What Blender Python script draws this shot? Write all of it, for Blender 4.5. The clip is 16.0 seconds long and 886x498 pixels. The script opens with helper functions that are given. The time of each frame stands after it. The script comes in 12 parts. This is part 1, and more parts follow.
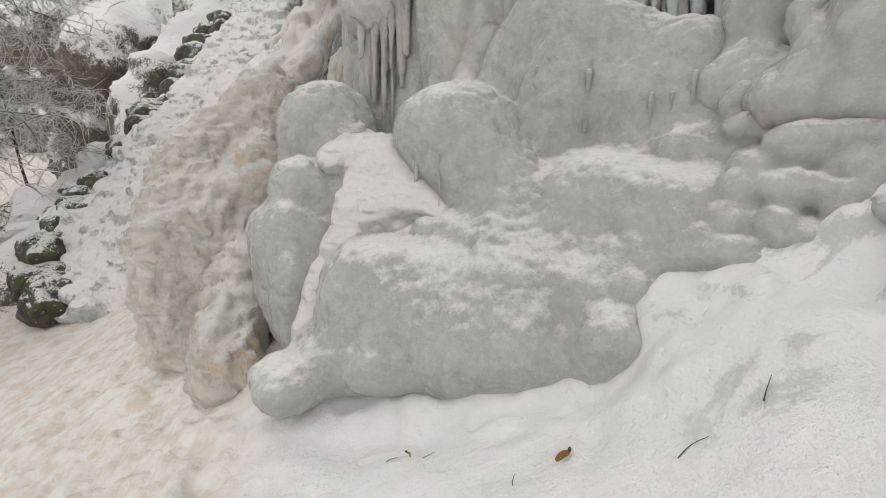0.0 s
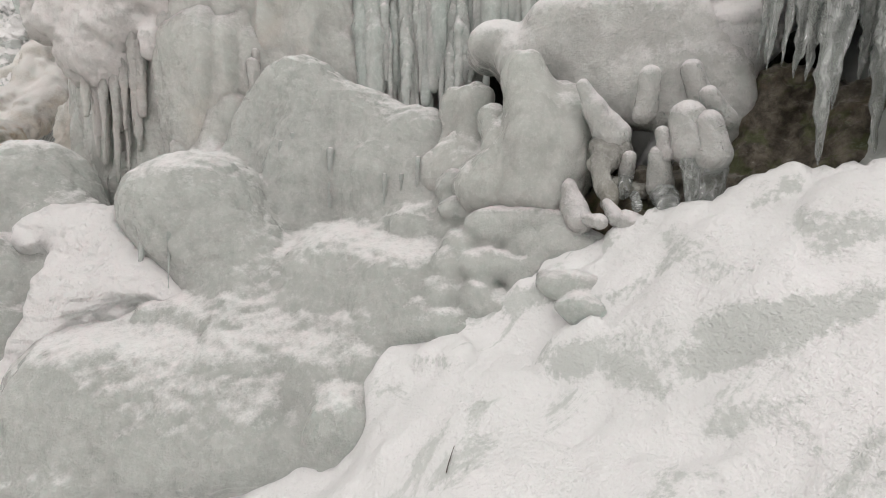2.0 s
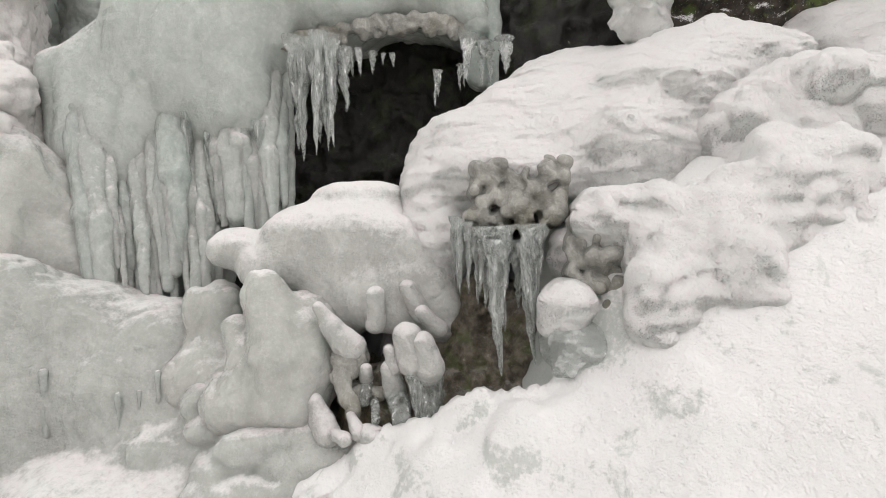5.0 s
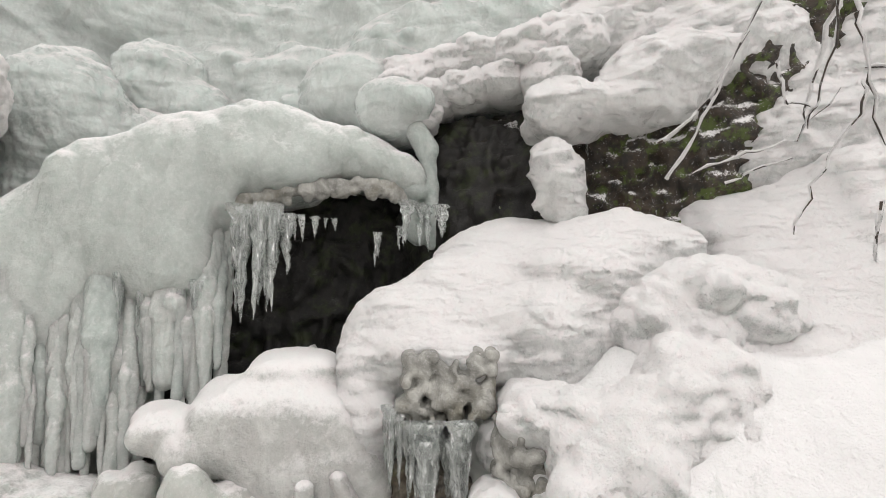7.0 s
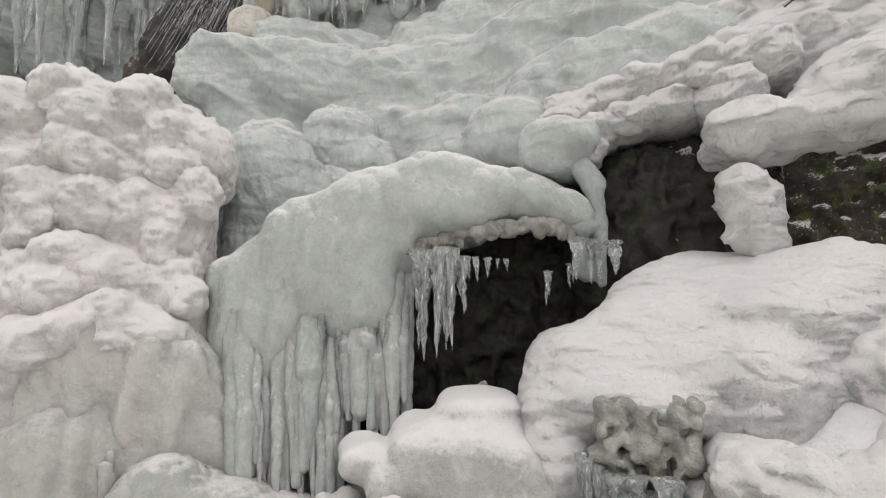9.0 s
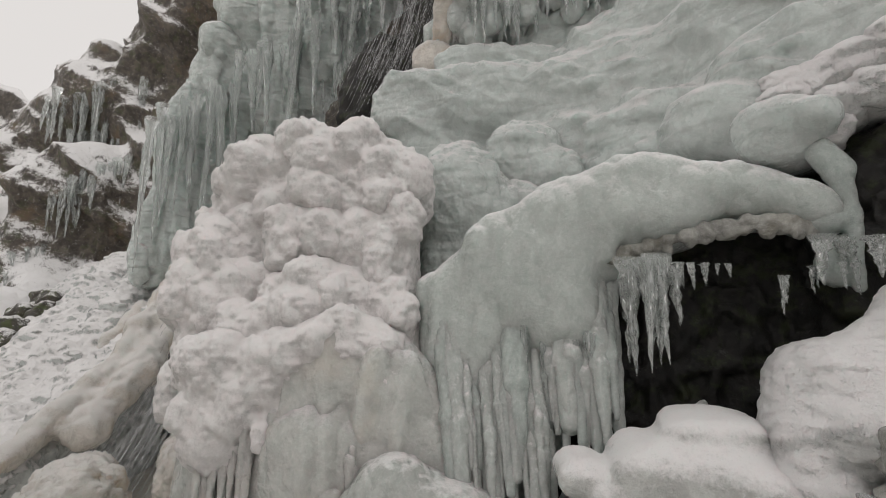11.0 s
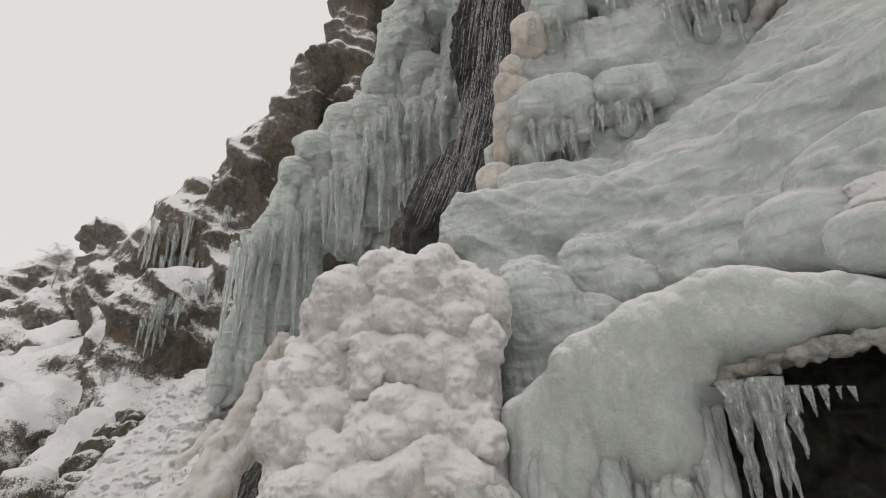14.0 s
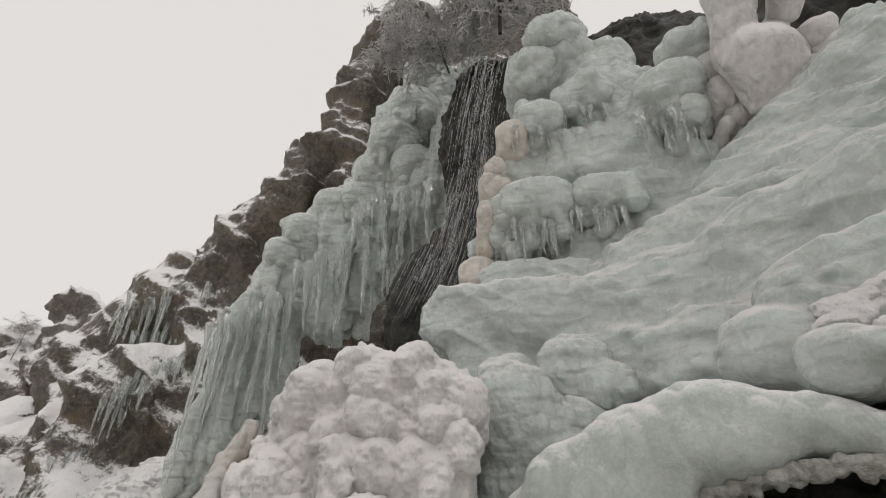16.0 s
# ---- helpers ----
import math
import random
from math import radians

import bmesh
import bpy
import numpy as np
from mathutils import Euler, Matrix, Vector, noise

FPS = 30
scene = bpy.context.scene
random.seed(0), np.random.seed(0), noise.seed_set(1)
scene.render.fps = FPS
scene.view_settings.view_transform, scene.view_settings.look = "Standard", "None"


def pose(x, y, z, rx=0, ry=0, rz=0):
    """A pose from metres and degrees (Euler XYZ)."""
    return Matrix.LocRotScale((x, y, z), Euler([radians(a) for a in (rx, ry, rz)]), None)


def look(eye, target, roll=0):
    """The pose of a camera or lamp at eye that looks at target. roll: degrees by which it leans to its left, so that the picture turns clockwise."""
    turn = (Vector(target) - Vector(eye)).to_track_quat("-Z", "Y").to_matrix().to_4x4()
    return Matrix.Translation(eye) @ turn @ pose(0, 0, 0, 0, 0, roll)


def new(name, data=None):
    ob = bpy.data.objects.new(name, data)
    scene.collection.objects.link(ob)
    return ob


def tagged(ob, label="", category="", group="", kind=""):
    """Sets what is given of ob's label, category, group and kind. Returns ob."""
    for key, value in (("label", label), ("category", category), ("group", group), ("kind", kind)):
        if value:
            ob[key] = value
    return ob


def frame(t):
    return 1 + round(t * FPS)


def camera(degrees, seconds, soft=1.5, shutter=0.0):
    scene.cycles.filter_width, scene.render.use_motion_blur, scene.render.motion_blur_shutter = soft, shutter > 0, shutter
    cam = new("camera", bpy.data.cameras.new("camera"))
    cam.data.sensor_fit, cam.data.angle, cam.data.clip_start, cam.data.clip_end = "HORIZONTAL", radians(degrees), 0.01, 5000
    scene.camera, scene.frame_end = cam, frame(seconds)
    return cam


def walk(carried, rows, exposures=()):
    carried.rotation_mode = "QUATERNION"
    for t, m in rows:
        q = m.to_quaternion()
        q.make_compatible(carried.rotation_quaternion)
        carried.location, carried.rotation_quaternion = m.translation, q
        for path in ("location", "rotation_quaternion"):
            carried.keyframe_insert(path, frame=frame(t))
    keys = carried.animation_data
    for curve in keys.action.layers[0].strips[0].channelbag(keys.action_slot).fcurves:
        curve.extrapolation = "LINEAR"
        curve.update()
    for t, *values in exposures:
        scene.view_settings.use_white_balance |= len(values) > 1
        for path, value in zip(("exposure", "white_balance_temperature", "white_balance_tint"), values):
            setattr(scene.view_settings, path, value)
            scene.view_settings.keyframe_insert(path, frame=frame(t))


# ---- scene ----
cam = camera(84.41, 16.0, soft=1.0)
ROWS = [
    (0.0, 0.0000, -0.0000, 1.2000, 73.000, 1.000, -0.001),
    (0.5, 0.0483, 0.0097, 1.2153, 74.365, 0.408, -4.431),
    (1.0, 0.1091, 0.0048, 1.2574, 75.558, -0.139, -9.676),
    (1.5, 0.1811, -0.0112, 1.2795, 76.997, -0.747, -15.500),
    (2.0, 0.2217, -0.0291, 1.2938, 78.640, -1.505, -21.820),
    (2.5, 0.2765, -0.0597, 1.3283, 80.145, -1.739, -27.283),
    (3.0, 0.3163, -0.0763, 1.3877, 81.396, -1.463, -32.121),
    (3.5, 0.3308, -0.0974, 1.4744, 82.134, -0.969, -36.357),
    (4.0, 0.3444, -0.1165, 1.5793, 82.709, -0.212, -39.836),
    (4.5, 0.3375, -0.1334, 1.6688, 83.570, 0.670, -42.840),
    (5.0, 0.3196, -0.1539, 1.7632, 85.695, 1.401, -45.925),
    (7.5, 0.2773, -0.2441, 2.1562, 96.405, 1.046, -52.085),
    (8.0, 0.2390, -0.2212, 2.1760, 97.669, 0.565, -47.538),
    (8.5, 0.1908, -0.1875, 2.1804, 98.031, 0.488, -42.102),
    (9.0, 0.1527, -0.1532, 2.1696, 98.237, 0.610, -36.319),
    (9.5, 0.1222, -0.1339, 2.1667, 98.161, 0.745, -30.922),
    (10.0, 0.0948, -0.1161, 2.1679, 98.338, 0.838, -25.680),
    (12.5, -0.0802, -0.0877, 2.1936, 103.516, 0.327, -9.461),
    (13.0, -0.0947, -0.1102, 2.2167, 106.139, 0.824, -9.138),
    (13.5, -0.1024, -0.1284, 2.2485, 109.002, 1.212, -9.193),
    (14.0, -0.1104, -0.1394, 2.2784, 111.669, 1.249, -9.427),
    (14.5, -0.1163, -0.1543, 2.2970, 114.180, 1.202, -9.785),
    (15.0, -0.1132, -0.1738, 2.3165, 116.513, 0.888, -10.367),
    (15.5, -0.1096, -0.1919, 2.3406, 118.800, 0.430, -11.252),
    (16.0, -0.1050, -0.2100, 2.3601, 121.190, 0.081, -12.112),
]
walk(cam, [(row[0], pose(*row[1:])) for row in ROWS], exposures=[(0,-0.02),(2,0.14),(3.5,0.27),(7.5,0.45),(8.5,0.28),(9,0.15),(9.5,-0.02),(10,-0.20),(12.5,-0.32),(16,-0.30)])

# ---- world, sun and exposure ----
world = bpy.data.worlds.new("overcast")
scene.world = world
world.use_nodes = True
wn, wl = world.node_tree.nodes, world.node_tree.links
wn.clear()
sky = wn.new("ShaderNodeTexSky")
sky.sky_type, sky.sun_disc = "NISHITA", False
sky.sun_elevation, sky.sun_rotation = radians(48), radians(200)
cloud = wn.new("ShaderNodeMix")
cloud.data_type = "RGBA"
cloud.inputs["Factor"].default_value = 0.94
cloud.inputs[7].default_value = (9.82, 9.4, 9.08, 1)
wl.new(sky.outputs[0], cloud.inputs[6])
back = wn.new("ShaderNodeBackground")
back.inputs["Strength"].default_value = 0.100
wl.new(cloud.outputs[2], back.inputs["Color"])
wout = wn.new("ShaderNodeOutputWorld")
wl.new(back.outputs[0], wout.inputs["Surface"])
sun = new("sun", bpy.data.lights.new("sun", "SUN"))
sun.data.energy, sun.data.angle, sun.data.color = 0.7, radians(70), (1.0, 0.97, 0.94)
sun.matrix_world = look((-1, -3, 9), (0.6, 1.5, 1))


# ---- materials ----
def nodes_of(name):
    m = bpy.data.materials.new(name)
    m.use_nodes = True
    m.node_tree.nodes.clear()
    return m, m.node_tree.nodes, m.node_tree.links


def add(n, kind, **values):
    node = n.new(kind)
    for key, value in values.items():
        node.inputs[key].default_value = value
    return node


def noise_tex(n, l, co, scale, detail=4.0, rough=0.55, warp=0.0):
    t = add(n, "ShaderNodeTexNoise", Scale=scale, Detail=detail, Roughness=rough, Distortion=warp)
    l.new(co, t.inputs["Vector"])
    return t.outputs["Fac"]


def math_node(n, l, op, a, b=0.0, clamp=False):
    m = n.new("ShaderNodeMath")
    m.operation, m.use_clamp = op, clamp
    for k, v in enumerate((a, b)):
        if isinstance(v, (int, float)):
            m.inputs[k].default_value = v
        else:
            l.new(v, m.inputs[k])
    return m.outputs[0]


def ramp(n, l, v, lo, hi):
    m = n.new("ShaderNodeMapRange")
    m.interpolation_type = "SMOOTHSTEP"
    l.new(v, m.inputs["Value"])
    m.inputs["From Min"].default_value, m.inputs["From Max"].default_value = lo, hi
    return m.outputs["Result"]


def mixed(n, l, fac, a, b):
    m = n.new("ShaderNodeMix")
    m.data_type = "RGBA"
    for sock, v in ((m.inputs[0], fac), (m.inputs[6], a), (m.inputs[7], b)):
        if isinstance(v, (int, float)):
            sock.default_value = v
        elif isinstance(v, tuple):
            sock.default_value = (*v, 1)
        else:
            l.new(v, sock)
    return m.outputs[2]


def mixed_value(n, l, fac, a, b):
    m = n.new("ShaderNodeMix")
    for sock, v in ((m.inputs[0], fac), (m.inputs[2], a), (m.inputs[3], b)):
        if isinstance(v, (int, float)):
            sock.default_value = v
        else:
            l.new(v, sock)
    return m.outputs[0]


def bump(n, l, h, strength, distance, under=None):
    b = add(n, "ShaderNodeBump", Strength=strength, Distance=distance)
    l.new(h, b.inputs["Height"])
    if under is not None:
        l.new(under, b.inputs["Normal"])
    return b.outputs[0]


def upward(n, l):
    g = n.new("ShaderNodeNewGeometry")
    s = n.new("ShaderNodeSeparateXYZ")
    l.new(g.outputs["Normal"], s.inputs[0])
    return s.outputs["Z"]


def finish(m, n, l, color, rough, normal, sheen=None, glow=0.0):
    p = n.new("ShaderNodeBsdfPrincipled")
    for sock, v in ((p.inputs["Base Color"], color), (p.inputs["Roughness"], rough), (p.inputs["Normal"], normal)):
        if isinstance(v, (int, float)):
            sock.default_value = v
        elif isinstance(v, tuple):
            sock.default_value = (*v, 1)
        elif v is not None:
            l.new(v, sock)
    o = n.new("ShaderNodeOutputMaterial")
    l.new(p.outputs[0], o.inputs["Surface"])
    return p


def frost(name, ice, snow=(0.86, 0.845, 0.84), lie=0.55, spread=0.5, stain=None, spots=0.44, grain=60.0, soft=0.0, gloss=0.22, deep=0.8, crust=0.6, edge=0.13, ripple=None):
    """Ice that carries snow where it faces up, with cloudy and clear patches, stains and fine relief."""
    m, n, l = nodes_of(name)
    co = n.new("ShaderNodeTexCoord").outputs["Object"]
    patch = noise_tex(n, l, co, 3.5, 5.0, 0.6, 0.4)
    fine = noise_tex(n, l, co, 22.0, 4.0, 0.65)
    tiny = noise_tex(n, l, co, grain * 3, 3.0, 0.7)
    up = upward(n, l)
    lifted = math_node(n, l, "ADD", up, math_node(n, l, "MULTIPLY", math_node(n, l, "SUBTRACT", patch, 0.5), spread * 0.45))
    lifted = math_node(n, l, "ADD", lifted, math_node(n, l, "MULTIPLY", math_node(n, l, "SUBTRACT", fine, 0.5), spread * 0.8))
    clots = noise_tex(n, l, co, grain, 4.0, 0.7)
    lifted = math_node(n, l, "ADD", lifted, math_node(n, l, "MULTIPLY", math_node(n, l, "SUBTRACT", clots, 0.5), spread * 1.2))
    lifted = math_node(n, l, "ADD", lifted, math_node(n, l, "MULTIPLY", math_node(n, l, "SUBTRACT", tiny, 0.5), spread * 0.7))
    cover = ramp(n, l, lifted, lie - edge, lie + edge)
    cloudy = ramp(n, l, noise_tex(n, l, co, 7.0, 6.0, 0.6, 1.0), 0.36, 0.66)
    clear = tuple(c * deep for c in ice)
    body = mixed(n, l, cloudy, clear, ice)
    veil = math_node(n, l, "ADD", math_node(n, l, "MULTIPLY", fine, 0.6), math_node(n, l, "MULTIPLY", clots, 0.4))
    body = mixed(n, l, ramp(n, l, veil, 0.36, 0.62), mixed(n, l, 0.07, body, tuple(c * 0.5 for c in ice)), mixed(n, l, 0.09, body, snow))
    if stain:
        body = mixed(n, l, ramp(n, l, noise_tex(n, l, co, 2.6, 5.0, 0.6, 0.6), spots, spots + 0.2), body, stain)
    color = mixed(n, l, cover, body, snow)
    speck = math_node(n, l, "ADD", math_node(n, l, "MULTIPLY", tiny, 0.5), math_node(n, l, "MULTIPLY", clots, 0.5))
    color = mixed(n, l, ramp(n, l, speck, 0.47, 0.3), color, mixed(n, l, 0.18, color, (0.33, 0.34, 0.33)))
    color = mixed(n, l, ramp(n, l, speck, 0.5, 0.62), color, mixed(n, l, 0.12, color, (0.94, 0.94, 0.93)))
    rough = mixed_value(n, l, cover, mixed_value(n, l, cloudy, gloss, gloss + 0.25), 0.75)
    b1 = bump(n, l, patch, 0.35, 0.03)
    b2 = bump(n, l, fine, crust, 0.026, b1)
    b3 = bump(n, l, math_node(n, l, "MULTIPLY", clots, math_node(n, l, "ADD", cover, 0.3)), crust, 0.018, b2)
    b4 = bump(n, l, tiny, 0.8, 0.007, b3)
    cell = add(n, "ShaderNodeTexVoronoi", Scale=grain * 0.75, Randomness=1.0)
    cell.feature = "SMOOTH_F1"
    l.new(co, cell.inputs["Vector"])
    b5 = bump(n, l, math_node(n, l, "MULTIPLY", cell.outputs["Distance"], math_node(n, l, "SUBTRACT", 1.0, math_node(n, l, "MULTIPLY", cover, 0.5))), crust * 0.6, 0.012, b4)
    if ripple:
        size, tilt, depth = ripple
        turn = n.new("ShaderNodeMapping")
        turn.inputs["Rotation"].default_value, turn.inputs["Scale"].default_value = (0, radians(tilt), 0), (1.0, 1.0, 3.2)
        l.new(co, turn.inputs["Vector"])
        wave = noise_tex(n, l, turn.outputs[0], 1 / size, 1.0, 0.4, 0.5)
        b5 = bump(n, l, wave, 0.6, depth, b5)
    p = finish(m, n, l, color, rough, b5)
    p.inputs["IOR"].default_value = 1.31
    if soft:
        p.inputs["Subsurface Weight"].default_value = soft
        p.inputs["Subsurface Radius"].default_value = (0.8, 1.0, 0.95)
        p.inputs["Subsurface Scale"].default_value = 0.14
    return m


def rock(name, dark=(0.035, 0.03, 0.026), light=(0.11, 0.095, 0.08), moss=0.0, snow=1.0, lie=0.5, size=1.0):
    """Dark wet rock with lichen and moss, and snow on what faces up."""
    m, n, l = nodes_of(name)
    co = n.new("ShaderNodeTexCoord").outputs["Object"]
    big = noise_tex(n, l, co, 1.6 / size, 6.0, 0.65, 0.5)
    mid = noise_tex(n, l, co, 9.0 / size, 6.0, 0.7)
    fine = noise_tex(n, l, co, 60.0 / size, 4.0, 0.7)
    crack = add(n, "ShaderNodeTexVoronoi", Scale=5.0 / size)
    crack.feature = "DISTANCE_TO_EDGE"
    l.new(co, crack.inputs["Vector"])
    color = mixed(n, l, ramp(n, l, mid, 0.35, 0.68), dark, light)
    color = mixed(n, l, ramp(n, l, big, 0.52, 0.7), color, tuple(c * b for c, b in zip(light, (0.95, 0.8, 0.65))))
    if moss:
        color = mixed(n, l, math_node(n, l, "MULTIPLY", ramp(n, l, noise_tex(n, l, co, 5.0 / size, 5.0, 0.7), 0.51, 0.62), moss), color, (0.075, 0.105, 0.02))
    fleck = ramp(n, l, noise_tex(n, l, co, 34.0 / size, 6.0, 0.78), 0.61, 0.65)
    up = upward(n, l)
    lifted = math_node(n, l, "ADD", up, math_node(n, l, "MULTIPLY", math_node(n, l, "SUBTRACT", mid, 0.5), 1.3))
    lifted = math_node(n, l, "ADD", lifted, math_node(n, l, "MULTIPLY", math_node(n, l, "SUBTRACT", fine, 0.5), 1.4))
    cover = math_node(n, l, "MULTIPLY", ramp(n, l, lifted, lie - 0.12, lie + 0.12), snow)
    cover = math_node(n, l, "MAXIMUM", cover, math_node(n, l, "MULTIPLY", fleck, 0.8 * snow))
    color = mixed(n, l, cover, color, (0.82, 0.81, 0.81))
    rough = mixed_value(n, l, cover, 0.55, 0.75)
    b1 = bump(n, l, crack.outputs["Distance"], 0.5, 0.05 * size)
    b2 = bump(n, l, mid, 0.8, 0.04 * size, b1)
    b3 = bump(n, l, fine, 0.6, 0.008 * size, b2)
    finish(m, n, l, color, rough, b3)
    return m


SNOW = frost("snow", (0.77, 0.775, 0.76), lie=0.0, spread=0.5, crust=0.7, soft=0.2, edge=0.25, ripple=(0.16, 0.0, 0.07))
ICE_DOME = frost("frosted_dome_ice", (0.52, 0.53, 0.50), lie=0.8, spread=0.4, soft=0.6, edge=0.2, gloss=0.14, deep=0.9, crust=0.35, grain=80.0)
SNOW_BANK = frost("snow_bank", (0.74, 0.75, 0.73), lie=-0.2, spread=0.7, crust=0.7, edge=0.25, soft=0.25)
ICE_PALE = frost("pale_green_ice", (0.465, 0.48, 0.455), lie=0.84, spread=0.35, soft=0.6, edge=0.22, gloss=0.16, deep=0.9, crust=0.5)
ICE_DEEP = frost("deep_green_ice", (0.50, 0.54, 0.51), lie=0.66, spread=0.4, soft=0.6, edge=0.34, gloss=0.12, deep=0.9, crust=0.4)
SNOW_CRUST = frost("crusted_snow", (0.62, 0.65, 0.63), lie=0.42, spread=1.0, grain=14.0, crust=1.0, edge=0.15)
ICE_GREEN = frost("green_ice", (0.605, 0.653, 0.628), snow=(0.82, 0.81, 0.80), lie=0.6, spread=0.6, gloss=0.13, soft=0.5, deep=0.86, edge=0.32, ripple=(0.36, -32.0, 0.14))
ICE_CLOUDY = frost("cloudy_ice", (0.55, 0.56, 0.53), lie=0.68, spread=0.5, stain=(0.58, 0.565, 0.52), spots=0.5, soft=0.6, edge=0.3, gloss=0.14, deep=0.86)
ICE_CAPPED = frost("snow_capped_ice", (0.60, 0.605, 0.58), lie=0.40, spread=0.4, gloss=0.12, deep=0.78, edge=0.3, soft=0.4)
ICE_BROWN = frost("brown_ice", (0.79, 0.745, 0.68), snow=(0.84, 0.815, 0.775), lie=0.55, spread=0.6, stain=(0.68, 0.56, 0.425), spots=0.5, crust=0.8, edge=0.35, soft=0.3)
ICE_TAN = frost("tan_ice", (0.74, 0.695, 0.635), snow=(0.80, 0.775, 0.745), lie=0.45, spread=0.6, stain=(0.62, 0.53, 0.43), spots=0.5, crust=0.7, edge=0.35, soft=0.3)
RIME = frost("rime_crust", (0.72, 0.70, 0.685), snow=(0.83, 0.805, 0.795), lie=0.0, spread=0.6, crust=0.45, edge=0.35, soft=0.3)
ICE_GLASSY = frost("glassy_ice", (0.47, 0.52, 0.49), lie=0.8, spread=0.3, gloss=0.06, deep=0.8, crust=0.3, soft=0.5)
ICE_MURKY = frost("murky_ice", (0.45, 0.445, 0.41), snow=(0.80, 0.79, 0.77), lie=1.25, spread=0.7, gloss=0.04, stain=(0.17, 0.155, 0.11), spots=0.5, deep=0.5)


def clear_ice(name):
    m, n, l = nodes_of(name)
    co = n.new("ShaderNodeTexCoord").outputs["Generated"]
    milk = ramp(n, l, noise_tex(n, l, co, 6.0, 4.0, 0.6), 0.35, 0.75)
    rim = noise_tex(n, l, co, 18.0, 4.0, 0.7)
    p = finish(m, n, l, mixed(n, l, milk, (0.80, 0.84, 0.82), (0.88, 0.89, 0.88)), mixed_value(n, l, milk, 0.06, 0.3), bump(n, l, rim, 0.5, 0.02))
    l.new(mixed_value(n, l, milk, 0.9, 0.45), p.inputs["Transmission Weight"])
    p.inputs["IOR"].default_value = 1.31
    return m


ICE_CLEAR = clear_ice("clear_icicle_ice")
# near-black: the shade of the cavity is put into this rock's colour
ROCK_SHADED = rock("shade_dark_rock", dark=(0.006, 0.0055, 0.005), light=(0.014, 0.012, 0.010), moss=0.2, snow=0.06, lie=0.8, size=0.6)
ROCK_MOSSY = rock("mossy_rock", dark=(0.012, 0.010, 0.007), light=(0.06, 0.042, 0.028), moss=1.0, snow=1.0, lie=0.55, size=0.45)
ROCK_CAVE = rock("cave_rock", dark=(0.05, 0.042, 0.03), light=(0.20, 0.17, 0.13), moss=0.5, snow=0.12, lie=0.8, size=0.35)
ROCK_EDGE = rock("edge_rock", dark=(0.03, 0.027, 0.022), light=(0.09, 0.08, 0.06), moss=0.6, snow=0.9, lie=0.75, size=1.2)
CLIFF = rock("cliff_rock", dark=(0.05, 0.042, 0.036), light=(0.15, 0.125, 0.10), moss=0.3, snow=1.0, lie=0.33, size=1.3)
CLIFF_FAR = rock("far_cliff_rock", dark=(0.07, 0.062, 0.055), light=(0.17, 0.15, 0.13), snow=1.0, lie=0.35, size=2.6)
BARK = rock("frosted_bark", dark=(0.03, 0.024, 0.02), light=(0.07, 0.055, 0.045), snow=1.0, lie=0.35, size=0.3)


# ---- forms ----
LATTICE = np.random.default_rng(5).random((32, 32, 32)).astype(np.float32) * 2 - 1


def soft_noise(p, scale, seed=0):
    """Smooth noise from -1 to 1 at points p."""
    q = p * scale + seed * 7.31
    i = np.floor(q).astype(np.int64)
    u = q - i
    u = u * u * (3 - 2 * u)
    i &= 31
    j = (i + 1) & 31
    out = 0
    for a in (0, 1):
        for b in (0, 1):
            for c in (0, 1):
                w = (u[:, 0] if a else 1 - u[:, 0]) * (u[:, 1] if b else 1 - u[:, 1]) * (u[:, 2] if c else 1 - u[:, 2])
                out = out + w * LATTICE[j[:, 0] if a else i[:, 0], j[:, 1] if b else i[:, 1], j[:, 2] if c else i[:, 2]]
    return out


def mesh_from(name, verts, quads, material, smooth=True):
    me = bpy.data.meshes.new(name)
    me.vertices.add(len(verts))
    me.vertices.foreach_set("co", np.ascontiguousarray(verts, np.float32).ravel())
    k = quads.shape[1]
    me.loops.add(quads.size)
    me.loops.foreach_set("vertex_index", np.ascontiguousarray(quads, np.int32).ravel())
    me.polygons.add(len(quads))
    me.polygons.foreach_set("loop_start", np.arange(0, quads.size, k, dtype=np.int32))
    me.polygons.foreach_set("use_smooth", np.full(len(quads), smooth))
    me.materials.append(material)
    me.update(calc_edges=True)
    me.validate()
    return me


EDGES = [(a, b) for a in range(8) for b in range(8) if a < b and bin(a ^ b).count("1") == 1]


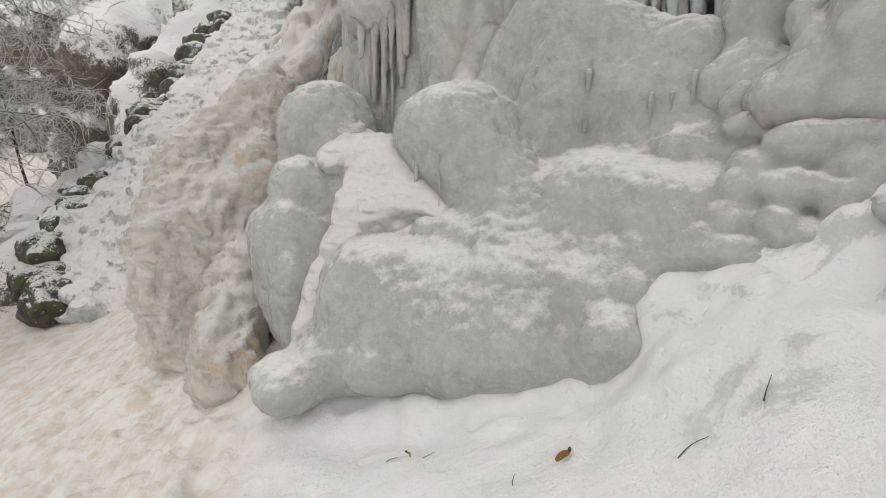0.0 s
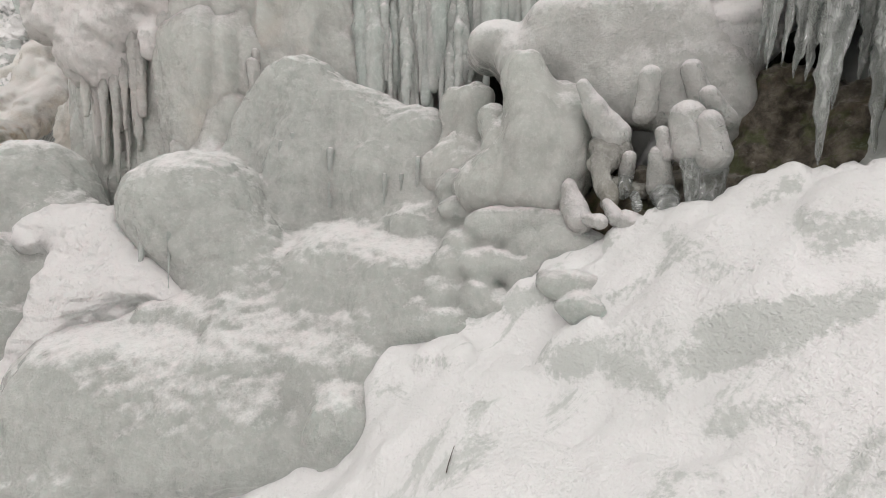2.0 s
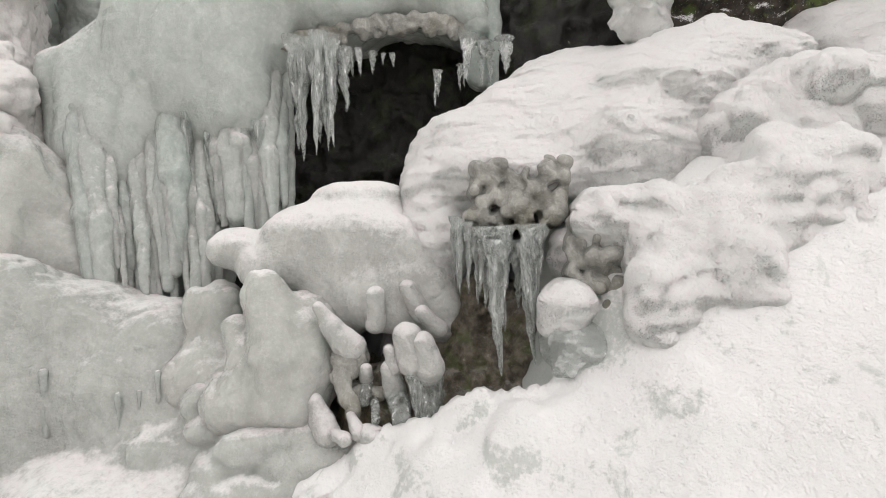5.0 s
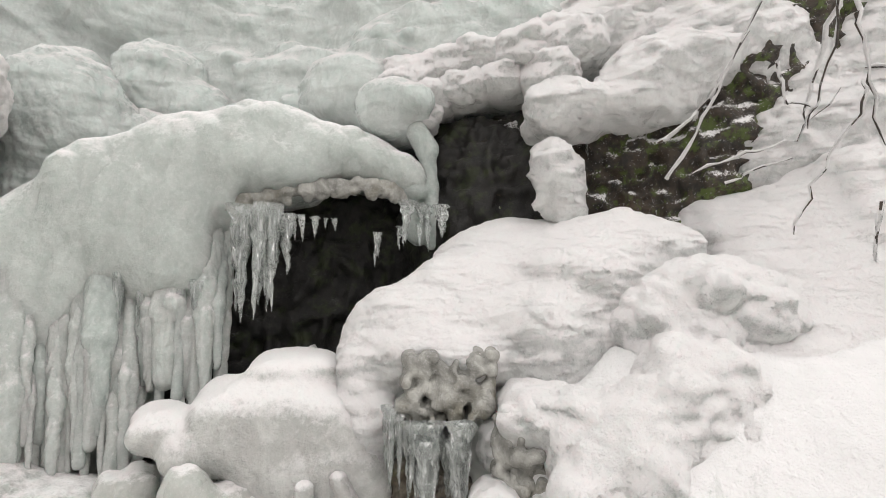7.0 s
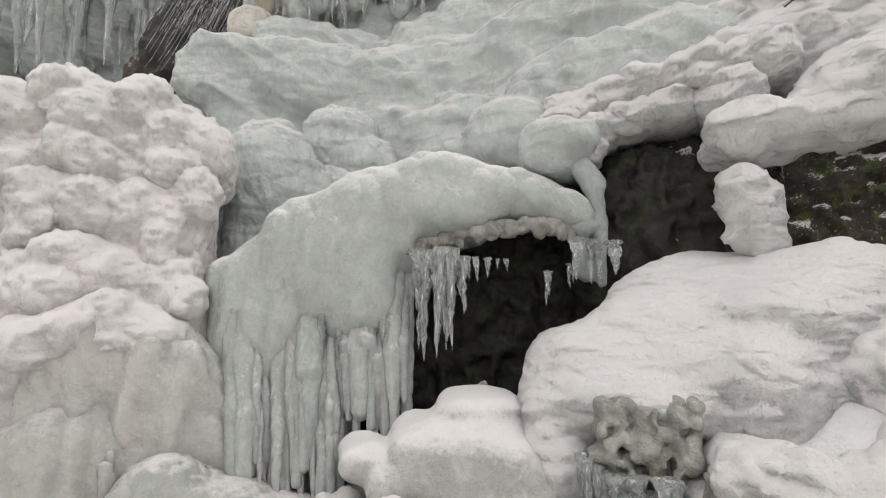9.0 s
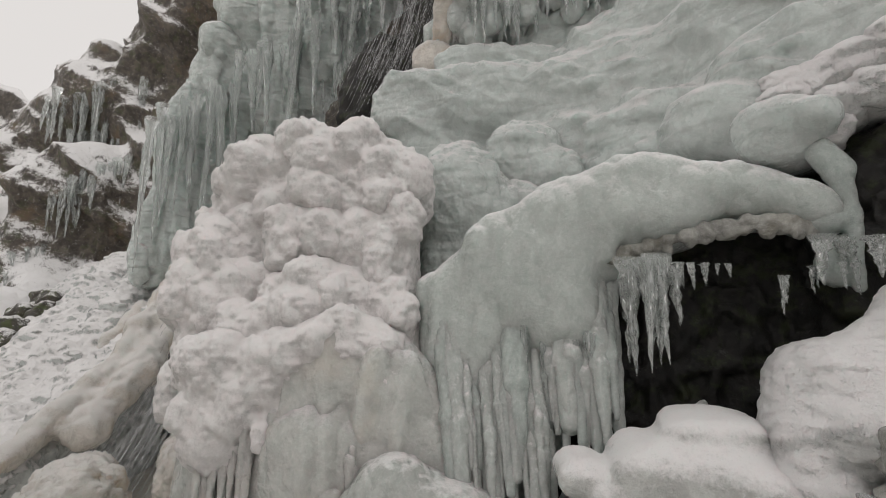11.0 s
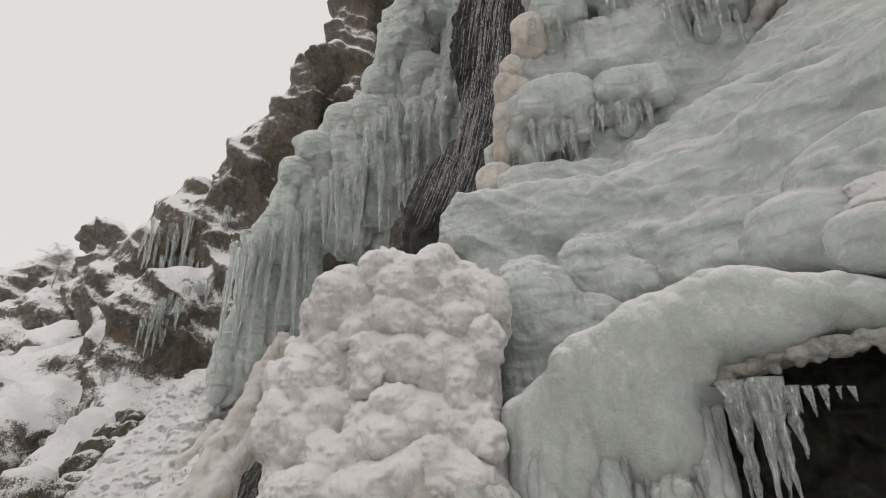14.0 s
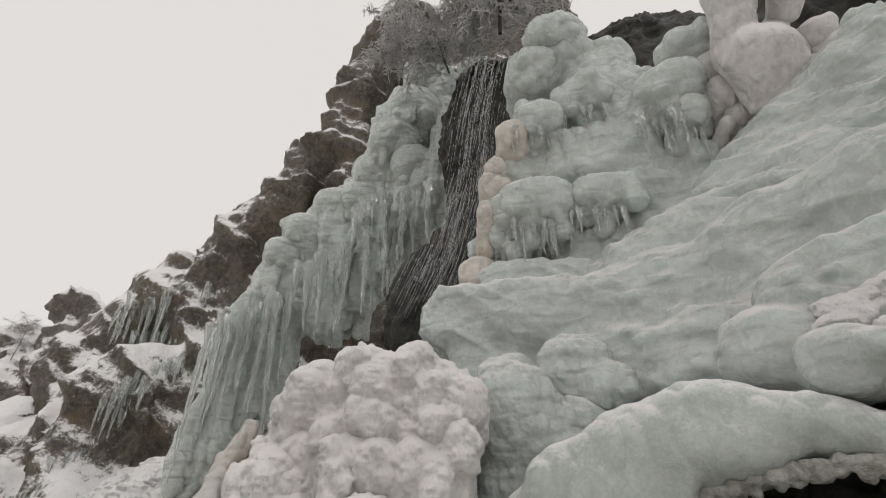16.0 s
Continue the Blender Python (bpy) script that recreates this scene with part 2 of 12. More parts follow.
def skin(field, low, h):
    """The surface where a field on a grid passes zero: points and four-sided faces."""
    inside = field < 0
    total = sum(inside[i : i + field.shape[0] - 1, j : j + field.shape[1] - 1, k : k + field.shape[2] - 1].astype(np.int8) for i in (0, 1) for j in (0, 1) for k in (0, 1))
    cells = np.argwhere((total > 0) & (total < 8))
    number = np.full(total.shape, -1, np.int64)
    number[tuple(cells.T)] = np.arange(len(cells))
    corner = [np.array((c >> 2 & 1, c >> 1 & 1, c & 1)) for c in range(8)]
    value = [field[tuple((cells + c).T)] for c in corner]
    place, count = np.zeros((len(cells), 3)), np.zeros(len(cells))
    for a, b in EDGES:
        cross = (value[a] < 0) != (value[b] < 0)
        t = value[a] / np.where(cross, value[a] - value[b], 1)
        place += np.where(cross[:, None], corner[a] + t[:, None] * (corner[b] - corner[a]), 0)
        count += cross
    verts = low + (cells + place / count[:, None]) * h
    faces = []
    for axis in range(3):
        u, v = (axis + 1) % 3, (axis + 2) % 3
        sl0, sl1 = [slice(1, -1)] * 3, [slice(1, -1)] * 3
        sl0[axis], sl1[axis] = slice(0, -1), slice(1, None)
        s0, s1 = inside[tuple(sl0)], inside[tuple(sl1)]
        for flip, mask in ((False, s0 & ~s1), (True, ~s0 & s1)):
            at = np.argwhere(mask)
            if not len(at):
                continue
            at[:, u] += 1
            at[:, v] += 1
            ring = []
            for du, dv in ((-1, -1), (0, -1), (0, 0), (-1, 0)):
                c = at.copy()
                c[:, u] += du
                c[:, v] += dv
                ring.append(number[tuple(c.T)])
            ring = np.stack(ring[::-1] if flip else ring, 1)
            faces.append(ring[(ring >= 0).all(1)])
    return verts, np.concatenate(faces)


STRATA = np.array(Euler((radians(12), radians(32), 0)).to_matrix())


class Form:
    """A mass grown together from rounded bodies and limbs."""

    def __init__(self, h, blend=0.06):
        self.h, self.blend, self.bodies = h, blend, []

    def ball(self, x, y, z, a, b, c, yaw=0.0, drop=0.0, back=0.0, blend=None):
        """A rounded body; drop draws it out downwards and back away from its face."""
        turn = np.array(Euler((0, 0, radians(yaw))).to_matrix())
        self.bodies.append(("ball", np.array((x, y, z)), np.array((a, b, c)), (turn, drop, back), blend or self.blend))
        return self

    def limb(self, p, q, r, s):
        self.bodies.append(("limb", np.array(p, float), np.array(q, float), (r, s), self.blend))
        return self

    def bulge(self, count, small, large, seed, drop=1.0, squash=0.8, blend=0.03, low=-0.35, sink=0.35):
        """Small swellings scattered over the bodies so far, each drawn out downwards by drop times its size."""
        rng = np.random.default_rng(seed)
        old = list(self.bodies)
        area = np.array([np.prod(q) ** (2 / 3) if kind == "ball" else np.linalg.norm(q - p) * max(e) for kind, p, q, e, _ in old])
        for i in rng.choice(len(old), count, p=area / area.sum()):
            kind, p, q, e, _ = old[i]
            way = rng.standard_normal(3)
            way[2] = abs(way[2]) if rng.random() < 0.55 else way[2]
            way /= np.linalg.norm(way)
            if way[2] < low:
                continue
            r = rng.uniform(small, large)
            if kind == "ball":
                turn, fall, back = e
                if way[1] > 0.5:
                    continue
                at = p + turn @ (q * way)
                if way[2] < 0.1:
                    at = at - (0, 0, rng.random() * fall)
            else:
                t = rng.random()
                at = p + t * (q - p) + way * (e[0] + t * (e[1] - e[0]))
            at = at - way * r * sink
            self.ball(*at, r * rng.uniform(0.8, 1.3), r * rng.uniform(0.8, 1.2), r * squash, rng.uniform(0, 180), r * drop * rng.uniform(0.3, 1.5), 0.0, blend)
        return self

    def grow(self):
        h = self.h
        boxes = []
        for kind, p, q, e, _ in self.bodies:
            if kind == "ball":
                turn, drop, back = e
                reach = np.sqrt((turn**2) @ (q**2))
                far = back * turn[:, 1]
                boxes.append((p - reach + np.minimum(far, 0) - (0, 0, drop), p + reach + np.maximum(far, 0)))
            else:
                r = max(e)
                boxes.append((np.minimum(p, q) - r, np.maximum(p, q) + r))
        pad = self.blend + 3 * h
        low = np.min([b[0] for b in boxes], 0) - pad
        size = np.ceil((np.max([b[1] for b in boxes], 0) + pad - low) / h).astype(int) + 1
        field = np.full(size, 1.0, np.float32)
        for (kind, p, q, e, k), (lo, hi) in zip(self.bodies, boxes):
            i0 = np.maximum(((lo - pad - low) / h).astype(int), 0)
            i1 = np.minimum(((hi + pad - low) / h).astype(int) + 2, size)
            box = tuple(slice(s, t) for s, t in zip(i0, i1))
            g = np.stack(np.meshgrid(*[low[k] + h * np.arange(i0[k], i1[k]) for k in range(3)], indexing="ij"), -1)
            if kind == "ball":
                w = (g - p) @ e[0]
                w[..., 2] = np.where(w[..., 2] < 0, np.minimum(w[..., 2] + e[1], 0), w[..., 2])
                w[..., 1] = np.where(w[..., 1] > 0, np.maximum(w[..., 1] - e[2], 0), w[..., 1])
                k0 = np.sqrt(((w / q) ** 2).sum(-1)) + 1e-6
                k1 = np.sqrt(((w / q**2) ** 2).sum(-1)) + 1e-6
                d = k0 * (k0 - 1) / k1
            else:
                way = q - p
                t = np.clip((g - p) @ way / (way @ way), 0, 1)
                d = np.linalg.norm(g - p - t[..., None] * way, axis=-1) - (e[0] + t * (e[1] - e[0]))
            now = field[box]
            m = np.maximum(k - np.abs(now - d), 0) / k
            field[box] = np.minimum(now, d) - m * m * k / 4
        return skin(field, low, h)

    def build(self, name, material, lumps=(), label="", category="ice formation", group="", parent=None, kind=""):
        """lumps: rows of size in metres, height in metres, seed and stretch along z (below 0: tilted layers)."""
        verts, quads = self.grow()
        for size, height, seed, tall in lumps:
            n = np.cross(verts[quads[:, 2]] - verts[quads[:, 0]], verts[quads[:, 3]] - verts[quads[:, 1]])
            normal = np.stack([np.bincount(quads.ravel(), np.repeat(n[:, k], 4), len(verts)) for k in range(3)], 1)
            normal /= np.linalg.norm(normal, axis=1)[:, None] + 1e-9
            if tall > 0:
                at = verts * (1, 1, 1 / tall)
            else:
                at = verts @ STRATA * (0.3, 0.3, 1.0)
            lift = soft_noise(at, 1 / size, seed)
            if seed % 4 == 1:
                lift = 1 - 2 * np.abs(lift) ** 0.7
            elif seed % 4 == 3:
                lift = 2 * np.abs(lift) ** 0.8 - 0.7
            verts = verts + normal * (height * lift)[:, None]
        centre = verts.mean(0).round(3)
        ob = new(name, mesh_from(name, verts - centre, quads, material))
        ob.location = centre
        if parent:
            ob.parent = parent
            ob.location = Vector(centre) - parent.location
        return tagged(ob, label, "" if parent else category, group, kind)

# ---- ground ----
def ground_height(x, y):
    x0 = np.where(x < -3, -3 + (x + 3) * 0.05, x)
    x0 = np.where(x0 > 3, 3 + (x0 - 3) * 0.3, x0)
    y0 = np.clip(y, -4, 5)
    s = np.clip((x - 0.75) / 1.3, 0, 1)
    z = 0.50 + 0.42 * (x0 - 0.236) + 0.10 * (y0 - 0.835) + 0.70 * s * s * (3 - 2 * s) * np.clip(1.3 - np.abs(y) * 0.3, 0, 1)
    lift = np.clip((x - 0.35) / 0.4, 0, 1)
    z = z + 0.06 * lift * lift * (3 - 2 * lift) * np.clip((1.65 - x) / 0.35, 0.4, 1)
    # it dips towards the foot of the boulder
    along = np.clip(((x + 0.25) * 0.6 - (y - 1.22) * 0.18) / 0.392, 0, 1)
    z = z - 0.09 * np.exp(-((x + 0.25 - 0.6 * along) ** 2 + (y - 1.22 + 0.18 * along) ** 2) / 0.02)
    # and round the block beside the small cavity
    z = z - 0.09 * np.exp(-((x - 1.40) ** 2 + (y - 0.46) ** 2) / 0.016) - 0.04 * np.exp(-((x - 1.30) ** 2 + (y - 0.66) ** 2) / 0.02)
    # the snow breaks off along the edge of the small cavity
    u = ((x - 1.05) * 0.40 + (y - 1.05) * -0.64) / 0.755
    v = ((x - 1.05) * 0.64 + (y - 1.05) * 0.40) / 0.755
    cut = np.clip((v - 0.03) / 0.07, 0, 1) * np.clip((u + 0.25) / 0.15, 0, 1) * np.clip((0.68 - u) / 0.20, 0, 1)
    z = z + 0.01 * np.exp(-((v / 0.16) ** 2)) * np.clip((u + 0.4) / 0.3, 0, 1) * np.clip((1.2 - u) / 0.3, 0, 1)
    return z - 0.5 * np.clip((-x - 3) / 8, 0, 1) - 0.5 * cut


def ground_material():
    m, n, l = nodes_of("trodden_snow")
    co = n.new("ShaderNodeTexCoord").outputs["Object"]
    sep = n.new("ShaderNodeSeparateXYZ")
    l.new(co, sep.inputs[0])
    patch = noise_tex(n, l, co, 2.2, 5.0, 0.6, 0.5)
    fine = noise_tex(n, l, co, 24.0, 5.0, 0.65)
    tiny = noise_tex(n, l, co, 160.0, 3.0, 0.7)
    side = math_node(n, l, "ADD", sep.outputs["X"], math_node(n, l, "MULTIPLY", patch, 1.2))
    silt = ramp(n, l, side, 0.35, -0.35)
    white = mixed(n, l, ramp(n, l, patch, 0.35, 0.65), (0.80, 0.80, 0.795), (0.86, 0.85, 0.85))
    brown = mixed(n, l, ramp(n, l, noise_tex(n, l, co, 9.0, 5.0, 0.65), 0.4, 0.66), (0.83, 0.81, 0.775), (0.70, 0.63, 0.545))
    color = mixed(n, l, silt, white, brown)
    clots = noise_tex(n, l, co, 55.0, 4.0, 0.7)
    stretch = n.new("ShaderNodeMapping")
    stretch.inputs["Rotation"].default_value, stretch.inputs["Scale"].default_value = (0, 0, radians(-40)), (1.0, 1.8, 1.0)
    l.new(co, stretch.inputs["Vector"])
    worn = math_node(n, l, "ADD", noise_tex(n, l, stretch.outputs[0], 3.8, 7.0, 0.68, 0.8), math_node(n, l, "MULTIPLY", math_node(n, l, "SUBTRACT", clots, 0.5), 0.22))
    bare = math_node(n, l, "MULTIPLY", ramp(n, l, worn, 0.57, 0.66), math_node(n, l, "MULTIPLY", ramp(n, l, sep.outputs["X"], 0.25, 0.6), ramp(n, l, sep.outputs["X"], 2.2, 1.3)))
    steep = math_node(n, l, "ADD", upward(n, l), math_node(n, l, "MULTIPLY", math_node(n, l, "SUBTRACT", clots, 0.5), 0.5))
    bare = math_node(n, l, "MAXIMUM", bare, math_node(n, l, "MULTIPLY", ramp(n, l, steep, 0.62, 0.50), ramp(n, l, sep.outputs["X"], 0.4, 0.7)))
    color = mixed(n, l, math_node(n, l, "MULTIPLY", bare, 0.7), color, (0.50, 0.53, 0.50))
    speck = math_node(n, l, "ADD", math_node(n, l, "MULTIPLY", tiny, 0.5), math_node(n, l, "MULTIPLY", clots, 0.5))
    color = mixed(n, l, ramp(n, l, speck, 0.45, 0.3), color, mixed(n, l, 0.15, color, (0.45, 0.44, 0.42)))
    b1 = bump(n, l, patch, 0.4, 0.04)
    b2 = bump(n, l, fine, 0.8, 0.022, b1)
    b3 = bump(n, l, clots, 0.6, 0.009, b2)
    b4 = bump(n, l, tiny, 0.8, 0.006, b3)
    p = finish(m, n, l, color, 0.75, b4)
    p.inputs["Subsurface Weight"].default_value = 0.25
    p.inputs["Subsurface Radius"].default_value = (0.9, 1.0, 0.95)
    p.inputs["Subsurface Scale"].default_value = 0.04
    return m


def spaced(lo, hi, step, far):
    near = np.arange(lo, hi, step)
    out, s, grow = [], step, 1.18
    d = 0.0
    while d < far:
        s *= grow
        d += s
        out.append(d)
    out = np.array(out)
    return np.concatenate([lo - out[::-1], near, hi + out])


gx, gy = spaced(-2.4, 2.6, 0.013, 900), spaced(-0.9, 2.9, 0.013, 900)
GX, GY = np.meshgrid(gx, gy, indexing="ij")
flat = np.stack([GX.ravel(), GY.ravel(), 0 * GX.ravel()], 1)
height = ground_height(flat[:, 0], flat[:, 1])
near = np.exp(-((flat[:, 0] / 4) ** 2 + (flat[:, 1] - 1) ** 2 / 16))
height += near * (0.035 * soft_noise(flat, 3.0, 1) + 0.014 * soft_noise(flat, 11.0, 2) + 0.006 * soft_noise(flat, 30.0, 3))
lumpy = np.clip((-0.3 - flat[:, 0]) / 0.5, 0, 1) * near
height += lumpy * (0.05 * np.abs(soft_noise(flat, 9.0, 4)) + 0.045 * np.maximum(soft_noise(flat, 17.0, 5), 0) + 0.02 * np.abs(soft_noise(flat, 33.0, 6)))
rough = np.clip((flat[:, 0] - 0.62) / 0.25, 0, 1) * np.clip((1.55 - flat[:, 0]) / 0.3, 0, 1) * np.clip((flat[:, 1] - 0.1) / 0.4, 0, 1) * near
turned = np.stack([flat[:, 0] * 0.7 + flat[:, 1] * 0.7, (flat[:, 1] * 0.7 - flat[:, 0] * 0.7) * 0.6, 0 * flat[:, 0]], 1)
height += rough * (0.045 * (2 * np.abs(soft_noise(turned, 5.0, 9)) - 0.6) + 0.022 * (2 * np.abs(soft_noise(turned, 12.0, 8)) - 0.6))
foot = [(-0.39, 1.38), (-0.05, 1.18), (0.23, 1.04), (0.36, 0.97), (0.45, 0.92), (0.53, 1.16), (0.62, 1.27), (0.83, 1.16), (0.95, 1.0)]
gap = np.full(len(flat), 9.0)
for a, b in zip(foot, foot[1:]):
    a, b = np.array(a), np.array(b)
    t = np.clip((flat[:, :2] - a) @ (b - a) / ((b - a) @ (b - a)), 0, 1)
    gap = np.minimum(gap, np.linalg.norm(flat[:, :2] - a - t[:, None] * (b - a), axis=1))
height += np.exp(-((gap / 0.07) ** 2)) * (0.030 + 0.03 * soft_noise(flat, 9.0, 6) + 0.022 * soft_noise(flat, 21.0, 7))

raised = np.zeros(len(flat))


def swell(x, y, wide, deep, yaw, high=0.04):
    """A swelling of ice under the snow, steep towards the foot of the slope."""
    global raised
    c, w = math.cos(radians(yaw)), math.sin(radians(yaw))
    u = ((flat[:, 0] - x) * c + (flat[:, 1] - y) * w) / wide
    v = ((flat[:, 1] - y) * c - (flat[:, 0] - x) * w) / deep
    r = u * u + v * v + 0.5 * soft_noise(flat, 14.0, 12)
    raised = np.maximum(raised, high * np.clip(1 - r, 0, 1) ** 0.45)


swell(1.05, 0.87, 0.120, 0.073, -45)
swell(1.15, 0.94, 0.072, 0.061, -46)
swell(1.15, 0.84, 0.110, 0.064, -49)
swell(1.14, 0.73, 0.087, 0.061, -52)
swell(0.68, 1.08, 0.072, 0.050, -25)
swell(0.69, 1.02, 0.049, 0.053, -26)
swell(1.00, 0.68, 0.113, 0.103, -50)
swell(1.07, 0.64, 0.101, 0.077, -54)
swell(1.08, 0.59, 0.073, 0.061, -56)
swell(1.08, 0.64, 0.111, 0.089, -54)
swell(1.09, 0.57, 0.082, 0.077, -57)
swell(1.10, 0.58, 0.100, 0.070, -57)
swell(1.25, 0.72, 0.093, 0.055, -55)
swell(1.10, 0.52, 0.051, 0.075, -60)
swell(0.95, 0.71, 0.046, 0.050, -47)
swell(0.90, 0.79, 0.051, 0.050, -42)
swell(0.86, 0.84, 0.049, 0.050, -38)
swell(1.03, 0.64, 0.069, 0.050, -53)
swell(0.99, 0.70, 0.076, 0.085, -38, 0.025)
swell(1.07, 0.62, 0.075, 0.075, -45, 0.025)
swell(1.11, 0.52, 0.060, 0.063, -50, 0.025)
swell(1.27, 0.53, 0.090, 0.077, -55, 0.025)
swell(1.38, 0.43, 0.090, 0.058, -62, 0.025)
swell(1.45, 0.21, 0.080, 0.052, -73, 0.025)
flat[:, 2] = height + raised
k = np.arange(GX.size).reshape(GX.shape)
quads = np.stack([k[:-1, :-1], k[1:, :-1], k[1:, 1:], k[:-1, 1:]], -1).reshape(-1, 4)
tagged(new("ground", mesh_from("ground", flat, quads, ground_material())), "uneven snowy ground, stained brown beside the stream", "snow", kind="structure")

# ---- frozen cascade, from the foot upwards ----

STALAGMITES = "ice stalagmites by the cavity"


def stalagmite(f, i):
    lumps = [(0.06, 0.004, 6 + 2 * (i % 5), 1.3), (0.02, 0.0015, 4, 1.0)]
    return f.build("ice_stalagmite", ICE_CAPPED, lumps, "snow-capped ice stalagmite standing among small ones", group=STALAGMITES, category="ice stalagmite")


def drip(owner, p, q, r, i):
    """A thin drip frozen to the face of its owner."""
    f = Form(max(0.005, r * 0.55), 0.01)
    f.limb(p, q, r, r * 0.45)
    return f.build("ice_drip", ICE_GLASSY, [(0.03, r * 0.5, 2 * i, 2.0)], parent=owner)


# one grown-together mass: boulder, lobe, dome, ledge, mounds and the hump behind
f = Form(0.0105, 0.10)
f.ball(-0.360, 2.084, 0.742, 0.248, 0.200, 0.248, 14, 0.00, 0.30, blend=0.15)
f.ball(0.209, 2.023, 0.821, 0.306, 0.150, 0.240, -1, 0.00, 0.30, blend=0.15)
f.ball(0.805, 1.638, 0.984, 0.213, 0.120, 0.135, -21, 0.00, 0.30, blend=0.12)
f.ball(-0.550, 1.810, 0.504, 0.169, 0.100, 0.300, 22, 0.00, 0.20, blend=0.12)
f.ball(0.928, 1.481, 1.025, 0.197, 0.120, 0.107, -27, 0.00, 0.30, blend=0.1)
f.ball(0.435, 1.945, 1.014, 0.195, 0.100, 0.130, -7, 0.00, 0.30, blend=0.1)
f.ball(0.361, 1.438, 0.651, 0.101, 0.100, 0.118, -7, 0.00, 0.20, blend=0.1)
f.ball(0.997, 1.270, 0.969, 0.162, 0.100, 0.113, -33, 0.00, 0.30, blend=0.1)
f.ball(-0.045, 1.510, 0.470, 0.342, 0.220, 0.278, 8, 0.00, 0.30, blend=0.08)
f.ball(-0.240, 1.537, 0.521, 0.194, 0.150, 0.226, 15, 0.00, 0.20)
f.ball(0.182, 1.391, 0.561, 0.181, 0.140, 0.197, -0, 0.00, 0.20)
f.ball(0.084, 1.287, 0.479, 0.184, 0.120, 0.136, 4, 0.00, 0.20, blend=0.14)
f.ball(0.252, 1.226, 0.508, 0.120, 0.100, 0.118, -3, 0.00, 0.20, blend=0.12)
f.limb((-0.058, 1.670, 0.758), (0.193, 1.549, 0.730), 0.062, 0.061)
f.limb((0.193, 1.549, 0.730), (0.322, 1.405, 0.669), 0.061, 0.054)
f.ball(0.415, 1.291, 0.618, 0.127, 0.110, 0.142, -10, 0.00, 0.15, blend=0.05)
f.ball(0.415, 1.106, 0.581, 0.092, 0.070, 0.106, -12, 0.03, 0.10, blend=0.06)
f.ball(0.510, 1.230, 0.688, 0.069, 0.060, 0.062, -15, 0.00, 0.10, blend=0.05)
f.ball(-0.574, 1.954, 0.843, 0.120, 0.100, 0.145, 21, 0.10, 0.10, blend=0.06)
f.ball(-0.602, 1.810, 0.675, 0.084, 0.080, 0.165, 23, 0.10, 0.10, blend=0.06)
f.ball(-0.573, 1.689, 0.486, 0.079, 0.080, 0.193, 24, 0.05, 0.10, blend=0.06)
f.ball(-0.686, 1.820, 0.679, 0.064, 0.070, 0.109, 25, 0.20, 0.10, blend=0.06)
f.ball(-0.356, 1.390, 0.396, 0.144, 0.090, 0.113, 21, 0.00, 0.10, blend=0.06)
f.ball(-0.483, 1.281, 0.373, 0.103, 0.080, 0.076, 27, 0.00, 0.10, blend=0.05)
f.ball(-0.215, 1.323, 0.427, 0.104, 0.080, 0.081, 17, 0.00, 0.10, blend=0.08)
f.ball(-0.539, 2.316, 1.082, 0.222, 0.160, 0.204, 17, 0.25, 0.20, blend=0.06)
f.ball(-0.400, 2.183, 0.978, 0.132, 0.100, 0.121, 15, 0.00, 0.10, blend=0.1)
f.ball(0.048, 1.952, 1.082, 0.243, 0.220, 0.177, 4, 0.00, 0.15, blend=0.03)
f.ball(0.089, 1.853, 0.950, 0.193, 0.150, 0.155, 3, 0.00, 0.10, blend=0.12)
f.ball(0.205, 1.780, 0.876, 0.172, 0.140, 0.153, -1, 0.00, 0.10, blend=0.12)
f.ball(0.295, 1.667, 0.795, 0.150, 0.100, 0.122, -4, 0.00, 0.10, blend=0.12)
f.ball(0.534, 1.602, 0.859, 0.234, 0.160, 0.166, -12, 0.00, 0.20, blend=0.05)
f.ball(0.699, 1.393, 0.856, 0.196, 0.150, 0.144, -20, 0.00, 0.20)
f.ball(0.431, 1.524, 0.758, 0.151, 0.100, 0.115, -9, 0.00, 0.20)
f.ball(0.590, 1.336, 0.762, 0.138, 0.100, 0.068, -17, 0.00, 0.20)
f.ball(0.726, 1.203, 0.807, 0.107, 0.080, 0.055, -24, 0.00, 0.20)
f.ball(0.741, 1.529, 1.058, 0.088, 0.060, 0.051, -20, 0.00, 0.10, blend=0.025)
f.ball(0.454, 2.108, 1.483, 0.180, 0.140, 0.175, -7, 0.30, 0.30, blend=0.05)
f.ball(0.633, 2.002, 1.393, 0.237, 0.140, 0.155, -13, 0.20, 0.30)
f.ball(0.806, 1.864, 1.327, 0.177, 0.130, 0.121, -18, 0.20, 0.30)
f.ball(0.506, 1.949, 1.170, 0.205, 0.100, 0.205, -9, 0.00, 0.30)
f.ball(0.714, 1.776, 1.158, 0.172, 0.110, 0.172, -17, 0.00, 0.30)
f.ball(0.885, 1.764, 1.326, 0.122, 0.100, 0.112, -22, 0.00, 0.20)
f.ball(0.845, 1.646, 1.146, 0.097, 0.100, 0.116, -22, 0.00, 0.20)
f.ball(0.299, 2.157, 1.230, 0.139, 0.080, 0.255, -3, 0.00, 0.30)
f.ball(0.875, 1.476, 1.177, 0.082, 0.061, 0.068, -25, 0.00, 0.05, blend=0.015)
f.ball(0.866, 1.386, 1.113, 0.090, 0.040, 0.045, -26, 0.00, 0.05, blend=0.015)
f.ball(0.913, 1.238, 1.080, 0.104, 0.054, 0.060, -30, 0.00, 0.05, blend=0.015)
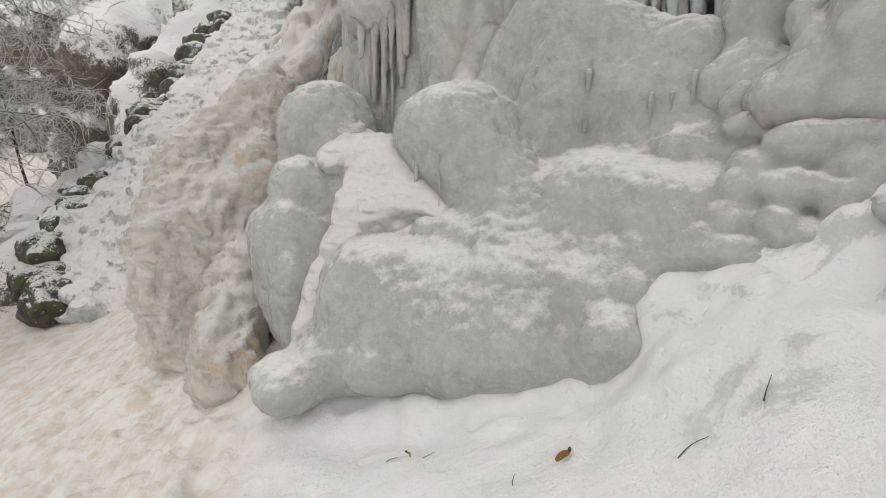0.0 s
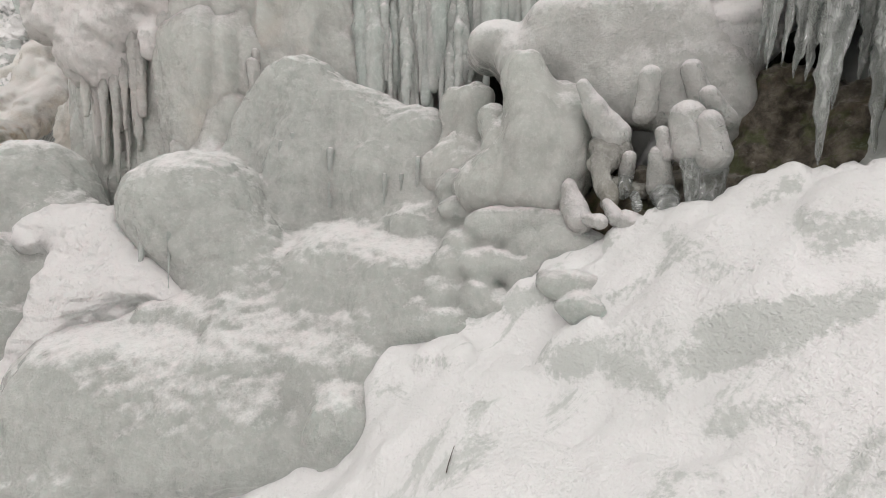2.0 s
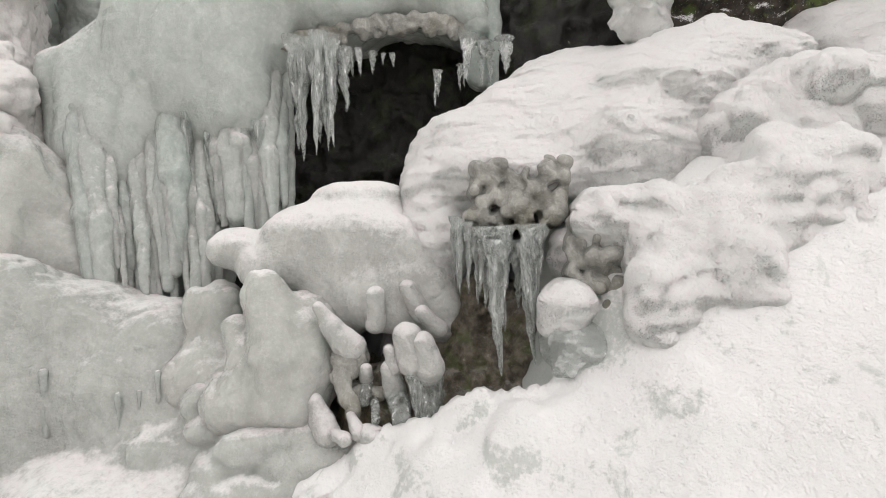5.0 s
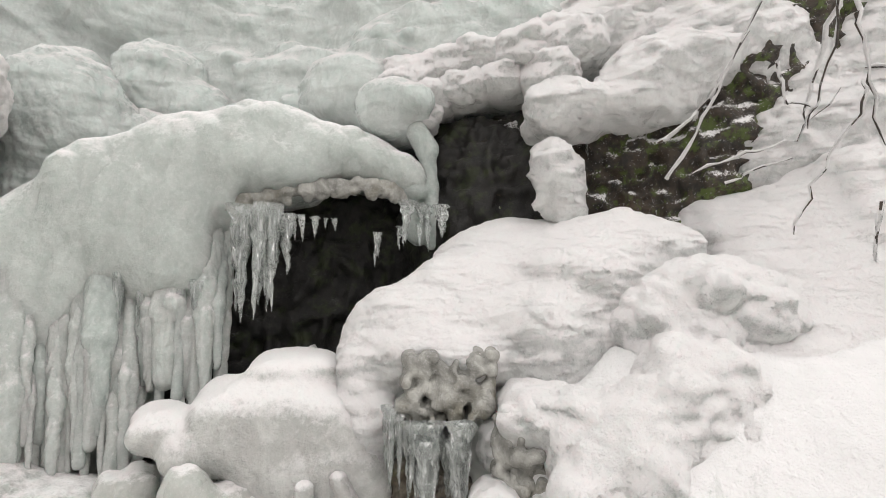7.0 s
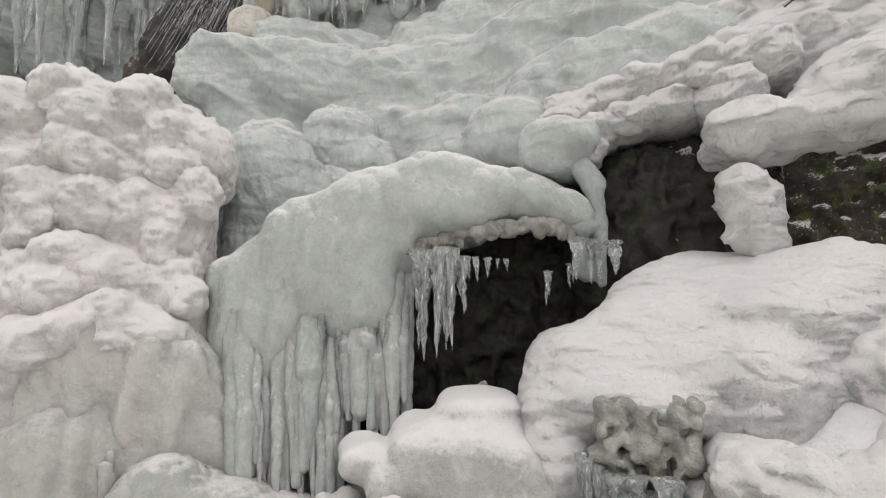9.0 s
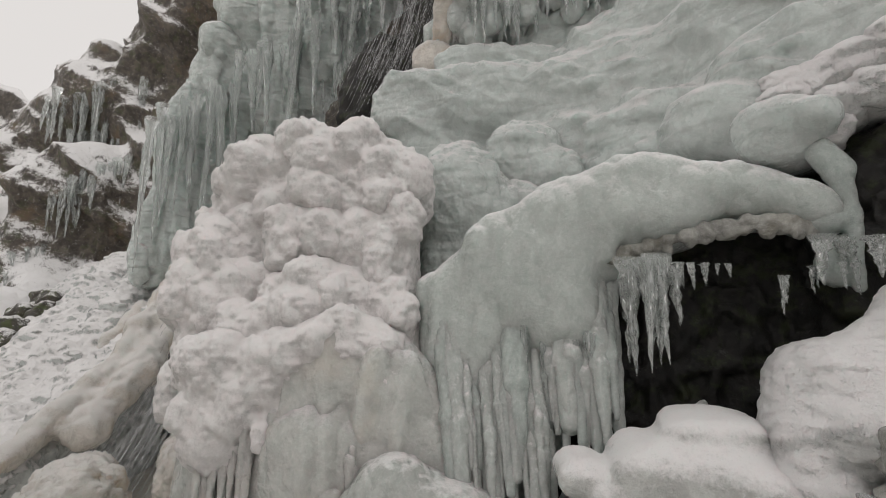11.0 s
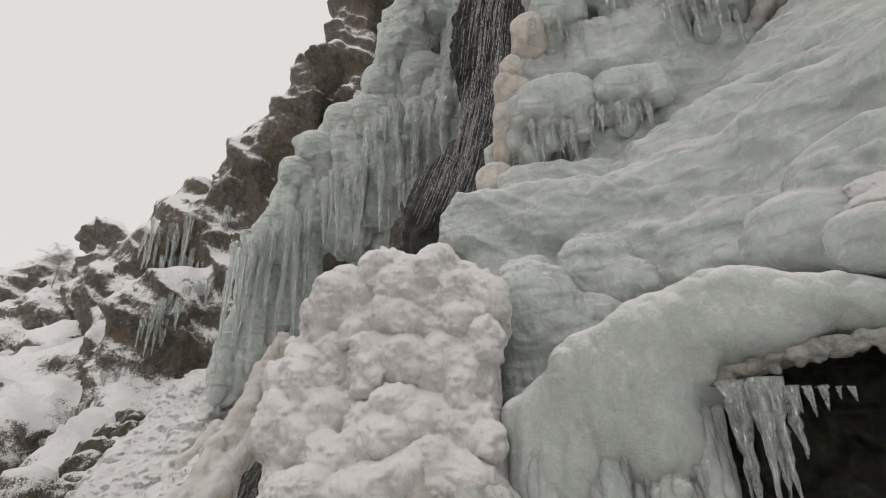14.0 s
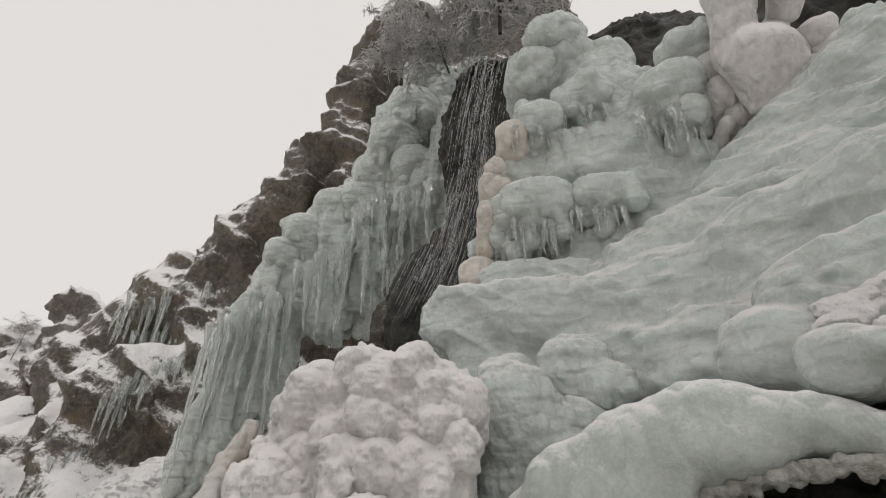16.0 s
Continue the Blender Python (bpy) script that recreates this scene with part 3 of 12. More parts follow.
f.ball(0.851, 1.301, 0.997, 0.095, 0.062, 0.069, -27, 0.00, 0.05, blend=0.015)
f.ball(0.866, 1.197, 0.971, 0.084, 0.050, 0.056, -30, 0.00, 0.05, blend=0.015)
f.ball(0.787, 1.287, 0.937, 0.071, 0.064, 0.078, -25, 0.00, 0.05, blend=0.015)
f.ball(0.743, 1.248, 0.868, 0.073, 0.065, 0.073, -24, 0.00, 0.05, blend=0.015)
f.ball(0.822, 1.162, 0.901, 0.049, 0.036, 0.040, -29, 0.00, 0.05, blend=0.015)
f.ball(0.946, 1.117, 0.982, 0.057, 0.030, 0.033, -34, 0.00, 0.05, blend=0.015)
f.ball(0.941, 1.111, 0.936, 0.063, 0.033, 0.036, -34, 0.00, 0.05, blend=0.015)
f.ball(0.906, 1.104, 0.851, 0.148, 0.060, 0.067, -33, 0.00, 0.05, blend=0.015)
f.ball(1.038, 1.117, 1.029, 0.149, 0.067, 0.074, -37, 0.00, 0.05, blend=0.015)
f.ball(0.977, 0.958, 0.961, 0.106, 0.050, 0.056, -39, 0.00, 0.05, blend=0.015)
f.ball(0.993, 1.167, 1.101, 0.130, 0.041, 0.046, -35, 0.00, 0.05, blend=0.015)
f.ball(0.929, 0.864, 0.940, 0.064, 0.027, 0.030, -41, 0.00, 0.05, blend=0.015)
f.bulge(260, 0.010, 0.030, 3, 1.2, blend=0.02, low=-0.1, sink=0.6)
owner = f.build('ice_mound', ICE_PALE, [(0.3, 0.012, 2, 1.2), (0.11, 0.006, 8, 1.8), (0.05, 0.005, 3, 1.6), (0.026, 0.0035, 4, 1.0)], 'large grey-green ice mass of boulder, dome, ledge and scales')
drip(owner, (0.357, 1.931, 1.309), (0.345, 1.910, 1.086), 0.0135, 0)
drip(owner, (0.396, 1.926, 1.331), (0.385, 1.912, 1.151), 0.0180, 1)
drip(owner, (0.424, 1.903, 1.279), (0.412, 1.880, 1.056), 0.0156, 2)
drip(owner, (0.459, 1.888, 1.300), (0.448, 1.868, 1.089), 0.0178, 3)
drip(owner, (0.493, 1.863, 1.290), (0.484, 1.845, 1.112), 0.0132, 4)
drip(owner, (0.521, 1.838, 1.280), (0.511, 1.817, 1.082), 0.0152, 5)
drip(owner, (0.568, 1.808, 1.240), (0.560, 1.790, 1.116), 0.0108, 6)
drip(owner, (0.681, 1.669, 1.205), (0.673, 1.649, 1.078), 0.0081, 7)
drip(owner, (0.734, 1.637, 1.206), (0.726, 1.622, 1.133), 0.0081, 8)
drip(owner, (0.620, 1.754, 1.221), (0.612, 1.735, 1.100), 0.0126, 9)
drip(owner, (0.781, 1.601, 1.265), (0.775, 1.587, 1.170), 0.0119, 10)
drip(owner, (-0.099, 1.771, 0.972), (-0.107, 1.730, 0.843), 0.0085, 11)
drip(owner, (-0.011, 1.728, 1.015), (-0.022, 1.677, 0.832), 0.0082, 12)

f = Form(0.01, 0.07)
f.ball(-0.220, 1.914, 0.909, 0.109, 0.090, 0.139, 12, 0.00, 0.10)
f.ball(-0.292, 1.828, 0.828, 0.085, 0.080, 0.095, 14, 0.00, 0.10)
f.ball(-0.123, 1.792, 0.828, 0.096, 0.060, 0.067, 10, 0.00, 0.10)
f.ball(-0.356, 2.038, 0.966, 0.165, 0.090, 0.099, 15, 0.00, 0.10)
f.ball(-0.229, 1.756, 0.774, 0.115, 0.070, 0.089, 13, 0.00, 0.10)
f.limb((-0.271, 1.942, 0.926), (-0.313, 1.798, 0.808), 0.095, 0.082)
f.limb((-0.313, 1.798, 0.808), (-0.376, 1.729, 0.685), 0.082, 0.069)
f.limb((-0.376, 1.729, 0.685), (-0.446, 1.659, 0.563), 0.069, 0.058)
f.limb((-0.446, 1.659, 0.563), (-0.481, 1.569, 0.432), 0.058, 0.046)
f.limb((-0.481, 1.569, 0.432), (-0.502, 1.495, 0.359), 0.046, 0.036)
f.limb((-0.234, 1.961, 0.964), (-0.084, 1.770, 0.821), 0.089, 0.065)
f.limb((-0.084, 1.770, 0.821), (0.087, 1.642, 0.766), 0.065, 0.037)
f.limb((0.087, 1.642, 0.766), (0.261, 1.480, 0.728), 0.037, 0.025)
f.bulge(140, 0.012, 0.035, 7, 0.8, blend=0.025, sink=0.5)
f.build('snow_ridge', SNOW, [(0.12, 0.010, 2, 1.0), (0.04, 0.006, 7, 1.0)], 'white snow ridge running down between the ice mounds', category='snow ridge')

# thumbs of ice beside the small cavity
f = Form(0.008, 0.025)
f.limb((1.023, 1.322, 1.522), (1.034, 1.251, 1.336), 0.075, 0.096)
f.limb((1.032, 1.247, 1.337), (1.036, 1.208, 1.183), 0.091, 0.083)
f.ball(0.989, 1.585, 1.455, 0.074, 0.050, 0.082, -21, 0.00, 0.10)
f.ball(0.934, 1.643, 1.438, 0.055, 0.040, 0.079, -19, 0.00, 0.10)
f.limb((0.976, 1.425, 1.391), (0.973, 1.306, 1.282), 0.054, 0.058)
f.ball(0.955, 1.670, 1.353, 0.045, 0.030, 0.073, -19, 0.00, 0.10)
f.ball(0.970, 1.582, 1.361, 0.035, 0.020, 0.049, -20, 0.00, 0.10)
f.blend = 0.08
f.ball(0.945, 1.574, 1.204, 0.132, 0.100, 0.151, -20, 0.00, 0.20)
f.ball(0.953, 1.331, 1.181, 0.143, 0.100, 0.101, -23, 0.00, 0.20)
f.ball(0.867, 1.609, 1.168, 0.094, 0.080, 0.104, -17, 0.00, 0.20)
f.ball(1.121, 1.250, 1.272, 0.104, 0.090, 0.147, -30, 0.00, 0.20)
f.ball(0.882, 1.484, 1.175, 0.066, 0.040, 0.055, -19, 0.00, 0.10, blend=0.02)
f.ball(1.171, 1.294, 1.412, 0.089, 0.090, 0.107, -30, 0.00, 0.20)
f.build('ice_knuckle', ICE_DOME, [(0.12, 0.010, 2, 1.5), (0.05, 0.006, 7, 1.6), (0.025, 0.003, 4, 1.2)], 'cluster of smooth rounded ice thumbs grown together')

f = Form(0.006, 0.02)
f.limb((1.110, 1.150, 1.482), (1.138, 1.132, 1.427), 0.020, 0.030)
f.limb((1.138, 1.132, 1.427), (1.187, 1.106, 1.348), 0.030, 0.050)
f.build('ice_stalagmite', ICE_CAPPED, [(0.05, 0.003, 2, 1.3), (0.02, 0.0015, 4, 1.0)], 'leaning white tusk of ice on a glassy root', group=STALAGMITES, category='ice stalagmite')
f = Form(0.006, 0.02)
f.ball(1.179, 1.095, 1.306, 0.057, 0.030, 0.057, -35, 0.00, 0.10)
f.limb((1.148, 1.094, 1.258), (1.153, 1.050, 1.171), 0.020, 0.026)
f.limb((1.125, 1.106, 1.276), (1.158, 1.080, 1.189), 0.015, 0.020)
f.ball(1.211, 1.081, 1.207, 0.041, 0.020, 0.028, -36, 0.00, 0.10)
f.ball(1.251, 1.047, 1.190, 0.038, 0.020, 0.024, -38, 0.00, 0.10)
f.build('ice_root', ICE_MURKY, [(0.04, 0.008, 3, 1.5), (0.018, 0.003, 4, 1.0)], 'murky glassy ice roots between the stalagmites')
f = Form(0.006, 0.015)
f.limb((1.073, 1.135, 1.199), (1.080, 1.110, 1.144), 0.028, 0.035)
f.limb((1.080, 1.110, 1.144), (1.084, 1.085, 1.112), 0.035, 0.039)
top = stalagmite(f, 0)
f = Form(0.006, 0.015)
f.limb((1.200, 1.042, 1.291), (1.223, 1.073, 1.248), 0.018, 0.024)
top = stalagmite(f, 1)
f = Form(0.006, 0.015)
f.limb((1.222, 1.072, 1.234), (1.191, 1.045, 1.191), 0.022, 0.020)
f.build('foot', ICE_CLEAR, [(0.04, 0.005, 3, 2.0), (0.018, 0.002, 4, 1.5)], 'clear ribbed ice foot', parent=top)
f = Form(0.006, 0.015)
f.limb((1.231, 0.970, 1.297), (1.269, 0.992, 1.215), 0.028, 0.035)
top = stalagmite(f, 2)
f = Form(0.006, 0.015)
f.limb((1.260, 0.969, 1.195), (1.231, 0.918, 1.161), 0.033, 0.026)
f.limb((1.231, 0.918, 1.161), (1.189, 0.884, 1.125), 0.026, 0.014)
f.build('foot', ICE_CLEAR, [(0.04, 0.005, 3, 2.0), (0.018, 0.002, 4, 1.5)], 'clear ribbed ice foot', parent=top)
f = Form(0.006, 0.015)
f.limb((1.278, 0.935, 1.391), (1.279, 0.920, 1.320), 0.045, 0.049)
top = stalagmite(f, 3)
f = Form(0.006, 0.015)
f.limb((1.264, 0.906, 1.283), (1.259, 0.867, 1.164), 0.022, 0.013)
f.build('foot', ICE_CLEAR, [(0.04, 0.005, 3, 2.0), (0.018, 0.002, 4, 1.5)], 'clear ribbed ice foot', parent=top)
f = Form(0.006, 0.015)
f.limb((1.298, 0.893, 1.374), (1.310, 0.877, 1.301), 0.036, 0.046)
top = stalagmite(f, 4)
f = Form(0.006, 0.015)
f.limb((1.317, 0.883, 1.263), (1.324, 0.885, 1.211), 0.042, 0.036)
f.limb((1.324, 0.885, 1.211), (1.273, 0.850, 1.143), 0.036, 0.021)
f.build('foot', ICE_CLEAR, [(0.04, 0.005, 3, 2.0), (0.018, 0.002, 4, 1.5)], 'clear ribbed ice foot', parent=top)
f = Form(0.006, 0.015)
f.limb((1.232, 0.969, 1.355), (1.240, 0.953, 1.303), 0.019, 0.023)
top = stalagmite(f, 5)
f = Form(0.006, 0.015)
f.limb((1.261, 1.062, 1.508), (1.269, 1.078, 1.414), 0.027, 0.033)
top = stalagmite(f, 6)
f = Form(0.006, 0.015)
f.limb((1.349, 1.004, 1.525), (1.382, 0.987, 1.441), 0.029, 0.034)
top = stalagmite(f, 7)
f = Form(0.006, 0.015)
f.limb((1.345, 0.941, 1.457), (1.402, 0.929, 1.396), 0.023, 0.032)
top = stalagmite(f, 8)
f = Form(0.006, 0.015)
f.limb((1.136, 1.040, 1.167), (1.120, 0.980, 1.131), 0.013, 0.021)
top = stalagmite(f, 9)
f = Form(0.006, 0.015)
f.limb((1.086, 1.058, 1.119), (1.086, 1.005, 1.122), 0.020, 0.022)
top = stalagmite(f, 10)
f = Form(0.006, 0.015)
f.limb((1.141, 0.971, 1.124), (1.159, 0.955, 1.113), 0.032, 0.035)
top = stalagmite(f, 11)
f = Form(0.006, 0.01)
f.limb((1.211, 1.018, 1.190), (1.165, 0.960, 1.164), 0.013, 0.013)
f.build('ice_stalagmite', ICE_CLEAR, [(0.03, 0.004, 3, 1.5)], 'small clear bead of ice on dark rock', group=STALAGMITES, category='ice stalagmite')

f = Form(0.01, 0.05)
f.ball(1.037, 1.535, 1.652, 0.097, 0.080, 0.071, -23, 0.00, 0.20)
f.ball(1.187, 1.368, 1.683, 0.130, 0.100, 0.109, -30, 0.05, 0.30)
f.ball(1.316, 1.237, 1.696, 0.161, 0.100, 0.098, -36, 0.05, 0.30)
f.ball(1.411, 1.116, 1.636, 0.106, 0.090, 0.124, -41, 0.00, 0.30)
f.ball(1.312, 1.233, 1.551, 0.190, 0.090, 0.118, -36, 0.00, 0.30)
f.ball(1.414, 1.062, 1.507, 0.085, 0.070, 0.106, -42, 0.00, 0.20)
f.ball(1.096, 1.422, 1.579, 0.101, 0.080, 0.082, -26, 0.00, 0.20)
f.ball(1.391, 1.290, 1.834, 0.161, 0.080, 0.049, -37, 0.10, 0.30, blend=0.1)
f.ball(1.360, 1.083, 1.463, 0.160, 0.040, 0.093, -40, 0.00, 0.20, blend=0.08)
f.ball(1.471, 0.989, 1.436, 0.071, 0.050, 0.106, -46, 0.00, 0.20, blend=0.06)
f.ball(1.233, 1.289, 1.408, 0.128, 0.080, 0.110, -32, 0.00, 0.20)
f.ball(1.481, 1.028, 1.581, 0.080, 0.070, 0.124, -45, 0.00, 0.20)
f.build('ice_shelf', ICE_CAPPED, [(0.2, 0.012, 2, 1.0), (0.06, 0.004, 4, 1.0), (0.03, 0.002, 3, 1.0)], 'rounded ice shelf with a snow cap under the cavity')

f = Form(0.008, 0.03)
f.ball(1.478, 0.513, 1.509, 0.082, 0.070, 0.064, -61, 0.00, 0.10)
f.ball(1.472, 0.526, 1.455, 0.065, 0.060, 0.049, -60, 0.00, 0.10)
top = f.build('ice_block', SNOW, [(0.1, 0.006, 4, 1.2), (0.03, 0.002, 3, 1.0)], 'snow-capped glassy ice block beside the cavity')
f = Form(0.008, 0.03)
f.ball(1.478, 0.522, 1.398, 0.068, 0.060, 0.079, -61, 0.00, 0.10)
f.ball(1.480, 0.458, 1.403, 0.045, 0.050, 0.050, -63, 0.00, 0.10)
f.limb((1.431, 0.517, 1.445), (1.414, 0.508, 1.336), 0.016, 0.014)
f.limb((1.448, 0.482, 1.447), (1.432, 0.475, 1.339), 0.013, 0.012)
f.build('glassy_foot', ICE_CLEAR, [(0.06, 0.008, 3, 2.0), (0.02, 0.003, 4, 2.0)], 'clear ribbed ice foot', parent=top)

f = Form(0.015, 0.09)
f.ball(0.495, 2.341, 1.865, 0.200, 0.175, 0.239, -4, 0.67, 0.40)
f.ball(0.635, 2.340, 1.674, 0.264, 0.185, 0.264, -7, 0.66, 0.40)
f.ball(0.768, 2.250, 1.558, 0.260, 0.140, 0.208, -11, 0.52, 0.40)
f.ball(0.217, 2.515, 1.942, 0.255, 0.206, 0.340, 3, 0.71, 0.40)
f.ball(0.157, 2.506, 1.606, 0.278, 0.213, 0.333, 4, 0.69, 0.40)
f.ball(0.265, 2.373, 1.318, 0.239, 0.177, 0.266, 2, 0.53, 0.40)
f.ball(-0.035, 2.795, 1.726, 0.361, 0.326, 0.601, 7, 0.75, 0.40)
f.ball(0.169, 2.213, 1.081, 0.305, 0.150, 0.204, 4, 0.38, 0.30)
f.bulge(160, 0.03, 0.07, 22, 4, blend=0.04)
owner = f.build('ice_wall', ICE_CLOUDY, [(0.25, 0.03, 2, 2.5), (0.08, 0.022, 3, 3.5), (0.03, 0.006, 6, 2.5)], 'stained ice sheet with drips behind the dome')
sheet = owner

f = Form(0.009, 0.02)
f.limb((-0.255, 2.523, 1.765), (-0.272, 2.530, 1.338), 0.031, 0.012)
f.build('ice_column', ICE_CLOUDY, [(0.06, 0.007, 0, 3.0), (0.025, 0.004, 7, 2.0)], '', parent=owner)

f = Form(0.009, 0.02)
f.limb((0.131, 2.356, 1.568), (0.128, 2.335, 1.201), 0.020, 0.008)
f.build('ice_column', ICE_CLOUDY, [(0.06, 0.007, 2, 3.0), (0.025, 0.004, 7, 2.0)], '', parent=owner)

f = Form(0.009, 0.02)
f.limb((0.174, 2.312, 1.664), (0.173, 2.293, 1.464), 0.017, 0.007)
f.build('ice_column', ICE_CLOUDY, [(0.06, 0.007, 4, 3.0), (0.025, 0.004, 7, 2.0)], '', parent=owner)

f = Form(0.009, 0.02)
f.limb((0.186, 2.308, 1.576), (0.183, 2.288, 1.232), 0.028, 0.011)
f.build('ice_column', ICE_CLOUDY, [(0.06, 0.007, 6, 3.0), (0.025, 0.004, 7, 2.0)], '', parent=owner)

f = Form(0.009, 0.02)
f.limb((0.159, 2.340, 1.575), (0.161, 2.311, 1.399), 0.014, 0.005)
f.build('ice_column', ICE_CLOUDY, [(0.06, 0.007, 8, 3.0), (0.025, 0.004, 7, 2.0)], '', parent=owner)

f = Form(0.009, 0.02)
f.limb((-0.010, 2.382, 1.715), (-0.008, 2.371, 1.480), 0.025, 0.010)
f.build('ice_column', ICE_CLOUDY, [(0.06, 0.007, 10, 3.0), (0.025, 0.004, 7, 2.0)], '', parent=owner)

f = Form(0.009, 0.02)
f.limb((0.175, 2.331, 1.584), (0.173, 2.312, 1.146), 0.028, 0.011)
f.build('ice_column', ICE_CLOUDY, [(0.06, 0.007, 12, 3.0), (0.025, 0.004, 7, 2.0)], '', parent=owner)

f = Form(0.009, 0.02)
f.limb((-0.266, 2.525, 1.635), (-0.296, 2.507, 1.124), 0.028, 0.011)
f.build('ice_column', ICE_CLOUDY, [(0.06, 0.007, 14, 3.0), (0.025, 0.004, 7, 2.0)], '', parent=owner)

f = Form(0.009, 0.02)
f.limb((0.003, 2.392, 1.581), (0.003, 2.368, 1.344), 0.030, 0.012)
f.build('ice_column', ICE_CLOUDY, [(0.06, 0.007, 16, 3.0), (0.025, 0.004, 7, 2.0)], '', parent=owner)

f = Form(0.009, 0.02)
f.limb((0.287, 2.214, 1.668), (0.289, 2.209, 1.316), 0.014, 0.005)
f.build('ice_column', ICE_CLOUDY, [(0.06, 0.007, 18, 3.0), (0.025, 0.004, 7, 2.0)], '', parent=owner)

f = Form(0.009, 0.02)
f.limb((0.165, 2.270, 1.713), (0.162, 2.268, 1.410), 0.014, 0.005)
f.build('ice_column', ICE_CLOUDY, [(0.06, 0.007, 20, 3.0), (0.025, 0.004, 7, 2.0)], '', parent=owner)

f = Form(0.009, 0.02)
f.limb((-0.198, 2.491, 1.715), (-0.210, 2.488, 1.347), 0.017, 0.007)
f.build('ice_column', ICE_CLOUDY, [(0.06, 0.007, 22, 3.0), (0.025, 0.004, 7, 2.0)], '', parent=owner)

f = Form(0.009, 0.02)
f.limb((0.244, 2.258, 1.674), (0.247, 2.235, 1.516), 0.020, 0.008)
f.build('ice_column', ICE_CLOUDY, [(0.06, 0.007, 24, 3.0), (0.025, 0.004, 7, 2.0)], '', parent=owner)

f = Form(0.009, 0.02)
f.limb((-0.178, 2.470, 1.767), (-0.196, 2.481, 1.266), 0.034, 0.013)
f.build('ice_column', ICE_CLOUDY, [(0.06, 0.007, 26, 3.0), (0.025, 0.004, 7, 2.0)], '', parent=owner)

f = Form(0.009, 0.02)
f.limb((-0.313, 2.568, 1.652), (-0.343, 2.553, 1.211), 0.035, 0.014)
f.build('ice_column', ICE_CLOUDY, [(0.06, 0.007, 28, 3.0), (0.025, 0.004, 7, 2.0)], '', parent=owner)

f = Form(0.009, 0.02)
f.limb((0.164, 2.327, 1.647), (0.169, 2.312, 1.381), 0.022, 0.009)
f.build('ice_column', ICE_CLOUDY, [(0.06, 0.007, 30, 3.0), (0.025, 0.004, 7, 2.0)], '', parent=owner)

f = Form(0.009, 0.02)
f.limb((0.096, 2.341, 1.633), (0.098, 2.330, 1.226), 0.032, 0.012)
f.build('ice_column', ICE_CLOUDY, [(0.06, 0.007, 32, 3.0), (0.025, 0.004, 7, 2.0)], '', parent=owner)

f = Form(0.009, 0.02)
f.limb((-0.345, 2.567, 1.654), (-0.368, 2.553, 1.227), 0.029, 0.011)
f.build('ice_column', ICE_CLOUDY, [(0.06, 0.007, 34, 3.0), (0.025, 0.004, 7, 2.0)], '', parent=owner)

f = Form(0.009, 0.02)
f.limb((-0.340, 2.567, 1.628), (-0.354, 2.547, 1.312), 0.030, 0.012)
f.build('ice_column', ICE_CLOUDY, [(0.06, 0.007, 36, 3.0), (0.025, 0.004, 7, 2.0)], '', parent=owner)

f = Form(0.009, 0.02)
f.limb((-0.367, 2.549, 1.775), (-0.395, 2.550, 1.406), 0.027, 0.010)
f.build('ice_column', ICE_CLOUDY, [(0.06, 0.007, 38, 3.0), (0.025, 0.004, 7, 2.0)], '', parent=owner)

f = Form(0.009, 0.02)
f.limb((0.278, 2.215, 1.620), (0.280, 2.203, 1.236), 0.026, 0.010)
f.build('ice_column', ICE_CLOUDY, [(0.06, 0.007, 40, 3.0), (0.025, 0.004, 7, 2.0)], '', parent=owner)

f = Form(0.009, 0.02)
f.limb((-0.160, 2.464, 1.708), (-0.171, 2.456, 1.413), 0.029, 0.012)
f.build('ice_column', ICE_CLOUDY, [(0.06, 0.007, 42, 3.0), (0.025, 0.004, 7, 2.0)], '', parent=owner)

f = Form(0.009, 0.02)
f.limb((-0.276, 2.547, 1.674), (-0.290, 2.538, 1.240), 0.023, 0.009)
f.build('ice_column', ICE_CLOUDY, [(0.06, 0.007, 44, 3.0), (0.025, 0.004, 7, 2.0)], '', parent=owner)

f = Form(0.009, 0.02)
f.limb((0.188, 2.268, 1.633), (0.192, 2.248, 1.425), 0.026, 0.010)
f.build('ice_column', ICE_CLOUDY, [(0.06, 0.007, 46, 3.0), (0.025, 0.004, 7, 2.0)], '', parent=owner)

f = Form(0.009, 0.02)
f.limb((0.290, 2.209, 1.580), (0.288, 2.188, 1.319), 0.027, 0.010)
f.build('ice_column', ICE_CLOUDY, [(0.06, 0.007, 48, 3.0), (0.025, 0.004, 7, 2.0)], '', parent=owner)

f = Form(0.009, 0.02)
f.limb((-0.309, 2.529, 1.651), (-0.338, 2.515, 1.201), 0.020, 0.008)
f.build('ice_column', ICE_CLOUDY, [(0.06, 0.007, 50, 3.0), (0.025, 0.004, 7, 2.0)], '', parent=owner)

f = Form(0.009, 0.02)
f.limb((-0.220, 2.501, 1.723), (-0.245, 2.498, 1.352), 0.029, 0.011)
f.build('ice_column', ICE_CLOUDY, [(0.06, 0.007, 52, 3.0), (0.025, 0.004, 7, 2.0)], '', parent=owner)

f = Form(0.009, 0.02)
f.limb((-0.231, 2.524, 1.633), (-0.252, 2.505, 1.067), 0.022, 0.009)
f.build('ice_column', ICE_CLOUDY, [(0.06, 0.007, 54, 3.0), (0.025, 0.004, 7, 2.0)], '', parent=owner)

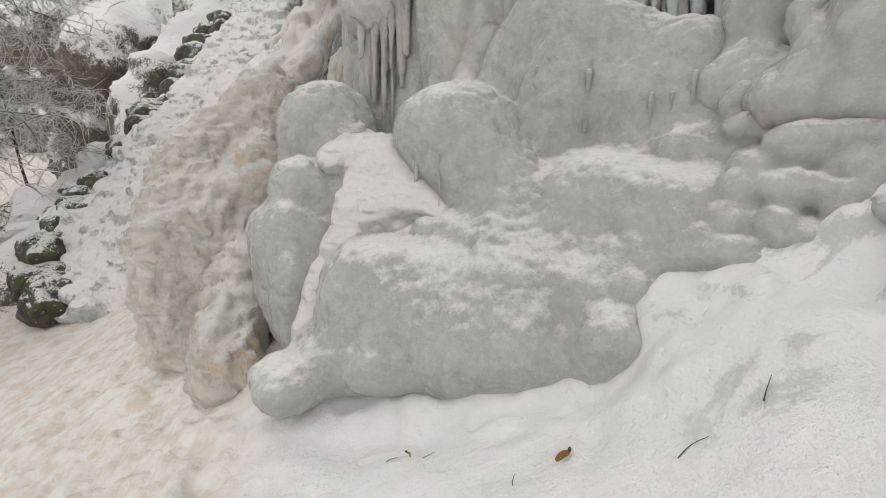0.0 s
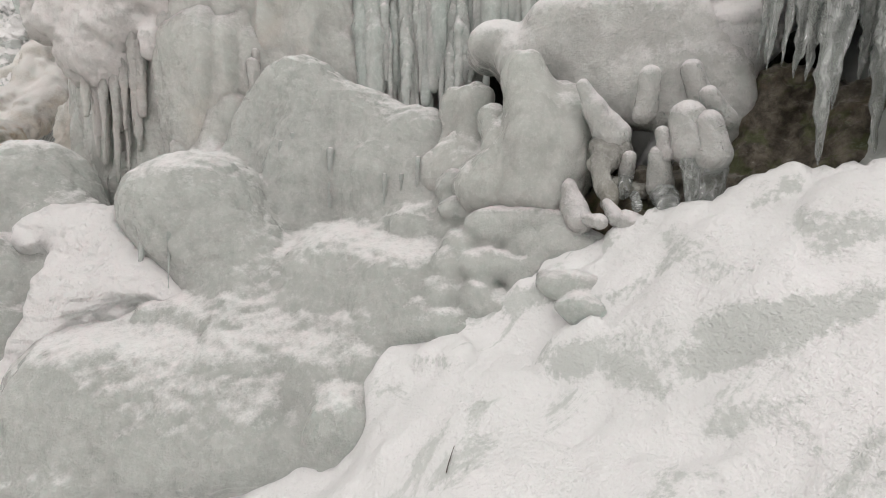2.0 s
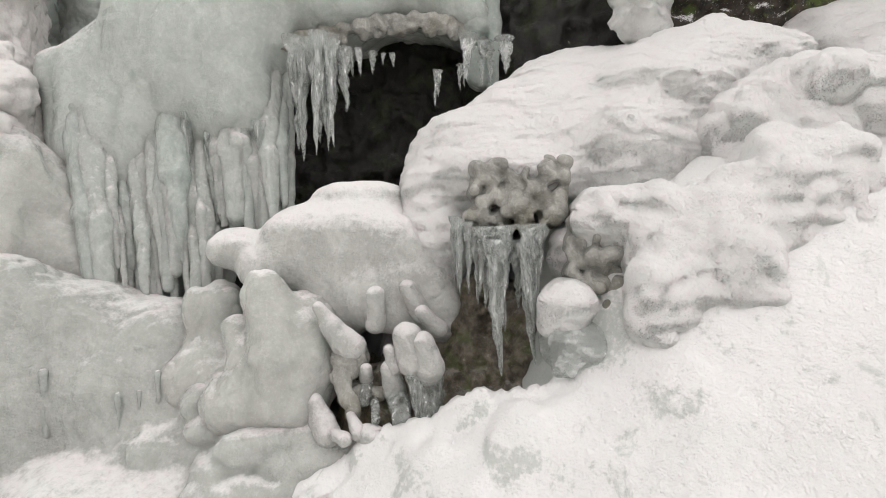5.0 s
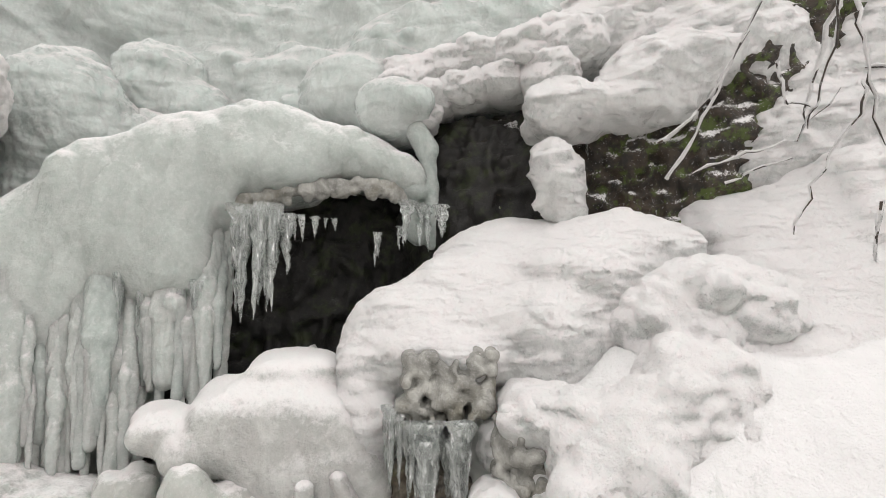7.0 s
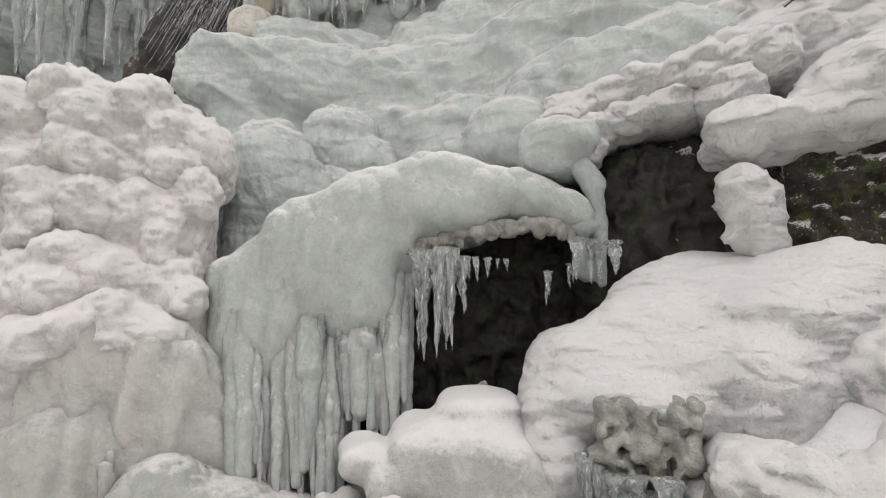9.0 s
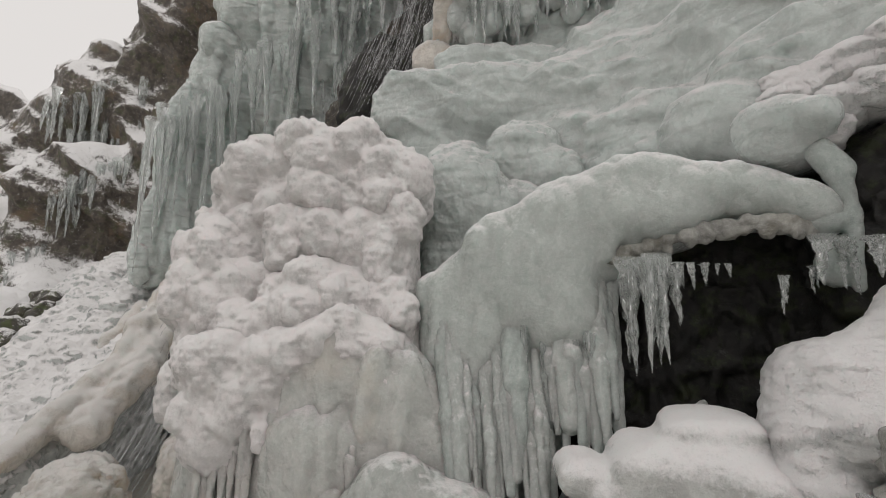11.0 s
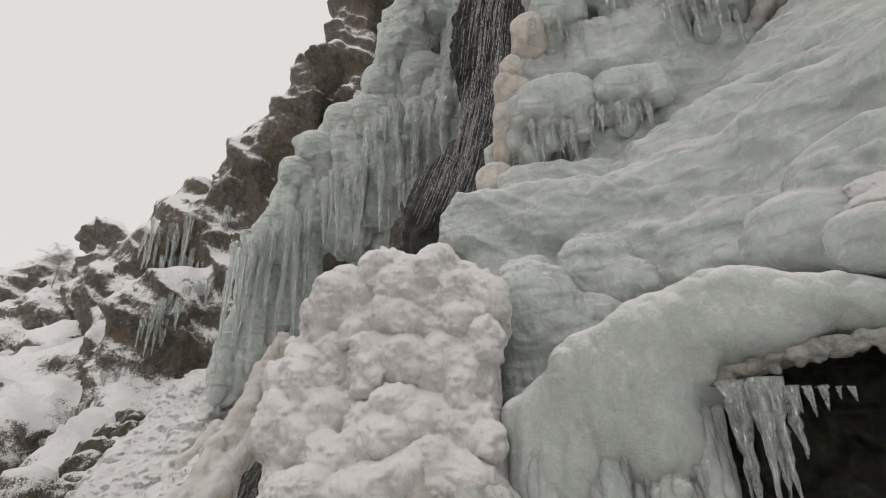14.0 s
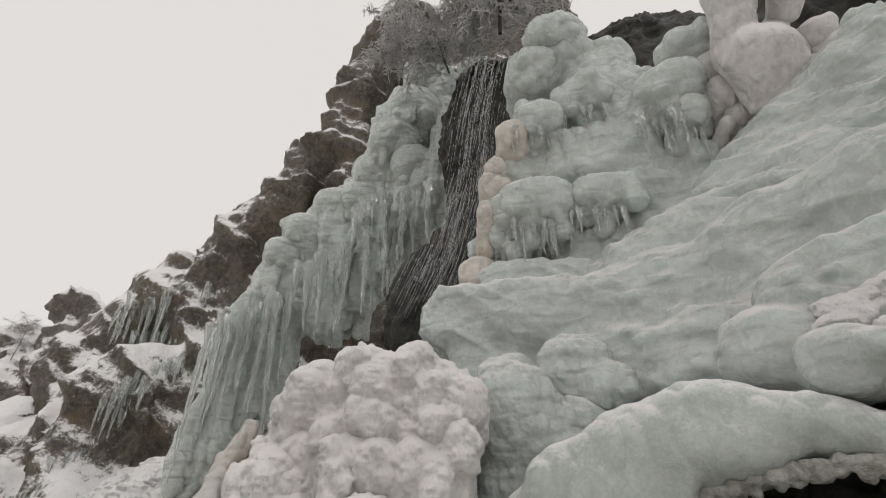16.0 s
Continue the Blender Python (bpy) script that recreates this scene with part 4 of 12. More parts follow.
f = Form(0.009, 0.02)
f.limb((0.134, 2.327, 1.596), (0.131, 2.306, 1.333), 0.020, 0.008)
f.build('ice_column', ICE_CLOUDY, [(0.06, 0.007, 56, 3.0), (0.025, 0.004, 7, 2.0)], '', parent=owner)

f = Form(0.009, 0.02)
f.limb((-0.071, 2.422, 1.683), (-0.069, 2.405, 1.465), 0.029, 0.011)
f.build('ice_column', ICE_CLOUDY, [(0.06, 0.007, 58, 3.0), (0.025, 0.004, 7, 2.0)], '', parent=owner)

f = Form(0.007, 0.017)
f.ball(1.586, 0.735, 1.840, 0.014, 0.013, 0.013, -55, 0.01, 0.05)
f.ball(1.518, 0.814, 1.865, 0.017, 0.016, 0.015, -51, 0.01, 0.05)
f.ball(1.503, 0.813, 1.826, 0.015, 0.014, 0.013, -51, 0.01, 0.05)
f.ball(1.601, 0.615, 1.776, 0.014, 0.013, 0.013, -59, 0.01, 0.05)
f.ball(1.580, 0.648, 1.829, 0.011, 0.010, 0.010, -58, 0.01, 0.05)
f.ball(1.630, 0.658, 1.727, 0.010, 0.009, 0.009, -58, 0.01, 0.05)
f.ball(1.623, 0.607, 1.754, 0.011, 0.010, 0.010, -60, 0.01, 0.05)
f.ball(1.611, 0.607, 1.764, 0.009, 0.009, 0.008, -59, 0.01, 0.05)
f.ball(1.557, 0.712, 1.731, 0.016, 0.016, 0.015, -55, 0.01, 0.05)
f.ball(1.596, 0.619, 1.743, 0.011, 0.010, 0.010, -59, 0.01, 0.05)
f.ball(1.552, 0.780, 1.803, 0.010, 0.010, 0.009, -53, 0.01, 0.05)
f.ball(1.570, 0.711, 1.866, 0.010, 0.009, 0.009, -55, 0.01, 0.05)
f.ball(1.611, 0.726, 1.834, 0.015, 0.015, 0.014, -56, 0.01, 0.05)
f.ball(1.555, 0.746, 1.820, 0.014, 0.014, 0.013, -54, 0.01, 0.05)
f.ball(1.604, 0.606, 1.784, 0.013, 0.012, 0.011, -59, 0.01, 0.05)
f.ball(1.580, 0.623, 1.742, 0.014, 0.014, 0.013, -58, 0.01, 0.05)
f.ball(1.592, 0.683, 1.795, 0.015, 0.014, 0.014, -57, 0.01, 0.05)
f.ball(1.498, 0.797, 1.719, 0.015, 0.014, 0.013, -51, 0.01, 0.05)
f.ball(1.612, 0.659, 1.866, 0.013, 0.012, 0.012, -58, 0.01, 0.05)
f.ball(1.478, 0.830, 1.768, 0.013, 0.012, 0.011, -50, 0.01, 0.05)
f.ball(1.609, 0.638, 1.890, 0.011, 0.010, 0.010, -58, 0.01, 0.05)
f.ball(1.510, 0.848, 1.880, 0.017, 0.016, 0.015, -50, 0.01, 0.05)
f.ball(1.535, 0.787, 1.837, 0.010, 0.010, 0.009, -52, 0.01, 0.05)
f.ball(1.499, 0.783, 1.843, 0.011, 0.011, 0.010, -52, 0.01, 0.05)
f.ball(1.471, 0.794, 1.755, 0.012, 0.012, 0.011, -51, 0.01, 0.05)
f.ball(1.525, 0.710, 1.781, 0.014, 0.013, 0.012, -54, 0.01, 0.05)
f.ball(1.624, 0.609, 1.917, 0.012, 0.011, 0.010, -60, 0.01, 0.05)
f.ball(1.575, 0.650, 1.887, 0.014, 0.013, 0.012, -57, 0.01, 0.05)
f.ball(1.508, 0.737, 1.770, 0.015, 0.014, 0.013, -53, 0.01, 0.05)
f.ball(1.579, 0.737, 1.893, 0.017, 0.016, 0.015, -55, 0.01, 0.05)
f.ball(1.570, 0.735, 1.771, 0.010, 0.010, 0.009, -55, 0.01, 0.05)
f.ball(1.544, 0.784, 1.741, 0.016, 0.015, 0.014, -53, 0.01, 0.05)
f.ball(1.650, 0.625, 1.828, 0.016, 0.015, 0.014, -60, 0.01, 0.05)
f.ball(1.629, 0.657, 1.887, 0.010, 0.010, 0.009, -58, 0.01, 0.05)
f.ball(1.633, 0.629, 1.883, 0.012, 0.012, 0.011, -59, 0.01, 0.05)
f.ball(1.526, 0.774, 1.730, 0.016, 0.015, 0.014, -52, 0.01, 0.05)
f.ball(1.517, 0.756, 1.816, 0.011, 0.010, 0.010, -53, 0.01, 0.05)
f.ball(1.519, 0.724, 1.764, 0.016, 0.015, 0.014, -54, 0.01, 0.05)
f.ball(1.494, 0.737, 1.715, 0.010, 0.009, 0.009, -53, 0.01, 0.05)
f.ball(1.524, 0.780, 1.753, 0.014, 0.013, 0.013, -52, 0.01, 0.05)
f.ball(1.529, 0.695, 1.773, 0.011, 0.011, 0.010, -55, 0.01, 0.05)
f.ball(1.607, 0.609, 1.796, 0.016, 0.015, 0.014, -59, 0.01, 0.05)
f.ball(1.531, 0.795, 1.739, 0.009, 0.009, 0.008, -52, 0.01, 0.05)
f.ball(1.545, 0.784, 1.866, 0.013, 0.012, 0.012, -53, 0.01, 0.05)
f.ball(1.475, 0.806, 1.863, 0.011, 0.011, 0.010, -50, 0.01, 0.05)
f.ball(1.591, 0.692, 1.854, 0.013, 0.013, 0.012, -56, 0.01, 0.05)
f.ball(1.551, 0.740, 1.863, 0.009, 0.008, 0.008, -54, 0.01, 0.05)
f.ball(1.499, 0.843, 1.879, 0.014, 0.013, 0.013, -50, 0.01, 0.05)
f.ball(1.610, 0.665, 1.754, 0.013, 0.012, 0.011, -58, 0.01, 0.05)
f.ball(1.580, 0.748, 1.819, 0.013, 0.012, 0.012, -54, 0.01, 0.05)
f.ball(1.580, 0.653, 1.851, 0.009, 0.009, 0.008, -57, 0.01, 0.05)
f.ball(1.624, 0.713, 1.886, 0.014, 0.013, 0.013, -56, 0.01, 0.05)
f.ball(1.551, 0.684, 1.814, 0.009, 0.008, 0.008, -56, 0.01, 0.05)
f.ball(1.521, 0.729, 1.805, 0.016, 0.015, 0.014, -54, 0.01, 0.05)
f.ball(1.516, 0.800, 1.839, 0.015, 0.014, 0.013, -51, 0.01, 0.05)
f.ball(1.592, 0.718, 1.893, 0.017, 0.016, 0.015, -56, 0.01, 0.05)
f.ball(1.609, 0.685, 1.780, 0.015, 0.014, 0.014, -57, 0.01, 0.05)
f.ball(1.652, 0.652, 1.840, 0.010, 0.009, 0.009, -59, 0.01, 0.05)
f.ball(1.540, 0.691, 1.712, 0.015, 0.014, 0.013, -55, 0.01, 0.05)
f.ball(1.469, 0.816, 1.903, 0.015, 0.014, 0.013, -50, 0.01, 0.05)
f.ball(1.498, 0.839, 1.750, 0.015, 0.014, 0.014, -50, 0.01, 0.05)
f.ball(1.649, 0.647, 1.746, 0.013, 0.012, 0.011, -59, 0.01, 0.05)
f.ball(1.652, 0.663, 1.815, 0.017, 0.016, 0.015, -58, 0.01, 0.05)
f.ball(1.526, 0.808, 1.846, 0.013, 0.012, 0.012, -51, 0.01, 0.05)
f.ball(1.573, 0.732, 1.770, 0.011, 0.011, 0.010, -55, 0.01, 0.05)
f.ball(1.621, 0.602, 1.866, 0.016, 0.015, 0.014, -60, 0.01, 0.05)
f.ball(1.536, 0.693, 1.738, 0.011, 0.011, 0.010, -55, 0.01, 0.05)
f.ball(1.568, 0.781, 1.877, 0.011, 0.011, 0.010, -53, 0.01, 0.05)
f.ball(1.538, 0.720, 1.801, 0.014, 0.013, 0.012, -54, 0.01, 0.05)
f.ball(1.641, 0.608, 1.911, 0.014, 0.014, 0.013, -60, 0.01, 0.05)
f.ball(1.609, 0.664, 1.812, 0.009, 0.009, 0.008, -58, 0.01, 0.05)
f.ball(1.533, 0.809, 1.750, 0.010, 0.010, 0.009, -52, 0.01, 0.05)
f.ball(1.486, 0.785, 1.883, 0.017, 0.016, 0.015, -51, 0.01, 0.05)
f.ball(1.631, 0.669, 1.861, 0.009, 0.009, 0.008, -58, 0.01, 0.05)
f.ball(1.479, 0.799, 1.747, 0.013, 0.012, 0.012, -51, 0.01, 0.05)
f.ball(1.557, 0.672, 1.837, 0.017, 0.016, 0.015, -56, 0.01, 0.05)
f.ball(1.531, 0.750, 1.873, 0.016, 0.015, 0.015, -53, 0.01, 0.05)
f.ball(1.559, 0.756, 1.716, 0.012, 0.011, 0.010, -54, 0.01, 0.05)
f.ball(1.508, 0.833, 1.912, 0.012, 0.012, 0.011, -50, 0.01, 0.05)
f.ball(1.547, 0.801, 1.887, 0.015, 0.015, 0.014, -52, 0.01, 0.05)
f.ball(1.579, 0.717, 1.733, 0.013, 0.013, 0.012, -55, 0.01, 0.05)
f.ball(1.621, 0.614, 1.754, 0.013, 0.012, 0.011, -59, 0.01, 0.05)
f.ball(1.551, 0.717, 1.758, 0.015, 0.014, 0.013, -55, 0.01, 0.05)
f.ball(1.638, 0.612, 1.863, 0.015, 0.014, 0.013, -60, 0.01, 0.05)
f.ball(1.507, 0.849, 1.850, 0.014, 0.014, 0.013, -50, 0.01, 0.05)
f.ball(1.602, 0.707, 1.719, 0.009, 0.009, 0.008, -56, 0.01, 0.05)
f.ball(1.493, 0.858, 1.832, 0.012, 0.011, 0.011, -49, 0.01, 0.05)
f.ball(1.576, 0.700, 1.829, 0.011, 0.011, 0.010, -56, 0.01, 0.05)
f.ball(1.587, 0.621, 1.757, 0.012, 0.011, 0.011, -59, 0.01, 0.05)
f.ball(1.481, 0.778, 1.810, 0.015, 0.014, 0.013, -51, 0.01, 0.05)
f.ball(1.495, 0.762, 1.834, 0.013, 0.012, 0.011, -52, 0.01, 0.05)
f.ball(1.615, 0.710, 1.898, 0.013, 0.013, 0.012, -56, 0.01, 0.05)
f.ball(1.564, 0.759, 1.781, 0.010, 0.010, 0.009, -54, 0.01, 0.05)
f.ball(1.553, 0.747, 1.774, 0.010, 0.009, 0.009, -54, 0.01, 0.05)
f.ball(1.467, 0.784, 1.779, 0.016, 0.015, 0.014, -51, 0.01, 0.05)
f.ball(1.561, 0.728, 1.855, 0.012, 0.012, 0.011, -55, 0.01, 0.05)
f.ball(1.641, 0.656, 1.799, 0.012, 0.012, 0.011, -58, 0.01, 0.05)
f.ball(1.546, 0.710, 1.763, 0.017, 0.016, 0.015, -55, 0.01, 0.05)
f.ball(1.565, 0.645, 1.722, 0.013, 0.013, 0.012, -57, 0.01, 0.05)
f.ball(1.617, 0.666, 1.741, 0.012, 0.011, 0.011, -58, 0.01, 0.05)
f.ball(1.653, 0.642, 1.761, 0.014, 0.013, 0.012, -59, 0.01, 0.05)
f.ball(1.626, 0.611, 1.813, 0.010, 0.009, 0.009, -60, 0.01, 0.05)
f.ball(1.579, 0.678, 1.833, 0.016, 0.015, 0.014, -57, 0.01, 0.05)
f.ball(1.559, 0.792, 1.821, 0.016, 0.015, 0.014, -53, 0.01, 0.05)
f.ball(1.478, 0.799, 1.889, 0.009, 0.009, 0.009, -51, 0.01, 0.05)
f.ball(1.624, 0.680, 1.868, 0.016, 0.015, 0.015, -57, 0.01, 0.05)
f.ball(1.451, 0.806, 1.839, 0.014, 0.013, 0.013, -50, 0.01, 0.05)
f.ball(1.613, 0.661, 1.762, 0.013, 0.012, 0.012, -58, 0.01, 0.05)
f.ball(1.589, 0.645, 1.882, 0.013, 0.013, 0.012, -58, 0.01, 0.05)
f.ball(1.590, 0.658, 1.832, 0.010, 0.010, 0.009, -57, 0.01, 0.05)
f.ball(1.610, 0.617, 1.818, 0.011, 0.010, 0.010, -59, 0.01, 0.05)
f.ball(1.609, 0.653, 1.797, 0.014, 0.013, 0.013, -58, 0.01, 0.05)
f.ball(1.597, 0.660, 1.790, 0.015, 0.014, 0.014, -57, 0.01, 0.05)
f.ball(1.480, 0.789, 1.889, 0.010, 0.010, 0.009, -51, 0.01, 0.05)
f.ball(1.543, 0.687, 1.777, 0.016, 0.016, 0.015, -55, 0.01, 0.05)
f.ball(1.583, 0.757, 1.917, 0.017, 0.016, 0.015, -54, 0.01, 0.05)
f.ball(1.579, 0.732, 1.762, 0.017, 0.016, 0.015, -55, 0.01, 0.05)
f.ball(1.556, 0.685, 1.727, 0.012, 0.011, 0.011, -56, 0.01, 0.05)
f.ball(1.476, 0.798, 1.731, 0.009, 0.008, 0.008, -51, 0.01, 0.05)
f.ball(1.496, 0.816, 1.757, 0.016, 0.015, 0.015, -51, 0.01, 0.05)
f.ball(1.507, 0.748, 1.907, 0.013, 0.012, 0.012, -53, 0.01, 0.05)
f.ball(1.551, 0.797, 1.814, 0.013, 0.012, 0.012, -52, 0.01, 0.05)
f.ball(1.576, 0.758, 1.877, 0.015, 0.015, 0.014, -54, 0.01, 0.05)
f.ball(1.509, 0.786, 1.803, 0.011, 0.010, 0.010, -52, 0.01, 0.05)
f.ball(1.643, 0.675, 1.910, 0.011, 0.011, 0.010, -58, 0.01, 0.05)
f.ball(1.602, 0.723, 1.786, 0.017, 0.016, 0.015, -56, 0.01, 0.05)
f.ball(1.540, 0.690, 1.867, 0.009, 0.008, 0.008, -55, 0.01, 0.05)
f.ball(1.503, 0.751, 1.802, 0.009, 0.008, 0.008, -53, 0.01, 0.05)
f.ball(1.567, 0.696, 1.888, 0.010, 0.010, 0.009, -56, 0.01, 0.05)
f.ball(1.513, 0.771, 1.910, 0.016, 0.016, 0.015, -52, 0.01, 0.05)
f.ball(1.489, 0.789, 1.869, 0.014, 0.013, 0.013, -51, 0.01, 0.05)
f.ball(1.492, 0.771, 1.885, 0.016, 0.015, 0.014, -52, 0.01, 0.05)
f.ball(1.542, 0.675, 1.748, 0.009, 0.008, 0.008, -56, 0.01, 0.05)
f.ball(1.601, 0.647, 1.772, 0.010, 0.009, 0.009, -58, 0.01, 0.05)
f.ball(1.631, 0.621, 1.778, 0.014, 0.014, 0.013, -59, 0.01, 0.05)
f.ball(1.649, 0.634, 1.895, 0.009, 0.009, 0.008, -59, 0.01, 0.05)
f.ball(1.505, 0.802, 1.728, 0.014, 0.014, 0.013, -51, 0.01, 0.05)
f.ball(1.591, 0.628, 1.866, 0.017, 0.016, 0.015, -58, 0.01, 0.05)
f.ball(1.511, 0.833, 1.757, 0.016, 0.015, 0.015, -50, 0.01, 0.05)
f.ball(1.580, 0.632, 1.761, 0.009, 0.008, 0.008, -58, 0.01, 0.05)
f.ball(1.648, 0.662, 1.880, 0.010, 0.009, 0.009, -58, 0.01, 0.05)
f.ball(1.460, 0.821, 1.755, 0.014, 0.013, 0.012, -49, 0.01, 0.05)
f.ball(1.541, 0.748, 1.832, 0.014, 0.014, 0.013, -54, 0.01, 0.05)
f.ball(1.617, 0.685, 1.909, 0.011, 0.011, 0.010, -57, 0.01, 0.05)
f.ball(1.463, 0.791, 1.794, 0.012, 0.011, 0.011, -50, 0.01, 0.05)
f.ball(1.524, 0.725, 1.791, 0.014, 0.014, 0.013, -54, 0.01, 0.05)
f.ball(1.576, 0.728, 1.874, 0.010, 0.009, 0.009, -55, 0.01, 0.05)
f.ball(1.620, 0.646, 1.882, 0.013, 0.013, 0.012, -58, 0.01, 0.05)
f.ball(1.505, 0.838, 1.728, 0.012, 0.012, 0.011, -50, 0.01, 0.05)
f.ball(1.570, 0.728, 1.778, 0.015, 0.015, 0.014, -55, 0.01, 0.05)
f.ball(1.491, 0.761, 1.868, 0.014, 0.013, 0.012, -52, 0.01, 0.05)
f.ball(1.565, 0.671, 1.778, 0.010, 0.010, 0.009, -56, 0.01, 0.05)
f.ball(1.490, 0.769, 1.740, 0.010, 0.009, 0.009, -52, 0.01, 0.05)
f.ball(1.565, 0.662, 1.830, 0.009, 0.009, 0.008, -57, 0.01, 0.05)
f.ball(1.597, 0.719, 1.887, 0.010, 0.009, 0.009, -56, 0.01, 0.05)
f.ball(1.504, 0.853, 1.810, 0.011, 0.010, 0.010, -50, 0.01, 0.05)
f.ball(1.466, 0.807, 1.884, 0.012, 0.011, 0.011, -50, 0.01, 0.05)
f.ball(1.663, 0.636, 1.849, 0.010, 0.010, 0.009, -60, 0.01, 0.05)
f.ball(1.631, 0.663, 1.911, 0.016, 0.015, 0.015, -58, 0.01, 0.05)
f.ball(1.489, 0.835, 1.761, 0.013, 0.012, 0.012, -50, 0.01, 0.05)
f.ball(1.642, 0.637, 1.813, 0.015, 0.014, 0.014, -59, 0.01, 0.05)
f.ball(1.581, 0.749, 1.828, 0.011, 0.010, 0.009, -54, 0.01, 0.05)
f.ball(1.536, 0.762, 1.762, 0.013, 0.012, 0.012, -53, 0.01, 0.05)
f.ball(1.539, 0.741, 1.834, 0.009, 0.009, 0.008, -54, 0.01, 0.05)
f.ball(1.538, 0.720, 1.814, 0.017, 0.016, 0.015, -54, 0.01, 0.05)
f.ball(1.644, 0.647, 1.887, 0.010, 0.010, 0.009, -59, 0.01, 0.05)
f.ball(1.477, 0.852, 1.748, 0.016, 0.015, 0.015, -49, 0.01, 0.05)
f.ball(1.480, 0.804, 1.778, 0.015, 0.015, 0.014, -50, 0.01, 0.05)
f.ball(1.556, 0.713, 1.848, 0.010, 0.010, 0.009, -55, 0.01, 0.05)
f.ball(1.602, 0.606, 1.766, 0.012, 0.012, 0.011, -59, 0.01, 0.05)
f.build('ice_fringe', ICE_MURKY, [(0.05, 0.008, 3, 1.0), (0.02, 0.003, 4, 1.0)], 'murky glassy ice lumps over moss at the cavity rim')

f = Form(0.007, 0.017)
f.ball(1.603, 0.542, 1.640, 0.010, 0.009, 0.009, -62, 0.01, 0.05)
f.ball(1.623, 0.447, 1.513, 0.017, 0.016, 0.015, -65, 0.01, 0.05)
f.ball(1.572, 0.466, 1.500, 0.010, 0.010, 0.009, -64, 0.01, 0.05)
f.ball(1.613, 0.487, 1.573, 0.014, 0.014, 0.013, -64, 0.01, 0.05)
f.ball(1.639, 0.485, 1.641, 0.016, 0.015, 0.014, -64, 0.01, 0.05)
f.ball(1.556, 0.552, 1.663, 0.015, 0.014, 0.014, -60, 0.01, 0.05)
f.ball(1.609, 0.475, 1.598, 0.016, 0.015, 0.014, -64, 0.01, 0.05)
f.ball(1.630, 0.464, 1.707, 0.016, 0.015, 0.014, -65, 0.01, 0.05)
f.ball(1.570, 0.504, 1.518, 0.008, 0.008, 0.007, -62, 0.00, 0.05)
f.ball(1.629, 0.429, 1.586, 0.011, 0.010, 0.010, -66, 0.01, 0.05)
f.ball(1.591, 0.556, 1.689, 0.015, 0.014, 0.014, -61, 0.01, 0.05)
f.ball(1.633, 0.489, 1.718, 0.015, 0.014, 0.013, -64, 0.01, 0.05)
f.ball(1.573, 0.516, 1.681, 0.014, 0.013, 0.013, -62, 0.01, 0.05)
f.ball(1.581, 0.534, 1.533, 0.009, 0.008, 0.008, -61, 0.01, 0.05)
f.ball(1.566, 0.533, 1.481, 0.015, 0.014, 0.013, -61, 0.01, 0.05)
f.ball(1.604, 0.483, 1.615, 0.014, 0.013, 0.013, -64, 0.01, 0.05)
f.ball(1.582, 0.561, 1.589, 0.016, 0.015, 0.014, -60, 0.01, 0.05)
f.ball(1.543, 0.536, 1.536, 0.013, 0.012, 0.011, -61, 0.01, 0.05)
f.ball(1.549, 0.533, 1.614, 0.011, 0.010, 0.010, -61, 0.01, 0.05)
f.ball(1.590, 0.432, 1.542, 0.008, 0.008, 0.007, -65, 0.00, 0.05)
f.ball(1.604, 0.417, 1.566, 0.014, 0.013, 0.012, -66, 0.01, 0.05)
f.ball(1.592, 0.517, 1.655, 0.009, 0.009, 0.008, -62, 0.01, 0.05)
f.ball(1.546, 0.509, 1.511, 0.012, 0.011, 0.011, -62, 0.01, 0.05)
f.ball(1.619, 0.479, 1.600, 0.016, 0.015, 0.014, -64, 0.01, 0.05)
f.ball(1.617, 0.486, 1.498, 0.013, 0.013, 0.012, -64, 0.01, 0.05)
f.ball(1.597, 0.491, 1.648, 0.015, 0.014, 0.013, -63, 0.01, 0.05)
f.ball(1.603, 0.524, 1.691, 0.011, 0.011, 0.010, -62, 0.01, 0.05)
f.ball(1.615, 0.497, 1.622, 0.012, 0.012, 0.011, -63, 0.01, 0.05)
f.ball(1.633, 0.503, 1.706, 0.015, 0.014, 0.014, -63, 0.01, 0.05)
f.ball(1.546, 0.500, 1.560, 0.010, 0.010, 0.009, -62, 0.01, 0.05)
f.ball(1.573, 0.552, 1.723, 0.011, 0.011, 0.010, -61, 0.01, 0.05)
f.ball(1.571, 0.528, 1.477, 0.015, 0.015, 0.014, -61, 0.01, 0.05)
f.ball(1.645, 0.471, 1.666, 0.015, 0.014, 0.013, -65, 0.01, 0.05)
f.ball(1.608, 0.421, 1.649, 0.014, 0.013, 0.013, -66, 0.01, 0.05)
f.ball(1.598, 0.570, 1.685, 0.014, 0.014, 0.013, -60, 0.01, 0.05)
f.ball(1.554, 0.489, 1.583, 0.010, 0.010, 0.009, -62, 0.01, 0.05)
f.ball(1.553, 0.524, 1.575, 0.012, 0.011, 0.011, -61, 0.01, 0.05)
f.ball(1.567, 0.494, 1.626, 0.014, 0.013, 0.013, -63, 0.01, 0.05)
f.ball(1.589, 0.483, 1.648, 0.013, 0.012, 0.011, -63, 0.01, 0.05)
f.ball(1.612, 0.496, 1.541, 0.009, 0.008, 0.008, -63, 0.01, 0.05)
f.ball(1.599, 0.465, 1.622, 0.012, 0.011, 0.011, -64, 0.01, 0.05)
f.ball(1.550, 0.544, 1.595, 0.014, 0.013, 0.012, -60, 0.01, 0.05)
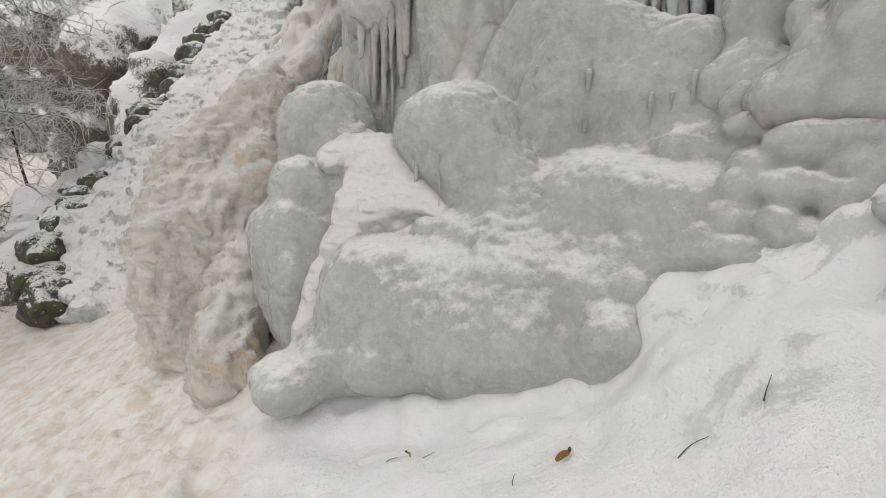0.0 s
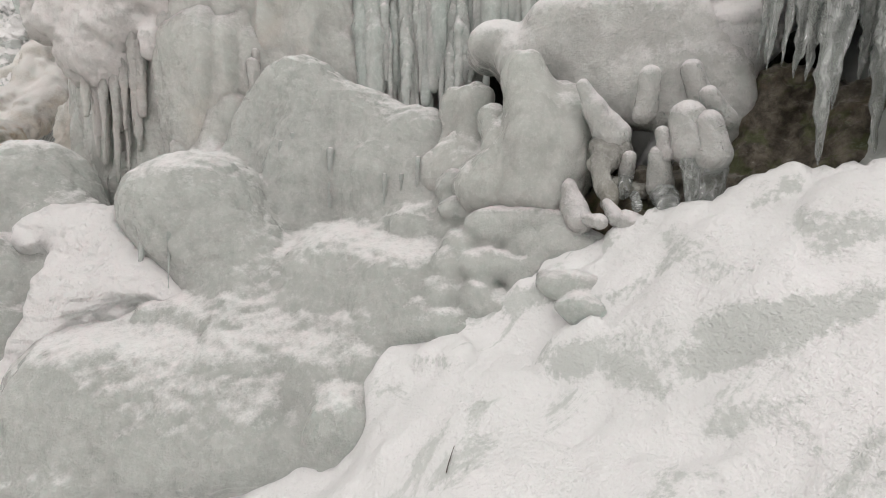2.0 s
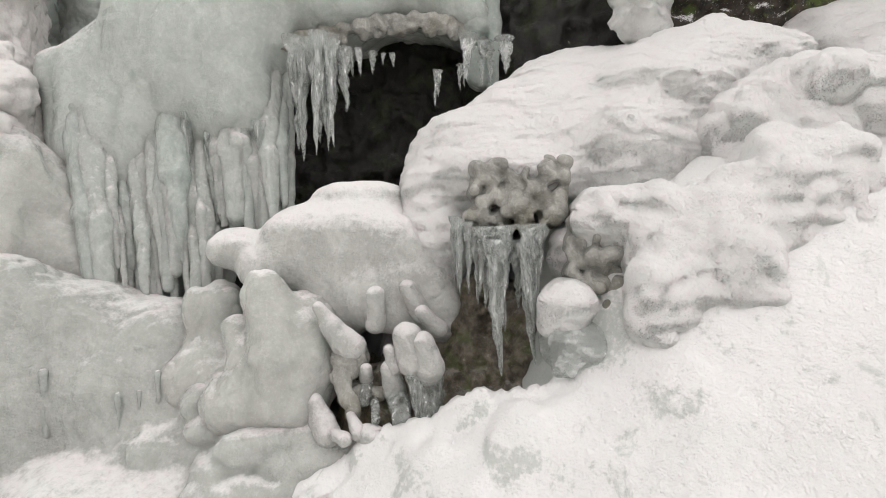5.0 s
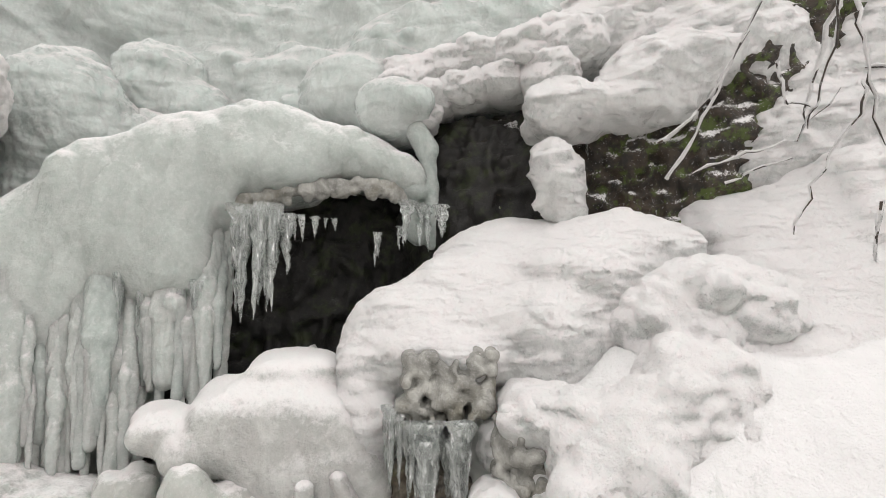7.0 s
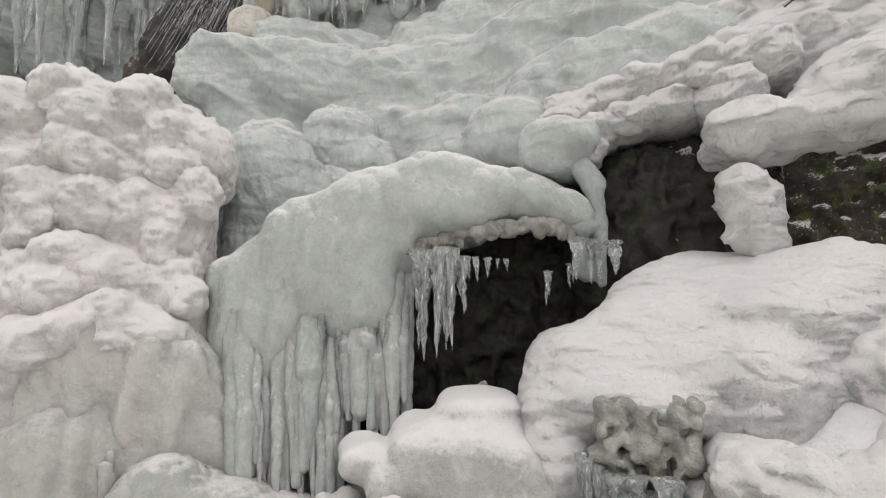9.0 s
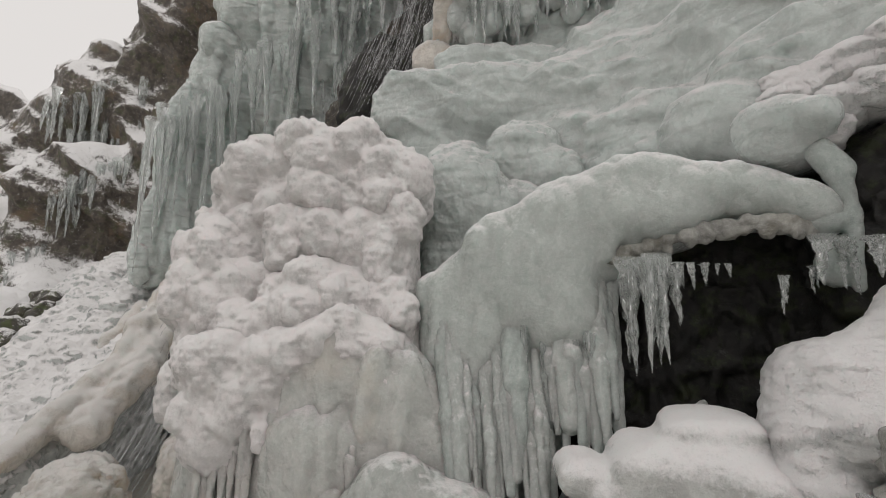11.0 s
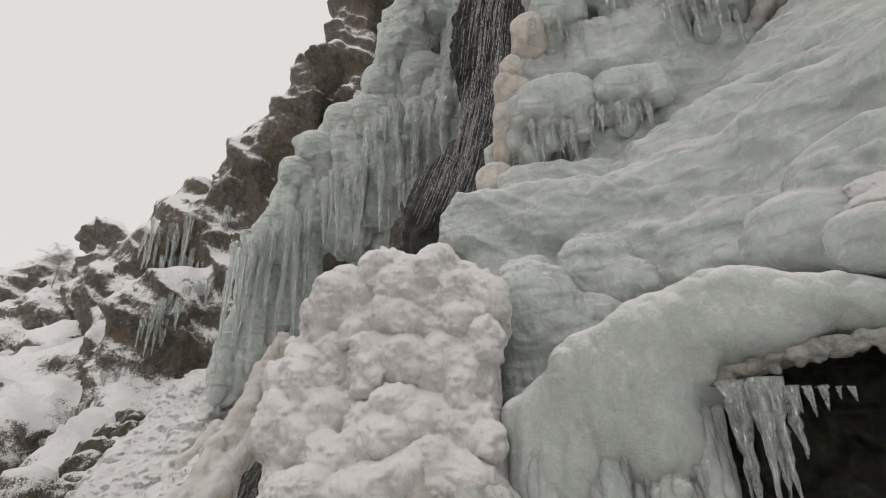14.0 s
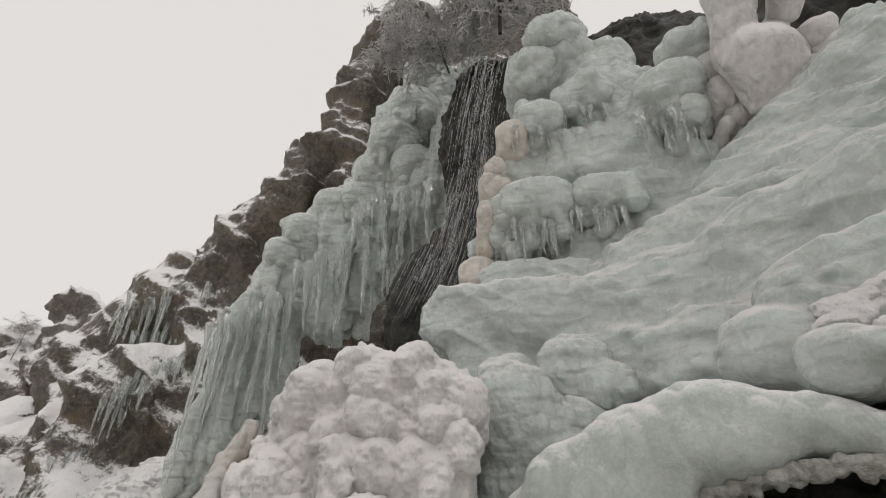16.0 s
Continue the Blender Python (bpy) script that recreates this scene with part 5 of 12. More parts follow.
f.ball(1.622, 0.464, 1.546, 0.013, 0.012, 0.012, -65, 0.01, 0.05)
f.ball(1.585, 0.450, 1.502, 0.016, 0.015, 0.014, -64, 0.01, 0.05)
f.ball(1.596, 0.513, 1.712, 0.009, 0.009, 0.008, -62, 0.01, 0.05)
f.ball(1.603, 0.426, 1.639, 0.015, 0.014, 0.013, -66, 0.01, 0.05)
f.ball(1.544, 0.532, 1.644, 0.015, 0.015, 0.014, -61, 0.01, 0.05)
f.ball(1.571, 0.554, 1.572, 0.013, 0.013, 0.012, -60, 0.01, 0.05)
f.ball(1.575, 0.462, 1.628, 0.014, 0.013, 0.013, -64, 0.01, 0.05)
f.ball(1.638, 0.432, 1.528, 0.015, 0.014, 0.013, -66, 0.01, 0.05)
f.ball(1.559, 0.544, 1.676, 0.013, 0.012, 0.012, -61, 0.01, 0.05)
f.ball(1.564, 0.550, 1.556, 0.010, 0.009, 0.009, -60, 0.01, 0.05)
f.ball(1.617, 0.501, 1.713, 0.016, 0.015, 0.014, -63, 0.01, 0.05)
f.ball(1.574, 0.546, 1.544, 0.013, 0.012, 0.012, -61, 0.01, 0.05)
f.ball(1.622, 0.423, 1.712, 0.013, 0.013, 0.012, -66, 0.01, 0.05)
f.ball(1.622, 0.431, 1.651, 0.010, 0.009, 0.009, -66, 0.01, 0.05)
f.ball(1.564, 0.491, 1.721, 0.010, 0.010, 0.009, -63, 0.01, 0.05)
f.ball(1.546, 0.544, 1.679, 0.009, 0.008, 0.008, -60, 0.01, 0.05)
f.ball(1.560, 0.459, 1.550, 0.009, 0.009, 0.008, -64, 0.01, 0.05)
f.ball(1.593, 0.540, 1.689, 0.011, 0.010, 0.010, -61, 0.01, 0.05)
f.ball(1.574, 0.547, 1.618, 0.013, 0.013, 0.012, -61, 0.01, 0.05)
f.ball(1.609, 0.532, 1.703, 0.013, 0.012, 0.011, -62, 0.01, 0.05)
f.ball(1.627, 0.446, 1.576, 0.015, 0.014, 0.013, -65, 0.01, 0.05)
f.ball(1.623, 0.481, 1.648, 0.009, 0.009, 0.008, -64, 0.01, 0.05)
f.ball(1.636, 0.474, 1.696, 0.014, 0.013, 0.012, -65, 0.01, 0.05)
f.ball(1.610, 0.523, 1.700, 0.014, 0.013, 0.012, -62, 0.01, 0.05)
f.ball(1.625, 0.438, 1.629, 0.014, 0.013, 0.013, -66, 0.01, 0.05)
f.ball(1.569, 0.454, 1.556, 0.014, 0.013, 0.012, -64, 0.01, 0.05)
f.ball(1.546, 0.502, 1.536, 0.011, 0.011, 0.010, -62, 0.01, 0.05)
f.ball(1.565, 0.491, 1.522, 0.009, 0.009, 0.008, -63, 0.01, 0.05)
f.ball(1.598, 0.505, 1.489, 0.010, 0.010, 0.009, -63, 0.01, 0.05)
f.ball(1.652, 0.447, 1.616, 0.010, 0.010, 0.009, -66, 0.01, 0.05)
f.ball(1.570, 0.473, 1.690, 0.010, 0.009, 0.009, -63, 0.01, 0.05)
f.ball(1.568, 0.554, 1.543, 0.009, 0.008, 0.008, -60, 0.01, 0.05)
f.ball(1.544, 0.512, 1.486, 0.015, 0.015, 0.014, -61, 0.01, 0.05)
f.ball(1.573, 0.518, 1.621, 0.014, 0.013, 0.013, -62, 0.01, 0.05)
f.ball(1.556, 0.472, 1.556, 0.009, 0.009, 0.008, -63, 0.01, 0.05)
f.ball(1.609, 0.457, 1.616, 0.013, 0.012, 0.011, -65, 0.01, 0.05)
f.ball(1.607, 0.426, 1.561, 0.012, 0.011, 0.011, -66, 0.01, 0.05)
f.ball(1.621, 0.481, 1.627, 0.011, 0.010, 0.010, -64, 0.01, 0.05)
f.ball(1.570, 0.535, 1.660, 0.012, 0.012, 0.011, -61, 0.01, 0.05)
f.ball(1.568, 0.540, 1.558, 0.009, 0.008, 0.008, -61, 0.01, 0.05)
f.ball(1.550, 0.547, 1.494, 0.013, 0.012, 0.012, -60, 0.01, 0.05)
f.ball(1.595, 0.462, 1.497, 0.015, 0.014, 0.014, -64, 0.01, 0.05)
f.ball(1.575, 0.534, 1.538, 0.014, 0.014, 0.013, -61, 0.01, 0.05)
f.ball(1.599, 0.416, 1.695, 0.010, 0.009, 0.009, -66, 0.01, 0.05)
f.ball(1.576, 0.490, 1.504, 0.016, 0.015, 0.014, -63, 0.01, 0.05)
f.ball(1.550, 0.530, 1.724, 0.014, 0.013, 0.012, -61, 0.01, 0.05)
f.ball(1.613, 0.416, 1.657, 0.008, 0.008, 0.008, -66, 0.01, 0.05)
f.ball(1.650, 0.448, 1.698, 0.016, 0.015, 0.014, -66, 0.01, 0.05)
f.ball(1.580, 0.415, 1.516, 0.009, 0.009, 0.008, -66, 0.01, 0.05)
f.ball(1.584, 0.456, 1.627, 0.010, 0.009, 0.009, -64, 0.01, 0.05)
f.ball(1.587, 0.432, 1.515, 0.013, 0.013, 0.012, -65, 0.01, 0.05)
f.ball(1.568, 0.440, 1.505, 0.015, 0.014, 0.013, -65, 0.01, 0.05)
f.ball(1.627, 0.504, 1.698, 0.009, 0.009, 0.008, -63, 0.01, 0.05)
f.ball(1.597, 0.468, 1.712, 0.015, 0.014, 0.013, -64, 0.01, 0.05)
f.ball(1.527, 0.510, 1.488, 0.014, 0.013, 0.012, -61, 0.01, 0.05)
f.ball(1.593, 0.545, 1.658, 0.015, 0.014, 0.014, -61, 0.01, 0.05)
f.ball(1.573, 0.468, 1.637, 0.016, 0.015, 0.014, -64, 0.01, 0.05)
f.ball(1.625, 0.479, 1.712, 0.013, 0.012, 0.012, -64, 0.01, 0.05)
f.ball(1.608, 0.421, 1.502, 0.013, 0.013, 0.012, -66, 0.01, 0.05)
f.ball(1.598, 0.512, 1.614, 0.015, 0.015, 0.014, -63, 0.01, 0.05)
f.ball(1.587, 0.546, 1.522, 0.017, 0.016, 0.015, -61, 0.01, 0.05)
f.ball(1.610, 0.464, 1.689, 0.010, 0.010, 0.009, -64, 0.01, 0.05)
f.ball(1.629, 0.444, 1.647, 0.011, 0.010, 0.010, -65, 0.01, 0.05)
f.ball(1.592, 0.483, 1.689, 0.012, 0.012, 0.011, -63, 0.01, 0.05)
f.ball(1.592, 0.441, 1.649, 0.016, 0.015, 0.014, -65, 0.01, 0.05)
f.ball(1.579, 0.542, 1.537, 0.014, 0.014, 0.013, -61, 0.01, 0.05)
f.ball(1.617, 0.419, 1.482, 0.011, 0.011, 0.010, -66, 0.01, 0.05)
f.ball(1.639, 0.445, 1.697, 0.013, 0.012, 0.011, -66, 0.01, 0.05)
f.build('ice_fringe', ICE_MURKY, [(0.05, 0.008, 7, 1.0), (0.02, 0.003, 4, 1.0)], 'murky lumpy ice on dark rock under the snow bank')

f = Form(0.010, 0.03)
f.limb((1.418, 1.888, 2.507), (1.559, 1.771, 2.560), 0.028, 0.028)
f.limb((1.559, 1.771, 2.560), (1.754, 1.612, 2.620), 0.028, 0.028)
f.limb((1.754, 1.612, 2.620), (1.937, 1.482, 2.636), 0.028, 0.028)
f.limb((1.937, 1.482, 2.636), (2.127, 1.358, 2.610), 0.028, 0.028)
f.bulge(70, 0.012, 0.03, 91, 1.5, blend=0.012)
f.build('ice_fringe', ICE_MURKY, [(0.05, 0.010, 7, 1.0), (0.02, 0.004, 4, 1.0)], 'murky ice lumps under the lip of the overhang')

f = Form(0.014, 0.09)
f.ball(1.694, 1.121, 1.96, 0.171, 0.149, 0.161, -47, 0.12, 0.40)
f.ball(1.559, 1.069, 1.835, 0.133, 0.102, 0.123, -45, 0.17, 0.30)
f.ball(1.733, 0.987, 2.00, 0.214, 0.159, 0.146, -51, 0.08, 0.40)
f.ball(1.942, 0.904, 2.11, 0.271, 0.185, 0.156, -57, 0.17, 0.40)
f.ball(1.607, 0.864, 1.901, 0.144, 0.087, 0.081, -52, 0.02, 0.30)
f.ball(1.648, 0.715, 1.865, 0.105, 0.071, 0.074, -57, 0.02, 0.30)
f.ball(2.201, 0.733, 2.21, 0.361, 0.207, 0.147, -65, 0.23, 0.40)
f.ball(2.094, 0.517, 2.150, 0.263, 0.186, 0.162, -69, 0.20, 0.40)
f.ball(1.902, 0.553, 1.964, 0.176, 0.145, 0.148, -66, 0.11, 0.40)
f.ball(1.859, 0.737, 2.000, 0.175, 0.114, 0.117, -60, 0.08, 0.40)
f.ball(2.364, 0.453, 2.242, 0.338, 0.236, 0.203, -73, 0.23, 0.40)
f.ball(2.363, 0.887, 2.30, 0.305, 0.216, 0.153, -63, 0.25, 0.40)
f.ball(1.501, 1.031, 1.659, 0.083, 0.077, 0.111, -45, 0.15, 0.20)
f.ball(2.213, 0.939, 2.25, 0.291, 0.186, 0.146, -60, 0.24, 0.40)
f.bulge(30, 0.02, 0.05, 12, 0.4, blend=0.06, sink=0.75)
f.build('snow_bank', SNOW, [(0.22, 0.012, 2, 0.7), (0.08, 0.006, 7, 0.35), (0.03, 0.003, 3, 0.7)], 'rippled snow-covered ice bank above the small cavity', category='snow bank')

f = Form(0.011, 0.05)
f.ball(1.669, 0.482, 1.745, 0.117, 0.092, 0.089, -65, 0.05, 0.20)
f.ball(1.674, 0.386, 1.743, 0.112, 0.078, 0.067, -68, 0.05, 0.30)
f.ball(1.652, 0.526, 1.646, 0.083, 0.071, 0.074, -63, 0.02, 0.20)
f.ball(1.561, 0.305, 1.554, 0.095, 0.090, 0.104, -70, 0.06, 0.20)
f.ball(1.681, 0.218, 1.684, 0.137, 0.093, 0.099, -75, 0.09, 0.30)
f.ball(1.794, 0.156, 1.752, 0.146, 0.106, 0.121, -78, 0.10, 0.30)
f.ball(1.928, 0.094, 1.810, 0.174, 0.128, 0.147, -81, 0.14, 0.30)
f.ball(2.225, 0.086, 2.007, 0.243, 0.186, 0.223, -83, 0.20, 0.40)
f.ball(2.127, 0.230, 1.946, 0.216, 0.157, 0.177, -78, 0.20, 0.40)
f.ball(1.654, 0.184, 1.616, 0.135, 0.085, 0.083, -76, 0.09, 0.30)
f.ball(1.672, 0.296, 1.638, 0.109, 0.081, 0.094, -72, 0.09, 0.30)
f.bulge(120, 0.02, 0.055, 13, 1, blend=0.03)
f.build('snow_bank', SNOW_BANK, [(0.15, 0.02, 2, 1.0), (0.06, 0.012, 7, 1.0), (0.03, 0.004, 4, 1.0)], 'lumpy snow bank over icy rock with frost fringes', category='snow bank')

f = Form(0.02, 0.2)
f.ball(2.292, -0.075, 1.775, 0.324, 0.224, 0.243, -88, 0.61, 0.60)
f.ball(2.657, -0.250, 1.862, 0.463, 0.341, 0.393, -92, 0.69, 0.60)
f.ball(2.848, -0.038, 2.227, 0.399, 0.273, 0.293, -87, 0.53, 0.60)
f.ball(3.074, -0.324, 2.290, 0.555, 0.410, 0.472, -94, 0.83, 0.60)
f.ball(1.980, -0.002, 1.641, 0.215, 0.122, 0.108, -85, 0.36, 0.50)
f.bulge(60, 0.05, 0.12, 33, 0.6, blend=0.08)
f.build('snow_bank', SNOW, [(0.4, 0.03, 2, 1.0), (0.12, 0.012, 7, 0.8), (0.05, 0.004, 4, 1.0)], 'deep smooth snow bank on the slope', category='snow bank')

f = Form(0.012, 0.10)
f.ball(0.896, 2.418, 2.341, 0.259, 0.180, 0.232, -16, 0.45, 0.40)
f.ball(1.105, 2.237, 2.555, 0.287, 0.180, 0.260, -22, 0.30, 0.50)
f.ball(1.368, 2.059, 2.703, 0.316, 0.200, 0.247, -29, 0.10, 0.50)
f.ball(1.638, 1.902, 2.820, 0.328, 0.220, 0.245, -36, 0.00, 0.50)
f.ball(1.858, 1.676, 2.812, 0.263, 0.180, 0.133, -43, 0.00, 0.50)
f.ball(2.007, 1.522, 2.750, 0.207, 0.140, 0.099, -48, 0.00, 0.40)
f.ball(2.100, 1.386, 2.669, 0.110, 0.080, 0.066, -52, 0.00, 0.30)
f.ball(1.188, 2.072, 2.413, 0.252, 0.140, 0.265, -25, 0.00, 0.40)
f.ball(1.018, 2.282, 2.083, 0.308, 0.140, 0.295, -20, 0.50, 0.40)
f.ball(1.268, 1.982, 2.244, 0.153, 0.100, 0.184, -28, 0.00, 0.30)
f.ball(0.851, 2.352, 1.978, 0.185, 0.120, 0.237, -16, 0.50, 0.40)
f.ball(1.576, 1.746, 2.691, 0.243, 0.100, 0.108, -37, 0.00, 0.40)
f.bulge(30, 0.02, 0.05, 31, 2.5, blend=0.06, sink=0.6)
owner = f.build('ice_overhang', ICE_DEEP, [(0.3, 0.015, 2, 1.5), (0.09, 0.010, 7, 3.5), (0.04, 0.004, 4, 3.0)], 'bulging pale ice overhang above the dark cavity')

f = Form(0.008, 0.02)
f.limb((0.749, 2.344, 2.218), (0.721, 2.167, 1.794), 0.051, 0.038)
f.limb((0.721, 2.167, 1.794), (0.711, 2.068, 1.426), 0.038, 0.023)
f.build('ice_column', ICE_GLASSY, [(0.06, 0.008, 0, 4.0), (0.025, 0.005, 7, 3.0)], '', parent=owner)

f = Form(0.008, 0.02)
f.limb((0.780, 2.381, 2.150), (0.747, 2.195, 1.738), 0.022, 0.016)
f.limb((0.747, 2.195, 1.738), (0.734, 2.092, 1.379), 0.016, 0.008)
f.build('ice_column', ICE_DEEP, [(0.06, 0.008, 2, 4.0), (0.025, 0.005, 7, 3.0)], '', parent=owner)

f = Form(0.008, 0.02)
f.limb((0.795, 2.336, 2.195), (0.761, 2.151, 1.746), 0.080, 0.061)
f.limb((0.761, 2.151, 1.746), (0.746, 2.039, 1.361), 0.061, 0.027)
f.build('ice_column', ICE_DEEP, [(0.06, 0.008, 4, 4.0), (0.025, 0.005, 7, 3.0)], '', parent=owner)

f = Form(0.008, 0.02)
f.limb((0.810, 2.316, 2.180), (0.775, 2.146, 1.835), 0.028, 0.021)
f.limb((0.775, 2.146, 1.835), (0.765, 2.071, 1.525), 0.021, 0.015)
f.build('ice_column', ICE_DEEP, [(0.06, 0.008, 6, 4.0), (0.025, 0.005, 7, 3.0)], '', parent=owner)

f = Form(0.008, 0.02)
f.limb((0.823, 2.316, 2.164), (0.785, 2.125, 1.709), 0.020, 0.015)
f.limb((0.785, 2.125, 1.709), (0.766, 2.005, 1.322), 0.015, 0.006)
f.build('ice_column', ICE_GLASSY, [(0.06, 0.008, 8, 4.0), (0.025, 0.005, 7, 3.0)], '', parent=owner)

f = Form(0.008, 0.02)
f.limb((0.844, 2.301, 2.191), (0.806, 2.137, 1.873), 0.028, 0.021)
f.limb((0.806, 2.137, 1.873), (0.797, 2.072, 1.584), 0.021, 0.012)
f.build('ice_column', ICE_DEEP, [(0.06, 0.008, 10, 4.0), (0.025, 0.005, 7, 3.0)], '', parent=owner)

f = Form(0.008, 0.02)
f.limb((0.862, 2.290, 2.068), (0.818, 2.106, 1.728), 0.022, 0.017)
f.limb((0.818, 2.106, 1.728), (0.802, 2.018, 1.424), 0.017, 0.010)
f.build('ice_column', ICE_DEEP, [(0.06, 0.008, 12, 4.0), (0.025, 0.005, 7, 3.0)], '', parent=owner)

f = Form(0.008, 0.02)
f.limb((0.891, 2.334, 2.070), (0.846, 2.148, 1.714), 0.031, 0.024)
f.limb((0.846, 2.148, 1.714), (0.828, 2.057, 1.398), 0.024, 0.013)
f.build('ice_column', ICE_DEEP, [(0.06, 0.008, 14, 4.0), (0.025, 0.005, 7, 3.0)], '', parent=owner)

f = Form(0.008, 0.02)
f.limb((0.899, 2.329, 2.124), (0.855, 2.162, 1.839), 0.033, 0.025)
f.limb((0.855, 2.162, 1.839), (0.845, 2.102, 1.576), 0.025, 0.019)
f.build('ice_column', ICE_GLASSY, [(0.06, 0.008, 16, 4.0), (0.025, 0.005, 7, 3.0)], '', parent=owner)

f = Form(0.008, 0.02)
f.limb((0.923, 2.326, 2.250), (0.882, 2.160, 1.845), 0.030, 0.022)
f.limb((0.882, 2.160, 1.845), (0.867, 2.075, 1.488), 0.022, 0.017)
f.build('ice_column', ICE_DEEP, [(0.06, 0.008, 18, 4.0), (0.025, 0.005, 7, 3.0)], '', parent=owner)

f = Form(0.008, 0.02)
f.limb((0.929, 2.300, 2.168), (0.884, 2.132, 1.830), 0.028, 0.021)
f.limb((0.884, 2.132, 1.830), (0.870, 2.059, 1.525), 0.021, 0.011)
f.build('ice_column', ICE_DEEP, [(0.06, 0.008, 20, 4.0), (0.025, 0.005, 7, 3.0)], '', parent=owner)

f = Form(0.008, 0.02)
f.limb((0.931, 2.263, 2.165), (0.883, 2.075, 1.710), 0.034, 0.026)
f.limb((0.883, 2.075, 1.710), (0.857, 1.957, 1.325), 0.026, 0.014)
f.build('ice_column', ICE_DEEP, [(0.06, 0.008, 22, 4.0), (0.025, 0.005, 7, 3.0)], '', parent=owner)

f = Form(0.008, 0.02)
f.limb((0.967, 2.295, 2.245), (0.923, 2.133, 1.872), 0.031, 0.023)
f.limb((0.923, 2.133, 1.872), (0.907, 2.060, 1.541), 0.023, 0.018)
f.build('ice_column', ICE_GLASSY, [(0.06, 0.008, 24, 4.0), (0.025, 0.005, 7, 3.0)], '', parent=owner)

f = Form(0.008, 0.02)
f.limb((0.963, 2.286, 2.280), (0.918, 2.108, 1.759), 0.052, 0.039)
f.limb((0.918, 2.108, 1.759), (0.889, 1.983, 1.324), 0.039, 0.019)
f.build('ice_column', ICE_DEEP, [(0.06, 0.008, 26, 4.0), (0.025, 0.005, 7, 3.0)], '', parent=owner)

f = Form(0.008, 0.02)
f.limb((0.983, 2.264, 2.196), (0.934, 2.093, 1.803), 0.024, 0.018)
f.limb((0.934, 2.093, 1.803), (0.913, 2.005, 1.457), 0.018, 0.014)
f.build('ice_column', ICE_DEEP, [(0.06, 0.008, 28, 4.0), (0.025, 0.005, 7, 3.0)], '', parent=owner)

f = Form(0.008, 0.02)
f.limb((1.001, 2.227, 2.229), (0.951, 2.063, 1.844), 0.056, 0.042)
f.limb((0.951, 2.063, 1.844), (0.931, 1.982, 1.505), 0.042, 0.013)
f.build('ice_column', ICE_DEEP, [(0.06, 0.008, 30, 4.0), (0.025, 0.005, 7, 3.0)], '', parent=owner)

f = Form(0.008, 0.02)
f.limb((1.013, 2.216, 2.286), (0.965, 2.055, 1.861), 0.050, 0.037)
f.limb((0.965, 2.055, 1.861), (0.943, 1.968, 1.491), 0.037, 0.019)
f.build('ice_column', ICE_GLASSY, [(0.06, 0.008, 32, 4.0), (0.025, 0.005, 7, 3.0)], '', parent=owner)

f = Form(0.008, 0.02)
f.limb((1.034, 2.236, 2.287), (0.984, 2.069, 1.810), 0.031, 0.024)
f.limb((0.984, 2.069, 1.810), (0.955, 1.964, 1.404), 0.024, 0.015)
f.build('ice_column', ICE_DEEP, [(0.06, 0.008, 34, 4.0), (0.025, 0.005, 7, 3.0)], '', parent=owner)

f = Form(0.008, 0.02)
f.limb((1.041, 2.203, 2.236), (0.988, 2.043, 1.874), 0.050, 0.038)
f.limb((0.988, 2.043, 1.874), (0.969, 1.972, 1.552), 0.038, 0.023)
f.build('ice_column', ICE_DEEP, [(0.06, 0.008, 36, 4.0), (0.025, 0.005, 7, 3.0)], '', parent=owner)

f = Form(0.008, 0.02)
f.limb((1.050, 2.209, 2.207), (0.996, 2.048, 1.865), 0.042, 0.032)
f.limb((0.996, 2.048, 1.865), (0.977, 1.980, 1.558), 0.032, 0.016)
f.build('ice_column', ICE_DEEP, [(0.06, 0.008, 38, 4.0), (0.025, 0.005, 7, 3.0)], '', parent=owner)

f = Form(0.008, 0.02)
f.limb((1.058, 2.193, 2.344), (1.009, 2.045, 1.944), 0.076, 0.057)
f.limb((1.009, 2.045, 1.944), (0.991, 1.976, 1.590), 0.057, 0.029)
f.build('ice_column', ICE_GLASSY, [(0.06, 0.008, 40, 4.0), (0.025, 0.005, 7, 3.0)], '', parent=owner)

f = Form(0.008, 0.02)
f.limb((1.080, 2.184, 2.189), (1.020, 2.011, 1.777), 0.028, 0.021)
f.limb((1.020, 2.011, 1.777), (0.991, 1.916, 1.420), 0.021, 0.008)
f.build('ice_column', ICE_DEEP, [(0.06, 0.008, 42, 4.0), (0.025, 0.005, 7, 3.0)], '', parent=owner)

f = Form(0.008, 0.02)
f.limb((1.120, 2.195, 2.212), (1.060, 2.033, 1.835), 0.062, 0.047)
f.limb((1.060, 2.033, 1.835), (1.035, 1.954, 1.501), 0.047, 0.018)
f.build('ice_column', ICE_DEEP, [(0.06, 0.008, 44, 4.0), (0.025, 0.005, 7, 3.0)], '', parent=owner)

f = Form(0.008, 0.02)
f.limb((1.119, 2.164, 2.132), (1.049, 1.975, 1.676), 0.039, 0.030)
f.limb((1.049, 1.975, 1.676), (1.008, 1.854, 1.294), 0.030, 0.021)
f.build('ice_column', ICE_DEEP, [(0.06, 0.008, 46, 4.0), (0.025, 0.005, 7, 3.0)], '', parent=owner)

f = Form(0.008, 0.02)
f.limb((1.139, 2.176, 2.168), (1.074, 2.003, 1.760), 0.055, 0.041)
f.limb((1.074, 2.003, 1.760), (1.041, 1.907, 1.407), 0.041, 0.017)
f.build('ice_column', ICE_GLASSY, [(0.06, 0.008, 48, 4.0), (0.025, 0.005, 7, 3.0)], '', parent=owner)

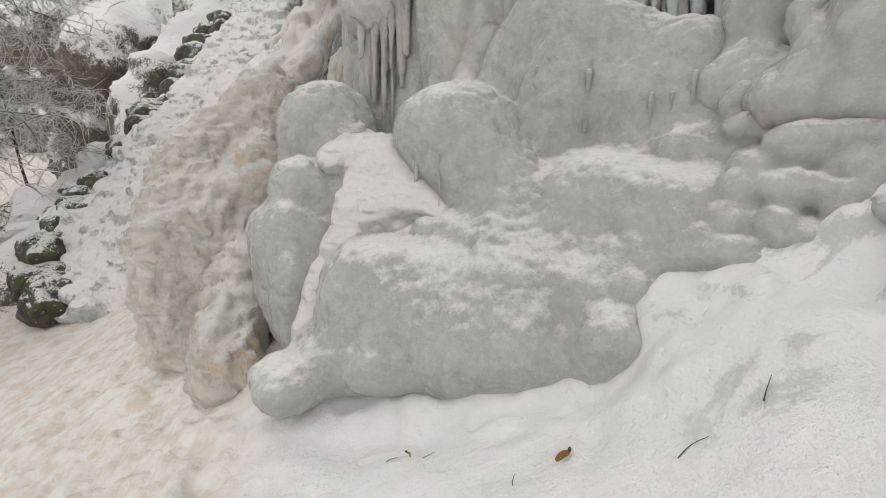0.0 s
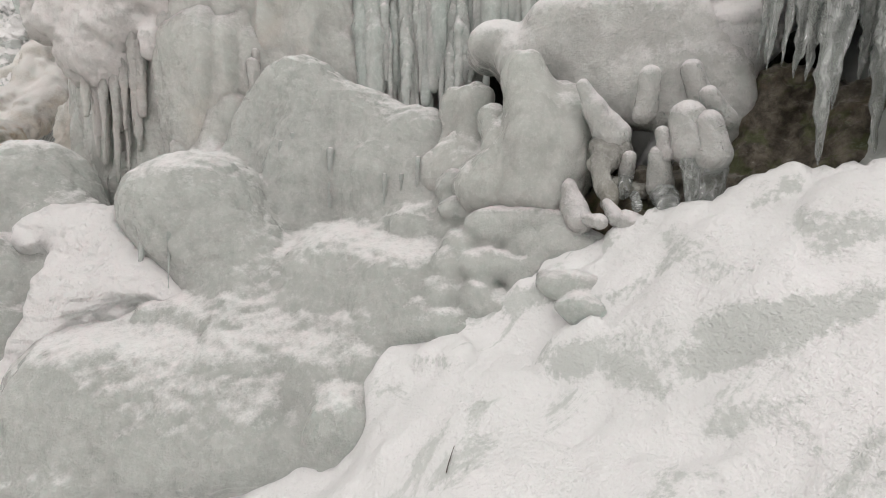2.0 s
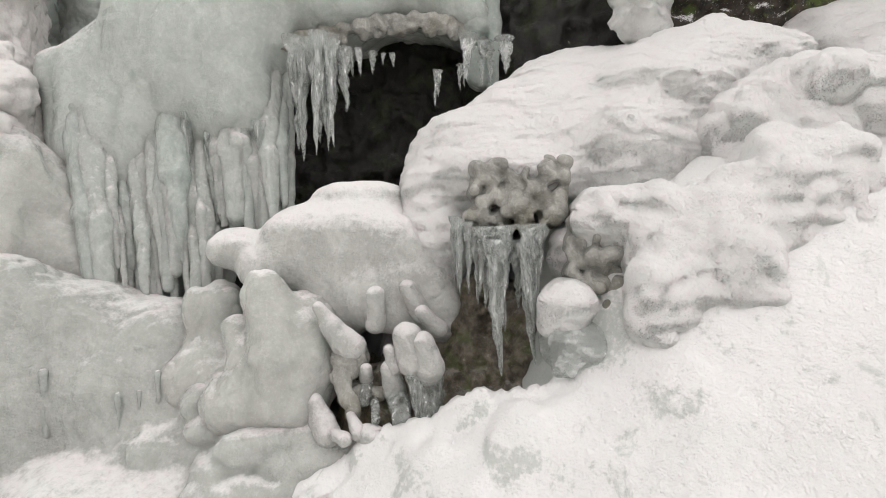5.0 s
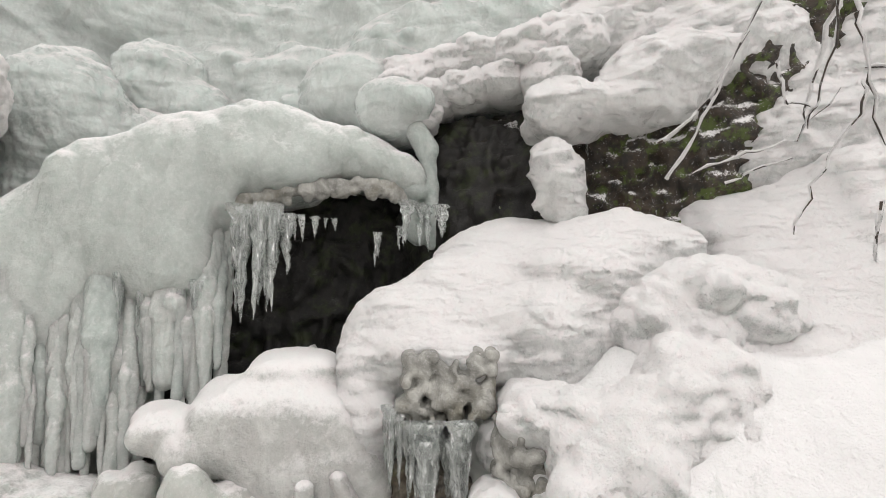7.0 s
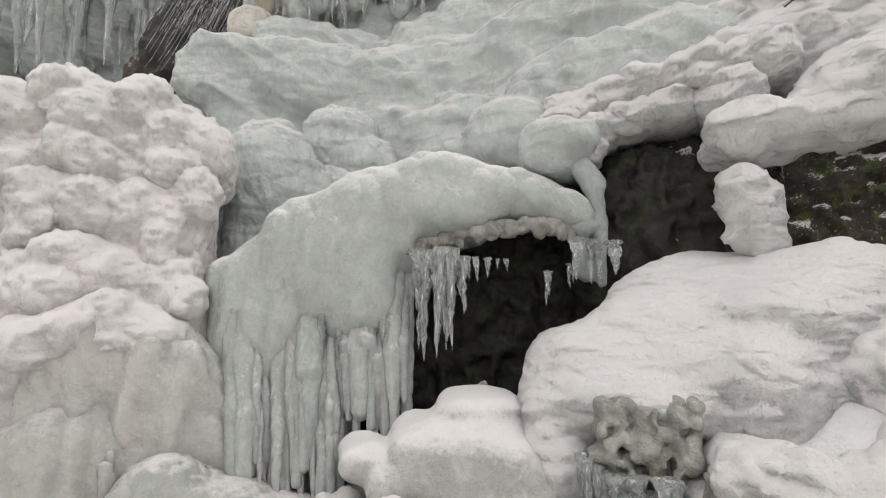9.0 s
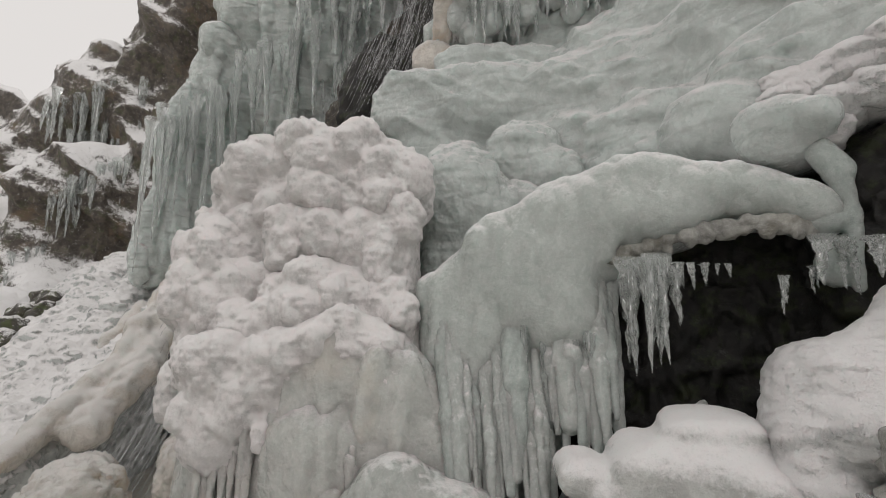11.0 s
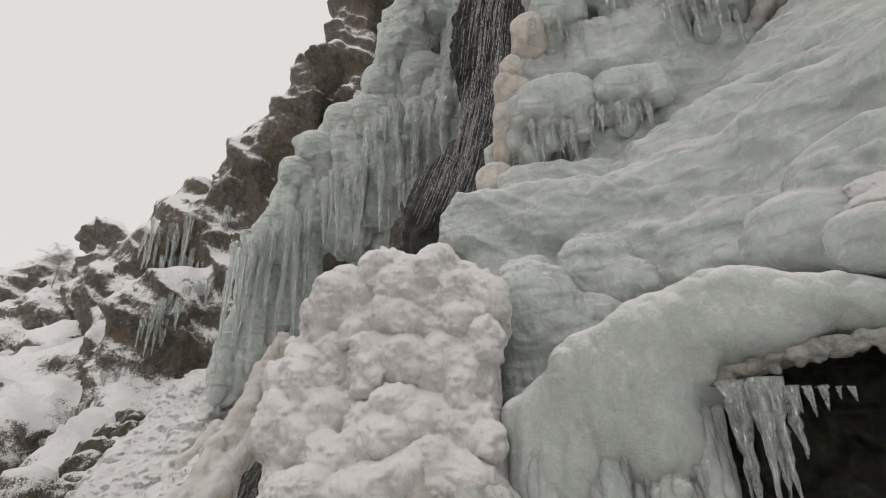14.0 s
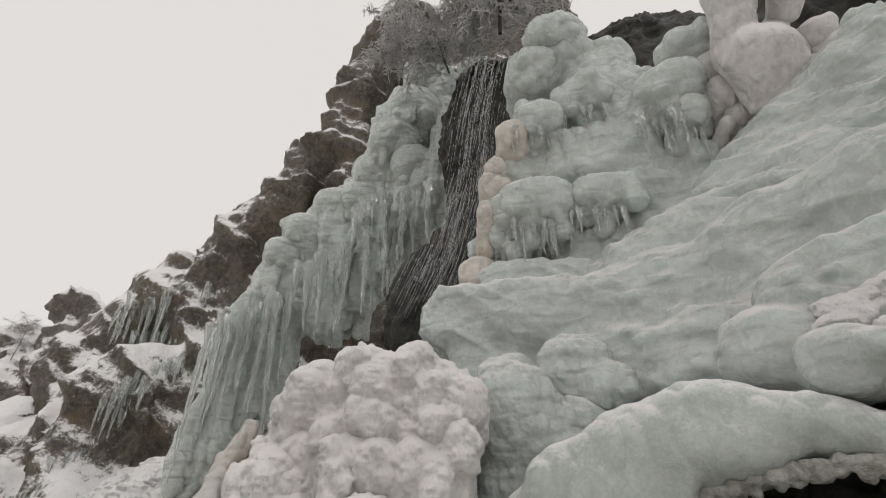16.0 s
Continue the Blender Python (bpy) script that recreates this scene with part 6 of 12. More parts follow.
f = Form(0.008, 0.02)
f.limb((1.151, 2.141, 2.217), (1.086, 1.971, 1.783), 0.036, 0.027)
f.limb((1.086, 1.971, 1.783), (1.050, 1.872, 1.410), 0.027, 0.020)
f.build('ice_column', ICE_DEEP, [(0.06, 0.008, 50, 4.0), (0.025, 0.005, 7, 3.0)], '', parent=owner)

f = Form(0.008, 0.02)
f.limb((1.166, 2.136, 2.141), (1.096, 1.964, 1.761), 0.034, 0.026)
f.limb((1.096, 1.964, 1.761), (1.064, 1.876, 1.429), 0.026, 0.019)
f.build('ice_column', ICE_DEEP, [(0.06, 0.008, 52, 4.0), (0.025, 0.005, 7, 3.0)], '', parent=owner)

f = Form(0.008, 0.02)
f.limb((1.205, 2.175, 2.246), (1.134, 1.996, 1.714), 0.037, 0.028)
f.limb((1.134, 1.996, 1.714), (1.084, 1.866, 1.276), 0.028, 0.020)
f.build('ice_column', ICE_DEEP, [(0.06, 0.008, 54, 4.0), (0.025, 0.005, 7, 3.0)], '', parent=owner)

f = Form(0.008, 0.02)
f.limb((1.224, 2.161, 2.204), (1.160, 2.016, 1.969), 0.044, 0.033)
f.limb((1.160, 2.016, 1.969), (1.147, 1.980, 1.750), 0.033, 0.010)
f.build('ice_column', ICE_GLASSY, [(0.06, 0.008, 56, 4.0), (0.025, 0.005, 7, 3.0)], '', parent=owner)

f = Form(0.008, 0.02)
f.limb((1.219, 2.115, 2.355), (1.161, 1.981, 2.053), 0.033, 0.025)
f.limb((1.161, 1.981, 2.053), (1.147, 1.944, 1.779), 0.025, 0.009)
f.build('ice_column', ICE_DEEP, [(0.06, 0.008, 58, 4.0), (0.025, 0.005, 7, 3.0)], '', parent=owner)

f = Form(0.008, 0.02)
f.limb((1.238, 2.118, 2.289), (1.176, 1.978, 2.000), 0.059, 0.044)
f.limb((1.176, 1.978, 2.000), (1.160, 1.937, 1.735), 0.044, 0.018)
f.build('ice_column', ICE_DEEP, [(0.06, 0.008, 60, 4.0), (0.025, 0.005, 7, 3.0)], '', parent=owner)

f = Form(0.008, 0.02)
f.limb((1.271, 2.127, 2.259), (1.206, 1.989, 2.029), 0.039, 0.029)
f.limb((1.206, 1.989, 2.029), (1.195, 1.958, 1.815), 0.029, 0.021)
f.build('ice_column', ICE_DEEP, [(0.06, 0.008, 62, 4.0), (0.025, 0.005, 7, 3.0)], '', parent=owner)

f = Form(0.008, 0.02)
f.limb((1.274, 2.108, 2.410), (1.213, 1.972, 1.951), 0.037, 0.028)
f.limb((1.213, 1.972, 1.951), (1.181, 1.897, 1.552), 0.028, 0.012)
f.build('ice_column', ICE_GLASSY, [(0.06, 0.008, 64, 4.0), (0.025, 0.005, 7, 3.0)], '', parent=owner)

f = Form(0.008, 0.02)
f.limb((1.286, 2.077, 2.328), (1.222, 1.943, 2.036), 0.085, 0.064)
f.limb((1.222, 1.943, 2.036), (1.207, 1.905, 1.771), 0.064, 0.046)
f.build('ice_column', ICE_DEEP, [(0.06, 0.008, 66, 4.0), (0.025, 0.005, 7, 3.0)], '', parent=owner)

f = Form(0.008, 0.02)
f.limb((1.278, 2.056, 2.196), (1.209, 1.914, 1.977), 0.024, 0.018)
f.limb((1.209, 1.914, 1.977), (1.194, 1.880, 1.771), 0.018, 0.007)
f.build('ice_column', ICE_DEEP, [(0.06, 0.008, 68, 4.0), (0.025, 0.005, 7, 3.0)], '', parent=owner)

f = Form(0.008, 0.02)
f.limb((1.295, 2.051, 2.277), (1.228, 1.916, 2.070), 0.056, 0.042)
f.limb((1.228, 1.916, 2.070), (1.218, 1.892, 1.877), 0.042, 0.014)
f.build('ice_column', ICE_DEEP, [(0.06, 0.008, 70, 4.0), (0.025, 0.005, 7, 3.0)], '', parent=owner)

f = Form(0.008, 0.02)
f.limb((1.310, 2.022, 2.425), (1.248, 1.897, 2.044), 0.040, 0.030)
f.limb((1.248, 1.897, 2.044), (1.226, 1.847, 1.705), 0.030, 0.023)
f.build('ice_column', ICE_GLASSY, [(0.06, 0.008, 72, 4.0), (0.025, 0.005, 7, 3.0)], '', parent=owner)

f = Form(0.008, 0.02)
f.limb((1.337, 2.031, 2.416), (1.270, 1.898, 1.944), 0.023, 0.017)
f.limb((1.270, 1.898, 1.944), (1.232, 1.820, 1.535), 0.017, 0.013)
f.build('ice_column', ICE_DEEP, [(0.06, 0.008, 74, 4.0), (0.025, 0.005, 7, 3.0)], '', parent=owner)

f = Form(0.008, 0.02)
f.limb((1.357, 2.047, 2.252), (1.284, 1.908, 1.970), 0.092, 0.069)
f.limb((1.284, 1.908, 1.970), (1.264, 1.866, 1.711), 0.069, 0.027)
f.build('ice_column', ICE_DEEP, [(0.06, 0.008, 76, 4.0), (0.025, 0.005, 7, 3.0)], '', parent=owner)

f = Form(0.008, 0.02)
f.limb((1.383, 2.015, 2.397), (1.313, 1.884, 1.967), 0.077, 0.058)
f.limb((1.313, 1.884, 1.967), (1.279, 1.818, 1.589), 0.058, 0.020)
f.build('ice_column', ICE_DEEP, [(0.06, 0.008, 78, 4.0), (0.025, 0.005, 7, 3.0)], '', parent=owner)

f = Form(0.008, 0.02)
f.limb((1.391, 2.031, 2.210), (1.317, 1.896, 2.022), 0.029, 0.021)
f.limb((1.317, 1.896, 2.022), (1.305, 1.870, 1.845), 0.021, 0.011)
f.build('ice_column', ICE_GLASSY, [(0.06, 0.008, 80, 4.0), (0.025, 0.005, 7, 3.0)], '', parent=owner)

f = Form(0.008, 0.02)
f.limb((1.394, 1.960, 2.380), (1.323, 1.834, 2.037), 0.030, 0.023)
f.limb((1.323, 1.834, 2.037), (1.300, 1.790, 1.728), 0.023, 0.007)
f.build('ice_column', ICE_DEEP, [(0.06, 0.008, 82, 4.0), (0.025, 0.005, 7, 3.0)], '', parent=owner)

f = Form(0.008, 0.02)
f.limb((1.398, 1.956, 2.384), (1.327, 1.829, 2.018), 0.061, 0.046)
f.limb((1.327, 1.829, 2.018), (1.301, 1.780, 1.692), 0.046, 0.019)
f.build('ice_column', ICE_DEEP, [(0.06, 0.008, 84, 4.0), (0.025, 0.005, 7, 3.0)], '', parent=owner)

f = Form(0.008, 0.02)
f.limb((1.423, 1.974, 2.287), (1.346, 1.840, 1.990), 0.023, 0.017)
f.limb((1.346, 1.840, 1.990), (1.323, 1.799, 1.719), 0.017, 0.010)
f.build('ice_column', ICE_DEEP, [(0.06, 0.008, 86, 4.0), (0.025, 0.005, 7, 3.0)], '', parent=owner)

f = Form(0.008, 0.02)
f.limb((1.439, 1.933, 2.330), (1.363, 1.806, 2.060), 0.034, 0.025)
f.limb((1.363, 1.806, 2.060), (1.346, 1.775, 1.813), 0.025, 0.010)
f.build('ice_column', ICE_GLASSY, [(0.06, 0.008, 88, 4.0), (0.025, 0.005, 7, 3.0)], '', parent=owner)

f = Form(0.008, 0.02)
f.limb((1.481, 1.970, 2.421), (1.406, 1.847, 1.993), 0.047, 0.035)
f.limb((1.406, 1.847, 1.993), (1.371, 1.788, 1.617), 0.035, 0.025)
f.build('ice_column', ICE_DEEP, [(0.06, 0.008, 90, 4.0), (0.025, 0.005, 7, 3.0)], '', parent=owner)

f = Form(0.018, 0.08)
f.ball(0.220, 3.236, 3.081, 0.437, 0.303, 0.328, -5, 1.09, 0.40)
f.ball(-0.083, 3.196, 2.745, 0.287, 0.229, 0.287, 0, 1.08, 0.40)
f.ball(0.406, 2.902, 2.635, 0.264, 0.211, 0.264, -9, 0.99, 0.40)
f.ball(0.230, 2.576, 2.075, 0.217, 0.185, 0.246, -7, 0.72, 0.30)
f.ball(-0.067, 2.945, 2.225, 0.291, 0.233, 0.291, -0, 0.81, 0.30)
f.ball(0.571, 2.580, 2.219, 0.136, 0.126, 0.182, -14, 0.76, 0.30)
f.ball(0.549, 2.466, 1.856, 0.215, 0.172, 0.215, -14, 0.57, 0.30)
f.ball(-0.328, 3.053, 2.029, 0.239, 0.204, 0.273, 5, 0.85, 0.30)
f.ball(-0.109, 2.734, 1.671, 0.307, 0.219, 0.245, 1, 0.61, 0.30)
f.ball(0.163, 2.445, 1.664, 0.278, 0.199, 0.222, -5, 0.56, 0.30)
f.ball(0.447, 2.358, 1.597, 0.278, 0.172, 0.167, -12, 0.56, 0.30)
f.ball(0.416, 2.588, 2.220, 0.106, 0.101, 0.152, -10, 0.61, 0.30)
f.bulge(90, 0.03, 0.07, 62, 3, blend=0.05)
owner = f.build('ice_core', ICE_CLOUDY, [(0.25, 0.03, 2, 2.0), (0.09, 0.015, 7, 3.0), (0.03, 0.004, 4, 1.5)], 'tall grey ice core under a crust of rime')


def rime(f, owner, seed):
    f.bulge(90, 0.055, 0.12, seed, 1.1, blend=0.025, sink=0.2)
    f.bulge(220, 0.018, 0.045, seed + 50, 1.2, blend=0.015, sink=0.25)
    return f.build("rime_tier", RIME, [(0.09, 0.016, 2, 1.2), (0.035, 0.009, 3, 1.0)], parent=owner)


f = Form(0.013, 0.05)
f.ball(-0.108, 3.027, 3.116, 0.294, 0.250, 0.214, -0, 0.10, 0.30)
f.ball(0.232, 2.899, 3.229, 0.391, 0.280, 0.211, -6, 0.10, 0.30)
f.ball(0.530, 2.738, 3.053, 0.196, 0.220, 0.203, -13, 0.15, 0.30)
f.ball(0.174, 2.853, 2.950, 0.363, 0.200, 0.165, -5, 0.10, 0.30)
f.ball(-0.299, 3.022, 2.980, 0.155, 0.160, 0.207, 3, 0.20, 0.30)
rime(f, owner, 101)
f = Form(0.013, 0.05)
f.ball(0.107, 2.857, 2.743, 0.273, 0.200, 0.177, -4, 0.12, 0.30)
f.ball(0.395, 2.732, 2.659, 0.232, 0.200, 0.186, -10, 0.12, 0.30)
f.ball(0.583, 2.658, 2.714, 0.109, 0.150, 0.219, -14, 0.30, 0.30)
f.ball(-0.196, 2.972, 2.725, 0.182, 0.160, 0.182, 2, 0.15, 0.30)
rime(f, owner, 102)
f = Form(0.013, 0.05)
f.ball(-0.423, 2.991, 2.594, 0.177, 0.180, 0.225, 6, 0.20, 0.30)
f.ball(-0.212, 2.917, 2.427, 0.233, 0.180, 0.140, 2, 0.20, 0.30)
f.ball(-0.449, 2.886, 2.280, 0.150, 0.160, 0.239, 6, 0.30, 0.30)
rime(f, owner, 103)
f = Form(0.013, 0.05)
f.ball(0.253, 2.675, 2.394, 0.305, 0.200, 0.174, -7, 0.15, 0.30)
f.ball(0.070, 2.677, 2.269, 0.227, 0.180, 0.156, -4, 0.20, 0.30)
f.ball(0.514, 2.532, 2.259, 0.139, 0.160, 0.195, -13, 0.30, 0.30)
f.ball(-0.192, 2.751, 2.164, 0.242, 0.160, 0.171, 2, 0.30, 0.30)
rime(f, owner, 104)
f = Form(0.013, 0.05)
f.ball(0.255, 2.494, 2.110, 0.211, 0.160, 0.158, -8, 0.35, 0.30)
f.ball(0.037, 2.531, 2.040, 0.183, 0.150, 0.131, -3, 0.35, 0.30)
f.ball(-0.288, 2.625, 1.994, 0.211, 0.150, 0.158, 4, 0.35, 0.30)
f.ball(0.492, 2.425, 2.033, 0.117, 0.140, 0.130, -13, 0.30, 0.30)
rime(f, owner, 105)

f = Form(0.02, 0.08)
f.ball(0.713, 4.082, 4.261, 0.106, 0.121, 0.170, -11, 0.11, 0.50)
f.ball(0.843, 3.976, 4.276, 0.156, 0.158, 0.198, -13, 0.21, 0.50)
f.ball(1.043, 3.877, 4.271, 0.280, 0.215, 0.204, -16, 0.20, 0.60)
f.ball(1.331, 3.698, 4.258, 0.348, 0.237, 0.199, -20, 0.20, 0.60)
f.ball(1.612, 3.494, 4.228, 0.389, 0.253, 0.204, -25, 0.29, 0.60)
f.ball(1.193, 3.887, 3.924, 0.373, 0.218, 0.199, -18, 0.40, 0.50)
f.ball(1.572, 3.633, 3.896, 0.291, 0.213, 0.243, -24, 0.39, 0.50)
f.ball(1.529, 3.815, 4.652, 0.353, 0.185, 0.120, -22, 0.11, 0.60)
f.ball(1.920, 3.637, 4.624, 0.353, 0.176, 0.109, -28, 0.16, 0.60)
f.ball(1.213, 3.471, 3.438, 0.273, 0.236, 0.252, -20, 1.08, 0.40)
f.ball(1.734, 3.279, 3.587, 0.232, 0.220, 0.258, -28, 0.36, 0.40)
f.ball(1.515, 3.370, 3.257, 0.220, 0.154, 0.220, -25, 0.88, 0.40)
f.ball(2.173, 3.201, 4.044, 0.555, 0.395, 0.347, -34, 0.37, 0.60)
f.ball(2.481, 2.922, 4.116, 0.555, 0.395, 0.347, -40, 0.37, 0.60)
f.ball(2.148, 2.939, 3.658, 0.477, 0.284, 0.208, -36, 0.35, 0.50)
f.ball(2.648, 2.587, 3.986, 0.659, 0.420, 0.330, -46, 0.35, 0.70)
f.ball(2.844, 2.313, 4.093, 0.703, 0.433, 0.330, -51, 0.35, 0.70)
f.ball(2.683, 2.068, 3.652, 0.486, 0.296, 0.223, -52, 0.32, 0.70)
f.ball(2.488, 2.203, 3.525, 0.551, 0.290, 0.189, -48, 0.24, 0.60)
f.ball(2.342, 2.474, 3.548, 0.486, 0.277, 0.194, -43, 0.24, 0.60)
f.ball(2.442, 1.860, 3.256, 0.328, 0.209, 0.164, -52, 0.22, 0.60)
f.ball(3.122, 2.175, 4.279, 0.694, 0.442, 0.347, -55, 0.37, 0.80)
f.ball(2.833, 2.789, 4.556, 0.696, 0.427, 0.323, -45, 0.40, 0.80)
f.ball(2.567, 3.022, 4.534, 0.509, 0.307, 0.229, -40, 0.41, 0.80)
f.ball(0.961, 3.552, 2.918, 0.171, 0.154, 0.385, -16, 0.86, 0.40)
f.ball(1.027, 3.431, 2.638, 0.205, 0.165, 0.370, -17, 0.82, 0.40)
f.ball(1.249, 3.238, 2.782, 0.279, 0.179, 0.319, -22, 0.80, 0.40)
f.ball(1.500, 2.995, 3.026, 0.275, 0.163, 0.197, -27, 0.59, 0.40)
f.ball(2.194, 1.731, 3.315, 0.356, 0.205, 0.146, -47, 0.13, 0.60)
f.ball(2.088, 1.461, 3.072, 0.177, 0.127, 0.112, -50, 0.06, 0.50)
f.ball(2.503, 1.510, 3.561, 0.503, 0.298, 0.218, -55, 0.20, 0.60)
f.ball(2.706, 1.195, 3.642, 0.512, 0.291, 0.205, -62, 0.14, 0.60)
f.ball(2.824, 1.953, 4.189, 0.625, 0.356, 0.250, -52, 0.33, 0.80)
f.ball(3.080, 1.252, 4.180, 0.787, 0.419, 0.275, -64, 0.31, 0.80)
f.bulge(320, 0.04, 0.11, 6, 0.3, squash=0.5, blend=0.03, sink=0.5)
owner = f.build('ice_terrace', ICE_GREEN, [(0.6, 0.04, 2, 0.8), (0.22, 0.035, 9, -1), (0.11, 0.016, 5, -1), (0.05, 0.006, 6, 1.0)], 'rippled greenish ice terrace sloping across the fall')

f = Form(0.014, 0.04)
f.ball(2.263, 1.421, 3.305, 0.191, 0.117, 0.089, -53, 0.05, 0.25)
f.bulge(8, 0.02, 0.05, 1030, 0.8)
f.build('frost_pillow', SNOW_BANK, [(0.1, 0.012, 2, 0.6), (0.05, 0.008, 7, 0.5)], '', parent=owner)

f = Form(0.014, 0.04)
f.ball(2.353, 1.252, 3.344, 0.175, 0.112, 0.089, -57, 0.05, 0.25)
f.bulge(8, 0.02, 0.05, 1095, 0.8)
f.build('frost_pillow', SNOW_BANK, [(0.1, 0.012, 2, 0.6), (0.05, 0.008, 7, 0.5)], '', parent=owner)

f = Form(0.014, 0.04)
f.ball(2.191, 1.444, 3.215, 0.141, 0.092, 0.075, -52, 0.04, 0.25)
f.bulge(8, 0.02, 0.05, 1010, 0.8)
f.build('frost_pillow', SNOW_BANK, [(0.1, 0.012, 2, 0.6), (0.05, 0.008, 7, 0.5)], '', parent=owner)

f = Form(0.014, 0.04)
f.ball(2.433, 1.122, 3.361, 0.191, 0.121, 0.095, -61, 0.06, 0.25)
f.bulge(8, 0.02, 0.05, 1150, 0.8)
f.build('frost_pillow', SNOW_BANK, [(0.1, 0.012, 2, 0.6), (0.05, 0.008, 7, 0.5)], '', parent=owner)

f = Form(0.014, 0.04)
f.ball(2.239, 1.305, 3.148, 0.107, 0.077, 0.067, -55, 0.04, 0.25)
f.bulge(8, 0.02, 0.05, 1060, 0.8)
f.build('frost_pillow', SNOW_BANK, [(0.1, 0.012, 2, 0.6), (0.05, 0.008, 7, 0.5)], '', parent=owner)

f = Form(0.014, 0.04)
f.ball(2.294, 1.208, 3.173, 0.123, 0.078, 0.061, -58, 0.04, 0.25)
f.bulge(8, 0.02, 0.05, 1100, 0.8)
f.build('frost_pillow', SNOW_BANK, [(0.1, 0.012, 2, 0.6), (0.05, 0.008, 7, 0.5)], '', parent=owner)

f = Form(0.014, 0.04)
f.ball(2.413, 1.001, 3.217, 0.153, 0.096, 0.074, -63, 0.04, 0.25)
f.bulge(8, 0.02, 0.05, 1190, 0.8)
f.build('frost_pillow', SNOW_BANK, [(0.1, 0.012, 2, 0.6), (0.05, 0.008, 7, 0.5)], '', parent=owner)

f = Form(0.014, 0.04)
f.ball(2.324, 1.130, 3.198, 0.110, 0.074, 0.061, -59, 0.04, 0.25)
f.bulge(8, 0.02, 0.05, 1130, 0.8)
f.build('frost_pillow', SNOW_BANK, [(0.1, 0.012, 2, 0.6), (0.05, 0.008, 7, 0.5)], '', parent=owner)

f = Form(0.014, 0.04)
f.ball(2.180, 1.337, 3.039, 0.078, 0.062, 0.060, -54, 0.04, 0.25)
f.bulge(8, 0.02, 0.05, 1040, 0.8)
f.build('frost_pillow', SNOW_BANK, [(0.1, 0.012, 2, 0.6), (0.05, 0.008, 7, 0.5)], '', parent=owner)

f = Form(0.014, 0.04)
f.ball(2.484, 0.887, 3.366, 0.187, 0.119, 0.094, -66, 0.06, 0.25)
f.bulge(8, 0.02, 0.05, 1240, 0.8)
f.build('frost_pillow', SNOW_BANK, [(0.1, 0.012, 2, 0.6), (0.05, 0.008, 7, 0.5)], '', parent=owner)

f = Form(0.014, 0.04)
f.ball(2.471, 0.767, 3.198, 0.150, 0.098, 0.078, -68, 0.05, 0.25)
f.bulge(8, 0.02, 0.05, 1290, 0.8)
f.build('frost_pillow', SNOW_BANK, [(0.1, 0.012, 2, 0.6), (0.05, 0.008, 7, 0.5)], '', parent=owner)

f = Form(0.014, 0.04)
f.ball(2.563, 0.694, 3.361, 0.187, 0.119, 0.094, -71, 0.06, 0.25)
f.bulge(8, 0.02, 0.05, 1330, 0.8)
f.build('frost_pillow', SNOW_BANK, [(0.1, 0.012, 2, 0.6), (0.05, 0.008, 7, 0.5)], '', parent=owner)

# mounds on the terrace above the overhang, and a knob with its hanging column
f = Form(0.014, 0.08)
f.ball(1.097, 3.063, 3.195, 0.300, 0.250, 0.276, -16, 0.15, 0.50)
f.ball(1.086, 3.072, 2.792, 0.267, 0.150, 0.285, -16, 0.30, 0.50)
f.ball(1.323, 3.011, 3.042, 0.259, 0.150, 0.222, -20, 0.20, 0.50)
f.bulge(30, 0.015, 0.04, 81, 0.8, blend=0.03, sink=0.6)
f.build('ice_mound', ICE_GREEN, [(0.2, 0.03, 2, 1.2), (0.08, 0.014, 7, 1.8), (0.035, 0.006, 3, 1.3)], 'frosted green ice mound beside the rime column')
f = Form(0.014, 0.08)
f.ball(1.632, 3.068, 3.533, 0.279, 0.220, 0.191, -25, 0.10, 0.60)
f.ball(1.756, 2.943, 3.347, 0.275, 0.200, 0.138, -27, 0.10, 0.60)
f.bulge(24, 0.015, 0.04, 82, 0.8, blend=0.03, sink=0.6)
f.build('ice_mound', ICE_GREEN, [(0.2, 0.03, 2, 1.2), (0.08, 0.014, 7, 1.8), (0.035, 0.006, 3, 1.3)], 'small green ice mound on the terrace')
f = Form(0.009, 0.03)
f.limb((2.132, 1.349, 2.934), (2.167, 1.306, 2.835), 0.056, 0.061)
f.limb((2.163, 1.299, 2.804), (2.179, 1.289, 2.633), 0.044, 0.033)
f.limb((2.179, 1.289, 2.633), (2.189, 1.303, 2.342), 0.033, 0.022)
f.ball(2.141, 1.346, 2.440, 0.071, 0.050, 0.093, -53, 0.00, 0.10)
f.ball(2.102, 1.338, 2.618, 0.065, 0.050, 0.054, -53, 0.00, 0.10)
f.build('ice_spike', ICE_GLASSY, [(0.06, 0.006, 2, 1.5), (0.025, 0.003, 4, 1.5)], 'snow-tipped ice spike with a clear hanging column')

f = Form(0.03, 0.2)
f.ball(2.533, 3.179, 4.478, 0.521, 0.289, 0.198, -38, 0.31, 0.80)
f.ball(2.932, 2.864, 4.655, 0.399, 0.293, 0.266, -45, 0.43, 0.80)
f.ball(3.259, 2.634, 4.971, 0.416, 0.321, 0.305, -50, 0.44, 0.80)
f.ball(3.705, 2.325, 5.313, 0.607, 0.446, 0.405, -56, 0.46, 0.80)
f.ball(4.045, 1.938, 5.618, 0.632, 0.496, 0.481, -63, 0.48, 0.80)
f.ball(4.328, 1.615, 5.846, 0.687, 0.527, 0.500, -68, 0.50, 0.80)
f.ball(2.990, 2.735, 4.308, 0.647, 0.395, 0.298, -46, 0.40, 0.80)
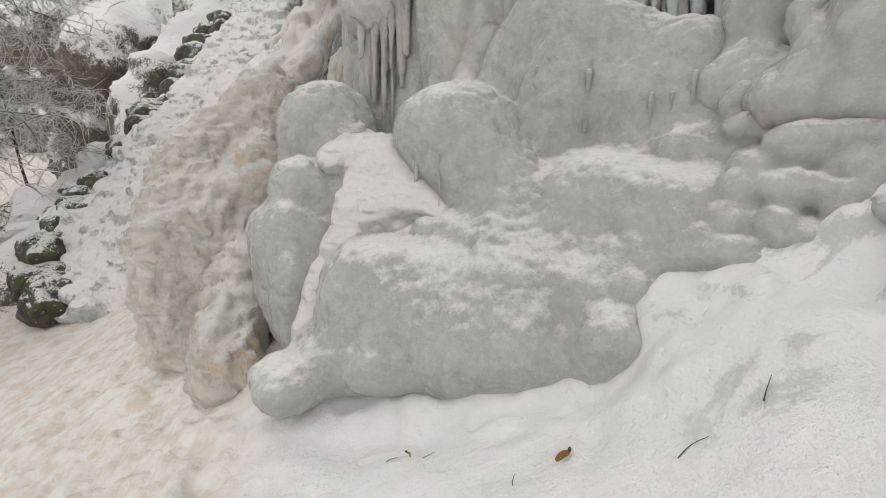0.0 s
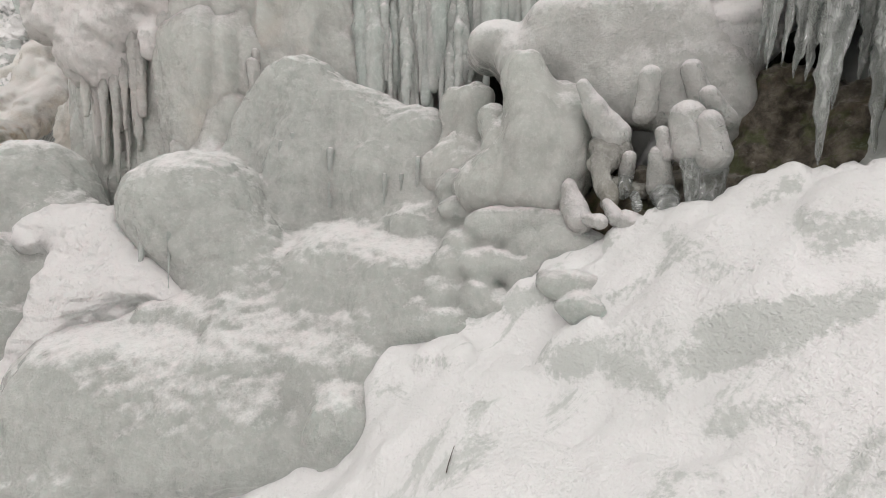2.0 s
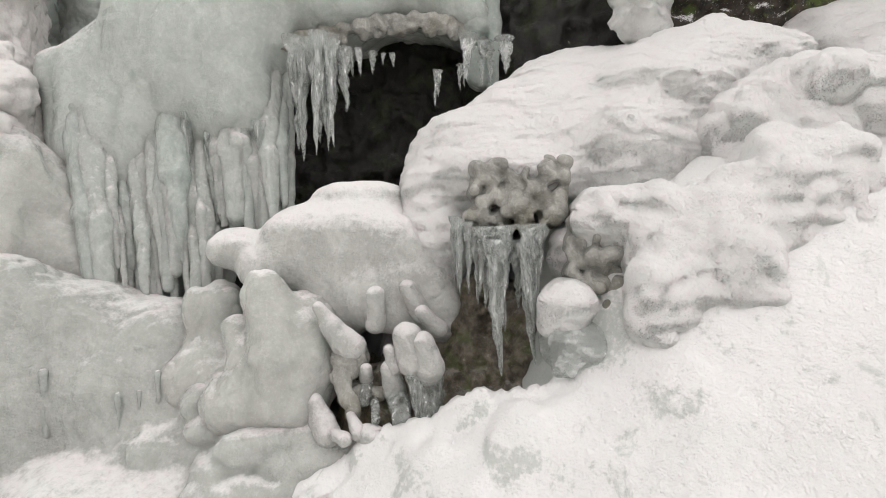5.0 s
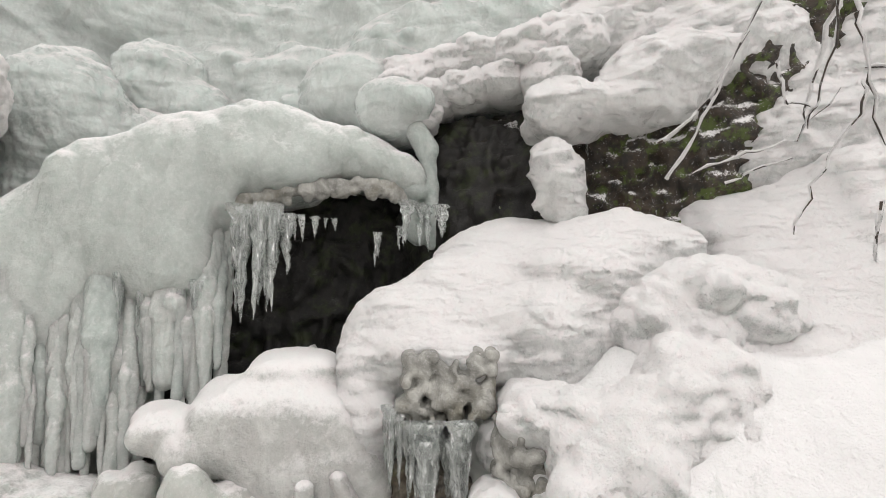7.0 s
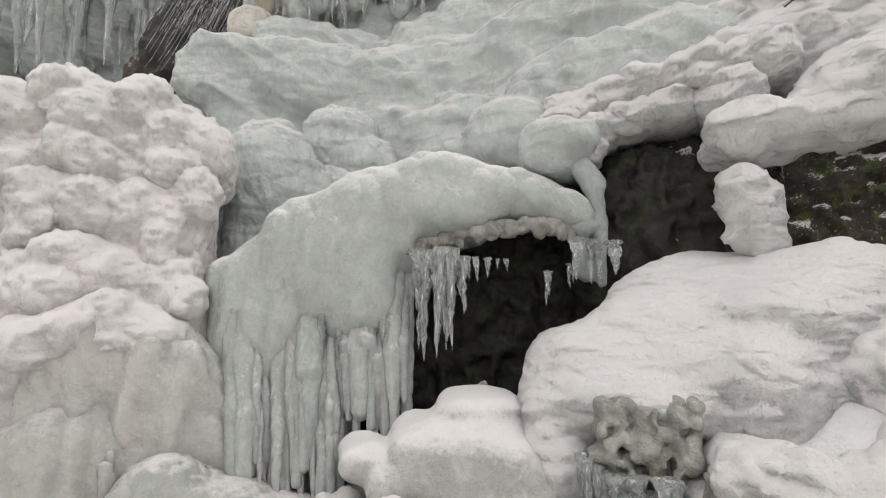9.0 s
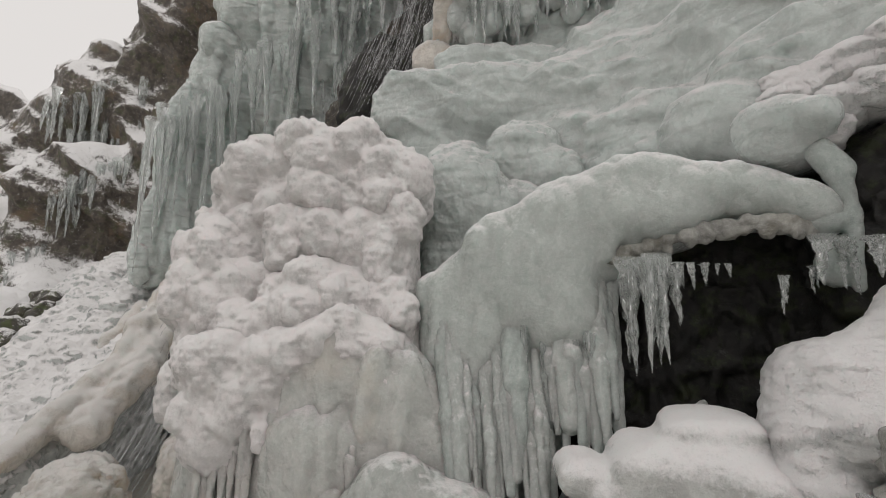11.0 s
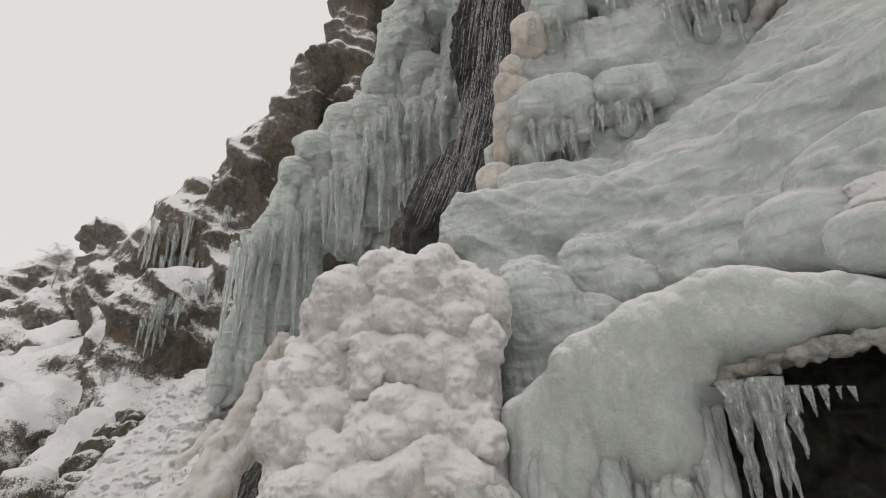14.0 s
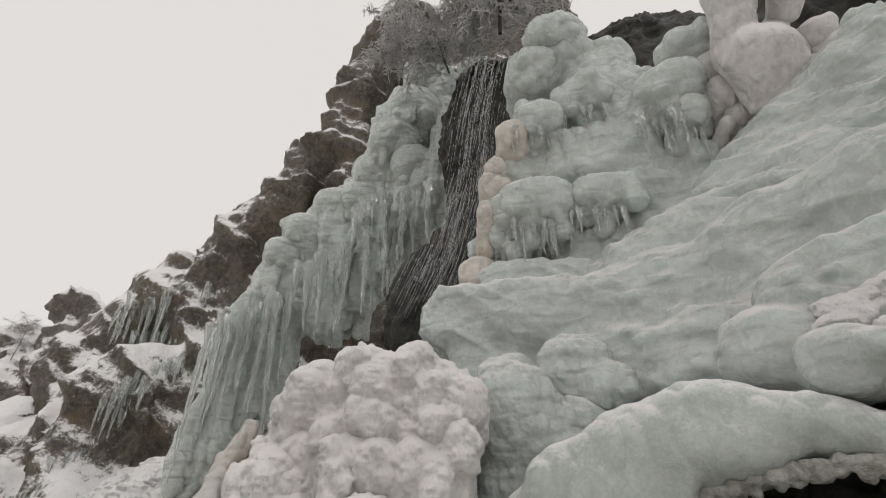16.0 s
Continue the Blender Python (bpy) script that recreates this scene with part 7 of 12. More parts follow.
f.ball(3.273, 2.367, 4.499, 0.647, 0.457, 0.398, -53, 0.40, 0.80)
f.ball(3.561, 2.043, 4.693, 0.662, 0.495, 0.458, -58, 0.41, 0.80)
f.ball(3.107, 2.211, 3.925, 0.677, 0.416, 0.316, -53, 0.36, 0.80)
f.ball(3.293, 1.900, 4.041, 0.586, 0.439, 0.406, -58, 0.36, 0.80)
f.ball(2.780, 2.657, 3.898, 0.648, 0.348, 0.231, -45, 0.37, 0.80)
f.ball(4.008, 1.834, 4.795, 0.692, 0.598, 0.639, -64, 0.43, 0.80)
f.ball(2.864, 1.804, 3.407, 0.511, 0.338, 0.275, -56, 0.31, 0.80)
f.ball(2.643, 2.180, 3.462, 0.567, 0.305, 0.202, -49, 0.24, 0.80)
f.bulge(40, 0.08, 0.2, 7, 0.4, blend=0.18)
f.build('ice_slope', ICE_GREEN, [(0.7, 0.05, 2, 0.8), (0.3, 0.07, 9, -1), (0.15, 0.045, 5, -1), (0.09, 0.015, 13, -1)], 'broad rippled ice slope with snow on its ribs')

f = Form(0.028, 0.08)
f.ball(1.875, 3.948, 5.601, 0.461, 0.321, 0.276, -25, 0.37, 0.60)
f.ball(2.500, 3.605, 5.642, 0.407, 0.257, 0.200, -34, 0.25, 0.60)
f.ball(3.055, 3.366, 5.330, 0.430, 0.310, 0.276, -41, 0.37, 0.60)
f.ball(2.183, 3.669, 6.257, 0.458, 0.296, 0.236, -31, 0.39, 0.60)
f.ball(2.500, 3.466, 6.221, 0.393, 0.274, 0.236, -35, 0.39, 0.60)
f.ball(1.708, 3.910, 6.161, 0.360, 0.231, 0.183, -24, 0.26, 0.50)
f.ball(2.805, 3.293, 6.468, 0.339, 0.273, 0.271, -40, 0.41, 0.60)
f.ball(2.864, 3.355, 5.941, 0.386, 0.301, 0.289, -40, 0.39, 0.60)
f.ball(1.903, 3.705, 6.763, 0.292, 0.215, 0.195, -27, 0.35, 0.50)
f.ball(2.530, 3.521, 7.072, 0.434, 0.303, 0.261, -35, 0.36, 0.60)
f.ball(2.939, 3.299, 7.071, 0.368, 0.256, 0.221, -41, 0.44, 0.60)
f.ball(1.981, 3.805, 7.879, 0.360, 0.226, 0.176, -27, 0.32, 0.60)
f.ball(2.256, 3.562, 8.302, 0.398, 0.263, 0.215, -32, 0.50, 0.60)
f.ball(2.719, 3.499, 7.785, 0.476, 0.293, 0.222, -37, 0.48, 0.60)
f.ball(3.219, 2.941, 6.733, 0.365, 0.273, 0.252, -47, 0.42, 0.60)
f.ball(3.456, 2.791, 7.293, 0.341, 0.224, 0.182, -50, 0.46, 0.60)
f.ball(2.441, 3.766, 5.041, 0.709, 0.319, 0.225, -33, 0.35, 0.60)
f.ball(3.237, 3.161, 5.765, 0.386, 0.282, 0.322, -45, 0.39, 0.60)
f.ball(1.504, 4.319, 5.252, 0.248, 0.250, 0.310, -20, 0.37, 0.50)
f.ball(2.759, 3.515, 5.069, 0.358, 0.263, 0.239, -38, 0.36, 0.50)
f.bulge(150, 0.04, 0.11, 8, 1, blend=0.04)
owner = f.build('ice_cascade', ICE_GREEN, [(0.35, 0.04, 2, 1.3), (0.14, 0.03, 7, 1.6), (0.06, 0.008, 4, 1.0)], 'stepped green ice cascade with bulges and fringes')

f = Form(0.015, 0.012)
f.ball(1.699, 3.614, 5.484, 0.416, 0.258, 0.197, -25, 0.06, 0.50)
f.ball(1.545, 3.637, 5.426, 0.250, 0.179, 0.158, -23, 0.08, 0.40)
f.ball(1.831, 3.524, 5.376, 0.229, 0.166, 0.148, -27, 0.08, 0.40)
f.limb((1.341, 3.731, 5.438), (1.406, 4.170, 4.798), 0.033, 0.012)
f.limb((1.360, 3.681, 5.405), (1.408, 3.966, 5.033), 0.045, 0.012)
f.limb((1.384, 3.646, 5.383), (1.435, 3.982, 4.928), 0.043, 0.012)
f.limb((1.410, 3.617, 5.366), (1.464, 4.017, 4.801), 0.025, 0.012)
f.limb((1.437, 3.592, 5.353), (1.483, 3.906, 4.935), 0.038, 0.012)
f.limb((1.465, 3.570, 5.341), (1.514, 3.950, 4.814), 0.034, 0.012)
f.limb((1.494, 3.550, 5.331), (1.539, 3.906, 4.847), 0.030, 0.012)
f.limb((1.523, 3.532, 5.323), (1.563, 3.826, 4.941), 0.031, 0.012)
f.limb((1.553, 3.516, 5.315), (1.596, 3.930, 4.734), 0.041, 0.012)
f.limb((1.583, 3.502, 5.309), (1.623, 3.841, 4.857), 0.039, 0.012)
f.limb((1.614, 3.488, 5.305), (1.652, 3.866, 4.791), 0.040, 0.012)
f.limb((1.645, 3.477, 5.301), (1.682, 3.806, 4.867), 0.028, 0.012)
f.limb((1.677, 3.466, 5.298), (1.711, 3.742, 4.950), 0.036, 0.012)
f.limb((1.710, 3.457, 5.297), (1.743, 3.781, 4.876), 0.036, 0.012)
f.limb((1.743, 3.450, 5.297), (1.773, 3.871, 4.716), 0.024, 0.012)
f.limb((1.777, 3.444, 5.297), (1.808, 3.699, 4.984), 0.033, 0.012)
f.limb((1.812, 3.440, 5.300), (1.842, 3.747, 4.908), 0.026, 0.012)
f.limb((1.849, 3.438, 5.304), (1.876, 3.802, 4.825), 0.028, 0.012)
f.limb((1.886, 3.438, 5.310), (1.911, 3.829, 4.791), 0.027, 0.012)
f.limb((1.927, 3.443, 5.320), (1.954, 3.707, 4.997), 0.036, 0.012)
f.limb((1.970, 3.453, 5.334), (1.989, 3.877, 4.766), 0.025, 0.012)
f.limb((2.021, 3.476, 5.358), (2.038, 3.908, 4.780), 0.043, 0.012)
f.bulge(12, 0.0624621, 0.145745, 945, 0.8, blend=0.05)
f.build('fringed_cap', ICE_GREEN, [(0.2, 0.02, 2, 2), (0.07, 0.008, 7, 4.0)], '', parent=owner)

f = Form(0.015, 0.012)
f.ball(1.480, 3.718, 5.415, 0.210, 0.173, 0.175, -22, 0.05, 0.50)
f.ball(1.402, 3.729, 5.367, 0.126, 0.120, 0.140, -21, 0.07, 0.40)
f.ball(1.549, 3.677, 5.342, 0.116, 0.111, 0.132, -23, 0.07, 0.40)
f.limb((1.299, 3.750, 5.345), (1.354, 4.093, 4.854), 0.025, 0.012)
f.limb((1.323, 3.714, 5.323), (1.374, 4.041, 4.862), 0.035, 0.012)
f.limb((1.351, 3.688, 5.309), (1.397, 3.976, 4.919), 0.027, 0.012)
f.limb((1.380, 3.669, 5.300), (1.432, 4.047, 4.750), 0.026, 0.012)
f.limb((1.411, 3.653, 5.293), (1.459, 3.999, 4.804), 0.025, 0.012)
f.limb((1.444, 3.641, 5.289), (1.490, 4.006, 4.767), 0.024, 0.012)
f.limb((1.477, 3.631, 5.288), (1.514, 3.880, 4.965), 0.041, 0.012)
f.limb((1.511, 3.625, 5.289), (1.552, 3.942, 4.854), 0.044, 0.012)
f.limb((1.548, 3.622, 5.292), (1.588, 3.998, 4.756), 0.036, 0.012)
f.limb((1.586, 3.625, 5.300), (1.623, 3.922, 4.902), 0.036, 0.012)
f.limb((1.630, 3.639, 5.316), (1.665, 3.942, 4.910), 0.032, 0.012)
f.bulge(12, 0.0315434, 0.0736012, 905, 0.8, blend=0.05)
f.build('fringed_cap', ICE_GREEN, [(0.2, 0.02, 2, 2), (0.07, 0.008, 7, 4.0)], '', parent=owner)

f = Form(0.015, 0.012)
f.ball(2.324, 3.327, 5.479, 0.366, 0.205, 0.142, -34, 0.04, 0.50)
f.ball(2.199, 3.360, 5.448, 0.220, 0.142, 0.113, -33, 0.06, 0.40)
f.ball(2.418, 3.246, 5.388, 0.202, 0.132, 0.106, -36, 0.06, 0.40)
f.limb((2.050, 3.461, 5.483), (2.076, 3.674, 5.249), 0.043, 0.012)
f.limb((2.061, 3.414, 5.449), (2.085, 3.668, 5.161), 0.040, 0.012)
f.limb((2.078, 3.379, 5.426), (2.102, 3.630, 5.144), 0.030, 0.012)
f.limb((2.099, 3.351, 5.408), (2.121, 3.619, 5.102), 0.027, 0.012)
f.limb((2.122, 3.326, 5.392), (2.145, 3.541, 5.159), 0.041, 0.012)
f.limb((2.145, 3.304, 5.379), (2.168, 3.533, 5.128), 0.025, 0.012)
f.limb((2.170, 3.284, 5.368), (2.192, 3.514, 5.116), 0.034, 0.012)
f.limb((2.196, 3.266, 5.359), (2.218, 3.485, 5.123), 0.026, 0.012)
f.limb((2.223, 3.249, 5.351), (2.246, 3.431, 5.163), 0.042, 0.012)
f.limb((2.251, 3.234, 5.344), (2.269, 3.486, 5.067), 0.043, 0.012)
f.limb((2.279, 3.221, 5.338), (2.298, 3.465, 5.072), 0.043, 0.012)
f.limb((2.309, 3.209, 5.334), (2.325, 3.475, 5.042), 0.044, 0.012)
f.limb((2.340, 3.199, 5.332), (2.361, 3.386, 5.140), 0.035, 0.012)
f.limb((2.372, 3.191, 5.331), (2.386, 3.466, 5.029), 0.036, 0.012)
f.limb((2.405, 3.185, 5.331), (2.418, 3.466, 5.022), 0.030, 0.012)
f.limb((2.440, 3.181, 5.334), (2.458, 3.409, 5.093), 0.035, 0.012)
f.limb((2.478, 3.181, 5.340), (2.496, 3.397, 5.114), 0.035, 0.012)
f.limb((2.520, 3.186, 5.350), (2.535, 3.436, 5.083), 0.026, 0.012)
f.limb((2.572, 3.202, 5.371), (2.586, 3.447, 5.112), 0.032, 0.012)
f.bulge(12, 0.0548626, 0.128013, 1065, 0.8, blend=0.05)
f.build('fringed_cap', ICE_GREEN, [(0.2, 0.02, 2, 2), (0.07, 0.008, 7, 4.0)], '', parent=owner)

f = Form(0.015, 0.012)
f.ball(1.814, 3.450, 6.548, 0.264, 0.184, 0.158, -28, 0.05, 0.50)
f.ball(1.723, 3.471, 6.506, 0.159, 0.128, 0.127, -26, 0.06, 0.40)
f.ball(1.897, 3.407, 6.468, 0.145, 0.118, 0.119, -29, 0.06, 0.40)
f.limb((1.604, 3.513, 6.501), (1.653, 3.760, 6.288), 0.030, 0.014)
f.limb((1.628, 3.474, 6.468), (1.684, 3.777, 6.194), 0.042, 0.013)
f.limb((1.657, 3.447, 6.446), (1.702, 3.667, 6.262), 0.046, 0.013)
f.limb((1.688, 3.425, 6.431), (1.738, 3.683, 6.207), 0.045, 0.013)
f.limb((1.721, 3.407, 6.419), (1.774, 3.702, 6.155), 0.044, 0.013)
f.limb((1.755, 3.391, 6.411), (1.811, 3.716, 6.115), 0.029, 0.013)
f.limb((1.791, 3.379, 6.406), (1.846, 3.710, 6.103), 0.027, 0.013)
f.limb((1.827, 3.369, 6.404), (1.880, 3.680, 6.124), 0.035, 0.013)
f.limb((1.866, 3.361, 6.405), (1.920, 3.700, 6.096), 0.045, 0.013)
f.limb((1.906, 3.358, 6.410), (1.960, 3.699, 6.099), 0.037, 0.013)
f.limb((1.949, 3.359, 6.421), (1.992, 3.585, 6.233), 0.049, 0.013)
f.limb((1.999, 3.372, 6.444), (2.042, 3.595, 6.258), 0.038, 0.014)
f.bulge(12, 0.0395593, 0.0923051, 955, 0.8, blend=0.05)
f.build('fringed_cap', ICE_GREEN, [(0.2, 0.02, 2, 2), (0.07, 0.008, 7, 4.0)], '', parent=owner)

f = Form(0.015, 0.012)
f.ball(2.319, 3.304, 6.879, 0.347, 0.216, 0.167, -35, 0.05, 0.50)
f.ball(2.203, 3.334, 6.839, 0.209, 0.150, 0.133, -33, 0.07, 0.40)
f.ball(2.415, 3.245, 6.779, 0.191, 0.139, 0.125, -36, 0.07, 0.40)
f.limb((2.057, 3.405, 6.860), (2.110, 3.698, 6.624), 0.039, 0.014)
f.limb((2.076, 3.362, 6.817), (2.119, 3.557, 6.674), 0.033, 0.014)
f.limb((2.101, 3.330, 6.788), (2.149, 3.582, 6.592), 0.048, 0.014)
f.limb((2.129, 3.304, 6.766), (2.177, 3.558, 6.568), 0.044, 0.014)
f.limb((2.159, 3.282, 6.748), (2.200, 3.460, 6.621), 0.052, 0.014)
f.limb((2.190, 3.262, 6.734), (2.239, 3.529, 6.525), 0.039, 0.014)
f.limb((2.223, 3.245, 6.722), (2.265, 3.439, 6.580), 0.048, 0.014)
f.limb((2.257, 3.230, 6.713), (2.298, 3.419, 6.577), 0.038, 0.014)
f.limb((2.292, 3.217, 6.707), (2.338, 3.460, 6.521), 0.051, 0.014)
f.limb((2.328, 3.205, 6.704), (2.376, 3.476, 6.492), 0.034, 0.014)
f.limb((2.366, 3.197, 6.703), (2.412, 3.446, 6.512), 0.045, 0.014)
f.limb((2.406, 3.190, 6.705), (2.447, 3.377, 6.571), 0.047, 0.014)
f.limb((2.449, 3.187, 6.712), (2.494, 3.442, 6.516), 0.042, 0.014)
f.limb((2.495, 3.190, 6.725), (2.542, 3.481, 6.496), 0.044, 0.014)
f.limb((2.550, 3.202, 6.752), (2.596, 3.473, 6.543), 0.033, 0.014)
f.bulge(12, 0.0520518, 0.121454, 1030, 0.8, blend=0.05)
f.build('fringed_cap', ICE_GREEN, [(0.2, 0.02, 2, 2), (0.07, 0.008, 7, 4.0)], '', parent=owner)

f = Form(0.015, 0.012)
f.ball(2.991, 2.723, 6.562, 0.346, 0.236, 0.200, -47, 0.06, 0.50)
f.ball(2.884, 2.759, 6.525, 0.208, 0.164, 0.160, -45, 0.08, 0.40)
f.ball(3.057, 2.665, 6.445, 0.191, 0.152, 0.150, -48, 0.08, 0.40)
f.limb((2.757, 2.831, 6.550), (2.808, 3.257, 6.213), 0.047, 0.014)
f.limb((2.762, 2.792, 6.506), (2.804, 3.536, 5.864), 0.031, 0.014)
f.limb((2.775, 2.762, 6.475), (2.822, 3.361, 5.980), 0.029, 0.014)
f.limb((2.793, 2.738, 6.451), (2.831, 3.481, 5.814), 0.043, 0.014)
f.limb((2.813, 2.716, 6.431), (2.855, 3.362, 5.893), 0.045, 0.013)
f.limb((2.835, 2.696, 6.414), (2.882, 3.165, 6.043), 0.032, 0.013)
f.limb((2.859, 2.679, 6.400), (2.896, 3.363, 5.827), 0.030, 0.013)
f.limb((2.884, 2.663, 6.388), (2.926, 3.245, 5.915), 0.047, 0.013)
f.limb((2.911, 2.649, 6.378), (2.950, 3.255, 5.884), 0.034, 0.013)
f.limb((2.939, 2.636, 6.371), (2.981, 3.155, 5.959), 0.028, 0.013)
f.limb((2.969, 2.625, 6.365), (3.007, 3.217, 5.888), 0.046, 0.013)
f.limb((3.001, 2.616, 6.362), (3.045, 3.019, 6.055), 0.029, 0.013)
f.limb((3.035, 2.609, 6.363), (3.079, 2.995, 6.070), 0.030, 0.014)
f.limb((3.072, 2.604, 6.367), (3.106, 3.224, 5.870), 0.034, 0.014)
f.limb((3.114, 2.604, 6.377), (3.136, 3.366, 5.748), 0.044, 0.014)
f.limb((3.166, 2.613, 6.400), (3.208, 3.064, 6.055), 0.033, 0.014)
f.bulge(12, 0.0518783, 0.121049, 1185, 0.8, blend=0.05)
f.build('fringed_cap', ICE_GREEN, [(0.2, 0.02, 2, 2), (0.07, 0.008, 7, 4.0)], '', parent=owner)

f = Form(0.015, 0.012)
f.ball(2.864, 2.920, 6.490, 0.228, 0.172, 0.161, -43, 0.05, 0.50)
f.ball(2.792, 2.946, 6.460, 0.137, 0.120, 0.129, -43, 0.06, 0.40)
f.ball(2.912, 2.883, 6.408, 0.126, 0.111, 0.121, -44, 0.06, 0.40)
f.limb((2.705, 2.984, 6.459), (2.746, 3.268, 6.236), 0.046, 0.014)
f.limb((2.717, 2.948, 6.423), (2.759, 3.367, 6.076), 0.049, 0.014)
f.limb((2.738, 2.921, 6.399), (2.779, 3.262, 6.126), 0.033, 0.014)
f.limb((2.762, 2.900, 6.382), (2.802, 3.299, 6.055), 0.028, 0.014)
f.limb((2.789, 2.881, 6.368), (2.824, 3.438, 5.890), 0.028, 0.014)
f.limb((2.819, 2.866, 6.358), (2.857, 3.296, 6.005), 0.036, 0.014)
f.limb((2.851, 2.854, 6.352), (2.889, 3.252, 6.029), 0.048, 0.014)
f.limb((2.886, 2.845, 6.351), (2.918, 3.397, 5.882), 0.029, 0.014)
f.limb((2.926, 2.840, 6.355), (2.963, 3.244, 6.029), 0.041, 0.014)
f.limb((2.974, 2.844, 6.371), (3.011, 3.224, 6.068), 0.037, 0.014)
f.bulge(12, 0.0342154, 0.0798358, 1150, 0.8, blend=0.05)
f.build('fringed_cap', ICE_GREEN, [(0.2, 0.02, 2, 2), (0.07, 0.008, 7, 4.0)], '', parent=owner)

f = Form(0.015, 0.012)
f.ball(3.223, 2.588, 7.058, 0.316, 0.201, 0.158, -50, 0.05, 0.50)
f.ball(3.131, 2.621, 7.033, 0.190, 0.139, 0.126, -49, 0.06, 0.40)
f.ball(3.282, 2.541, 6.959, 0.174, 0.129, 0.119, -51, 0.06, 0.40)
f.limb((3.026, 2.682, 7.062), (3.069, 2.827, 6.982), 0.035, 0.015)
f.limb((3.033, 2.645, 7.015), (3.077, 2.826, 6.910), 0.044, 0.015)
f.limb((3.049, 2.617, 6.983), (3.093, 2.791, 6.883), 0.047, 0.015)
f.limb((3.069, 2.594, 6.958), (3.114, 2.794, 6.840), 0.046, 0.015)
f.limb((3.092, 2.574, 6.938), (3.136, 2.749, 6.837), 0.034, 0.015)
f.limb((3.118, 2.556, 6.922), (3.160, 2.702, 6.840), 0.048, 0.014)
f.limb((3.145, 2.540, 6.908), (3.188, 2.690, 6.825), 0.037, 0.014)
f.limb((3.175, 2.526, 6.898), (3.221, 2.732, 6.776), 0.049, 0.014)
f.limb((3.207, 2.514, 6.892), (3.251, 2.680, 6.797), 0.031, 0.015)
f.limb((3.242, 2.504, 6.889), (3.285, 2.664, 6.798), 0.035, 0.015)
f.limb((3.280, 2.498, 6.891), (3.323, 2.642, 6.810), 0.047, 0.015)
f.limb((3.323, 2.495, 6.899), (3.367, 2.672, 6.797), 0.041, 0.015)
f.limb((3.377, 2.500, 6.922), (3.420, 2.644, 6.842), 0.039, 0.015)
f.bulge(12, 0.0473324, 0.110442, 1212, 0.8, blend=0.05)
f.build('fringed_cap', ICE_GREEN, [(0.2, 0.02, 2, 2), (0.07, 0.008, 7, 4.0)], '', parent=owner)

f = Form(0.015, 0.012)
f.ball(2.091, 3.337, 8.057, 0.349, 0.212, 0.158, -32, 0.05, 0.50)
f.ball(1.978, 3.365, 8.015, 0.209, 0.147, 0.127, -30, 0.06, 0.40)
f.ball(2.195, 3.290, 7.964, 0.192, 0.136, 0.119, -33, 0.06, 0.40)
f.limb((1.833, 3.424, 8.031), (1.874, 3.582, 7.950), 0.047, 0.016)
f.limb((1.860, 3.383, 7.982), (1.900, 3.535, 7.906), 0.058, 0.016)
f.limb((1.893, 3.354, 7.951), (1.933, 3.504, 7.875), 0.047, 0.016)
f.limb((1.928, 3.329, 7.928), (1.967, 3.472, 7.858), 0.053, 0.016)
f.limb((1.966, 3.309, 7.910), (2.015, 3.514, 7.794), 0.045, 0.016)
f.limb((2.004, 3.292, 7.897), (2.043, 3.428, 7.832), 0.041, 0.016)
f.limb((2.044, 3.277, 7.888), (2.093, 3.478, 7.775), 0.056, 0.016)
f.limb((2.086, 3.264, 7.883), (2.134, 3.467, 7.769), 0.053, 0.016)
f.limb((2.129, 3.254, 7.882), (2.171, 3.413, 7.799), 0.052, 0.016)
f.limb((2.173, 3.247, 7.885), (2.213, 3.386, 7.817), 0.035, 0.016)
f.limb((2.220, 3.243, 7.893), (2.262, 3.394, 7.816), 0.051, 0.016)
f.limb((2.271, 3.244, 7.910), (2.312, 3.391, 7.836), 0.057, 0.016)
f.limb((2.330, 3.256, 7.944), (2.379, 3.463, 7.827), 0.039, 0.016)
f.bulge(12, 0.0522947, 0.122021, 975, 0.8, blend=0.05)
f.build('fringed_cap', ICE_GREEN, [(0.2, 0.02, 2, 2), (0.07, 0.008, 7, 4.0)], '', parent=owner)

f = Form(0.015, 0.012)
f.ball(1.878, 3.585, 7.689, 0.308, 0.186, 0.138, -28, 0.04, 0.50)
f.ball(1.775, 3.607, 7.650, 0.185, 0.129, 0.111, -26, 0.06, 0.40)
f.ball(1.975, 3.541, 7.610, 0.169, 0.119, 0.104, -29, 0.06, 0.40)
f.limb((1.644, 3.659, 7.660), (1.694, 3.883, 7.511), 0.057, 0.016)
f.limb((1.673, 3.619, 7.617), (1.728, 3.874, 7.442), 0.049, 0.016)
f.limb((1.707, 3.590, 7.591), (1.755, 3.801, 7.454), 0.043, 0.016)
f.limb((1.743, 3.567, 7.572), (1.787, 3.755, 7.454), 0.037, 0.016)
f.limb((1.781, 3.548, 7.558), (1.825, 3.737, 7.439), 0.054, 0.016)
f.limb((1.821, 3.532, 7.548), (1.864, 3.721, 7.430), 0.044, 0.016)
f.limb((1.861, 3.519, 7.543), (1.906, 3.718, 7.415), 0.033, 0.016)
f.limb((1.903, 3.508, 7.541), (1.955, 3.752, 7.377), 0.039, 0.016)
f.limb((1.947, 3.501, 7.543), (1.997, 3.738, 7.384), 0.031, 0.016)
f.limb((1.993, 3.497, 7.551), (2.043, 3.733, 7.393), 0.056, 0.016)
f.limb((2.042, 3.499, 7.566), (2.086, 3.694, 7.442), 0.044, 0.016)
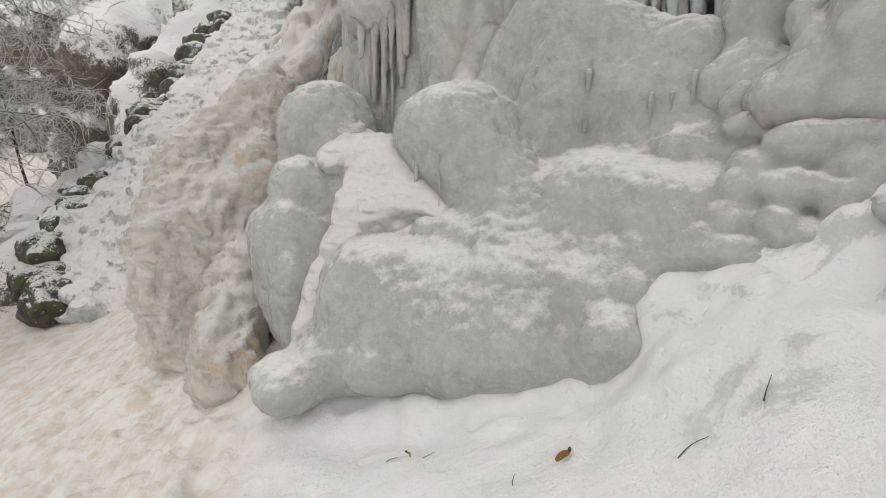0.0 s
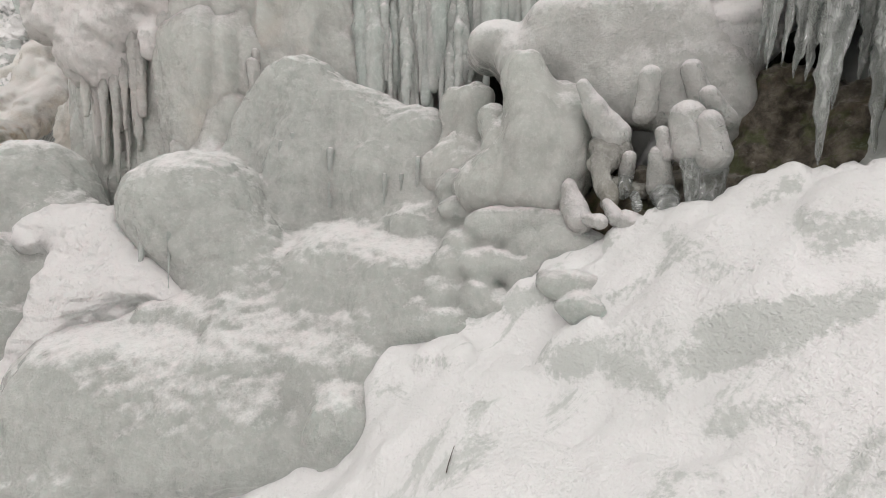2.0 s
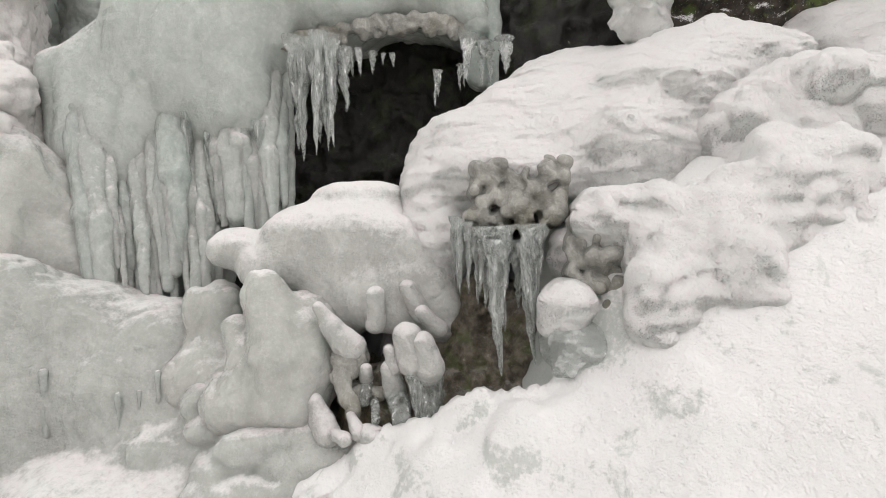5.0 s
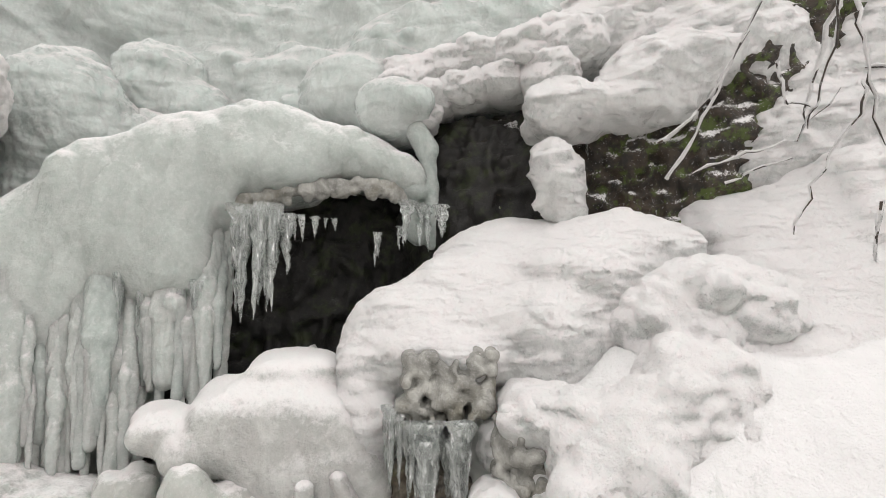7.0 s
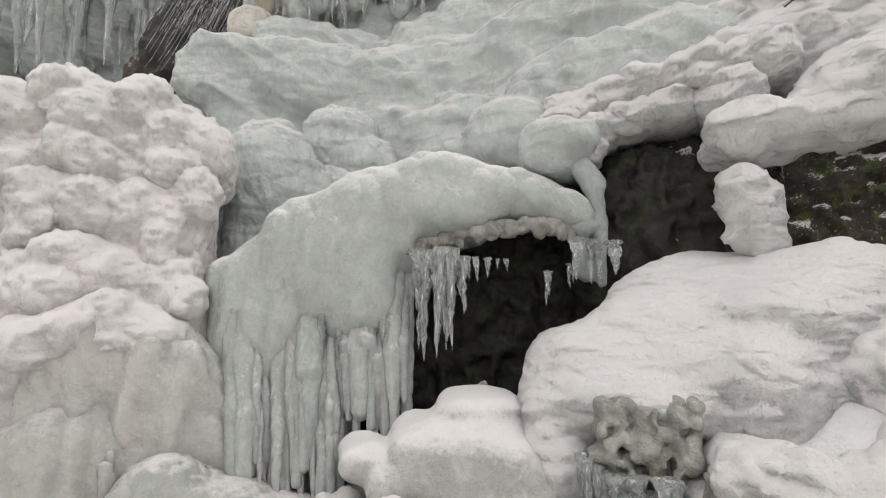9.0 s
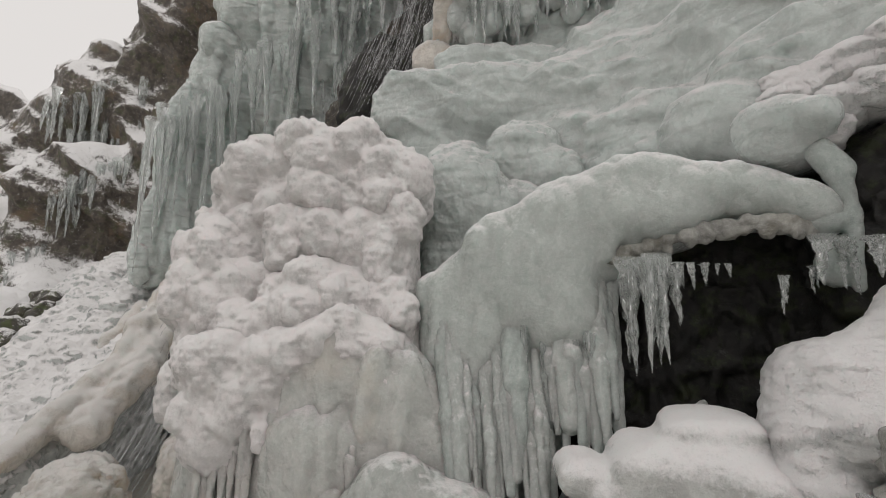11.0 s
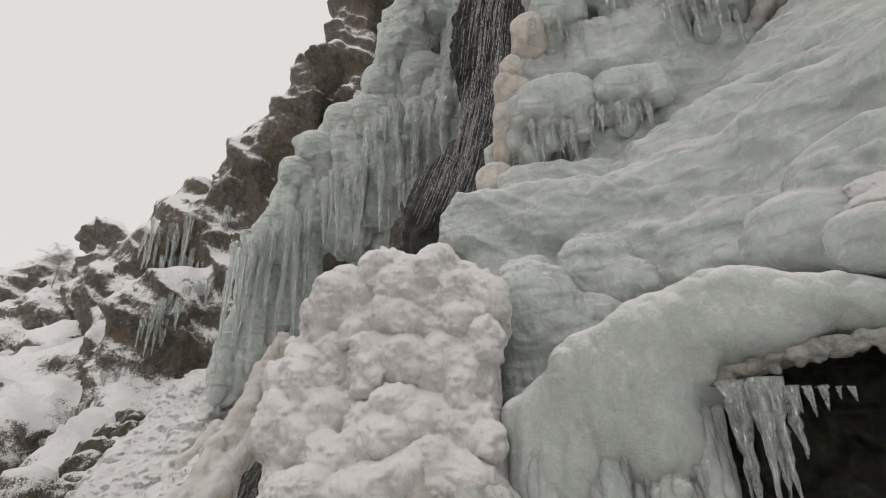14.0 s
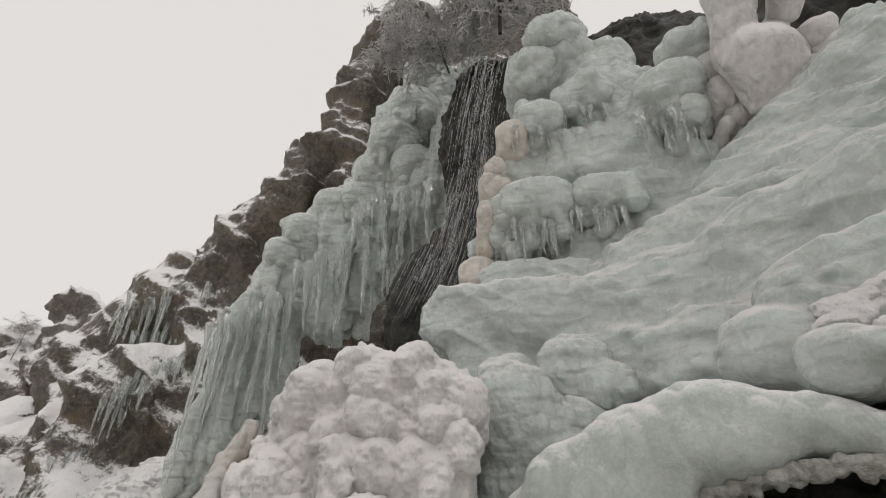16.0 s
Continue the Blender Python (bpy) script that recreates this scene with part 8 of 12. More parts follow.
f.limb((2.097, 3.511, 7.596), (2.140, 3.696, 7.482), 0.043, 0.016)
f.bulge(12, 0.0461526, 0.107689, 940, 0.8, blend=0.05)
f.build('fringed_cap', ICE_GREEN, [(0.2, 0.02, 2, 2), (0.07, 0.008, 7, 4.0)], '', parent=owner)

f = Form(0.015, 0.012)
f.ball(3.087, 2.690, 6.165, 0.181, 0.151, 0.155, -48, 0.05, 0.50)
f.ball(3.032, 2.713, 6.139, 0.109, 0.105, 0.125, -47, 0.06, 0.40)
f.ball(3.117, 2.662, 6.094, 0.100, 0.097, 0.117, -48, 0.06, 0.40)
f.limb((2.965, 2.738, 6.131), (2.991, 3.211, 5.734), 0.040, 0.013)
f.limb((2.975, 2.706, 6.099), (3.007, 3.039, 5.833), 0.046, 0.013)
f.limb((2.993, 2.682, 6.078), (3.018, 3.148, 5.691), 0.049, 0.013)
f.limb((3.017, 2.663, 6.063), (3.045, 3.050, 5.751), 0.047, 0.013)
f.limb((3.043, 2.647, 6.052), (3.065, 3.136, 5.647), 0.033, 0.013)
f.limb((3.074, 2.635, 6.047), (3.105, 2.940, 5.810), 0.036, 0.013)
f.limb((3.109, 2.627, 6.046), (3.134, 3.055, 5.700), 0.035, 0.013)
f.limb((3.153, 2.627, 6.057), (3.172, 3.130, 5.643), 0.030, 0.013)
f.bulge(12, 0.0272057, 0.06348, 1220, 0.8, blend=0.05)
f.build('fringed_cap', ICE_GREEN, [(0.2, 0.02, 2, 2), (0.07, 0.008, 7, 4.0)], '', parent=owner)

f = Form(0.015, 0.012)
f.ball(1.232, 3.786, 5.389, 0.106, 0.090, 0.094, -19, 0.03, 0.50)
f.ball(1.195, 3.794, 5.366, 0.064, 0.063, 0.076, -18, 0.04, 0.40)
f.ball(1.270, 3.771, 5.355, 0.059, 0.058, 0.071, -19, 0.04, 0.40)
f.limb((1.150, 3.801, 5.352), (1.210, 4.124, 4.892), 0.039, 0.012)
f.limb((1.176, 3.776, 5.339), (1.225, 4.039, 4.986), 0.044, 0.012)
f.limb((1.205, 3.761, 5.333), (1.255, 4.042, 4.949), 0.043, 0.012)
f.limb((1.236, 3.752, 5.331), (1.291, 4.076, 4.874), 0.031, 0.012)
f.limb((1.269, 3.749, 5.334), (1.322, 4.071, 4.881), 0.035, 0.012)
f.limb((1.306, 3.755, 5.343), (1.349, 4.017, 4.994), 0.037, 0.012)
f.bulge(12, 0.0159278, 0.037165, 865, 0.8, blend=0.05)
f.build('fringed_cap', ICE_TAN, [(0.2, 0.02, 2, 2), (0.07, 0.008, 7, 4.0)], '', parent=owner)

f = Form(0.015, 0.012)
f.ball(1.499, 3.563, 6.354, 0.181, 0.123, 0.104, -23, 0.03, 0.50)
f.ball(1.437, 3.576, 6.326, 0.109, 0.086, 0.083, -22, 0.04, 0.40)
f.ball(1.561, 3.536, 6.305, 0.100, 0.079, 0.078, -24, 0.04, 0.40)
f.limb((1.359, 3.600, 6.319), (1.412, 3.870, 6.065), 0.034, 0.013)
f.limb((1.389, 3.567, 6.293), (1.442, 3.840, 6.035), 0.036, 0.013)
f.limb((1.423, 3.544, 6.279), (1.477, 3.827, 6.010), 0.045, 0.013)
f.limb((1.460, 3.528, 6.270), (1.511, 3.804, 6.010), 0.047, 0.013)
f.limb((1.498, 3.515, 6.266), (1.549, 3.801, 5.996), 0.028, 0.013)
f.limb((1.538, 3.508, 6.267), (1.577, 3.707, 6.096), 0.037, 0.013)
f.limb((1.580, 3.506, 6.274), (1.633, 3.813, 5.979), 0.039, 0.013)
f.limb((1.628, 3.514, 6.292), (1.670, 3.743, 6.088), 0.042, 0.013)
f.bulge(12, 0.0272057, 0.06348, 908, 0.8, blend=0.05)
f.build('fringed_cap', ICE_TAN, [(0.2, 0.02, 2, 2), (0.07, 0.008, 7, 4.0)], '', parent=owner)

f = Form(0.015, 0.012)
f.ball(1.297, 3.625, 5.871, 0.104, 0.085, 0.086, -20, 0.03, 0.50)
f.ball(1.261, 3.634, 5.850, 0.063, 0.059, 0.069, -20, 0.03, 0.40)
f.ball(1.335, 3.612, 5.839, 0.057, 0.055, 0.064, -21, 0.03, 0.40)
f.limb((1.219, 3.644, 5.839), (1.242, 3.742, 5.766), 0.042, 0.012)
f.limb((1.244, 3.621, 5.824), (1.269, 3.732, 5.735), 0.032, 0.012)
f.limb((1.272, 3.607, 5.818), (1.298, 3.725, 5.720), 0.030, 0.012)
f.limb((1.302, 3.598, 5.815), (1.324, 3.690, 5.749), 0.042, 0.012)
f.limb((1.334, 3.594, 5.818), (1.357, 3.690, 5.747), 0.039, 0.012)
f.limb((1.369, 3.599, 5.828), (1.395, 3.717, 5.730), 0.025, 0.012)
f.bulge(12, 0.0156329, 0.0364767, 879, 0.8, blend=0.05)
f.build('fringed_cap', ICE_TAN, [(0.2, 0.02, 2, 2), (0.07, 0.008, 7, 4.0)], '', parent=owner)

f = Form(0.015, 0.012)
f.ball(1.263, 3.705, 5.726, 0.121, 0.091, 0.085, -19, 0.03, 0.50)
f.ball(1.220, 3.714, 5.704, 0.073, 0.063, 0.068, -19, 0.03, 0.40)
f.ball(1.307, 3.688, 5.692, 0.067, 0.059, 0.064, -20, 0.03, 0.40)
f.limb((1.170, 3.725, 5.694), (1.227, 4.016, 5.345), 0.044, 0.012)
f.limb((1.201, 3.698, 5.677), (1.255, 3.986, 5.334), 0.043, 0.012)
f.limb((1.234, 3.681, 5.670), (1.286, 3.960, 5.340), 0.031, 0.012)
f.limb((1.269, 3.671, 5.667), (1.311, 3.890, 5.424), 0.027, 0.012)
f.limb((1.306, 3.667, 5.670), (1.351, 3.916, 5.386), 0.045, 0.012)
f.limb((1.348, 3.673, 5.682), (1.395, 3.948, 5.361), 0.031, 0.012)
f.bulge(12, 0.0182181, 0.0425089, 871, 0.8, blend=0.05)
f.build('fringed_cap', ICE_TAN, [(0.2, 0.02, 2, 2), (0.07, 0.008, 7, 4.0)], '', parent=owner)

f = Form(0.015, 0.012)
f.ball(1.201, 4.068, 4.804, 0.195, 0.147, 0.137, -17, 0.04, 0.50)
f.ball(1.128, 4.070, 4.765, 0.117, 0.102, 0.110, -16, 0.06, 0.40)
f.ball(1.269, 4.027, 4.750, 0.107, 0.095, 0.103, -18, 0.06, 0.40)
f.limb((1.034, 4.087, 4.747), (1.065, 4.231, 4.521), 0.035, 0.012)
f.limb((1.062, 4.050, 4.731), (1.094, 4.204, 4.485), 0.031, 0.012)
f.limb((1.092, 4.026, 4.722), (1.119, 4.157, 4.524), 0.042, 0.012)
f.limb((1.125, 4.008, 4.716), (1.149, 4.126, 4.547), 0.037, 0.012)
f.limb((1.158, 3.995, 4.712), (1.183, 4.124, 4.519), 0.035, 0.012)
f.limb((1.192, 3.985, 4.711), (1.217, 4.114, 4.518), 0.035, 0.012)
f.limb((1.228, 3.979, 4.712), (1.250, 4.095, 4.548), 0.037, 0.012)
f.limb((1.265, 3.977, 4.715), (1.289, 4.112, 4.513), 0.039, 0.012)
f.limb((1.304, 3.982, 4.722), (1.326, 4.097, 4.559), 0.026, 0.012)
f.limb((1.348, 3.998, 4.735), (1.369, 4.118, 4.565), 0.039, 0.012)
f.bulge(12, 0.029201, 0.0681358, 851, 0.8, blend=0.05)
f.build('fringed_cap', ICE_TAN, [(0.2, 0.02, 2, 2), (0.07, 0.008, 7, 4.0)], '', parent=owner)

f = Form(0.015, 0.012)
f.ball(1.335, 3.707, 5.647, 0.144, 0.113, 0.108, -20, 0.03, 0.50)
f.ball(1.284, 3.717, 5.618, 0.087, 0.078, 0.087, -19, 0.04, 0.40)
f.ball(1.386, 3.684, 5.603, 0.080, 0.072, 0.081, -21, 0.04, 0.40)
f.limb((1.220, 3.729, 5.604), (1.272, 4.001, 5.273), 0.036, 0.012)
f.limb((1.250, 3.699, 5.585), (1.307, 4.023, 5.174), 0.038, 0.012)
f.limb((1.283, 3.679, 5.576), (1.334, 3.972, 5.213), 0.037, 0.012)
f.limb((1.317, 3.666, 5.571), (1.369, 3.972, 5.189), 0.039, 0.012)
f.limb((1.354, 3.657, 5.570), (1.395, 3.888, 5.303), 0.034, 0.012)
f.limb((1.393, 3.655, 5.575), (1.435, 3.905, 5.280), 0.026, 0.012)
f.limb((1.436, 3.663, 5.588), (1.481, 3.944, 5.248), 0.046, 0.012)
f.bulge(12, 0.0216535, 0.0505249, 883, 0.8, blend=0.05)
f.build('fringed_cap', ICE_TAN, [(0.2, 0.02, 2, 2), (0.07, 0.008, 7, 4.0)], '', parent=owner)

f = Form(0.015, 0.012)
f.ball(3.410, 2.561, 6.349, 0.149, 0.146, 0.176, -52, 0.05, 0.50)
f.ball(3.366, 2.584, 6.320, 0.089, 0.101, 0.141, -51, 0.07, 0.40)
f.ball(3.430, 2.544, 6.280, 0.082, 0.094, 0.132, -52, 0.07, 0.40)
f.limb((3.309, 2.597, 6.299), (3.346, 2.937, 6.046), 0.049, 0.014)
f.limb((3.320, 2.567, 6.268), (3.357, 2.915, 6.010), 0.048, 0.014)
f.limb((3.341, 2.545, 6.249), (3.380, 2.802, 6.065), 0.035, 0.014)
f.limb((3.368, 2.528, 6.237), (3.404, 2.853, 5.999), 0.035, 0.014)
f.limb((3.401, 2.517, 6.232), (3.439, 2.780, 6.043), 0.043, 0.014)
f.limb((3.444, 2.513, 6.238), (3.475, 2.940, 5.919), 0.045, 0.014)
f.bulge(12, 0.0223302, 0.0521038, 1280, 0.8, blend=0.05)
f.build('fringed_cap', RIME, [(0.2, 0.02, 2, 2), (0.07, 0.008, 7, 4.0)], '', parent=owner)

f = Form(0.015, 0.012)
f.ball(3.515, 2.601, 6.088, 0.107, 0.108, 0.134, -52, 0.04, 0.50)
f.ball(3.485, 2.619, 6.067, 0.065, 0.075, 0.108, -52, 0.05, 0.40)
f.ball(3.529, 2.589, 6.038, 0.059, 0.069, 0.101, -52, 0.05, 0.40)
f.limb((3.447, 2.630, 6.054), (3.471, 2.951, 5.810), 0.029, 0.014)
f.limb((3.453, 2.608, 6.033), (3.478, 2.921, 5.795), 0.047, 0.014)
f.limb((3.467, 2.592, 6.019), (3.496, 2.825, 5.849), 0.028, 0.014)
f.limb((3.486, 2.579, 6.011), (3.512, 2.862, 5.800), 0.038, 0.014)
f.limb((3.509, 2.570, 6.007), (3.534, 2.865, 5.786), 0.047, 0.014)
f.limb((3.540, 2.568, 6.010), (3.563, 2.891, 5.767), 0.046, 0.014)
f.bulge(12, 0.0161013, 0.0375698, 1305, 0.8, blend=0.05)
f.build('fringed_cap', RIME, [(0.2, 0.02, 2, 2), (0.07, 0.008, 7, 4.0)], '', parent=owner)

f = Form(0.015, 0.012)
f.ball(3.584, 2.419, 6.189, 0.102, 0.082, 0.081, -55, 0.02, 0.50)
f.ball(3.559, 2.434, 6.180, 0.061, 0.057, 0.065, -54, 0.03, 0.40)
f.ball(3.598, 2.406, 6.154, 0.056, 0.053, 0.061, -55, 0.03, 0.40)
f.limb((3.531, 2.449, 6.181), (3.559, 2.644, 6.059), 0.030, 0.014)
f.limb((3.537, 2.429, 6.160), (3.564, 2.641, 6.026), 0.051, 0.014)
f.limb((3.549, 2.415, 6.147), (3.575, 2.661, 5.987), 0.048, 0.014)
f.limb((3.566, 2.404, 6.139), (3.592, 2.629, 5.995), 0.028, 0.014)
f.limb((3.587, 2.396, 6.135), (3.612, 2.646, 5.973), 0.039, 0.014)
f.limb((3.616, 2.393, 6.138), (3.642, 2.625, 5.990), 0.047, 0.014)
f.bulge(12, 0.0152251, 0.0355253, 1333, 0.8, blend=0.05)
f.build('fringed_cap', RIME, [(0.2, 0.02, 2, 2), (0.07, 0.008, 7, 4.0)], '', parent=owner)

f = Form(0.015, 0.012)
f.ball(3.558, 2.513, 6.045, 0.081, 0.066, 0.067, -53, 0.02, 0.50)
f.ball(3.539, 2.526, 6.038, 0.048, 0.046, 0.054, -53, 0.03, 0.40)
f.ball(3.570, 2.504, 6.018, 0.044, 0.043, 0.050, -54, 0.03, 0.40)
f.limb((3.519, 2.540, 6.041), (3.539, 2.791, 5.869), 0.033, 0.014)
f.limb((3.523, 2.524, 6.025), (3.544, 2.762, 5.863), 0.029, 0.014)
f.limb((3.533, 2.512, 6.014), (3.554, 2.729, 5.870), 0.044, 0.014)
f.limb((3.546, 2.503, 6.008), (3.566, 2.755, 5.836), 0.050, 0.014)
f.limb((3.564, 2.496, 6.005), (3.586, 2.680, 5.887), 0.043, 0.014)
f.limb((3.586, 2.494, 6.007), (3.607, 2.727, 5.851), 0.033, 0.014)
f.bulge(12, 0.012076, 0.0281774, 1325, 0.8, blend=0.05)
f.build('fringed_cap', RIME, [(0.2, 0.02, 2, 2), (0.07, 0.008, 7, 4.0)], '', parent=owner)

f = Form(0.015, 0.012)
f.ball(3.388, 2.620, 5.960, 0.066, 0.059, 0.066, -51, 0.02, 0.50)
f.ball(3.373, 2.632, 5.953, 0.040, 0.041, 0.053, -51, 0.03, 0.40)
f.ball(3.400, 2.613, 5.936, 0.036, 0.038, 0.050, -51, 0.03, 0.40)
f.limb((3.356, 2.644, 5.954), (3.375, 2.873, 5.791), 0.042, 0.013)
f.limb((3.360, 2.630, 5.941), (3.379, 2.852, 5.784), 0.047, 0.013)
f.limb((3.369, 2.620, 5.933), (3.384, 2.908, 5.719), 0.039, 0.013)
f.limb((3.381, 2.612, 5.927), (3.397, 2.877, 5.735), 0.029, 0.013)
f.limb((3.395, 2.607, 5.925), (3.410, 2.891, 5.716), 0.047, 0.013)
f.limb((3.414, 2.605, 5.927), (3.431, 2.872, 5.734), 0.046, 0.013)
f.bulge(12, 0.00988984, 0.0230763, 1290, 0.8, blend=0.05)
f.build('fringed_cap', RIME, [(0.2, 0.02, 2, 2), (0.07, 0.008, 7, 4.0)], '', parent=owner)

f = Form(0.015, 0.012)
f.ball(3.403, 2.560, 6.741, 0.169, 0.159, 0.183, -52, 0.06, 0.50)
f.ball(3.353, 2.584, 6.710, 0.102, 0.110, 0.147, -51, 0.07, 0.40)
f.ball(3.429, 2.541, 6.665, 0.093, 0.102, 0.138, -52, 0.07, 0.40)
f.limb((3.289, 2.602, 6.691), (3.333, 2.740, 6.607), 0.046, 0.014)
f.limb((3.299, 2.572, 6.658), (3.344, 2.699, 6.581), 0.045, 0.014)
f.limb((3.319, 2.550, 6.636), (3.364, 2.730, 6.522), 0.037, 0.014)
f.limb((3.344, 2.533, 6.622), (3.389, 2.700, 6.516), 0.032, 0.014)
f.limb((3.373, 2.519, 6.613), (3.418, 2.712, 6.489), 0.035, 0.014)
f.limb((3.408, 2.510, 6.610), (3.452, 2.643, 6.528), 0.030, 0.014)
f.limb((3.452, 2.508, 6.620), (3.497, 2.665, 6.521), 0.045, 0.014)
f.bulge(12, 0.0254013, 0.0592696, 1260, 0.8, blend=0.05)
f.build('fringed_cap', RIME, [(0.2, 0.02, 2, 2), (0.07, 0.008, 7, 4.0)], '', parent=owner)

f = Form(0.015, 0.012)
f.ball(3.800, 2.123, 6.779, 0.158, 0.142, 0.158, -59, 0.05, 0.50)
f.ball(3.758, 2.144, 6.756, 0.095, 0.099, 0.126, -59, 0.06, 0.40)
f.ball(3.817, 2.108, 6.713, 0.087, 0.091, 0.119, -59, 0.06, 0.40)
f.limb((3.706, 2.160, 6.742), (3.749, 2.267, 6.688), 0.050, 0.015)
f.limb((3.713, 2.133, 6.708), (3.756, 2.239, 6.654), 0.044, 0.015)
f.limb((3.731, 2.114, 6.686), (3.775, 2.218, 6.633), 0.039, 0.014)
f.limb((3.756, 2.098, 6.672), (3.800, 2.215, 6.612), 0.032, 0.014)
f.limb((3.788, 2.087, 6.666), (3.832, 2.210, 6.602), 0.042, 0.015)
f.limb((3.831, 2.083, 6.673), (3.874, 2.176, 6.626), 0.029, 0.015)
f.bulge(12, 0.0236662, 0.0552211, 1370, 0.8, blend=0.05)
f.build('fringed_cap', RIME, [(0.2, 0.02, 2, 2), (0.07, 0.008, 7, 4.0)], '', parent=owner)

f = Form(0.015, 0.012)
f.ball(3.968, 2.129, 6.612, 0.143, 0.135, 0.158, -60, 0.05, 0.50)
f.ball(3.931, 2.149, 6.589, 0.086, 0.094, 0.126, -60, 0.06, 0.40)
f.ball(3.981, 2.115, 6.549, 0.079, 0.087, 0.119, -60, 0.06, 0.40)
f.limb((3.882, 2.163, 6.575), (3.925, 2.249, 6.530), 0.032, 0.015)
f.limb((3.887, 2.139, 6.544), (3.930, 2.238, 6.490), 0.034, 0.015)
f.limb((3.902, 2.120, 6.524), (3.945, 2.226, 6.467), 0.036, 0.014)
f.limb((3.923, 2.106, 6.512), (3.966, 2.216, 6.452), 0.029, 0.014)
f.limb((3.951, 2.096, 6.506), (3.994, 2.208, 6.445), 0.032, 0.015)
f.limb((3.989, 2.092, 6.511), (4.032, 2.176, 6.466), 0.041, 0.015)
f.bulge(12, 0.0215147, 0.050201, 1405, 0.8, blend=0.05)
f.build('fringed_cap', RIME, [(0.2, 0.02, 2, 2), (0.07, 0.008, 7, 4.0)], '', parent=owner)

f = Form(0.015, 0.012)
f.ball(4.136, 1.990, 6.693, 0.189, 0.150, 0.146, -63, 0.04, 0.50)
f.ball(4.088, 2.012, 6.674, 0.114, 0.104, 0.117, -62, 0.06, 0.40)
f.ball(4.151, 1.969, 6.624, 0.104, 0.096, 0.109, -63, 0.06, 0.40)
f.limb((4.035, 2.037, 6.676), (4.077, 2.137, 6.626), 0.046, 0.015)
f.limb((4.034, 2.012, 6.640), (4.076, 2.115, 6.589), 0.046, 0.015)
f.limb((4.043, 1.993, 6.616), (4.085, 2.080, 6.574), 0.046, 0.015)
f.limb((4.058, 1.976, 6.599), (4.100, 2.058, 6.559), 0.046, 0.015)
f.limb((4.078, 1.963, 6.586), (4.120, 2.068, 6.533), 0.046, 0.015)
f.limb((4.103, 1.952, 6.578), (4.145, 2.057, 6.526), 0.053, 0.015)
f.limb((4.133, 1.945, 6.577), (4.175, 2.020, 6.540), 0.046, 0.015)
f.limb((4.175, 1.943, 6.586), (4.217, 2.033, 6.541), 0.051, 0.015)
f.bulge(12, 0.0284203, 0.0663139, 1445, 0.8, blend=0.05)
f.build('fringed_cap', RIME, [(0.2, 0.02, 2, 2), (0.07, 0.008, 7, 4.0)], '', parent=owner)

f = Form(0.015, 0.012)
f.ball(4.109, 2.193, 6.344, 0.212, 0.177, 0.183, -60, 0.06, 0.50)
f.ball(4.053, 2.219, 6.318, 0.127, 0.123, 0.147, -60, 0.07, 0.40)
f.ball(4.123, 2.165, 6.262, 0.117, 0.114, 0.138, -61, 0.07, 0.40)
f.limb((3.987, 2.248, 6.315), (4.029, 2.489, 6.158), 0.047, 0.014)
f.limb((3.984, 2.219, 6.279), (4.024, 2.512, 6.087), 0.041, 0.014)
f.limb((3.991, 2.197, 6.255), (4.031, 2.489, 6.064), 0.044, 0.014)
f.limb((4.005, 2.178, 6.236), (4.048, 2.338, 6.134), 0.042, 0.014)
f.limb((4.023, 2.162, 6.222), (4.065, 2.376, 6.085), 0.030, 0.014)
f.limb((4.044, 2.149, 6.212), (4.085, 2.419, 6.037), 0.031, 0.014)
f.limb((4.071, 2.138, 6.206), (4.113, 2.346, 6.073), 0.044, 0.014)
f.limb((4.103, 2.131, 6.205), (4.143, 2.409, 6.026), 0.035, 0.014)
f.limb((4.147, 2.130, 6.216), (4.189, 2.355, 6.072), 0.047, 0.014)
f.bulge(12, 0.0317516, 0.074087, 1435, 0.8, blend=0.05)
f.build('fringed_cap', RIME, [(0.2, 0.02, 2, 2), (0.07, 0.008, 7, 4.0)], '', parent=owner)

f = Form(0.015, 0.012)
f.ball(3.923, 2.255, 6.544, 0.129, 0.110, 0.115, -59, 0.03, 0.50)
f.ball(3.891, 2.273, 6.529, 0.078, 0.076, 0.092, -58, 0.05, 0.40)
f.ball(3.937, 2.241, 6.495, 0.071, 0.070, 0.086, -59, 0.05, 0.40)
f.limb((3.853, 2.288, 6.524), (3.888, 2.374, 6.483), 0.048, 0.015)
f.limb((3.858, 2.265, 6.497), (3.893, 2.338, 6.464), 0.029, 0.015)
f.limb((3.872, 2.248, 6.479), (3.907, 2.349, 6.429), 0.047, 0.014)
f.limb((3.891, 2.235, 6.468), (3.927, 2.329, 6.422), 0.039, 0.014)
f.limb((3.917, 2.226, 6.463), (3.953, 2.323, 6.414), 0.029, 0.015)
f.limb((3.952, 2.222, 6.468), (3.988, 2.311, 6.424), 0.040, 0.015)
f.bulge(12, 0.0193633, 0.0451809, 1385, 0.8, blend=0.05)
f.build('fringed_cap', RIME, [(0.2, 0.02, 2, 2), (0.07, 0.008, 7, 4.0)], '', parent=owner)

